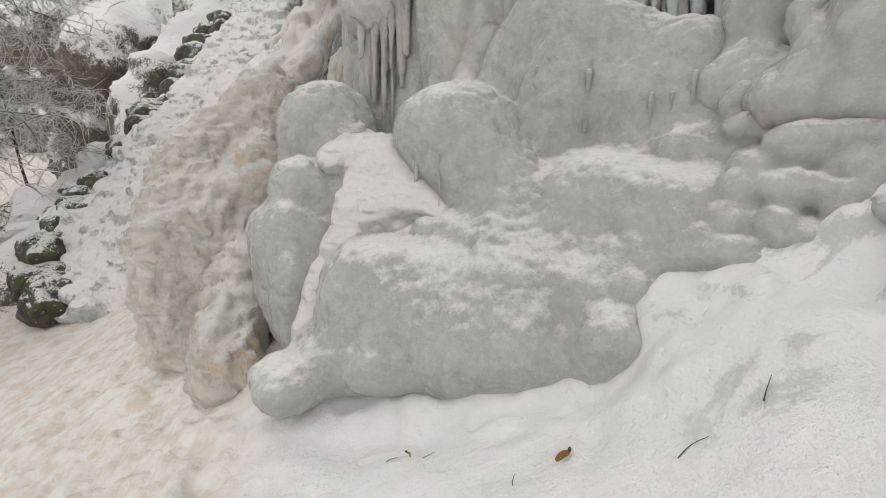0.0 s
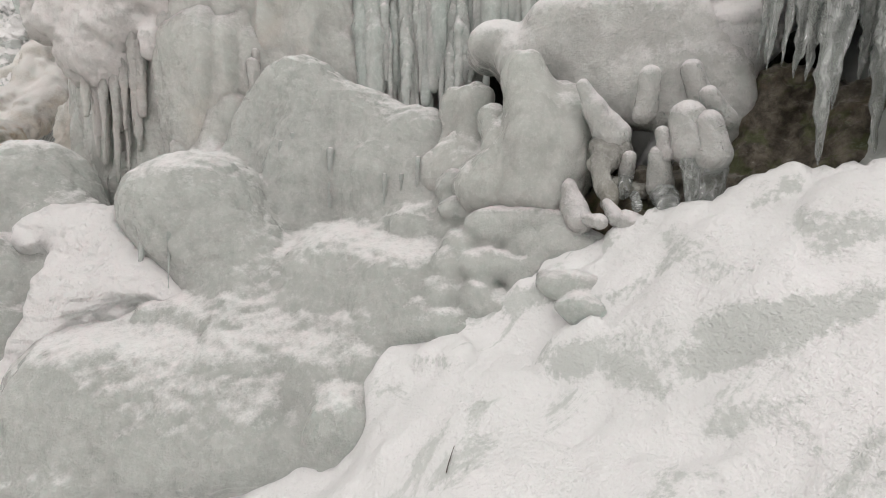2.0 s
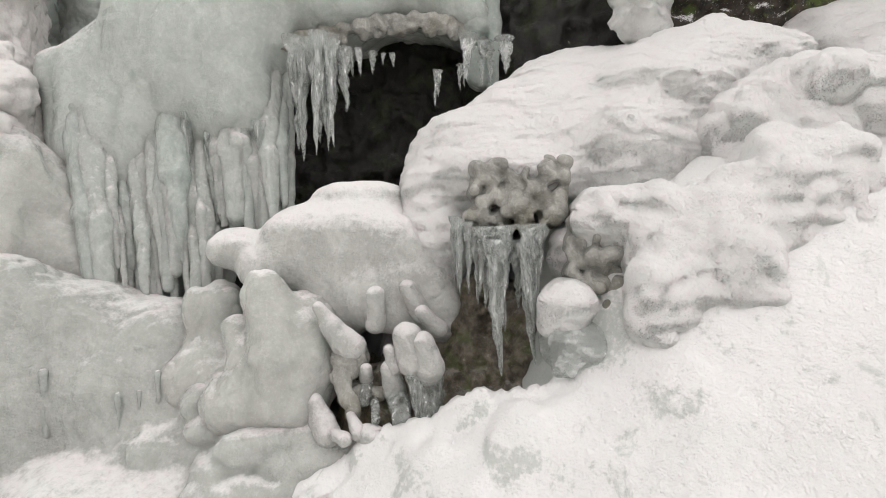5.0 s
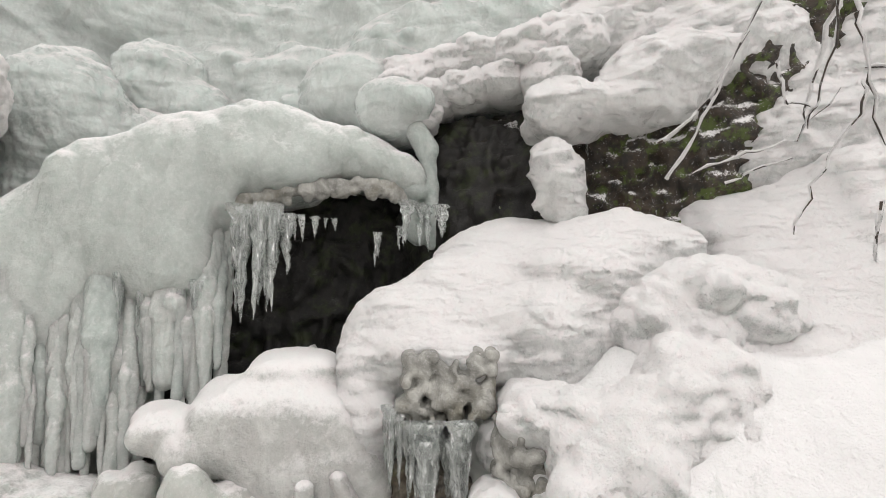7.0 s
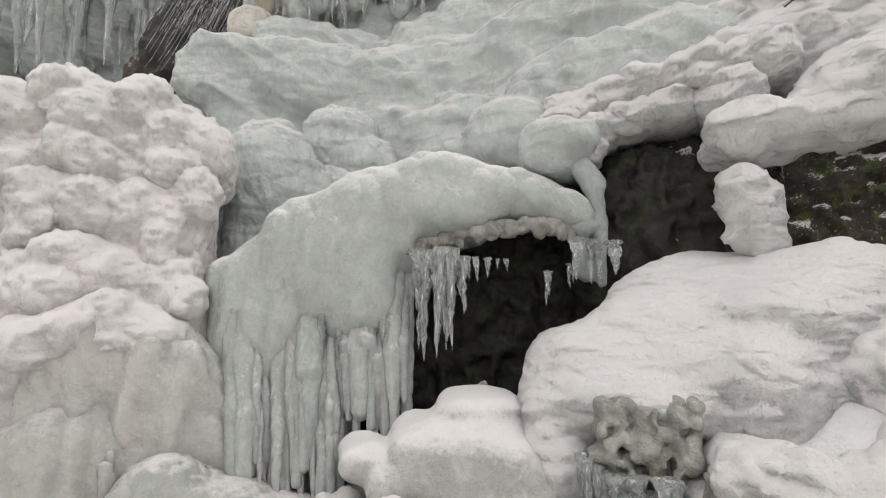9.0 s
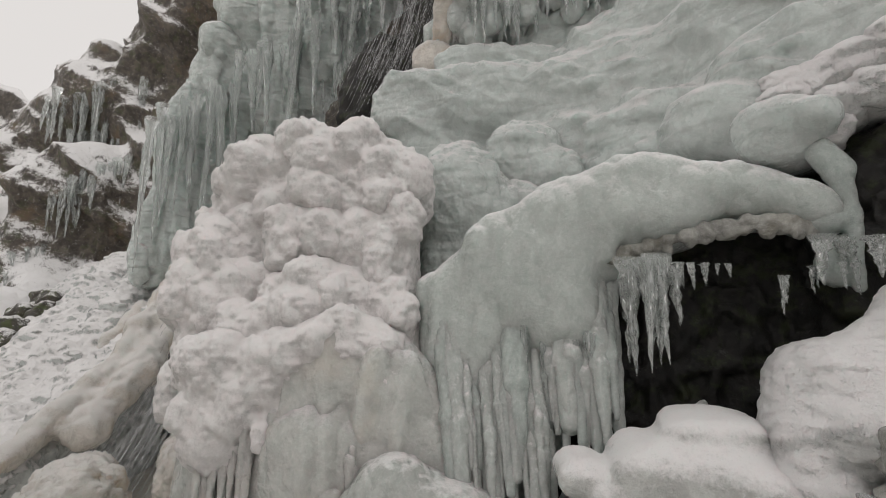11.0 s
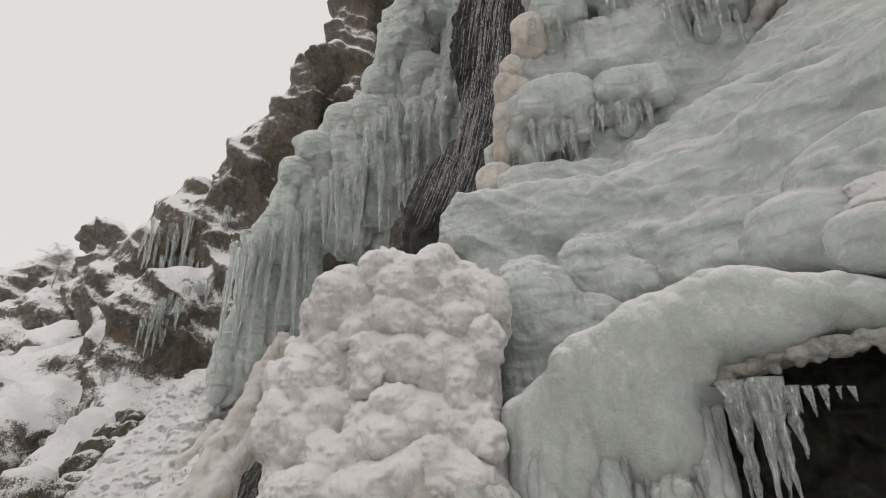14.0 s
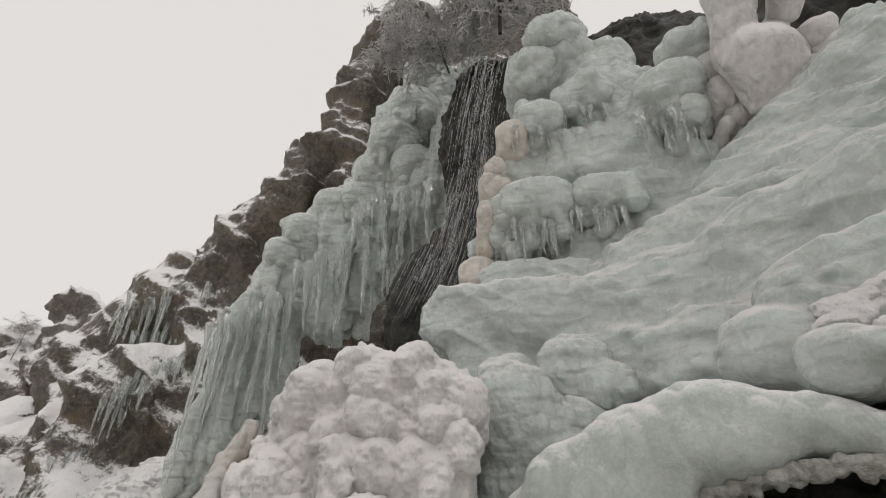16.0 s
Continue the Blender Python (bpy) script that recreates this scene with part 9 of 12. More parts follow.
f = Form(0.015, 0.012)
f.ball(4.272, 1.977, 6.454, 0.215, 0.180, 0.186, -63, 0.06, 0.50)
f.ball(4.217, 2.003, 6.429, 0.129, 0.125, 0.149, -63, 0.07, 0.40)
f.ball(4.282, 1.953, 6.371, 0.119, 0.116, 0.140, -64, 0.07, 0.40)
f.limb((4.153, 2.032, 6.426), (4.200, 2.164, 6.347), 0.043, 0.015)
f.limb((4.148, 2.005, 6.389), (4.195, 2.116, 6.323), 0.051, 0.015)
f.limb((4.154, 1.984, 6.364), (4.200, 2.085, 6.304), 0.045, 0.015)
f.limb((4.166, 1.966, 6.345), (4.212, 2.054, 6.292), 0.046, 0.014)
f.limb((4.182, 1.951, 6.330), (4.229, 2.061, 6.265), 0.035, 0.014)
f.limb((4.203, 1.939, 6.320), (4.249, 2.046, 6.256), 0.047, 0.014)
f.limb((4.228, 1.929, 6.314), (4.275, 2.052, 6.240), 0.045, 0.015)
f.limb((4.260, 1.922, 6.313), (4.307, 2.034, 6.246), 0.036, 0.015)
f.limb((4.304, 1.921, 6.324), (4.351, 2.017, 6.266), 0.053, 0.015)
f.bulge(12, 0.0322721, 0.0753016, 1485, 0.8, blend=0.05)
f.build('fringed_cap', RIME, [(0.2, 0.02, 2, 2), (0.07, 0.008, 7, 4.0)], '', parent=owner)

f = Form(0.015, 0.012)
f.ball(4.132, 2.129, 6.113, 0.153, 0.124, 0.125, -61, 0.04, 0.50)
f.ball(4.094, 2.149, 6.097, 0.092, 0.086, 0.100, -61, 0.05, 0.40)
f.ball(4.141, 2.110, 6.058, 0.084, 0.080, 0.094, -61, 0.05, 0.40)
f.limb((4.051, 2.166, 6.093), (4.084, 2.381, 5.960), 0.039, 0.014)
f.limb((4.053, 2.139, 6.062), (4.087, 2.295, 5.969), 0.052, 0.014)
f.limb((4.066, 2.119, 6.042), (4.099, 2.309, 5.927), 0.037, 0.014)
f.limb((4.086, 2.103, 6.029), (4.119, 2.299, 5.910), 0.037, 0.014)
f.limb((4.113, 2.092, 6.023), (4.149, 2.222, 5.947), 0.039, 0.014)
f.limb((4.153, 2.087, 6.027), (4.186, 2.290, 5.904), 0.051, 0.014)
f.bulge(12, 0.0229028, 0.0534398, 1465, 0.8, blend=0.05)
f.build('fringed_cap', RIME, [(0.2, 0.02, 2, 2), (0.07, 0.008, 7, 4.0)], '', parent=owner)

f = Form(0.02, 0.06)
f.limb((3.230, 1.842, 7.295), (3.407, 2.266, 6.547), 0.233, 0.208)
f.limb((3.532, 2.158, 6.357), (3.746, 2.350, 5.692), 0.341, 0.132)
f.limb((3.424, 2.241, 6.476), (3.643, 2.104, 6.360), 0.206, 0.248)
f.limb((3.795, 1.672, 7.208), (3.835, 1.955, 6.915), 0.180, 0.148)
f.bulge(20, 0.05, 0.1, 41, 2, blend=0.05)
f.build('ice_pillar', RIME, [(0.2, 0.02, 2, 2), (0.07, 0.015, 7, 3.0)], 'thick white ice pillar hanging from iced branches', category='ice pillar')

f = Form(0.045, 0.12)
f.limb((-1.188, 9.603, 8.095), (-2.375, 9.578, 3.337), 0.475, 0.347)
f.limb((-1.498, 9.556, 7.505), (-2.097, 9.611, 3.561), 0.488, 0.370)
f.limb((-0.725, 9.238, 8.719), (-1.468, 9.794, 4.745), 0.369, 0.286)
f.limb((-0.145, 9.025, 9.042), (-0.635, 9.333, 6.563), 0.593, 0.481)
f.limb((0.429, 8.782, 9.337), (0.035, 8.870, 6.637), 0.633, 0.440)
f.limb((1.088, 8.360, 9.759), (0.598, 8.351, 7.130), 0.527, 0.363)
f.limb((-0.224, 9.096, 7.875), (-0.388, 9.108, 6.112), 0.500, 0.416)
f.limb((-2.056, 9.306, 6.448), (-2.551, 9.407, 3.523), 0.243, 0.206)
f.limb((1.653, 7.533, 11.754), (0.607, 8.211, 10.011), 0.455, 0.396)
f.limb((0.754, 7.688, 10.949), (0.180, 8.524, 9.204), 0.487, 0.411)
f.limb((1.243, 8.055, 9.492), (0.723, 8.399, 8.136), 0.458, 0.361)
f.limb((1.792, 7.578, 10.883), (1.493, 8.000, 8.708), 0.325, 0.243)
f.limb((1.699, 7.806, 8.897), (0.983, 8.276, 7.139), 0.267, 0.227)
f.limb((2.452, 7.335, 12.122), (1.820, 7.686, 11.189), 0.321, 0.278)
f.bulge(200, 0.06, 0.16, 9, 3, blend=0.07, low=-0.9)
owner = f.build('frozen_fall', ICE_GREEN, [(0.45, 0.12, 2, 2.5), (0.18, 0.09, 7, 5.0), (0.09, 0.03, 3, 5.0), (0.05, 0.008, 4, 3.0)], 'tall frozen fall of blue-green ice curtains on the cliff', category='frozen waterfall')

f = Form(0.02625, 0.012)
f.ball(1.167, 7.520, 12.015, 0.555, 0.433, 0.416, -9, 0.12, 0.50)
f.ball(0.981, 7.536, 11.866, 0.333, 0.300, 0.333, -8, 0.17, 0.40)
f.ball(1.376, 7.460, 11.846, 0.306, 0.278, 0.313, -11, 0.17, 0.40)
f.limb((0.721, 7.560, 11.769), (1.018, 8.612, 10.799), 0.093, 0.028)
f.limb((0.795, 7.490, 11.706), (0.993, 8.230, 11.063), 0.060, 0.028)
f.limb((0.871, 7.445, 11.671), (1.059, 8.157, 11.055), 0.082, 0.028)
f.limb((0.947, 7.410, 11.649), (1.219, 8.409, 10.735), 0.087, 0.028)
f.limb((1.025, 7.383, 11.636), (1.147, 7.877, 11.233), 0.083, 0.028)
f.limb((1.103, 7.362, 11.631), (1.328, 8.221, 10.866), 0.081, 0.028)
f.limb((1.182, 7.347, 11.633), (1.374, 8.097, 10.979), 0.074, 0.028)
f.limb((1.262, 7.337, 11.642), (1.431, 8.010, 11.064), 0.080, 0.028)
f.limb((1.343, 7.333, 11.658), (1.522, 8.047, 11.041), 0.099, 0.028)
f.limb((1.426, 7.337, 11.684), (1.669, 8.298, 10.812), 0.063, 0.028)
f.limb((1.512, 7.352, 11.722), (1.682, 8.043, 11.128), 0.064, 0.028)
f.limb((1.604, 7.389, 11.789), (1.832, 8.316, 10.954), 0.059, 0.028)
f.bulge(12, 0.0832828, 0.194327, 755, 0.8, blend=0.05)
f.build('fringed_cap', ICE_GREEN, [(0.2, 0.02, 2, 2), (0.07, 0.008, 7, 4.0)], '', parent=owner)

f = Form(0.02625, 0.012)
f.ball(0.949, 7.708, 11.107, 0.580, 0.445, 0.422, -8, 0.13, 0.50)
f.ball(0.752, 7.714, 10.951, 0.348, 0.309, 0.338, -6, 0.17, 0.40)
f.ball(1.174, 7.639, 10.937, 0.319, 0.286, 0.317, -9, 0.17, 0.40)
f.limb((0.473, 7.736, 10.852), (0.591, 8.190, 10.437), 0.087, 0.027)
f.limb((0.547, 7.664, 10.793), (0.749, 8.370, 10.098), 0.066, 0.027)
f.limb((0.623, 7.616, 10.760), (0.831, 8.350, 10.033), 0.057, 0.027)
f.limb((0.698, 7.580, 10.739), (0.863, 8.187, 10.157), 0.082, 0.027)
f.limb((0.774, 7.552, 10.727), (0.954, 8.210, 10.087), 0.071, 0.027)
f.limb((0.851, 7.531, 10.721), (1.140, 8.539, 9.663), 0.089, 0.027)
f.limb((0.928, 7.514, 10.721), (1.190, 8.448, 9.756), 0.065, 0.027)
f.limb((1.007, 7.503, 10.727), (1.135, 8.008, 10.257), 0.065, 0.027)
f.limb((1.086, 7.498, 10.739), (1.264, 8.178, 10.073), 0.083, 0.027)
f.limb((1.166, 7.498, 10.757), (1.405, 8.394, 9.839), 0.089, 0.027)
f.limb((1.248, 7.506, 10.784), (1.387, 8.060, 10.260), 0.077, 0.027)
f.limb((1.332, 7.525, 10.824), (1.501, 8.190, 10.176), 0.084, 0.027)
f.limb((1.422, 7.569, 10.889), (1.541, 8.056, 10.438), 0.061, 0.027)
f.bulge(12, 0.0870306, 0.203071, 735, 0.8, blend=0.05)
f.build('fringed_cap', ICE_GREEN, [(0.2, 0.02, 2, 2), (0.07, 0.008, 7, 4.0)], '', parent=owner)

f = Form(0.02625, 0.012)
f.ball(0.555, 7.945, 10.360, 0.560, 0.443, 0.433, -5, 0.13, 0.50)
f.ball(0.367, 7.940, 10.198, 0.336, 0.307, 0.346, -3, 0.17, 0.40)
f.ball(0.780, 7.878, 10.194, 0.308, 0.285, 0.325, -6, 0.17, 0.40)
f.limb((0.097, 7.944, 10.089), (0.387, 8.809, 9.095), 0.090, 0.026)
f.limb((0.172, 7.873, 10.037), (0.410, 8.617, 9.204), 0.052, 0.026)
f.limb((0.246, 7.828, 10.009), (0.400, 8.355, 9.451), 0.084, 0.026)
f.limb((0.321, 7.794, 9.993), (0.518, 8.441, 9.284), 0.065, 0.026)
f.limb((0.396, 7.768, 9.983), (0.687, 8.671, 8.932), 0.086, 0.026)
f.limb((0.471, 7.749, 9.980), (0.644, 8.341, 9.340), 0.061, 0.026)
f.limb((0.547, 7.735, 9.983), (0.859, 8.717, 8.818), 0.082, 0.026)
f.limb((0.623, 7.727, 9.990), (0.941, 8.737, 8.784), 0.074, 0.026)
f.limb((0.700, 7.724, 10.003), (0.854, 8.278, 9.411), 0.056, 0.026)
f.limb((0.778, 7.728, 10.022), (1.047, 8.626, 8.975), 0.079, 0.026)
f.limb((0.857, 7.739, 10.049), (0.996, 8.257, 9.501), 0.054, 0.026)
f.limb((0.938, 7.762, 10.087), (1.126, 8.436, 9.342), 0.056, 0.026)
f.limb((1.024, 7.810, 10.149), (1.325, 8.849, 8.904), 0.092, 0.026)
f.bulge(12, 0.0839768, 0.195946, 700, 0.8, blend=0.05)
f.build('fringed_cap', ICE_GREEN, [(0.2, 0.02, 2, 2), (0.07, 0.008, 7, 4.0)], '', parent=owner)

f = Form(0.02625, 0.012)
f.ball(1.690, 7.754, 9.562, 0.343, 0.286, 0.294, -13, 0.09, 0.50)
f.ball(1.568, 7.760, 9.467, 0.206, 0.198, 0.236, -12, 0.12, 0.40)
f.ball(1.820, 7.703, 9.445, 0.189, 0.184, 0.221, -14, 0.12, 0.40)
f.limb((1.408, 7.757, 9.397), (1.622, 8.548, 8.378), 0.063, 0.025)
f.limb((1.476, 7.696, 9.357), (1.645, 8.341, 8.558), 0.060, 0.025)
f.limb((1.548, 7.657, 9.338), (1.696, 8.240, 8.630), 0.064, 0.025)
f.limb((1.622, 7.631, 9.329), (1.810, 8.375, 8.385), 0.082, 0.025)
f.limb((1.698, 7.614, 9.328), (1.829, 8.150, 8.688), 0.065, 0.025)
f.limb((1.777, 7.607, 9.336), (1.928, 8.238, 8.561), 0.066, 0.025)
f.limb((1.859, 7.612, 9.355), (1.965, 8.067, 8.825), 0.093, 0.025)
f.limb((1.946, 7.638, 9.393), (2.127, 8.426, 8.389), 0.054, 0.025)
f.bulge(12, 0.0514965, 0.120159, 790, 0.8, blend=0.05)
f.build('fringed_cap', ICE_TAN, [(0.2, 0.02, 2, 2), (0.07, 0.008, 7, 4.0)], '', parent=owner)

f = Form(0.02625, 0.012)
f.ball(0.970, 7.957, 9.604, 0.490, 0.369, 0.343, -7, 0.10, 0.50)
f.ball(0.798, 7.951, 9.477, 0.295, 0.256, 0.275, -6, 0.14, 0.40)
f.ball(1.163, 7.887, 9.466, 0.270, 0.237, 0.258, -9, 0.14, 0.40)
f.limb((0.559, 7.963, 9.399), (0.864, 8.858, 8.213), 0.082, 0.025)
f.limb((0.628, 7.894, 9.353), (0.758, 8.340, 8.835), 0.073, 0.025)
f.limb((0.698, 7.850, 9.329), (0.977, 8.704, 8.207), 0.052, 0.025)
f.limb((0.769, 7.818, 9.314), (1.010, 8.582, 8.332), 0.055, 0.025)
f.limb((0.840, 7.793, 9.306), (1.105, 8.635, 8.202), 0.079, 0.025)
f.limb((0.913, 7.775, 9.304), (1.048, 8.254, 8.739), 0.086, 0.025)
f.limb((0.986, 7.763, 9.307), (1.237, 8.593, 8.223), 0.070, 0.025)
f.limb((1.060, 7.757, 9.315), (1.230, 8.357, 8.578), 0.057, 0.025)
f.limb((1.135, 7.757, 9.328), (1.399, 8.657, 8.133), 0.085, 0.025)
f.limb((1.211, 7.765, 9.349), (1.339, 8.242, 8.786), 0.084, 0.025)
f.limb((1.290, 7.784, 9.380), (1.455, 8.392, 8.632), 0.069, 0.025)
f.limb((1.375, 7.827, 9.431), (1.513, 8.356, 8.797), 0.090, 0.025)
f.bulge(12, 0.0735665, 0.171655, 730, 0.8, blend=0.05)
f.build('fringed_cap', ICE_GREEN, [(0.2, 0.02, 2, 2), (0.07, 0.008, 7, 4.0)], '', parent=owner)

f = Form(0.02625, 0.012)
f.ball(0.139, 8.325, 9.521, 0.450, 0.344, 0.325, -2, 0.10, 0.50)
f.ball(-0.010, 8.308, 9.396, 0.270, 0.239, 0.260, -1, 0.13, 0.40)
f.ball(0.323, 8.270, 9.403, 0.248, 0.221, 0.244, -3, 0.13, 0.40)
f.limb((-0.219, 8.299, 9.311), (-0.033, 8.816, 8.677), 0.051, 0.025)
f.limb((-0.146, 8.236, 9.273), (0.074, 8.831, 8.526), 0.059, 0.025)
f.limb((-0.073, 8.199, 9.254), (0.254, 9.029, 8.140), 0.051, 0.025)
f.limb((-0.001, 8.173, 9.246), (0.311, 8.979, 8.168), 0.057, 0.025)
f.limb((0.071, 8.155, 9.244), (0.327, 8.850, 8.341), 0.050, 0.025)
f.limb((0.143, 8.144, 9.247), (0.411, 8.873, 8.291), 0.062, 0.025)
f.limb((0.216, 8.140, 9.257), (0.433, 8.761, 8.465), 0.091, 0.025)
f.limb((0.289, 8.143, 9.272), (0.593, 8.971, 8.153), 0.080, 0.025)
f.limb((0.363, 8.153, 9.293), (0.528, 8.661, 8.669), 0.093, 0.025)
f.limb((0.438, 8.176, 9.325), (0.689, 8.901, 8.372), 0.063, 0.025)
f.limb((0.515, 8.223, 9.377), (0.624, 8.593, 8.944), 0.067, 0.025)
f.bulge(12, 0.0674591, 0.157405, 660, 0.8, blend=0.05)
f.build('fringed_cap', ICE_GREEN, [(0.2, 0.02, 2, 2), (0.07, 0.008, 7, 4.0)], '', parent=owner)

f = Form(0.02625, 0.012)
f.ball(-0.518, 8.866, 8.876, 0.550, 0.380, 0.325, 3, 0.10, 0.50)
f.ball(-0.693, 8.824, 8.738, 0.330, 0.264, 0.260, 4, 0.13, 0.40)
f.ball(-0.292, 8.800, 8.762, 0.303, 0.244, 0.244, 1, 0.13, 0.40)
f.limb((-0.949, 8.813, 8.652), (-0.720, 9.320, 7.945), 0.086, 0.026)
f.limb((-0.870, 8.744, 8.615), (-0.527, 9.436, 7.586), 0.084, 0.025)
f.limb((-0.793, 8.703, 8.597), (-0.629, 9.104, 8.056), 0.059, 0.025)
f.limb((-0.718, 8.674, 8.588), (-0.448, 9.259, 7.742), 0.084, 0.025)
f.limb((-0.643, 8.655, 8.586), (-0.416, 9.173, 7.851), 0.057, 0.025)
f.limb((-0.569, 8.643, 8.588), (-0.283, 9.266, 7.670), 0.082, 0.025)
f.limb((-0.495, 8.637, 8.595), (-0.372, 8.972, 8.153), 0.058, 0.025)
f.limb((-0.422, 8.637, 8.606), (-0.151, 9.245, 7.710), 0.086, 0.025)
f.limb((-0.348, 8.643, 8.622), (-0.164, 9.100, 7.983), 0.067, 0.025)
f.limb((-0.274, 8.656, 8.642), (0.007, 9.296, 7.688), 0.082, 0.025)
f.limb((-0.199, 8.678, 8.669), (0.149, 9.446, 7.474), 0.092, 0.025)
f.limb((-0.124, 8.713, 8.705), (0.123, 9.306, 7.831), 0.068, 0.025)
f.limb((-0.048, 8.776, 8.762), (0.304, 9.571, 7.513), 0.057, 0.026)
f.bulge(12, 0.08245, 0.192383, 600, 0.8, blend=0.05)
f.build('fringed_cap', ICE_GREEN, [(0.2, 0.02, 2, 2), (0.07, 0.008, 7, 4.0)], '', parent=owner)

f = Form(0.02625, 0.012)
f.ball(-0.048, 8.426, 8.857, 0.437, 0.308, 0.267, -0, 0.08, 0.50)
f.ball(-0.192, 8.402, 8.749, 0.263, 0.213, 0.214, 1, 0.11, 0.40)
f.ball(0.131, 8.371, 8.760, 0.241, 0.198, 0.201, -2, 0.11, 0.40)
f.limb((-0.395, 8.398, 8.681), (-0.178, 8.917, 7.970), 0.061, 0.025)
f.limb((-0.323, 8.337, 8.647), (-0.120, 8.833, 7.972), 0.086, 0.025)
f.limb((-0.252, 8.300, 8.631), (-0.095, 8.710, 8.091), 0.090, 0.025)
f.limb((-0.181, 8.276, 8.624), (-0.069, 8.597, 8.219), 0.055, 0.024)
f.limb((-0.111, 8.260, 8.624), (0.119, 8.825, 7.831), 0.088, 0.024)
f.limb((-0.041, 8.251, 8.628), (0.158, 8.759, 7.927), 0.051, 0.024)
f.limb((0.030, 8.249, 8.637), (0.290, 8.889, 7.714), 0.063, 0.024)
f.limb((0.101, 8.253, 8.652), (0.238, 8.641, 8.142), 0.091, 0.024)
f.limb((0.173, 8.266, 8.673), (0.319, 8.679, 8.123), 0.091, 0.025)
f.limb((0.245, 8.291, 8.703), (0.394, 8.713, 8.139), 0.062, 0.025)
f.limb((0.319, 8.340, 8.751), (0.507, 8.855, 8.037), 0.083, 0.025)
f.bulge(12, 0.0655852, 0.153032, 640, 0.8, blend=0.05)
f.build('fringed_cap', ICE_GREEN, [(0.2, 0.02, 2, 2), (0.07, 0.008, 7, 4.0)], '', parent=owner)

f = Form(0.02625, 0.012)
f.ball(2.186, 7.147, 12.027, 0.336, 0.262, 0.252, -17, 0.08, 0.50)
f.ball(2.073, 7.166, 11.948, 0.202, 0.182, 0.202, -16, 0.10, 0.40)
f.ball(2.304, 7.108, 11.920, 0.185, 0.168, 0.189, -18, 0.10, 0.40)
f.limb((1.930, 7.177, 11.889), (2.128, 8.025, 11.160), 0.073, 0.028)
f.limb((2.000, 7.121, 11.839), (2.113, 7.604, 11.458), 0.075, 0.028)
f.limb((2.076, 7.084, 11.814), (2.220, 7.711, 11.300), 0.091, 0.028)
f.limb((2.155, 7.059, 11.804), (2.364, 7.997, 10.986), 0.091, 0.028)
f.limb((2.237, 7.044, 11.807), (2.369, 7.631, 11.330), 0.073, 0.028)
f.limb((2.323, 7.040, 11.824), (2.517, 7.937, 11.049), 0.079, 0.028)
f.limb((2.415, 7.055, 11.867), (2.596, 7.898, 11.147), 0.104, 0.028)
f.bulge(12, 0.0503861, 0.117568, 835, 0.8, blend=0.05)
f.build('fringed_cap', ICE_GREEN, [(0.2, 0.02, 2, 2), (0.07, 0.008, 7, 4.0)], '', parent=owner)

f = Form(0.02625, 0.012)
f.ball(0.897, 8.084, 8.676, 0.354, 0.273, 0.260, -7, 0.08, 0.50)
f.ball(0.773, 8.075, 8.584, 0.213, 0.189, 0.208, -6, 0.10, 0.40)
f.ball(1.038, 8.031, 8.576, 0.195, 0.175, 0.195, -8, 0.10, 0.40)
f.limb((0.608, 8.069, 8.522), (0.724, 8.433, 8.040), 0.080, 0.024)
f.limb((0.675, 8.011, 8.489), (0.796, 8.392, 7.979), 0.064, 0.024)
f.limb((0.743, 7.976, 8.474), (1.014, 8.735, 7.305), 0.061, 0.024)
f.limb((0.813, 7.952, 8.468), (1.079, 8.714, 7.293), 0.063, 0.024)
f.limb((0.883, 7.937, 8.468), (1.104, 8.598, 7.481), 0.052, 0.024)
f.limb((0.955, 7.930, 8.474), (1.052, 8.263, 8.039), 0.066, 0.024)
f.limb((1.028, 7.932, 8.487), (1.125, 8.271, 8.042), 0.062, 0.024)
f.limb((1.103, 7.945, 8.508), (1.230, 8.378, 7.914), 0.069, 0.024)
f.limb((1.182, 7.981, 8.546), (1.398, 8.686, 7.483), 0.065, 0.024)
f.bulge(12, 0.0530928, 0.123883, 720, 0.8, blend=0.05)
f.build('fringed_cap', ICE_GREEN, [(0.2, 0.02, 2, 2), (0.07, 0.008, 7, 4.0)], '', parent=owner)

f = Form(0.02625, 0.012)
f.ball(-1.163, 8.931, 8.222, 0.441, 0.311, 0.270, 7, 0.08, 0.50)
f.ball(-1.293, 8.885, 8.110, 0.265, 0.215, 0.216, 7, 0.11, 0.40)
f.ball(-0.981, 8.884, 8.137, 0.243, 0.200, 0.202, 5, 0.11, 0.40)
f.limb((-1.482, 8.857, 8.034), (-1.112, 9.480, 7.054), 0.081, 0.025)
f.limb((-1.406, 8.800, 8.008), (-0.960, 9.523, 6.827), 0.082, 0.025)
f.limb((-1.334, 8.769, 7.998), (-1.157, 9.131, 7.477), 0.091, 0.025)
f.limb((-1.264, 8.750, 7.995), (-1.008, 9.230, 7.269), 0.084, 0.025)
f.limb((-1.196, 8.740, 7.998), (-0.848, 9.350, 7.028), 0.071, 0.025)
f.limb((-1.128, 8.738, 8.006), (-0.777, 9.356, 7.016), 0.073, 0.025)
f.limb((-1.060, 8.743, 8.019), (-0.675, 9.411, 6.925), 0.078, 0.025)
f.limb((-0.993, 8.755, 8.036), (-0.594, 9.449, 6.887), 0.054, 0.025)
f.limb((-0.926, 8.777, 8.059), (-0.578, 9.407, 7.034), 0.056, 0.025)
f.limb((-0.860, 8.811, 8.090), (-0.547, 9.395, 7.151), 0.079, 0.025)
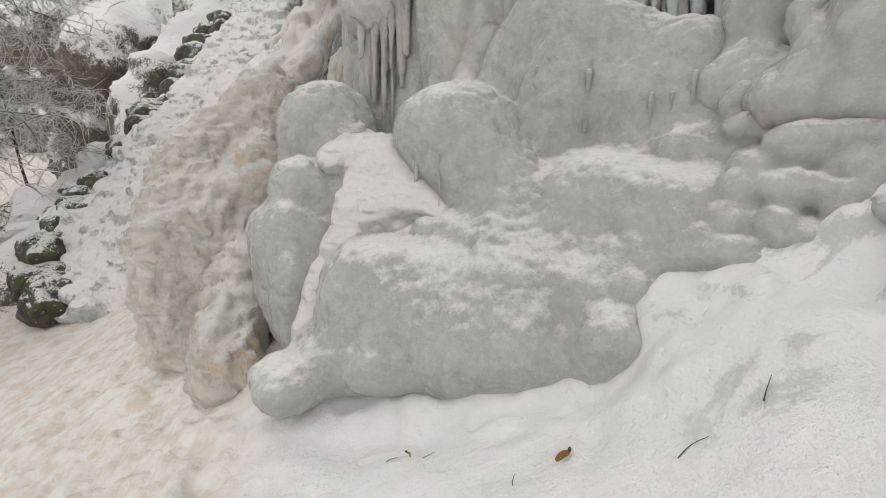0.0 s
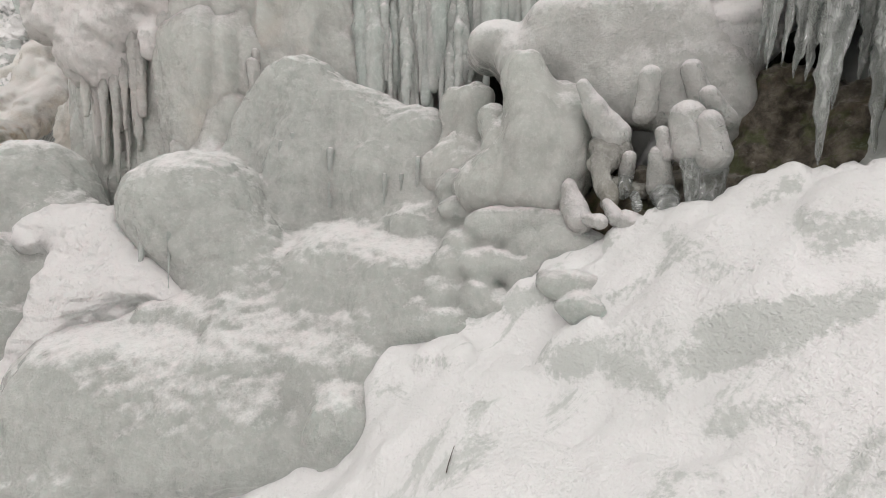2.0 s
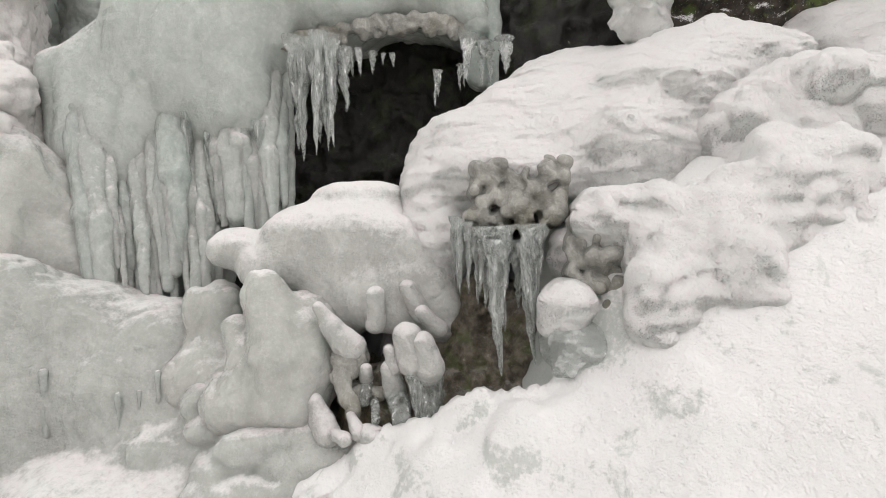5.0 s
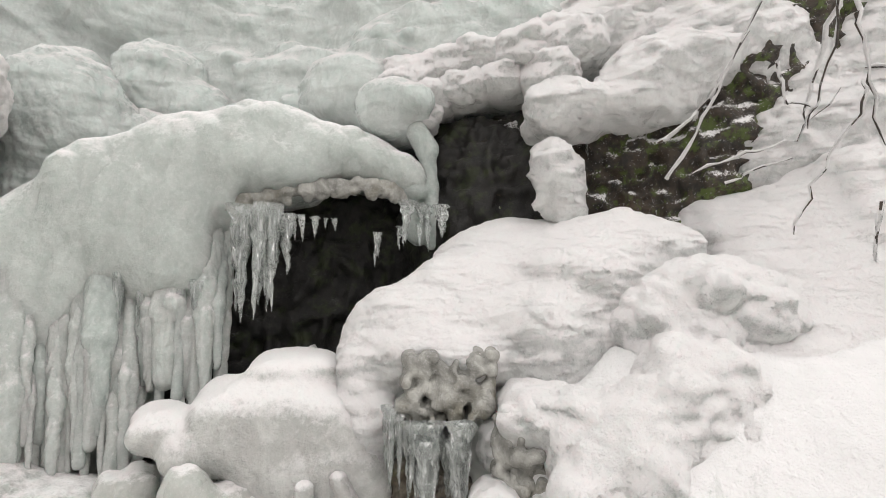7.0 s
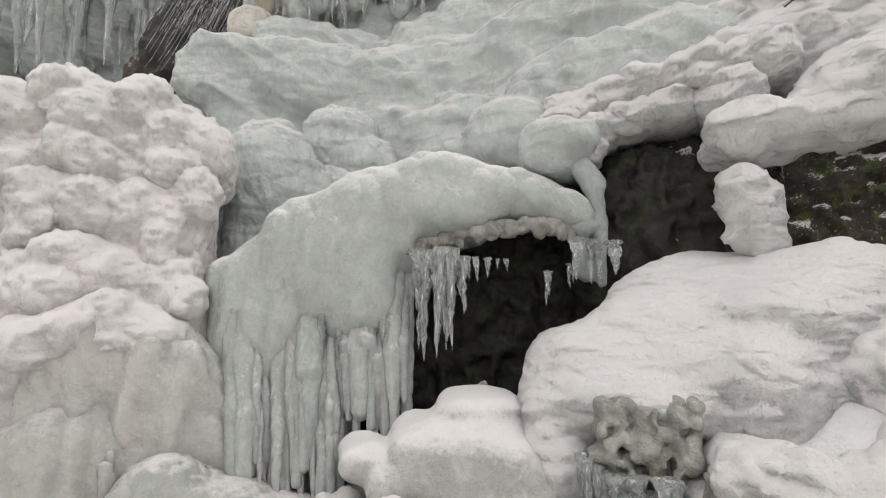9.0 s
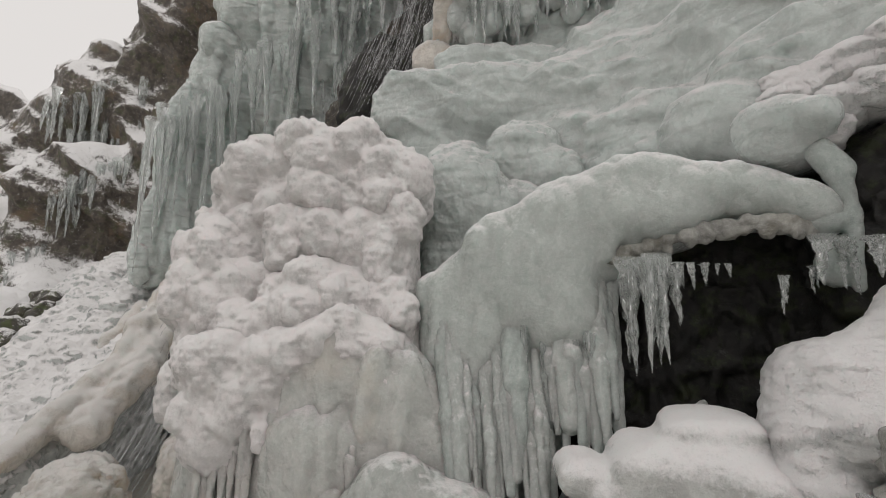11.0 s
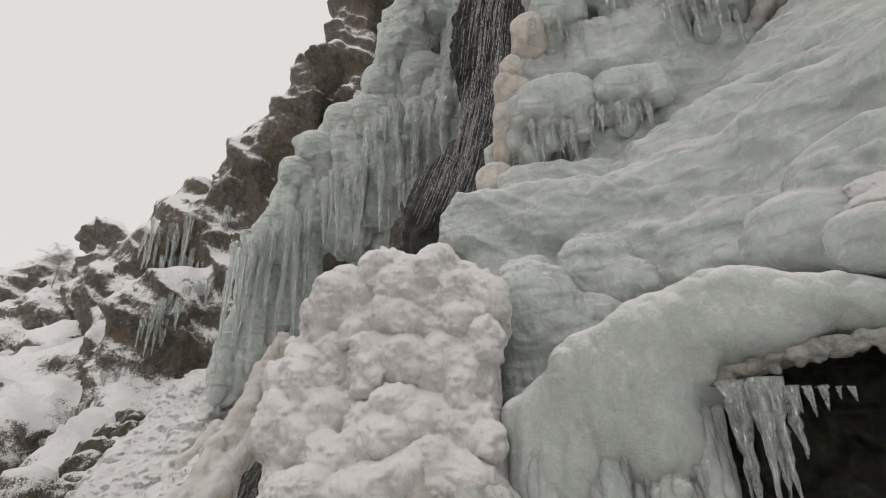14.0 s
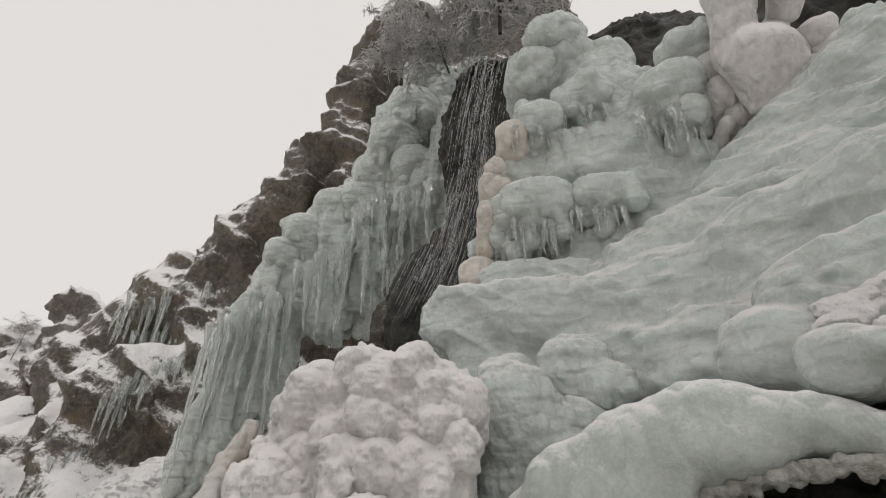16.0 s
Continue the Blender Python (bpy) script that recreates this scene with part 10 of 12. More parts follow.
f.limb((-0.795, 8.870, 8.137), (-0.563, 9.339, 7.416), 0.052, 0.025)
f.bulge(12, 0.0662098, 0.15449, 540, 0.8, blend=0.05)
f.build('fringed_cap', ICE_GREEN, [(0.2, 0.02, 2, 2), (0.07, 0.008, 7, 4.0)], '', parent=owner)

f = Form(0.02625, 0.012)
f.ball(-1.549, 9.044, 7.673, 0.364, 0.268, 0.243, 9, 0.07, 0.50)
f.ball(-1.649, 8.998, 7.578, 0.219, 0.186, 0.195, 10, 0.10, 0.40)
f.ball(-1.398, 9.008, 7.601, 0.201, 0.172, 0.182, 8, 0.10, 0.40)
f.limb((-1.791, 8.957, 7.509), (-1.611, 9.279, 7.021), 0.054, 0.025)
f.limb((-1.715, 8.908, 7.490), (-1.493, 9.284, 6.902), 0.070, 0.025)
f.limb((-1.645, 8.885, 7.485), (-1.441, 9.240, 6.933), 0.059, 0.024)
f.limb((-1.576, 8.875, 7.488), (-1.289, 9.335, 6.733), 0.055, 0.024)
f.limb((-1.509, 8.875, 7.496), (-1.367, 9.152, 7.080), 0.082, 0.024)
f.limb((-1.443, 8.883, 7.509), (-1.120, 9.392, 6.649), 0.076, 0.024)
f.limb((-1.378, 8.902, 7.528), (-0.960, 9.525, 6.421), 0.082, 0.024)
f.limb((-1.315, 8.934, 7.555), (-1.022, 9.411, 6.751), 0.088, 0.025)
f.limb((-1.254, 8.991, 7.596), (-1.022, 9.394, 6.937), 0.078, 0.025)
f.bulge(12, 0.0546544, 0.127527, 500, 0.8, blend=0.05)
f.build('fringed_cap', ICE_GREEN, [(0.2, 0.02, 2, 2), (0.07, 0.008, 7, 4.0)], '', parent=owner)

f = Form(0.018, 0.12)
f.ball(-1.128, 3.337, 1.173, 0.267, 0.223, 0.229, 19, 0.18, 0.60)
f.ball(-1.238, 3.076, 0.977, 0.287, 0.224, 0.215, 22, 0.17, 0.60)
f.ball(-1.371, 2.850, 0.804, 0.290, 0.237, 0.239, 26, 0.25, 0.60)
f.ball(-1.384, 2.552, 0.621, 0.229, 0.210, 0.239, 28, 0.29, 0.50)
f.ball(-1.370, 2.359, 0.476, 0.172, 0.173, 0.215, 30, 0.18, 0.40)
f.ball(-1.221, 2.347, 0.477, 0.137, 0.163, 0.239, 27, 0.18, 0.40)
f.ball(-1.145, 2.611, 0.555, 0.219, 0.223, 0.281, 24, 0.28, 0.40)
f.ball(-0.956, 2.192, 0.408, 0.105, 0.119, 0.167, 24, 0.25, 0.30)
f.ball(-0.905, 1.878, 0.321, 0.104, 0.112, 0.149, 26, 0.18, 0.30)
f.ball(-0.863, 1.694, 0.238, 0.085, 0.081, 0.095, 27, 0.09, 0.20)
f.ball(-0.613, 3.345, 1.374, 0.099, 0.105, 0.137, 10, 0.23, 0.40)
f.ball(-0.954, 2.684, 0.790, 0.156, 0.178, 0.250, 20, 0.28, 0.40)
f.limb((-1.400, 2.194, 0.481), (-1.333, 2.030, 0.217), 0.037, 0.025)
f.limb((-1.405, 2.206, 0.530), (-1.336, 2.016, 0.192), 0.046, 0.030)
f.limb((-1.388, 2.216, 0.525), (-1.326, 1.972, 0.097), 0.046, 0.018)
f.limb((-1.376, 2.244, 0.600), (-1.298, 1.992, 0.100), 0.032, 0.023)
f.limb((-1.360, 2.231, 0.521), (-1.288, 2.061, 0.221), 0.033, 0.025)
f.limb((-1.362, 2.214, 0.468), (-1.292, 2.001, 0.108), 0.026, 0.023)
f.limb((-1.353, 2.263, 0.618), (-1.287, 2.070, 0.239), 0.027, 0.018)
f.limb((-1.338, 2.233, 0.484), (-1.283, 2.068, 0.230), 0.028, 0.022)
f.limb((-1.332, 2.268, 0.590), (-1.250, 2.007, 0.072), 0.043, 0.021)
f.limb((-1.316, 2.261, 0.532), (-1.253, 2.076, 0.207), 0.026, 0.024)
f.limb((-1.302, 2.255, 0.486), (-1.241, 2.078, 0.196), 0.031, 0.022)
f.limb((-1.291, 2.271, 0.515), (-1.229, 2.101, 0.231), 0.034, 0.022)
f.limb((-1.291, 2.270, 0.513), (-1.214, 2.054, 0.118), 0.036, 0.017)
f.limb((-1.276, 2.289, 0.550), (-1.216, 2.022, 0.061), 0.030, 0.020)
f.limb((-1.258, 2.272, 0.462), (-1.199, 2.073, 0.139), 0.043, 0.022)
f.limb((-1.255, 2.319, 0.620), (-1.205, 2.056, 0.112), 0.024, 0.025)
f.limb((-1.249, 2.297, 0.527), (-1.194, 2.096, 0.177), 0.037, 0.028)
f.limb((-1.224, 2.292, 0.468), (-1.166, 2.062, 0.081), 0.029, 0.027)
f.limb((-1.213, 2.313, 0.517), (-1.143, 2.104, 0.137), 0.038, 0.025)
f.limb((-1.204, 2.326, 0.543), (-1.144, 2.097, 0.124), 0.025, 0.026)
f.limb((-1.199, 2.304, 0.464), (-1.151, 2.102, 0.141), 0.033, 0.025)
f.limb((-1.188, 2.334, 0.544), (-1.134, 2.061, 0.046), 0.031, 0.028)
f.limb((-1.173, 2.338, 0.530), (-1.119, 2.107, 0.117), 0.022, 0.025)
f.limb((-1.159, 2.314, 0.429), (-1.086, 2.082, 0.038), 0.029, 0.021)
f.limb((-1.143, 2.371, 0.598), (-1.083, 2.136, 0.137), 0.037, 0.025)
f.limb((-1.138, 2.369, 0.583), (-1.086, 2.166, 0.204), 0.029, 0.018)
f.limb((-0.900, 2.250, 0.587), (-0.893, 1.968, 0.412), 0.046, 0.059)
f.limb((-0.893, 1.968, 0.412), (-0.841, 1.644, 0.243), 0.064, 0.096)
f.limb((-0.907, 2.119, 0.462), (-0.912, 1.784, 0.290), 0.039, 0.066)
f.bulge(200, 0.015, 0.045, 10, 1, blend=0.02)
f.build('brown_ice_flow', ICE_BROWN, [(0.25, 0.03, 2, 1.6), (0.09, 0.024, 3, 1.8), (0.04, 0.014, 7, 1.0), (0.022, 0.004, 4, 1.0)], 'lumpy brown-stained ice flow pouring to the ground')

f = Form(0.05, 0.35)
f.limb((-4.474, 13.071, 3.465), (-4.463, 9.498, 1.544), 0.421, 0.316)
f.limb((-4.463, 9.498, 1.544), (-4.302, 6.693, 0.366), 0.316, 0.241)
f.limb((-4.302, 6.693, 0.366), (-4.007, 5.053, -0.205), 0.241, 0.198)
f.limb((-4.007, 5.053, -0.205), (-3.581, 4.185, -0.617), 0.198, 0.174)
f.limb((-3.473, 11.814, 3.350), (-3.661, 9.286, 1.811), 0.607, 0.486)
f.limb((-3.661, 9.286, 1.811), (-3.766, 6.802, 0.573), 0.486, 0.379)
f.limb((-3.766, 6.802, 0.573), (-3.648, 5.081, -0.156), 0.379, 0.311)
f.limb((-3.648, 5.081, -0.156), (-3.292, 4.153, -0.608), 0.311, 0.272)
f.limb((-2.545, 10.530, 3.107), (-3.079, 8.449, 1.578), 0.509, 0.416)
f.limb((-3.079, 8.449, 1.578), (-3.257, 6.387, 0.535), 0.416, 0.333)
f.limb((-3.257, 6.387, 0.535), (-3.240, 4.862, -0.163), 0.333, 0.278)
f.limb((-3.240, 4.862, -0.163), (-3.038, 4.092, -0.585), 0.278, 0.250)
f.limb((-1.853, 9.199, 2.684), (-2.450, 7.611, 1.456), 0.374, 0.315)
f.limb((-2.450, 7.611, 1.456), (-2.779, 6.185, 0.688), 0.315, 0.267)
f.limb((-2.779, 6.185, 0.688), (-2.991, 5.080, 0.083), 0.267, 0.236)
f.limb((-2.991, 5.080, 0.083), (-2.825, 4.168, -0.454), 0.236, 0.208)
f.ball(-4.436, 12.236, 1.966, 1.157, 0.573, 0.578, 19, 2.89, 2.00)
f.ball(-3.304, 10.377, 1.370, 0.972, 0.481, 0.486, 17, 2.43, 2.00)
f.ball(-3.607, 12.350, 2.989, 0.723, 0.453, 0.578, 16, 2.89, 2.00)
f.ball(-3.677, 9.126, 0.616, 0.989, 0.516, 0.549, 21, 1.10, 1.00)
f.bulge(260, 0.05, 0.14, 11, 0.4, blend=0.06)
f.build('snow_slope', SNOW_CRUST, [(0.8, 0.08, 2, 1.0), (0.22, 0.07, 4, 1.0), (0.12, 0.05, 7, 0.7)], 'steep snow slope with an icy crusted edge', category='snow slope')

f = Form(0.03, 0.05)
f.ball(-4.033, 5.842, 0.207, 0.158, 0.127, 0.126, 35, 0.08, 0.30)
f.ball(-3.995, 5.863, 0.149, 0.127, 0.102, 0.101, 34, 0.08, 0.30)
f.build('rock_slab', ROCK_EDGE, [(0.3, 0.06, 1, 1.0), (0.1, 0.03, 0, 1.0)], "dark mossy rock with snow at the slope's edge", group='rocks along the snow slope', category='rock')

f = Form(0.03, 0.05)
f.ball(-4.439, 7.681, 1.027, 0.286, 0.208, 0.187, 30, 0.11, 0.30)
f.ball(-4.364, 7.691, 0.948, 0.187, 0.151, 0.150, 30, 0.11, 0.30)
f.build('rock_slab', ROCK_EDGE, [(0.3, 0.06, 5, 1.0), (0.1, 0.03, 2, 1.0)], "dark mossy rock with snow at the slope's edge", group='rocks along the snow slope', category='rock')

f = Form(0.042, 0.05)
f.ball(-4.487, 9.627, 1.954, 0.372, 0.292, 0.283, 25, 0.17, 0.30)
f.ball(-4.369, 9.653, 1.838, 0.283, 0.228, 0.227, 24, 0.17, 0.30)
f.build('rock_slab', ROCK_EDGE, [(0.3, 0.06, 9, 1.0), (0.1, 0.03, 4, 1.0)], "dark mossy rock with snow at the slope's edge", group='rocks along the snow slope', category='rock')

f = Form(0.03, 0.05)
f.ball(-3.995, 4.891, -0.068, 0.226, 0.169, 0.155, 39, 0.09, 0.30)
f.ball(-3.942, 4.899, -0.136, 0.156, 0.125, 0.125, 39, 0.09, 0.30)
f.build('rock_slab', ROCK_EDGE, [(0.3, 0.06, 13, 1.0), (0.1, 0.03, 6, 1.0)], "dark mossy rock with snow at the slope's edge", group='rocks along the snow slope', category='rock')

f = Form(0.03, 0.05)
f.ball(-3.371, 3.754, -0.407, 0.099, 0.083, 0.086, 42, 0.05, 0.30)
f.ball(-3.355, 3.771, -0.452, 0.087, 0.070, 0.069, 42, 0.05, 0.30)
f.build('rock_slab', ROCK_EDGE, [(0.3, 0.06, 17, 1.0), (0.1, 0.03, 8, 1.0)], "dark mossy rock with snow at the slope's edge", group='rocks along the snow slope', category='rock')

f = Form(0.03, 0.05)
f.ball(-4.110, 5.737, 0.302, 0.128, 0.109, 0.115, 36, 0.07, 0.30)
f.ball(-4.083, 5.765, 0.248, 0.116, 0.093, 0.093, 35, 0.07, 0.30)
f.build('rock_slab', ROCK_EDGE, [(0.3, 0.06, 21, 1.0), (0.1, 0.03, 10, 1.0)], "dark mossy rock with snow at the slope's edge", group='rocks along the snow slope', category='rock')

f = Form(0.03, 0.05)
f.ball(-3.567, 4.038, -0.335, 0.137, 0.116, 0.122, 41, 0.07, 0.30)
f.ball(-3.539, 4.057, -0.395, 0.122, 0.099, 0.098, 41, 0.07, 0.30)
f.build('rock_slab', ROCK_EDGE, [(0.3, 0.06, 25, 1.0), (0.1, 0.03, 12, 1.0)], "dark mossy rock with snow at the slope's edge", group='rocks along the snow slope', category='rock')

f = Form(0.03, 0.05)
f.ball(-4.068, 5.334, 0.146, 0.177, 0.133, 0.123, 37, 0.07, 0.30)
f.ball(-4.030, 5.348, 0.092, 0.123, 0.099, 0.099, 37, 0.07, 0.30)
f.build('rock_slab', ROCK_EDGE, [(0.3, 0.06, 29, 1.0), (0.1, 0.03, 14, 1.0)], "dark mossy rock with snow at the slope's edge", group='rocks along the snow slope', category='rock')

f = Form(0.042, 0.05)
f.ball(-4.364, 9.200, 1.728, 0.304, 0.222, 0.201, 25, 0.12, 0.30)
f.ball(-4.278, 9.211, 1.645, 0.201, 0.162, 0.161, 25, 0.12, 0.30)
f.build('rock_slab', ROCK_EDGE, [(0.3, 0.06, 33, 1.0), (0.1, 0.03, 16, 1.0)], "dark mossy rock with snow at the slope's edge", group='rocks along the snow slope', category='rock')

f = Form(0.042, 0.05)
f.ball(-4.361, 8.311, 1.090, 0.329, 0.253, 0.241, 28, 0.14, 0.30)
f.ball(-4.261, 8.329, 0.986, 0.242, 0.195, 0.194, 27, 0.15, 0.30)
f.build('rock_slab', ROCK_EDGE, [(0.3, 0.06, 37, 1.0), (0.1, 0.03, 18, 1.0)], "dark mossy rock with snow at the slope's edge", group='rocks along the snow slope', category='rock')

f = Form(0.03, 0.05)
f.ball(-3.498, 4.075, -0.347, 0.129, 0.122, 0.143, 41, 0.09, 0.30)
f.ball(-3.469, 4.103, -0.421, 0.143, 0.115, 0.115, 40, 0.09, 0.30)
f.build('rock_slab', ROCK_EDGE, [(0.3, 0.06, 41, 1.0), (0.1, 0.03, 20, 1.0)], "dark mossy rock with snow at the slope's edge", group='rocks along the snow slope', category='rock')

f = Form(0.03, 0.05)
f.ball(-3.685, 4.198, -0.296, 0.213, 0.156, 0.141, 41, 0.08, 0.30)
f.ball(-3.636, 4.202, -0.358, 0.141, 0.114, 0.113, 41, 0.08, 0.30)
f.build('rock_slab', ROCK_EDGE, [(0.3, 0.06, 45, 1.0), (0.1, 0.03, 22, 1.0)], "dark mossy rock with snow at the slope's edge", group='rocks along the snow slope', category='rock')

f = Form(0.03, 0.05)
f.ball(-4.343, 7.408, 0.832, 0.270, 0.233, 0.248, 30, 0.15, 0.30)
f.ball(-4.257, 7.448, 0.723, 0.249, 0.200, 0.199, 30, 0.15, 0.30)
f.build('rock_slab', ROCK_EDGE, [(0.3, 0.06, 49, 1.0), (0.1, 0.03, 24, 1.0)], "dark mossy rock with snow at the slope's edge", group='rocks along the snow slope', category='rock')

f = Form(0.03, 0.05)
f.ball(-3.914, 4.857, -0.007, 0.166, 0.154, 0.176, 39, 0.11, 0.30)
f.ball(-3.874, 4.892, -0.091, 0.177, 0.142, 0.142, 38, 0.11, 0.30)
f.build('rock_slab', ROCK_EDGE, [(0.3, 0.06, 53, 1.0), (0.1, 0.03, 26, 1.0)], "dark mossy rock with snow at the slope's edge", group='rocks along the snow slope', category='rock')

f = Form(0.042, 0.05)
f.ball(-4.317, 8.407, 1.370, 0.263, 0.218, 0.224, 27, 0.13, 0.30)
f.ball(-4.234, 8.443, 1.276, 0.225, 0.181, 0.180, 27, 0.13, 0.30)
f.build('rock_slab', ROCK_EDGE, [(0.3, 0.06, 57, 1.0), (0.1, 0.03, 28, 1.0)], "dark mossy rock with snow at the slope's edge", group='rocks along the snow slope', category='rock')

f = Form(0.042, 0.05)
f.ball(-4.705, 11.391, 2.887, 0.263, 0.220, 0.228, 22, 0.14, 0.30)
f.ball(-4.618, 11.432, 2.801, 0.228, 0.184, 0.183, 22, 0.14, 0.30)
f.build('rock_slab', ROCK_EDGE, [(0.3, 0.06, 61, 1.0), (0.1, 0.03, 30, 1.0)], "dark mossy rock with snow at the slope's edge", group='rocks along the snow slope', category='rock')

f = Form(0.042, 0.05)
f.ball(-4.433, 11.434, 2.757, 0.163, 0.153, 0.176, 21, 0.11, 0.30)
f.ball(-4.372, 11.487, 2.693, 0.176, 0.142, 0.141, 21, 0.11, 0.30)
f.build('rock_slab', ROCK_EDGE, [(0.3, 0.06, 65, 1.0), (0.1, 0.03, 32, 1.0)], "dark mossy rock with snow at the slope's edge", group='rocks along the snow slope', category='rock')

f = Form(0.042, 0.05)
f.ball(-4.580, 10.423, 2.105, 0.407, 0.316, 0.303, 24, 0.18, 0.30)
f.ball(-4.449, 10.445, 1.980, 0.304, 0.244, 0.243, 23, 0.18, 0.30)
f.build('rock_slab', ROCK_EDGE, [(0.3, 0.06, 69, 1.0), (0.1, 0.03, 34, 1.0)], "dark mossy rock with snow at the slope's edge", group='rocks along the snow slope', category='rock')

f = Form(0.042, 0.05)
f.ball(-4.400, 8.892, 1.607, 0.359, 0.268, 0.247, 26, 0.15, 0.30)
f.ball(-4.294, 8.905, 1.504, 0.247, 0.199, 0.198, 26, 0.15, 0.30)
f.build('rock_slab', ROCK_EDGE, [(0.3, 0.06, 73, 1.0), (0.1, 0.03, 36, 1.0)], "dark mossy rock with snow at the slope's edge", group='rocks along the snow slope', category='rock')

f = Form(0.03, 0.05)
f.ball(-3.830, 4.629, -0.095, 0.098, 0.086, 0.094, 40, 0.06, 0.30)
f.ball(-3.815, 4.654, -0.141, 0.094, 0.076, 0.075, 39, 0.06, 0.30)
f.build('rock_slab', ROCK_EDGE, [(0.3, 0.06, 77, 1.0), (0.1, 0.03, 38, 1.0)], "dark mossy rock with snow at the slope's edge", group='rocks along the snow slope', category='rock')

f = Form(0.03, 0.05)
f.ball(-3.405, 3.940, -0.379, 0.157, 0.123, 0.119, 41, 0.07, 0.30)
f.ball(-3.370, 3.951, -0.436, 0.120, 0.097, 0.096, 40, 0.07, 0.30)
f.build('rock_slab', ROCK_EDGE, [(0.3, 0.06, 81, 1.0), (0.1, 0.03, 40, 1.0)], "dark mossy rock with snow at the slope's edge", group='rocks along the snow slope', category='rock')

f = Form(0.042, 0.05)
f.ball(-4.437, 10.671, 2.491, 0.315, 0.269, 0.283, 23, 0.17, 0.30)
f.ball(-4.325, 10.719, 2.380, 0.284, 0.228, 0.227, 22, 0.17, 0.30)
f.build('rock_slab', ROCK_EDGE, [(0.3, 0.06, 85, 1.0), (0.1, 0.03, 42, 1.0)], "dark mossy rock with snow at the slope's edge", group='rocks along the snow slope', category='rock')

f = Form(0.042, 0.05)
f.ball(-4.517, 11.357, 2.808, 0.327, 0.234, 0.206, 22, 0.12, 0.30)
f.ball(-4.425, 11.364, 2.725, 0.206, 0.166, 0.165, 21, 0.12, 0.30)
f.build('rock_slab', ROCK_EDGE, [(0.3, 0.06, 89, 1.0), (0.1, 0.03, 44, 1.0)], "dark mossy rock with snow at the slope's edge", group='rocks along the snow slope', category='rock')

f = Form(0.042, 0.05)
f.ball(-4.480, 11.125, 2.719, 0.314, 0.285, 0.321, 22, 0.19, 0.30)
f.ball(-4.359, 11.193, 2.597, 0.321, 0.259, 0.257, 21, 0.19, 0.30)
f.build('rock_slab', ROCK_EDGE, [(0.3, 0.06, 93, 1.0), (0.1, 0.03, 46, 1.0)], "dark mossy rock with snow at the slope's edge", group='rocks along the snow slope', category='rock')

f = Form(0.03, 0.05)
f.ball(-4.353, 7.868, 0.902, 0.369, 0.263, 0.232, 29, 0.14, 0.30)
f.ball(-4.249, 7.868, 0.802, 0.233, 0.187, 0.186, 28, 0.14, 0.30)
f.build('rock_slab', ROCK_EDGE, [(0.3, 0.06, 97, 1.0), (0.1, 0.03, 48, 1.0)], "dark mossy rock with snow at the slope's edge", group='rocks along the snow slope', category='rock')

f = Form(0.042, 0.05)
f.ball(-4.311, 8.745, 1.461, 0.173, 0.137, 0.135, 26, 0.08, 0.30)
f.ball(-4.263, 8.771, 1.405, 0.135, 0.109, 0.108, 26, 0.08, 0.30)
f.build('rock_slab', ROCK_EDGE, [(0.3, 0.06, 101, 1.0), (0.1, 0.03, 50, 1.0)], "dark mossy rock with snow at the slope's edge", group='rocks along the snow slope', category='rock')

f = Form(0.03, 0.05)
f.ball(-4.248, 6.592, 0.619, 0.160, 0.138, 0.146, 33, 0.09, 0.30)
f.ball(-4.207, 6.625, 0.554, 0.147, 0.118, 0.118, 32, 0.09, 0.30)
f.build('rock_slab', ROCK_EDGE, [(0.3, 0.06, 105, 1.0), (0.1, 0.03, 52, 1.0)], "dark mossy rock with snow at the slope's edge", group='rocks along the snow slope', category='rock')

f = Form(0.03, 0.05)
f.ball(-4.262, 8.007, 1.163, 0.195, 0.170, 0.183, 28, 0.11, 0.30)
f.ball(-4.202, 8.046, 1.085, 0.183, 0.148, 0.147, 28, 0.11, 0.30)
f.build('rock_slab', ROCK_EDGE, [(0.3, 0.06, 109, 1.0), (0.1, 0.03, 54, 1.0)], "dark mossy rock with snow at the slope's edge", group='rocks along the snow slope', category='rock')

f = Form(0.03, 0.05)
f.ball(-3.462, 3.970, -0.427, 0.215, 0.155, 0.139, 41, 0.08, 0.30)
f.ball(-3.411, 3.970, -0.488, 0.139, 0.112, 0.112, 41, 0.08, 0.30)
f.build('rock_slab', ROCK_EDGE, [(0.3, 0.06, 113, 1.0), (0.1, 0.03, 56, 1.0)], "dark mossy rock with snow at the slope's edge", group='rocks along the snow slope', category='rock')

f = Form(0.03, 0.05)
f.ball(-4.252, 7.448, 0.792, 0.186, 0.136, 0.123, 30, 0.07, 0.30)
f.ball(-4.206, 7.463, 0.739, 0.123, 0.099, 0.099, 29, 0.07, 0.30)
f.build('rock_slab', ROCK_EDGE, [(0.3, 0.06, 117, 1.0), (0.1, 0.03, 58, 1.0)], "dark mossy rock with snow at the slope's edge", group='rocks along the snow slope', category='rock')

f = Form(0.042, 0.05)
f.ball(-4.669, 10.193, 2.173, 0.315, 0.285, 0.319, 25, 0.19, 0.30)
f.ball(-4.553, 10.259, 2.046, 0.320, 0.258, 0.256, 24, 0.19, 0.30)
f.build('rock_slab', ROCK_EDGE, [(0.3, 0.06, 121, 1.0), (0.1, 0.03, 60, 1.0)], "dark mossy rock with snow at the slope's edge", group='rocks along the snow slope', category='rock')

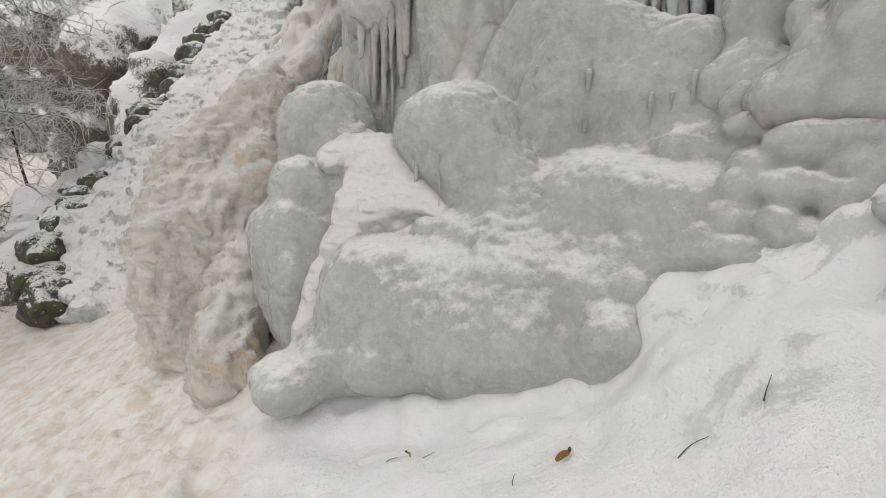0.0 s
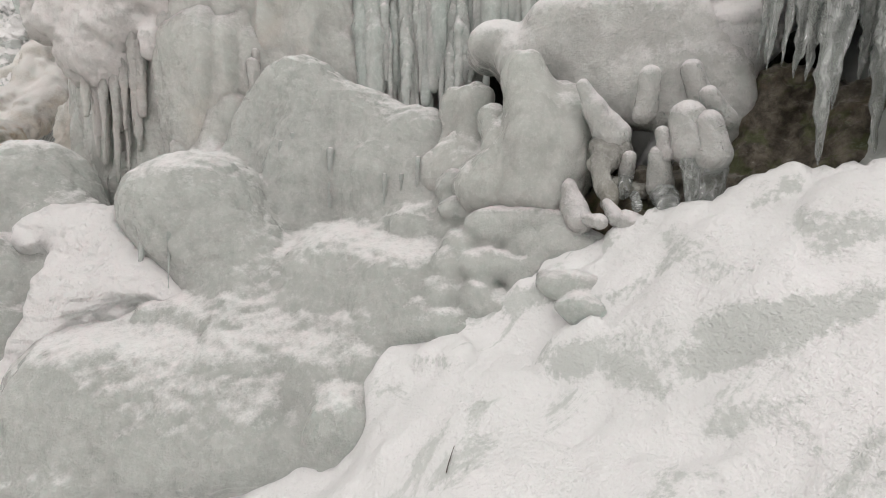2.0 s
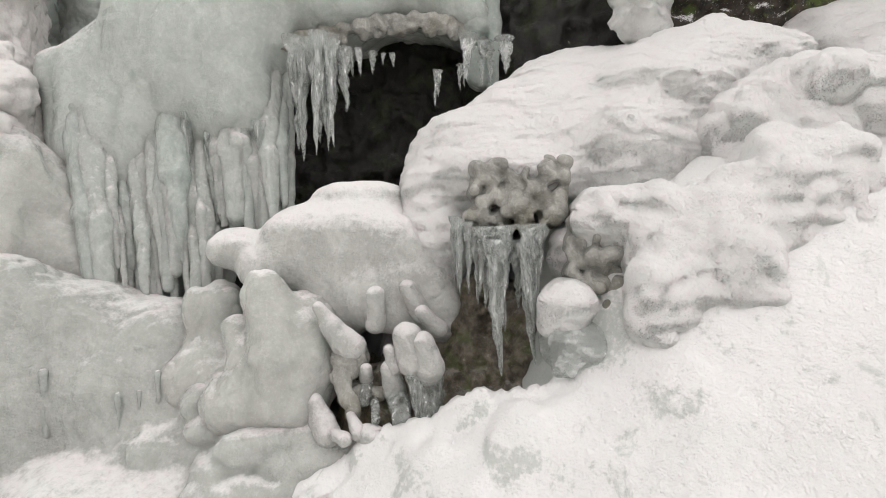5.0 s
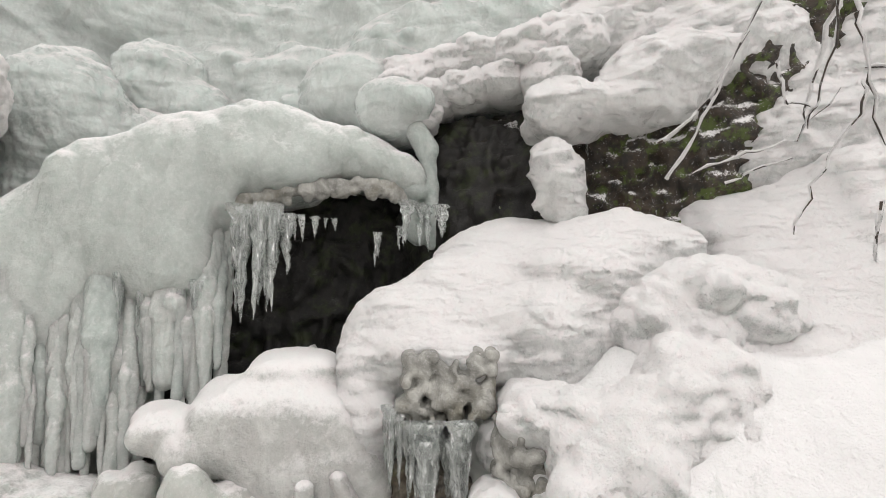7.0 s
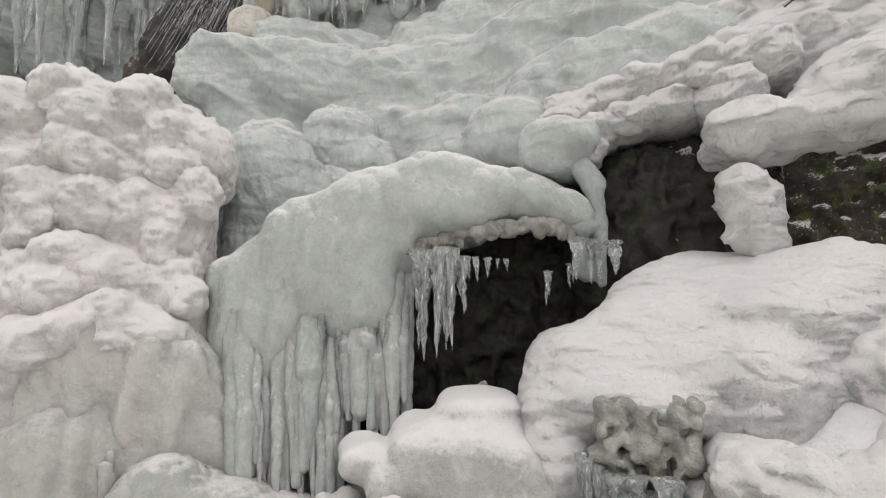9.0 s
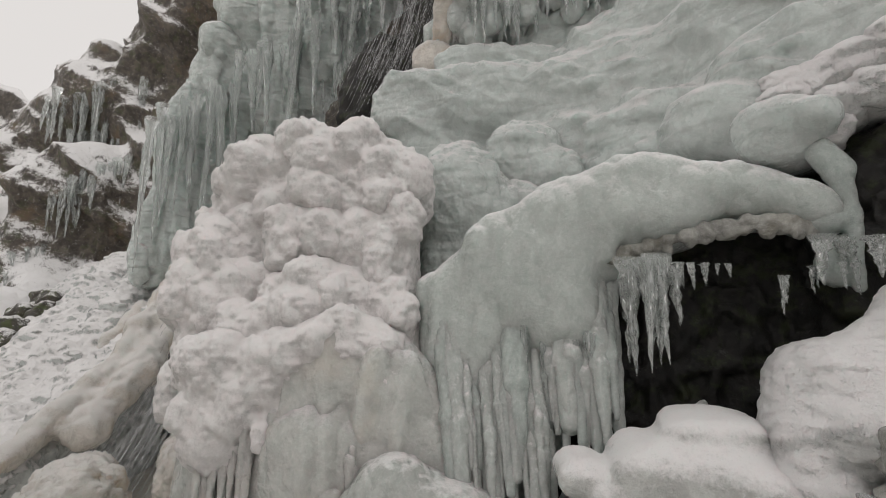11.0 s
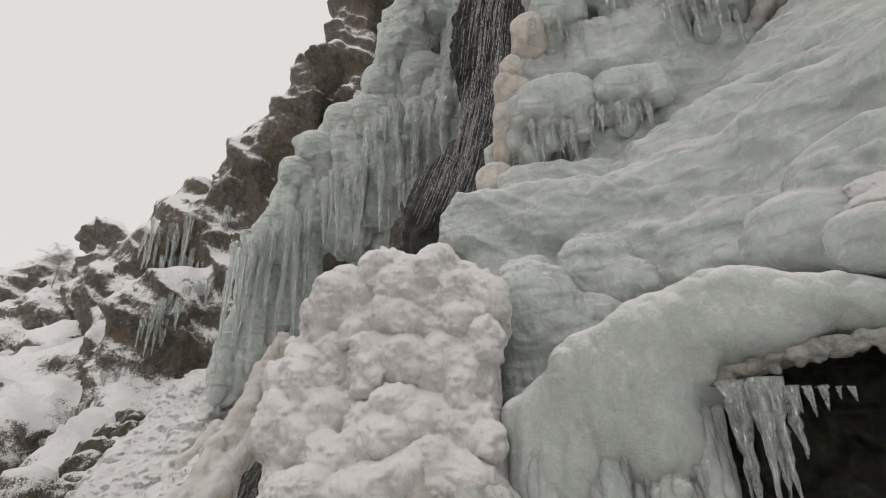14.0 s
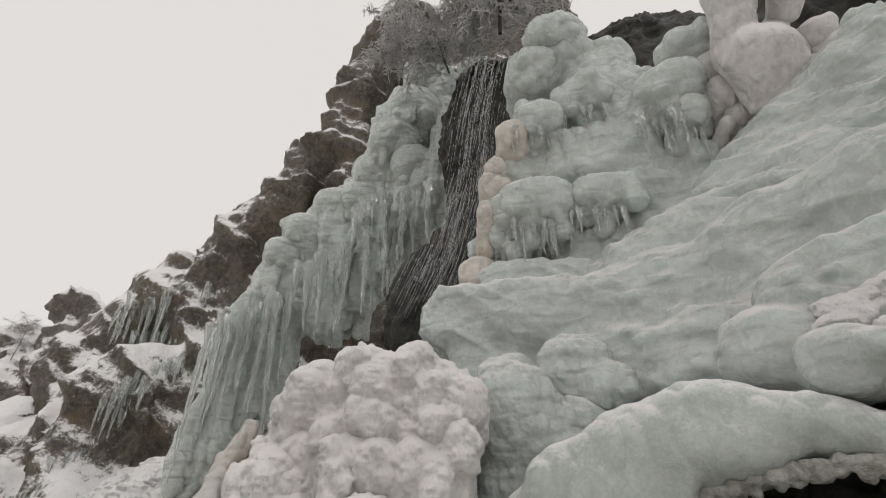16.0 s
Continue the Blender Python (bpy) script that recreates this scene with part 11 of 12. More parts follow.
f = Form(0.03, 0.05)
f.ball(-4.485, 7.810, 1.053, 0.205, 0.186, 0.209, 30, 0.13, 0.30)
f.ball(-4.422, 7.858, 0.964, 0.209, 0.169, 0.167, 29, 0.13, 0.30)
f.build('rock_slab', ROCK_EDGE, [(0.3, 0.06, 125, 1.0), (0.1, 0.03, 62, 1.0)], "dark mossy rock with snow at the slope's edge", group='rocks along the snow slope', category='rock')

f = Form(0.03, 0.05)
f.ball(-4.164, 5.719, 0.223, 0.207, 0.148, 0.130, 36, 0.08, 0.30)
f.ball(-4.117, 5.727, 0.166, 0.131, 0.105, 0.105, 36, 0.08, 0.30)
f.build('rock_slab', ROCK_EDGE, [(0.3, 0.06, 129, 1.0), (0.1, 0.03, 64, 1.0)], "dark mossy rock with snow at the slope's edge", group='rocks along the snow slope', category='rock')

f = Form(0.03, 0.05)
f.ball(-4.172, 5.564, 0.171, 0.168, 0.151, 0.167, 37, 0.10, 0.30)
f.ball(-4.131, 5.598, 0.093, 0.168, 0.135, 0.135, 36, 0.10, 0.30)
f.build('rock_slab', ROCK_EDGE, [(0.3, 0.06, 133, 1.0), (0.1, 0.03, 66, 1.0)], "dark mossy rock with snow at the slope's edge", group='rocks along the snow slope', category='rock')

f = Form(0.03, 0.05)
f.ball(-3.911, 5.066, 0.081, 0.133, 0.126, 0.146, 38, 0.09, 0.30)
f.ball(-3.881, 5.101, 0.010, 0.147, 0.118, 0.117, 37, 0.09, 0.30)
f.build('rock_slab', ROCK_EDGE, [(0.3, 0.06, 137, 1.0), (0.1, 0.03, 68, 1.0)], "dark mossy rock with snow at the slope's edge", group='rocks along the snow slope', category='rock')

f = Form(0.042, 0.05)
f.ball(-4.279, 8.292, 1.205, 0.165, 0.153, 0.174, 27, 0.10, 0.30)
f.ball(-4.225, 8.340, 1.131, 0.175, 0.141, 0.140, 27, 0.11, 0.30)
f.build('rock_slab', ROCK_EDGE, [(0.3, 0.06, 141, 1.0), (0.1, 0.03, 70, 1.0)], "dark mossy rock with snow at the slope's edge", group='rocks along the snow slope', category='rock')

f = Form(0.042, 0.05)
f.ball(-4.739, 10.783, 2.551, 0.243, 0.201, 0.205, 24, 0.12, 0.30)
f.ball(-4.662, 10.819, 2.473, 0.205, 0.165, 0.164, 23, 0.12, 0.30)
f.build('rock_slab', ROCK_EDGE, [(0.3, 0.06, 145, 1.0), (0.1, 0.03, 72, 1.0)], "dark mossy rock with snow at the slope's edge", group='rocks along the snow slope', category='rock')

f = Form(0.042, 0.05)
f.ball(-4.349, 9.396, 1.728, 0.260, 0.203, 0.196, 25, 0.12, 0.30)
f.ball(-4.270, 9.420, 1.647, 0.196, 0.158, 0.157, 24, 0.12, 0.30)
f.build('rock_slab', ROCK_EDGE, [(0.3, 0.06, 149, 1.0), (0.1, 0.03, 74, 1.0)], "dark mossy rock with snow at the slope's edge", group='rocks along the snow slope', category='rock')

f = Form(0.03, 0.05)
f.ball(-3.617, 4.285, -0.323, 0.167, 0.143, 0.152, 40, 0.09, 0.30)
f.ball(-3.576, 4.306, -0.398, 0.153, 0.123, 0.123, 40, 0.09, 0.30)
f.build('rock_slab', ROCK_EDGE, [(0.3, 0.06, 153, 1.0), (0.1, 0.03, 76, 1.0)], "dark mossy rock with snow at the slope's edge", group='rocks along the snow slope', category='rock')

f = Form(0.03, 0.05)
f.ball(-3.751, 4.332, -0.103, 0.135, 0.106, 0.102, 41, 0.06, 0.30)
f.ball(-3.727, 4.348, -0.151, 0.103, 0.083, 0.082, 41, 0.06, 0.30)
f.build('rock_slab', ROCK_EDGE, [(0.3, 0.06, 157, 1.0), (0.1, 0.03, 78, 1.0)], "dark mossy rock with snow at the slope's edge", group='rocks along the snow slope', category='rock')

f = Form(0.042, 0.05)
f.ball(-4.492, 9.887, 1.960, 0.195, 0.169, 0.181, 24, 0.11, 0.30)
f.ball(-4.429, 9.929, 1.888, 0.181, 0.146, 0.145, 24, 0.11, 0.30)
f.build('rock_slab', ROCK_EDGE, [(0.3, 0.06, 161, 1.0), (0.1, 0.03, 80, 1.0)], "dark mossy rock with snow at the slope's edge", group='rocks along the snow slope', category='rock')

f = Form(0.03, 0.05)
f.ball(-4.398, 7.975, 1.000, 0.326, 0.232, 0.204, 29, 0.12, 0.30)
f.ball(-4.309, 7.979, 0.912, 0.205, 0.165, 0.164, 28, 0.12, 0.30)
f.build('rock_slab', ROCK_EDGE, [(0.3, 0.06, 165, 1.0), (0.1, 0.03, 82, 1.0)], "dark mossy rock with snow at the slope's edge", group='rocks along the snow slope', category='rock')

f = Form(0.03, 0.05)
f.ball(-3.977, 5.135, 0.065, 0.170, 0.146, 0.155, 38, 0.09, 0.30)
f.ball(-3.937, 5.162, -0.007, 0.156, 0.125, 0.124, 37, 0.09, 0.30)
f.build('rock_slab', ROCK_EDGE, [(0.3, 0.06, 169, 1.0), (0.1, 0.03, 84, 1.0)], "dark mossy rock with snow at the slope's edge", group='rocks along the snow slope', category='rock')

f = Form(0.03, 0.05)
f.ball(-4.221, 6.635, 0.520, 0.169, 0.125, 0.114, 32, 0.07, 0.30)
f.ball(-4.182, 6.650, 0.470, 0.115, 0.092, 0.092, 32, 0.07, 0.30)
f.build('rock_slab', ROCK_EDGE, [(0.3, 0.06, 173, 1.0), (0.1, 0.03, 86, 1.0)], "dark mossy rock with snow at the slope's edge", group='rocks along the snow slope', category='rock')

f = Form(0.03, 0.05)
f.ball(-3.356, 3.797, -0.378, 0.087, 0.081, 0.094, 41, 0.06, 0.30)
f.ball(-3.343, 3.822, -0.429, 0.095, 0.076, 0.076, 41, 0.06, 0.30)
f.build('rock_slab', ROCK_EDGE, [(0.3, 0.06, 177, 1.0), (0.1, 0.03, 88, 1.0)], "dark mossy rock with snow at the slope's edge", group='rocks along the snow slope', category='rock')

f = Form(0.03, 0.05)
f.ball(-4.243, 7.446, 0.789, 0.148, 0.128, 0.137, 30, 0.08, 0.30)
f.ball(-4.202, 7.480, 0.729, 0.138, 0.111, 0.110, 29, 0.08, 0.30)
f.build('rock_slab', ROCK_EDGE, [(0.3, 0.06, 181, 1.0), (0.1, 0.03, 90, 1.0)], "dark mossy rock with snow at the slope's edge", group='rocks along the snow slope', category='rock')

f = Form(0.035, 0.1)
f.limb((-1.519, 9.164, 3.190), (-1.746, 7.942, 2.253), 0.242, 0.209)
f.limb((-1.746, 7.942, 2.253), (-1.841, 7.148, 1.726), 0.209, 0.188)
f.limb((-1.841, 7.148, 1.726), (-2.113, 6.252, 1.148), 0.188, 0.168)
f.limb((-1.400, 8.832, 4.022), (-1.693, 8.592, 3.324), 0.181, 0.175)
f.limb((-1.693, 8.592, 3.324), (-1.805, 8.212, 2.817), 0.175, 0.167)
f.limb((-1.805, 8.212, 2.817), (-1.994, 7.782, 2.284), 0.167, 0.159)
f.limb((-1.994, 7.782, 2.284), (-2.054, 7.349, 1.899), 0.159, 0.151)
f.limb((-2.054, 7.349, 1.899), (-2.246, 6.857, 1.580), 0.151, 0.144)
f.limb((-2.246, 6.857, 1.580), (-2.422, 6.336, 1.266), 0.144, 0.136)
f.limb((-2.422, 6.336, 1.266), (-2.571, 5.803, 1.032), 0.136, 0.128)
f.limb((-2.571, 5.803, 1.032), (-2.669, 5.263, 0.824), 0.128, 0.120)
f.limb((-2.669, 5.263, 0.824), (-2.655, 4.755, 0.642), 0.120, 0.112)
f.limb((-2.368, 9.021, 2.584), (-2.664, 8.638, 2.117), 0.120, 0.116)
f.limb((-2.664, 8.638, 2.117), (-2.748, 8.279, 1.619), 0.116, 0.112)
f.limb((-2.748, 8.279, 1.619), (-3.031, 7.716, 1.217), 0.112, 0.107)
f.limb((-3.031, 7.716, 1.217), (-3.350, 7.065, 0.729), 0.107, 0.102)
f.bulge(60, 0.05, 0.11, 17, 1.5, blend=0.1)
f.build('ice_rib', ICE_TAN, [(0.5, 0.06, 2, 1.5), (0.15, 0.03, 7, 2.0), (0.06, 0.01, 4, 1.0)], 'long tan ice rib beside the running stream')

# ---- rock ----

f = Form(0.012, 0.06)
f.ball(1.62, 0.93, 1.30, 0.20, 0.10, 0.22, -52, 0.3, 0.2)
f.ball(1.50, 0.98, 1.15, 0.22, 0.10, 0.12, -46, 0.3, 0.2)
f.ball(1.53, 0.80, 1.14, 0.16, 0.10, 0.07, -52, 0.3, 0.2)
f.ball(1.42, 0.97, 1.07, 0.14, 0.09, 0.08, -44, 0.3, 0.2)
f.ball(1.33, 1.10, 1.10, 0.16, 0.08, 0.14, -40, 0.3, 0.2)
f.ball(1.68, 0.70, 1.36, 0.16, 0.09, 0.12, -60, 0.3, 0.2)
f.build('rock_face', ROCK_CAVE, [(0.15, 0.03, 2, 1.0), (0.06, 0.02, 9, 0.8), (0.025, 0.008, 5, 1.0)], 'brown mossy rock inside the small cavity', category='rock', kind='structure')

# rock behind the ice, its recess shade painted in by the near-black material
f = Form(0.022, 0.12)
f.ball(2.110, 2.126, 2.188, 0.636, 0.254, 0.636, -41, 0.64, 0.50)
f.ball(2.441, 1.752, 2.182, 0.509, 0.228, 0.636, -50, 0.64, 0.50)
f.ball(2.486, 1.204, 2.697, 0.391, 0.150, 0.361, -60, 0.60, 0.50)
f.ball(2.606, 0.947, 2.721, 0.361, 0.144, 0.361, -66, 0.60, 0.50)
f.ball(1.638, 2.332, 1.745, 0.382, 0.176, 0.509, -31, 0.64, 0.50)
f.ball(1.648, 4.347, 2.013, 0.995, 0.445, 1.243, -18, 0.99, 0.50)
f.build('rock_face', ROCK_SHADED, [(0.3, 0.05, 2, 1.0), (0.1, 0.035, 9, 0.8), (0.045, 0.016, 5, 1.0)], 'wet rock face behind the ice, cavity shade in its dark colour', category='rock', kind='structure')

f = Form(0.022, 0.1)
f.ball(2.698, 0.564, 2.699, 0.312, 0.160, 0.227, -72, 0.28, 0.40)
f.ball(2.873, 0.211, 2.702, 0.318, 0.191, 0.318, -80, 0.29, 0.40)
f.ball(3.012, 0.083, 3.082, 0.312, 0.205, 0.375, -83, 0.31, 0.40)
f.ball(3.191, -0.054, 3.532, 0.416, 0.228, 0.347, -86, 0.35, 0.40)
f.ball(3.143, 0.355, 3.459, 0.416, 0.204, 0.278, -78, 0.35, 0.40)
f.ball(2.583, 1.081, 2.761, 0.241, 0.128, 0.271, -60, 0.30, 0.40)
f.build('rock_face', ROCK_MOSSY, [(0.25, 0.05, 2, 1.0), (0.08, 0.04, 9, 0.8), (0.04, 0.014, 5, 1.0)], 'mossy rock outcrop flecked with snow', category='rock', kind='structure')

f = Form(0.022, 0.14)
f.ball(2.500, 0.481, 2.948, 0.346, 0.168, 0.101, -72, 0.00, 0.40)
f.ball(2.618, 0.252, 3.114, 0.278, 0.177, 0.139, -78, 0.00, 0.40)
f.ball(2.291, 0.668, 2.934, 0.130, 0.094, 0.083, -66, 0.00, 0.30)
f.ball(2.801, 0.816, 3.409, 0.477, 0.260, 0.175, -67, 0.06, 0.50)
f.ball(3.027, 0.621, 3.709, 0.486, 0.274, 0.191, -73, 0.14, 0.50)
f.ball(2.869, 1.017, 3.640, 0.416, 0.242, 0.174, -64, 0.07, 0.50)
f.ball(2.252, 0.662, 2.663, 0.095, 0.080, 0.085, -65)
f.ball(2.303, 0.638, 2.528, 0.090, 0.090, 0.112, -66, 0.05, 0.00)
f.ball(3.175, -0.157, 2.696, 0.451, 0.349, 0.421, -88, 0.60, 0.50)
f.ball(3.428, -0.367, 3.092, 0.503, 0.389, 0.470, -92, 0.67, 0.50)
f.ball(3.520, -0.332, 3.511, 0.538, 0.416, 0.502, -92, 0.72, 0.50)
f.ball(3.224, -0.460, 2.343, 0.451, 0.361, 0.451, -94, 0.60, 0.50)
f.ball(3.071, -0.100, 3.052, 0.191, 0.187, 0.286, -87, 0.19, 0.40)
f.ball(2.880, 0.116, 3.367, 0.223, 0.143, 0.143, -82, 0.10, 0.40)
f.ball(3.007, -0.053, 3.274, 0.194, 0.155, 0.194, -86, 0.10, 0.40)
f.ball(3.003, 0.338, 3.659, 0.278, 0.167, 0.156, -78, 0.10, 0.40)
f.ball(2.869, 0.431, 3.441, 0.198, 0.121, 0.115, -75, 0.07, 0.40)
f.ball(2.884, -0.019, 2.666, 0.118, 0.116, 0.177, -85, 0.18, 0.40)
f.bulge(90, 0.03, 0.09, 61, 0.7, blend=0.05)
f.build('snow_bank', SNOW, [(0.2, 0.03, 2, 1.0), (0.08, 0.02, 5, 0.8), (0.04, 0.008, 4, 1.0)], 'snow pillows on ledges of the mossy rock', category='snow bank')

f = Form(0.12, 0.4)
f.ball(-7.305, 18.515, 7.704, 1.781, 1.512, 2.004, 21, 6.68, 2.00)
f.ball(-5.608, 17.607, 9.070, 1.913, 1.443, 1.700, 17, 6.38, 2.00)
f.ball(-5.619, 18.733, 11.974, 0.874, 0.947, 1.603, 16, 4.86, 2.00)
f.ball(-2.997, 16.142, 12.578, 1.403, 1.122, 1.403, 10, 4.25, 2.00)
f.ball(-1.453, 15.786, 11.933, 1.822, 1.190, 1.215, 5, 4.05, 2.00)
f.ball(-0.186, 15.826, 16.656, 1.304, 1.358, 2.211, 0, 4.66, 2.00)
f.ball(1.013, 15.177, 20.062, 1.518, 1.607, 2.657, -4, 5.06, 2.00)
f.ball(3.185, 14.288, 19.579, 2.186, 1.749, 2.186, -13, 4.86, 2.00)
f.ball(-5.274, 17.158, 6.131, 2.885, 1.884, 1.923, 17, 3.85, 2.00)
f.ball(-8.547, 19.877, 4.215, 4.008, 2.618, 2.672, 23, 4.45, 2.00)
f.ball(-3.687, 16.231, 8.986, 1.923, 1.459, 1.731, 12, 3.85, 2.00)
f.ball(-1.564, 16.049, 14.484, 1.648, 1.084, 1.113, 5, 4.45, 2.00)
f.ball(4.362, 13.673, 14.732, 2.308, 2.500, 4.231, -18, 5.77, 2.00)
f.ball(2.146, 14.489, 11.848, 2.186, 1.889, 2.551, -9, 5.47, 2.00)
f.ball(-0.235, 15.423, 8.151, 2.551, 1.971, 2.381, 0, 5.10, 2.00)
f.ball(4.641, 10.412, 17.939, 2.429, 1.943, 2.429, -24, 6.07, 2.00)
f.ball(-5.028, 14.293, 5.795, 1.848, 1.103, 1.344, 19, 2.52, 2.00)
f.ball(-7.119, 15.401, 3.652, 2.186, 1.325, 1.640, 24, 3.64, 2.00)
f.ball(-3.162, 14.852, 6.013, 1.660, 1.375, 2.324, 12, 3.32, 2.00)
f.ball(-0.211, 14.415, 8.206, 2.429, 1.700, 2.429, 1, 4.86, 2.00)
f.ball(2.101, 13.158, 9.663, 1.895, 1.712, 3.158, -9, 4.74, 2.00)
f.ball(-8.238, 14.714, 2.970, 2.551, 1.169, 1.093, 29, 3.64, 2.00)
f.limb((-7.482, 17.296, 6.762), (-6.407, 16.750, 8.161), 1.297, 1.273)
f.limb((-6.407, 16.750, 8.161), (-5.363, 16.246, 9.252), 1.273, 1.254)
f.limb((-5.363, 16.246, 9.252), (-3.833, 15.765, 10.913), 1.254, 1.249)
f.limb((-3.833, 15.765, 10.913), (-2.684, 15.345, 12.227), 1.249, 1.254)
f.limb((-2.684, 15.345, 12.227), (-1.489, 14.855, 13.855), 1.254, 1.273)
f.limb((-1.489, 14.855, 13.855), (-0.545, 14.161, 15.681), 1.273, 1.302)
f.limb((-0.545, 14.161, 15.681), (0.305, 13.469, 18.288), 1.302, 1.370)
f.limb((0.305, 13.469, 18.288), (1.117, 12.353, 19.888), 1.370, 1.399)
f.limb((-4.784, 14.912, 4.478), (-5.431, 13.339, 2.882), 0.407, 0.369)
f.limb((-5.431, 13.339, 2.882), (-5.181, 9.702, 1.359), 0.369, 0.280)
f.limb((-5.181, 9.702, 1.359), (-4.993, 7.450, 0.445), 0.280, 0.229)
f.limb((-4.993, 7.450, 0.445), (-4.613, 5.626, -0.152), 0.229, 0.188)
f.limb((-4.613, 5.626, -0.152), (-4.211, 4.772, -0.549), 0.188, 0.168)
f.limb((-6.389, 16.365, 5.118), (-7.264, 14.141, 3.009), 1.041, 0.925)
f.limb((-7.264, 14.141, 3.009), (-7.812, 12.775, 2.089), 0.925, 0.868)
f.limb((-7.812, 12.775, 2.089), (-10.131, 15.897, 3.578), 0.868, 1.099)
f.bulge(40, 0.4, 1, 51, 2.5, blend=0.25, squash=1.6)
f.build('cliff', CLIFF, [(2.6, 0.35, 2, 1.6), (1.1, 0.3, 9, -1), (0.9, 0.14, 5, 2.2), (0.45, 0.12, 13, -1), (0.22, 0.05, 4, 1.0)], 'dark layered cliff with snow on its ledges', category='cliff', kind='structure')

# same near-black rock, with shade in its colour, under the upper cascade
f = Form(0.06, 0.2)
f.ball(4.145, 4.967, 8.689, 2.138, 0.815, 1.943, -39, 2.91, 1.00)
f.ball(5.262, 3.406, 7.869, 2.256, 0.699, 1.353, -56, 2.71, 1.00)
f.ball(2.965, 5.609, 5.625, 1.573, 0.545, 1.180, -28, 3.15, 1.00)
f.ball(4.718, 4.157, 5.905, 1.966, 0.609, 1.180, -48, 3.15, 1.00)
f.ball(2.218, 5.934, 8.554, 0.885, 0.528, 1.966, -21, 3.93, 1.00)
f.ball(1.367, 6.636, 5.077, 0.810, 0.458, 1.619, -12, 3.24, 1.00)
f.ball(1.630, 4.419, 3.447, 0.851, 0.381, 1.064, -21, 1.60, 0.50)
f.build('rock_face', ROCK_SHADED, [(0.8, 0.15, 2, 1.0), (0.3, 0.08, 9, 0.8), (0.12, 0.03, 5, 1.0)], 'wet rock under the upper cascade, shade in its dark colour', category='rock', kind='structure')

f = Form(0.25, 0.8)
f.ball(-16.707, 33.907, 13.723, 1.582, 1.607, 2.549, 26, 6.59, 3.00)
f.ball(-20.351, 38.781, 10.977, 6.165, 3.771, 3.604, 27, 9.48, 3.00)
f.ball(-25.578, 41.262, 9.210, 8.143, 5.150, 5.090, 32, 10.18, 3.00)
f.ball(-14.264, 33.920, 10.259, 3.482, 2.785, 3.482, 23, 8.10, 3.00)
f.ball(-18.309, 34.878, 7.028, 8.097, 4.804, 4.453, 27, 8.10, 3.00)
f.bulge(80, 0.5, 1.6, 52, 0.6, blend=0.3, squash=0.7)
f.build('cliff', CLIFF_FAR, [(4.0, 0.9, 2, 0.8), (1.8, 0.8, 9, -1), (0.9, 0.4, 5, 1.2)], 'far rocky ridge with a tower, powdered with snow', category='cliff', kind='structure')

# ---- icicles ----
def icicle_mesh(seed, ribbed=False):
    """One metre of icicle hanging from the origin, one metre wide at its root."""
    rng = np.random.default_rng(seed)
    rings, sides = 14, 9
    verts = []
    drift = np.zeros(2)
    for i in range(rings + 1):
        t = i / rings
        r = 0.5 * (1 - t) ** 0.75 * (1 + 0.16 * rng.standard_normal()) * (1.25 if t < 0.1 else 1) + 0.02
        drift = drift + rng.standard_normal(2) * 0.04
        for k in range(sides):
            a = 2 * math.pi * k / sides + t
            q = r * (1 + 0.14 * rng.standard_normal())
            verts.append((drift[0] + q * math.cos(a), drift[1] + q * math.sin(a), -t))
    faces = [[i * sides + k, (i + 1) * sides + k, (i + 1) * sides + (k + 1) % sides, i * sides + (k + 1) % sides] for i in range(rings) for k in range(sides)]
    return mesh_from("icicle", np.array(verts), np.array(faces), ICE_CLEAR)


ICICLES = [icicle_mesh(40 + k) for k in range(8)]
DRIP = np.random.default_rng(11)


def icicle(parent, x, y, z, length, width):
    ob = new("icicle", ICICLES[DRIP.integers(8)])
    ob.location = Vector((x, y, z)) - parent.location
    ob.scale = (width * DRIP.uniform(0.8, 1.2), width * DRIP.uniform(0.8, 1.2), length)
    ob.rotation_euler = (DRIP.normal() * 0.03, DRIP.normal() * 0.03, DRIP.uniform(0, 6.28))
    ob.parent = parent
    return ob


def fringe(parent, a, b, count, length, width, sag=0.0, depth=0.03):
    """Icicles hanging along a line from a to b."""
    a, b = Vector(a), Vector(b)
    for i in range(count):
        t = (i + DRIP.uniform(0.1, 0.9)) / count
        p = a.lerp(b, t)
        s = DRIP.uniform(0.45, 1.15)
        icicle(parent, p.x + DRIP.normal() * depth, p.y + DRIP.normal() * depth, p.z - sag * math.sin(math.pi * t), length * s, width * (0.6 + 0.5 * s))


def cluster(x, y, z, label):
    ob = new("icicle_cluster")
    ob.location = (x, y, z)
    return tagged(ob, label, "icicles", "icicle clusters")


c = cluster(1.008, 2.110, 2.193, 'thin clear icicles along the lip of the overhang')
fringe(c, (1.008, 2.110, 2.193), (1.429, 1.878, 2.243), 10, 0.418, 0.039, depth=0.029)
fringe(c, (1.172, 1.963, 2.086), (1.331, 1.822, 2.188), 7, 0.457, 0.043, depth=0.028)

c = cluster(1.369, 1.711, 2.495, 'thin clear icicles hanging before dark rock')
fringe(c, (1.369, 1.711, 2.495), (1.541, 1.594, 2.455), 7, 0.494, 0.068, depth=0.027)
fringe(c, (1.427, 1.636, 2.491), (1.489, 1.590, 2.490), 3, 0.642, 0.067, depth=0.027)
fringe(c, (1.590, 1.593, 2.458), (1.723, 1.505, 2.444), 6, 0.106, 0.026, depth=0.027)
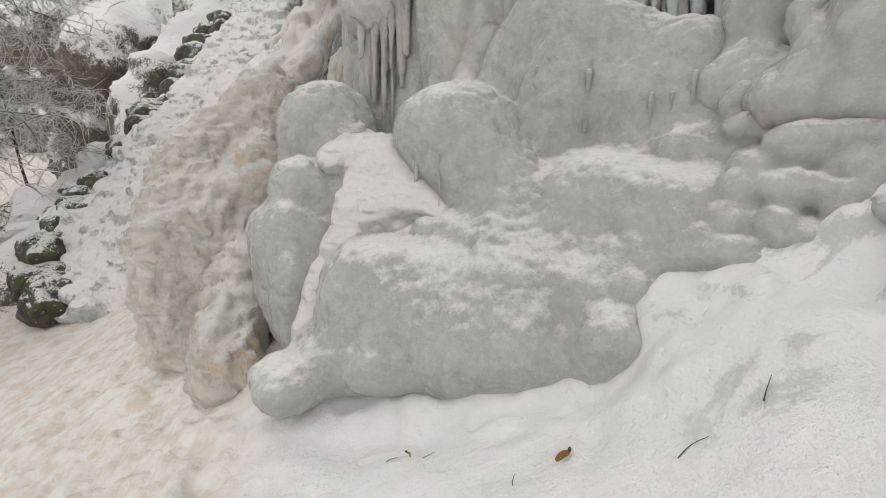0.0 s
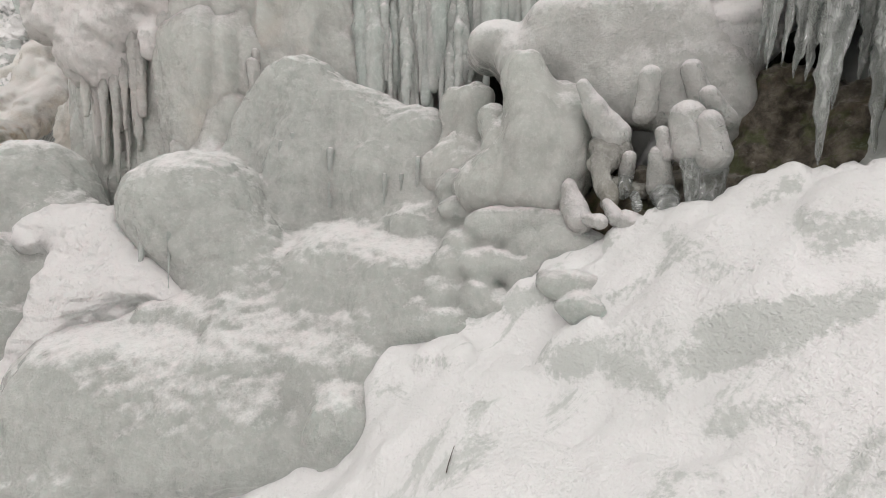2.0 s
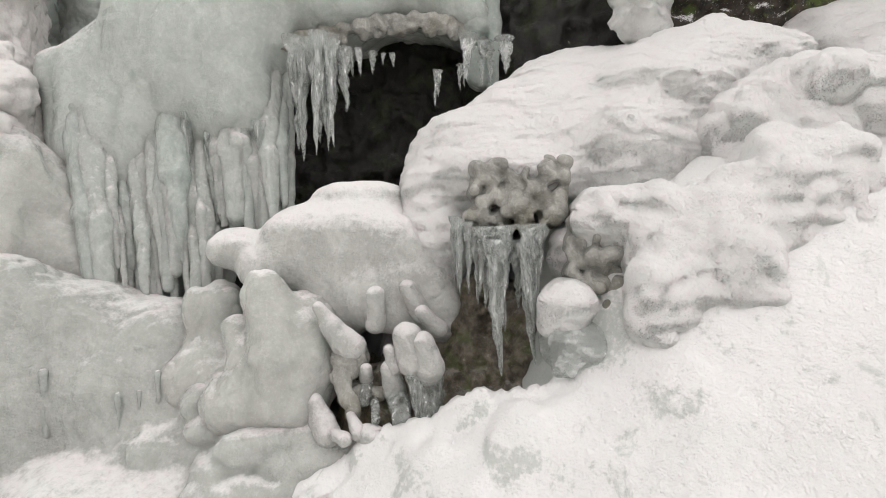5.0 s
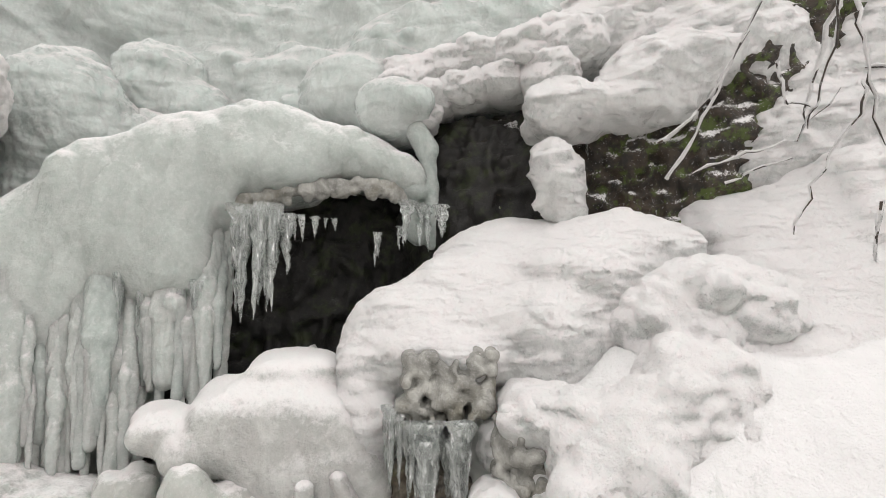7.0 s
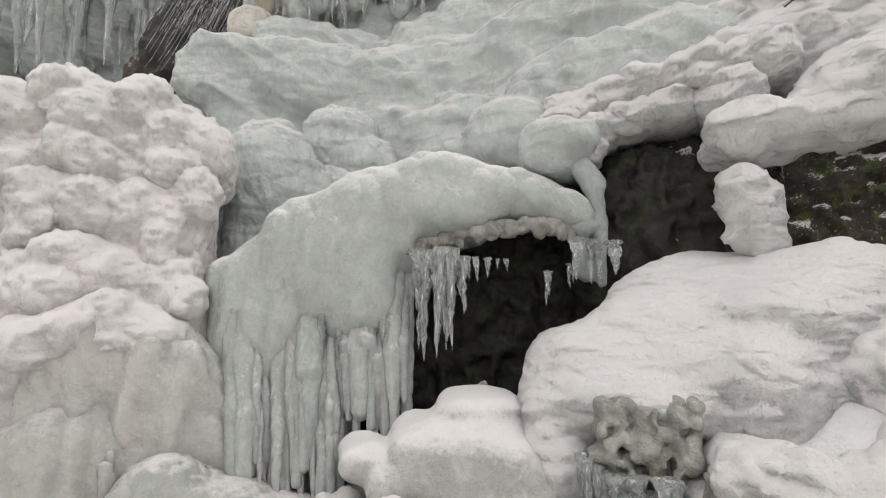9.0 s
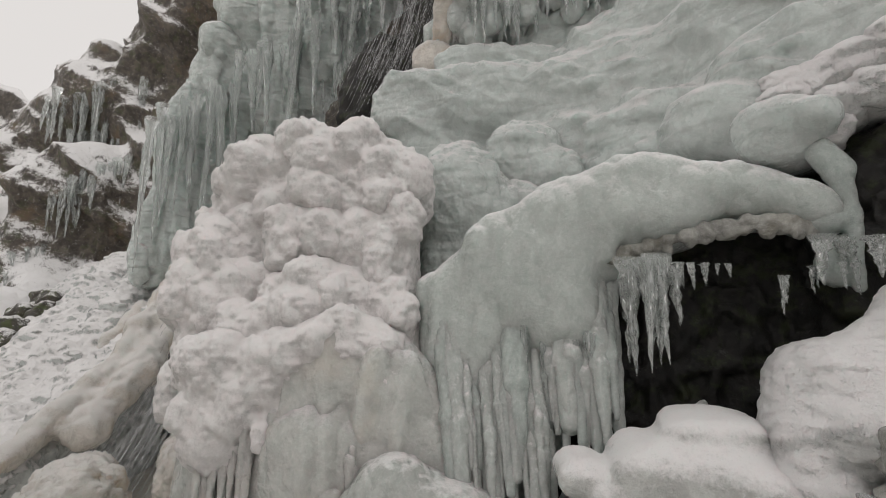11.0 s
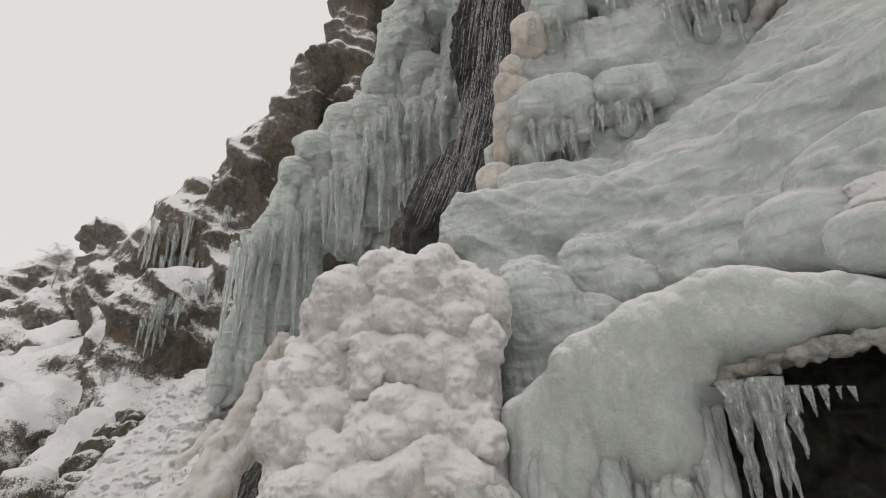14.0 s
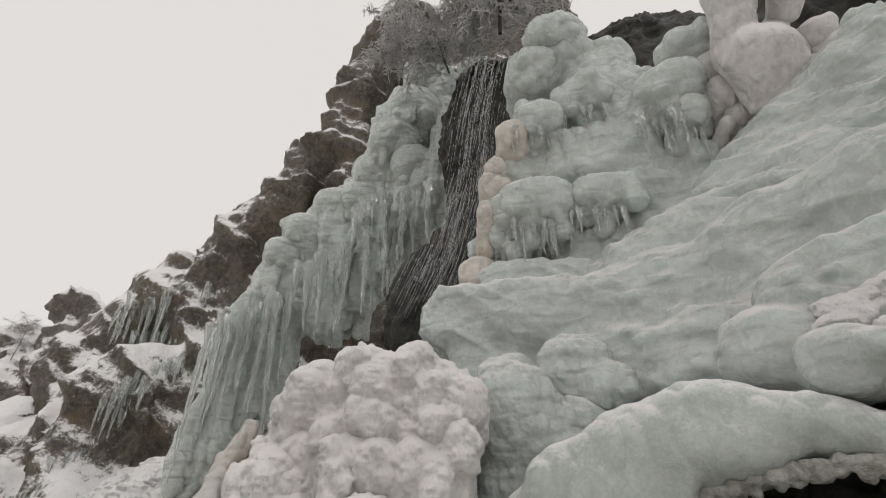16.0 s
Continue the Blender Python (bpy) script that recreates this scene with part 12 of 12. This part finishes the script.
fringe(c, (1.900, 1.403, 2.391), (1.910, 1.391, 2.391), 2, 0.190, 0.033, depth=0.028)
fringe(c, (2.033, 1.289, 2.549), (2.103, 1.201, 2.516), 5, 0.222, 0.061, depth=0.029)

c = cluster(1.430, 0.885, 1.753, 'frosted icicles hanging in the small cavity')
fringe(c, (1.430, 0.885, 1.753), (1.430, 0.813, 1.728), 4, 0.290, 0.031, depth=0.018)
fringe(c, (1.409, 0.795, 1.716), (1.518, 0.602, 1.724), 12, 0.277, 0.042, depth=0.017)
fringe(c, (1.424, 0.750, 1.690), (1.484, 0.671, 1.673), 5, 0.372, 0.049, depth=0.017)

c = cluster(-6.658, 14.941, 8.567, 'icicles under a rocky ledge of the cliff')
fringe(c, (-6.658, 14.941, 8.567), (-5.622, 15.500, 9.287), 12, 1.853, 0.185, depth=0.214)
fringe(c, (-5.324, 12.735, 5.740), (-4.617, 12.954, 5.912), 7, 0.992, 0.149, depth=0.172)
fringe(c, (-5.484, 15.347, 9.223), (-4.206, 15.201, 9.643), 9, 2.654, 0.204, depth=0.212)

c = cluster(-6.372, 15.349, 7.867, 'curtains of icicles on the dark cliff')
fringe(c, (-6.372, 15.349, 7.867), (-5.576, 15.299, 7.895), 8, 1.756, 0.123, depth=0.080)
fringe(c, (-5.057, 13.022, 5.989), (-4.104, 13.572, 6.773), 14, 1.325, 0.103, depth=0.080)
fringe(c, (-5.432, 12.876, 5.332), (-4.949, 12.984, 5.754), 8, 1.216, 0.086, depth=0.080)
fringe(c, (-6.724, 12.382, 2.849), (-5.979, 12.831, 3.613), 9, 0.514, 0.077, depth=0.080)
fringe(c, (-6.123, 13.042, 3.983), (-5.560, 13.138, 4.294), 6, 0.630, 0.084, depth=0.080)
fringe(c, (-5.358, 15.038, 8.139), (-4.913, 14.840, 7.536), 5, 2.098, 0.105, depth=0.080)

c = cluster(-1.060, 8.655, 7.156, 'icicles on the frozen fall')
fringe(c, (-1.060, 8.655, 7.156), (0.993, 7.668, 7.919), 22, 1.718, 0.160, depth=0.119)
fringe(c, (-2.422, 8.848, 5.755), (-1.255, 8.754, 6.716), 12, 2.877, 0.161, depth=0.119)
fringe(c, (-0.240, 7.911, 8.193), (1.158, 7.374, 8.425), 14, 1.374, 0.160, depth=0.119)

c = cluster(-6.325, 11.857, 2.487, 'icicles on the rocks above the snow slope')
fringe(c, (-6.325, 11.857, 2.487), (-5.663, 12.157, 2.745), 8, 0.937, 0.156, depth=0.162)
fringe(c, (-5.422, 11.735, 2.575), (-4.901, 12.448, 3.010), 8, 1.073, 0.153, depth=0.159)
fringe(c, (-5.623, 10.020, 1.683), (-5.246, 10.210, 1.893), 5, 0.665, 0.106, depth=0.138)

c = cluster(1.327, 3.682, 5.153, 'icicles under the bulges of the upper cascade')
fringe(c, (1.327, 3.682, 5.153), (1.924, 3.457, 5.088), 16, 0.405, 0.052, depth=0.060)
fringe(c, (1.975, 3.393, 5.223), (2.496, 3.094, 5.156), 12, 0.292, 0.047, depth=0.061)
fringe(c, (2.676, 2.940, 6.212), (3.065, 2.682, 6.112), 12, 0.593, 0.066, depth=0.068)
fringe(c, (1.559, 3.457, 6.323), (1.958, 3.313, 6.266), 8, 0.327, 0.052, depth=0.068)
fringe(c, (2.087, 3.349, 6.594), (2.468, 3.165, 6.530), 8, 0.275, 0.048, depth=0.071)

c = cluster(2.049, 1.377, 2.424, 'icicles on the dark rock above the rime')
fringe(c, (2.049, 1.377, 2.424), (2.087, 1.241, 2.440), 4, 0.168, 0.028, depth=0.029)
fringe(c, (2.501, 0.664, 2.929), (2.531, 0.589, 2.912), 3, 0.180, 0.027, depth=0.031)

# ---- trees and twigs ----
TWIG = np.random.default_rng(23)


def tubes(name, lines, material, sides=5):
    """One mesh of tapered tubes; each line is a list of (point, radius)."""
    verts, quads = [], []
    for line in lines:
        first = len(verts)
        for i, (p, r) in enumerate(line):
            a, b = Vector(line[max(i - 1, 0)][0]), Vector(line[min(i + 1, len(line) - 1)][0])
            way = (b - a).normalized()
            u = way.orthogonal().normalized()
            v = way.cross(u)
            for k in range(sides):
                c = 2 * math.pi * k / sides
                verts.append(Vector(p) + r * (math.cos(c) * u + math.sin(c) * v))
        for i in range(len(line) - 1):
            for k in range(sides):
                n = (k + 1) % sides
                quads.append((first + i * sides + k, first + i * sides + n, first + (i + 1) * sides + n, first + (i + 1) * sides + k))
    return mesh_from(name, np.array([tuple(v) for v in verts]), np.array(quads), material)


def wander(start, way, length, r, steps, droop, jitter):
    """A bent, tapering stem."""
    p, d, line = Vector(start), Vector(way).normalized(), []
    for i in range(steps + 1):
        line.append((p.copy(), r * (1 - 0.8 * i / steps)))
        d = (d + Vector(TWIG.standard_normal(3)) * jitter + Vector((0, 0, -droop))).normalized()
        p = p + d * length / steps
    return line


HOAR = frost("hoar_frost", (0.80, 0.79, 0.785), snow=(0.88, 0.875, 0.87), lie=0.0, spread=1.2, crust=0.6)


def frosted_tree(base, height, lean, reach, label, limbs=14, twigs=6, droop=0.10, seed=1, thick=0.012, category="tree", spray=0.0035):
    """A bare tree with drooping limbs and hoar-frosted twigs."""
    global TWIG
    TWIG = np.random.default_rng(seed)
    root = new("frosted_tree")
    root.location = base
    trunk = wander((0, 0, 0), (lean[0], lean[1], 1), height, height * thick * 0.8, 9, 0.0, 0.05)
    ob = new("trunk", tubes("trunk", [trunk], BARK, 9))
    ob.parent = root
    stems, sprays = [], []
    for i in range(limbs):
        p, r = trunk[int(TWIG.integers(2, 9))]
        a = TWIG.uniform(0, 2 * math.pi)
        stem = wander(p, (math.cos(a), math.sin(a), TWIG.uniform(0.0, 0.7)), reach * TWIG.uniform(0.5, 1.1), r * 0.55, 8, droop, 0.16)
        stems.append(stem)
        for q, s in stem[1:]:
            for _ in range(2):
                b = TWIG.standard_normal(3)
                b[2] = -abs(b[2]) * 0.3
                side = wander(q, b, reach * TWIG.uniform(0.2, 0.45), max(s * 0.5, 0.006), 5, droop * 1.3, 0.2)
                stems.append(side)
                for q2, s2 in side[1:]:
                    for _ in range(twigs // 3):
                        c = TWIG.standard_normal(3)
                        sprays.append(wander(q2, c, reach * TWIG.uniform(0.06, 0.2), reach * spray, 3, droop * 2, 0.25))
    ob = new("limb", tubes("limb", stems, BARK, 5))
    ob.parent = root
    ob = new("crown", tubes("crown", sprays, HOAR, 3))
    ob.parent = root
    return tagged(root, label, category)

frosted_tree((-4.70, 3.60, -0.30), 4.20, (0.10, 0.1), 1.70, 'hoar-frosted deciduous tree with drooping thin limbs', limbs=16, seed=3, thick=0.009)
frosted_tree((-5.70, 5.60, -0.70), 4.60, (0.10, 0), 2.00, 'grey frosted tree standing in deep snow', limbs=18, seed=4, thick=0.009)
frosted_tree((-5.60, 6.60, -0.75), 3.40, (0.0, 0), 1.50, 'frosted tree with hanging white branches', limbs=16, seed=5, thick=0.009)
frosted_tree((-4.95, 5.17, -0.35), 0.90, (0.1, 0), 0.50, 'small bare shrub poking out of snow', limbs=6, seed=7, category='shrub', thick=0.014)
frosted_tree((-3.62, 3.44, -0.34), 0.45, (0.3, 0), 0.35, 'low bare shrub at the foot of the rocks', limbs=5, seed=8, category='shrub', thick=0.014)
frosted_tree((1.92, 4.61, 9.69), 3.50, (0.05, -0.15), 1.80, 'frosted tree leaning out from the top of the fall', limbs=20, seed=9, droop=0.07, twigs=9, spray=0.009)
frosted_tree((1.23, 5.43, 9.51), 1.60, (-0.4, -0.3), 1.10, 'frosted shrub beside the head of the fall', limbs=14, seed=10, category='shrub', thick=0.016, twigs=9, spray=0.011)
frosted_tree((0.69, 5.64, 9.93), 1.30, (-0.3, -0.3), 0.90, 'white frosted bush on the cliff edge', limbs=14, seed=11, category='shrub', thick=0.016, twigs=9, spray=0.011)
frosted_tree((-11.84, 19.98, 8.11), 1.60, (0, 0), 0.90, 'small rime-white tree on the far ridge', limbs=12, seed=12, droop=0.02)


# ---- snowy twigs over the bank ----
def shrub(x, y, z, label):
    ob = new("snowy_shrub")
    ob.location = (x, y, z)
    return tagged(ob, label, "shrub", "twigs over the snow bank")


def twig(owner, points, r):
    line = []
    pts = [Vector(p) for p in points]
    for a, b in zip(pts, pts[1:]):
        for i in range(4):
            line.append((a.lerp(b, i / 4) + Vector(TWIG.standard_normal(3)) * 0.006 - owner.location, r))
    line.append((pts[-1] - owner.location, r * 0.5))
    line = [(p, q * (1 - 0.5 * i / len(line))) for i, (p, q) in enumerate(line)]
    ob = new("twig", tubes("twig", [line], BARK, 6))
    ob.parent = owner
    crust = [(p + Vector((0, 0, q * 0.9)) + Vector(TWIG.standard_normal(3)) * 0.003, q * TWIG.uniform(0.9, 2.2)) for p, q in line]
    ob = new("frost_crust", tubes("frost_crust", [crust], HOAR, 6))
    ob.parent = owner


s = shrub(2.578, -0.266, 2.635, 'dark frosted twigs hanging over deep snow')
twig(s, [(2.357, -0.380, 3.242), (2.433, -0.337, 3.087), (2.518, -0.252, 2.865), (2.557, -0.226, 2.727)], 0.0059)
twig(s, [(2.319, -0.358, 3.210), (2.410, -0.338, 3.013), (2.489, -0.263, 2.788), (2.514, -0.230, 2.694)], 0.0047)
twig(s, [(2.331, -0.389, 3.182), (2.413, -0.393, 2.996), (2.477, -0.407, 2.810), (2.527, -0.438, 2.593)], 0.0057)
twig(s, [(2.429, -0.396, 2.797), (2.464, -0.349, 2.677), (2.504, -0.237, 2.477), (2.521, -0.164, 2.307)], 0.0047)
twig(s, [(2.550, 0.168, 2.592), (2.565, -0.031, 2.649), (2.568, -0.183, 2.676), (2.528, -0.332, 2.825)], 0.0039)
twig(s, [(2.576, 0.049, 2.545), (2.582, -0.063, 2.581), (2.583, -0.177, 2.608)], 0.0034)
twig(s, [(2.487, -0.151, 2.950), (2.531, -0.169, 2.818), (2.543, -0.245, 2.781)], 0.0039)
twig(s, [(2.465, -0.025, 2.088), (2.449, 0.020, 1.920), (2.435, 0.021, 1.818)], 0.0036)
twig(s, [(2.453, 0.016, 1.962), (2.443, -0.046, 1.823)], 0.0036)
twig(s, [(2.458, -0.412, 2.389), (2.473, -0.382, 2.164), (2.469, -0.304, 1.974)], 0.0046)
twig(s, [(2.462, -0.403, 2.857), (2.462, -0.508, 2.827)], 0.0038)
twig(s, [(2.447, 0.283, 2.710), (2.452, 0.102, 2.820), (2.399, -0.039, 3.021), (2.349, -0.128, 3.149)], 0.0047)
twig(s, [(2.485, 0.256, 2.565), (2.471, 0.132, 2.735), (2.426, 0.019, 2.932), (2.383, -0.082, 3.068)], 0.0047)
twig(s, [(2.664, 0.575, 3.586), (2.690, 0.423, 3.621), (2.697, 0.314, 3.654)], 0.0060)
twig(s, [(2.778, 0.388, 3.481), (2.778, 0.236, 3.543), (2.786, 0.062, 3.578)], 0.0060)


# ---- litter on the snow ----
def plain(name, color, rough=0.6):
    m, n, l = nodes_of(name)
    co = n.new("ShaderNodeTexCoord").outputs["Object"]
    f = noise_tex(n, l, co, 90.0, 3.0, 0.6)
    finish(m, n, l, mixed(n, l, f, tuple(c * 0.7 for c in color), color), rough, bump(n, l, f, 0.4, 0.002))
    return m


LEAF = plain("dry_leaf", (0.42, 0.24, 0.08))
STALK = plain("dead_twig", (0.06, 0.04, 0.03))


def on_snow(x, y):
    p = np.array([[x, y, 0.0]])
    z = ground_height(p[:, 0], p[:, 1])
    n = math.exp(-((x / 4) ** 2 + (y - 1) ** 2 / 16))
    z = z + n * (0.035 * soft_noise(p, 3.0, 1) + 0.014 * soft_noise(p, 11.0, 2) + 0.006 * soft_noise(p, 30.0, 3))
    return float(z[0])


def fallen_leaf(x, y, turn, length):
    root = new("dry_leaf")
    root.location = (x, y, on_snow(x, y) + 0.006)
    root.rotation_euler = (0.15, 0.1, turn)
    bm = bmesh.new()
    rows = []
    for i in range(7):
        t = i / 6
        w = length * 0.17 * math.sin(math.pi * min(1, 0.12 + t * 0.8)) ** 0.7
        rows.append([bm.verts.new((length * (t - 0.6), s * w, 0.004 * abs(s) + 0.004 * math.sin(3 * t))) for s in (-1, 0, 1)])
    for a, b in zip(rows, rows[1:]):
        for k in (0, 1):
            bm.faces.new((a[k], a[k + 1], b[k + 1], b[k]))
    bmesh.ops.solidify(bm, geom=bm.faces[:], thickness=0.0015)
    me = bpy.data.meshes.new("blade")
    bm.to_mesh(me)
    bm.free()
    me.materials.append(LEAF)
    new("blade", me).parent = root
    new("stalk", tubes("stalk", [[((length * 0.35, 0, 0.002), 0.003), ((length * 0.48, 0.003, 0.006), 0.0045), ((length * 0.56, 0.005, 0.004), 0.003)]], STALK)).parent = root
    return tagged(root, "curled yellow-brown dry leaf lying on snow", "leaf")


def fallen_twig(x, y, turn, length, bend=0.3):
    line = []
    for i in range(7):
        t = i / 6 - 0.5
        px, py = length * t, length * bend * (0.25 - t * t)
        wx, wy = x + px * math.cos(turn) - py * math.sin(turn), y + px * math.sin(turn) + py * math.cos(turn)
        line.append(((wx - x, wy - y, on_snow(wx, wy) - on_snow(x, y)), 0.0012 * (1 - 0.5 * i / 6)))
    ob = new("fallen_twig", tubes("fallen_twig", [line], STALK))
    ob.location = (x, y, on_snow(x, y) + 0.003)
    return tagged(ob, "thin dead twig lying on snow", "twig", "twigs on the snow")


fallen_leaf(0.236, 0.835, 0.75, 0.048)
fallen_twig(0.57, 0.76, 0.85, 0.047, 0.1)
fallen_twig(-0.148, 1.055, 0.20, 0.030)
fallen_twig(-0.051, 1.033, 0.10, 0.030)
fallen_twig(0.135, 0.837, 1.30, 0.035)
fallen_twig(0.439, 0.734, 0.25, 0.060)
fallen_twig(-0.012, 1.130, 1.00, 0.015)
fallen_twig(-0.977, 1.248, 0.60, 0.030)
fallen_twig(-0.152, 1.281, 1.40, 0.040)
fallen_twig(0.382, 0.935, 0.10, 0.010)
fallen_leaf(-0.104, 1.049, 2.0, 0.02)


# ---- unseen slope added behind the camera to block low sky light ----
def sky_blocking_slope():
    us, vs = np.linspace(-1, 1, 90), np.linspace(0, 1, 40)
    U, V = np.meshgrid(us, vs, indexing="ij")
    a = U * 1.9
    r = 9 + 26 * V
    p = np.stack([(r * np.sin(a)).ravel(), (-2 - r * np.cos(a)).ravel(), (-1.5 + 8 * V**0.8).ravel()], 1)
    p[:, 2] += 1.5 * soft_noise(p, 0.5, 3) + 0.8 * soft_noise(p, 1.3, 4)
    k = np.arange(U.size).reshape(U.shape)
    q = np.stack([k[:-1, :-1], k[:-1, 1:], k[1:, 1:], k[1:, :-1]], -1).reshape(-1, 4)
    m = rock("sky_blocker_snow", dark=(0.05, 0.05, 0.045), light=(0.25, 0.25, 0.24), snow=0.5, lie=0.7, size=6.0)
    tagged(new("sky_blocking_slope", mesh_from("sky_blocking_slope", p, q, m)), "unseen dark snowy slope added behind the camera to block low sky light", "hillside", kind="structure")


# added only to darken upright ice faces; it stays out of view
sky_blocking_slope()



# ---- running water in the gap of the fall ----
def water_material():
    m, n, l = nodes_of("falling_water")
    co = n.new("ShaderNodeTexCoord").outputs["Object"]
    f = noise_tex(n, l, co, 30.0, 4.0, 0.7)
    p = finish(m, n, l, mixed(n, l, f, (0.62, 0.62, 0.63), (0.82, 0.82, 0.83)), 0.25, bump(n, l, f, 0.6, 0.01))
    p.inputs["IOR"].default_value = 1.33
    l.new(ramp(n, l, f, 0.35, 0.75), p.inputs["Alpha"])
    return m


def falling_water(points, width, count, seed):
    rng = np.random.default_rng(seed)
    root = new("running_stream")
    root.location = points[0]
    lines = []
    pts = [Vector(p) - Vector(points[0]) for p in points]
    for _ in range(count):
        off = Vector((rng.normal() * width, rng.normal() * width * 0.5, 0))
        a = rng.uniform(0, len(pts) - 1.3)
        k, t = int(a), a % 1
        p = pts[k].lerp(pts[k + 1], t) + off
        step = (pts[k + 1] - pts[k]).normalized()
        length = rng.uniform(0.25, 0.9)
        lines.append([(p + step * length * i / 4 + Vector(rng.standard_normal(3)) * 0.005, rng.uniform(0.002, 0.004)) for i in range(5)])
    ob = new("water", tubes("water", lines, WATER, 4))
    ob.parent = root
    return tagged(root, "thin stream of water falling between ice walls", "stream")


WATER = water_material()
falling_water([(1.664, 4.403, 8.905), (1.509, 4.632, 7.991), (1.415, 4.902, 6.894), (1.186, 5.200, 5.913), (0.865, 5.279, 5.074)], 0.200, 420, 1)
falling_water([(-1.299, 8.111, 2.635), (-1.515, 7.366, 1.816), (-1.655, 6.659, 1.192), (-1.785, 6.137, 0.812)], 0.240, 220, 2)
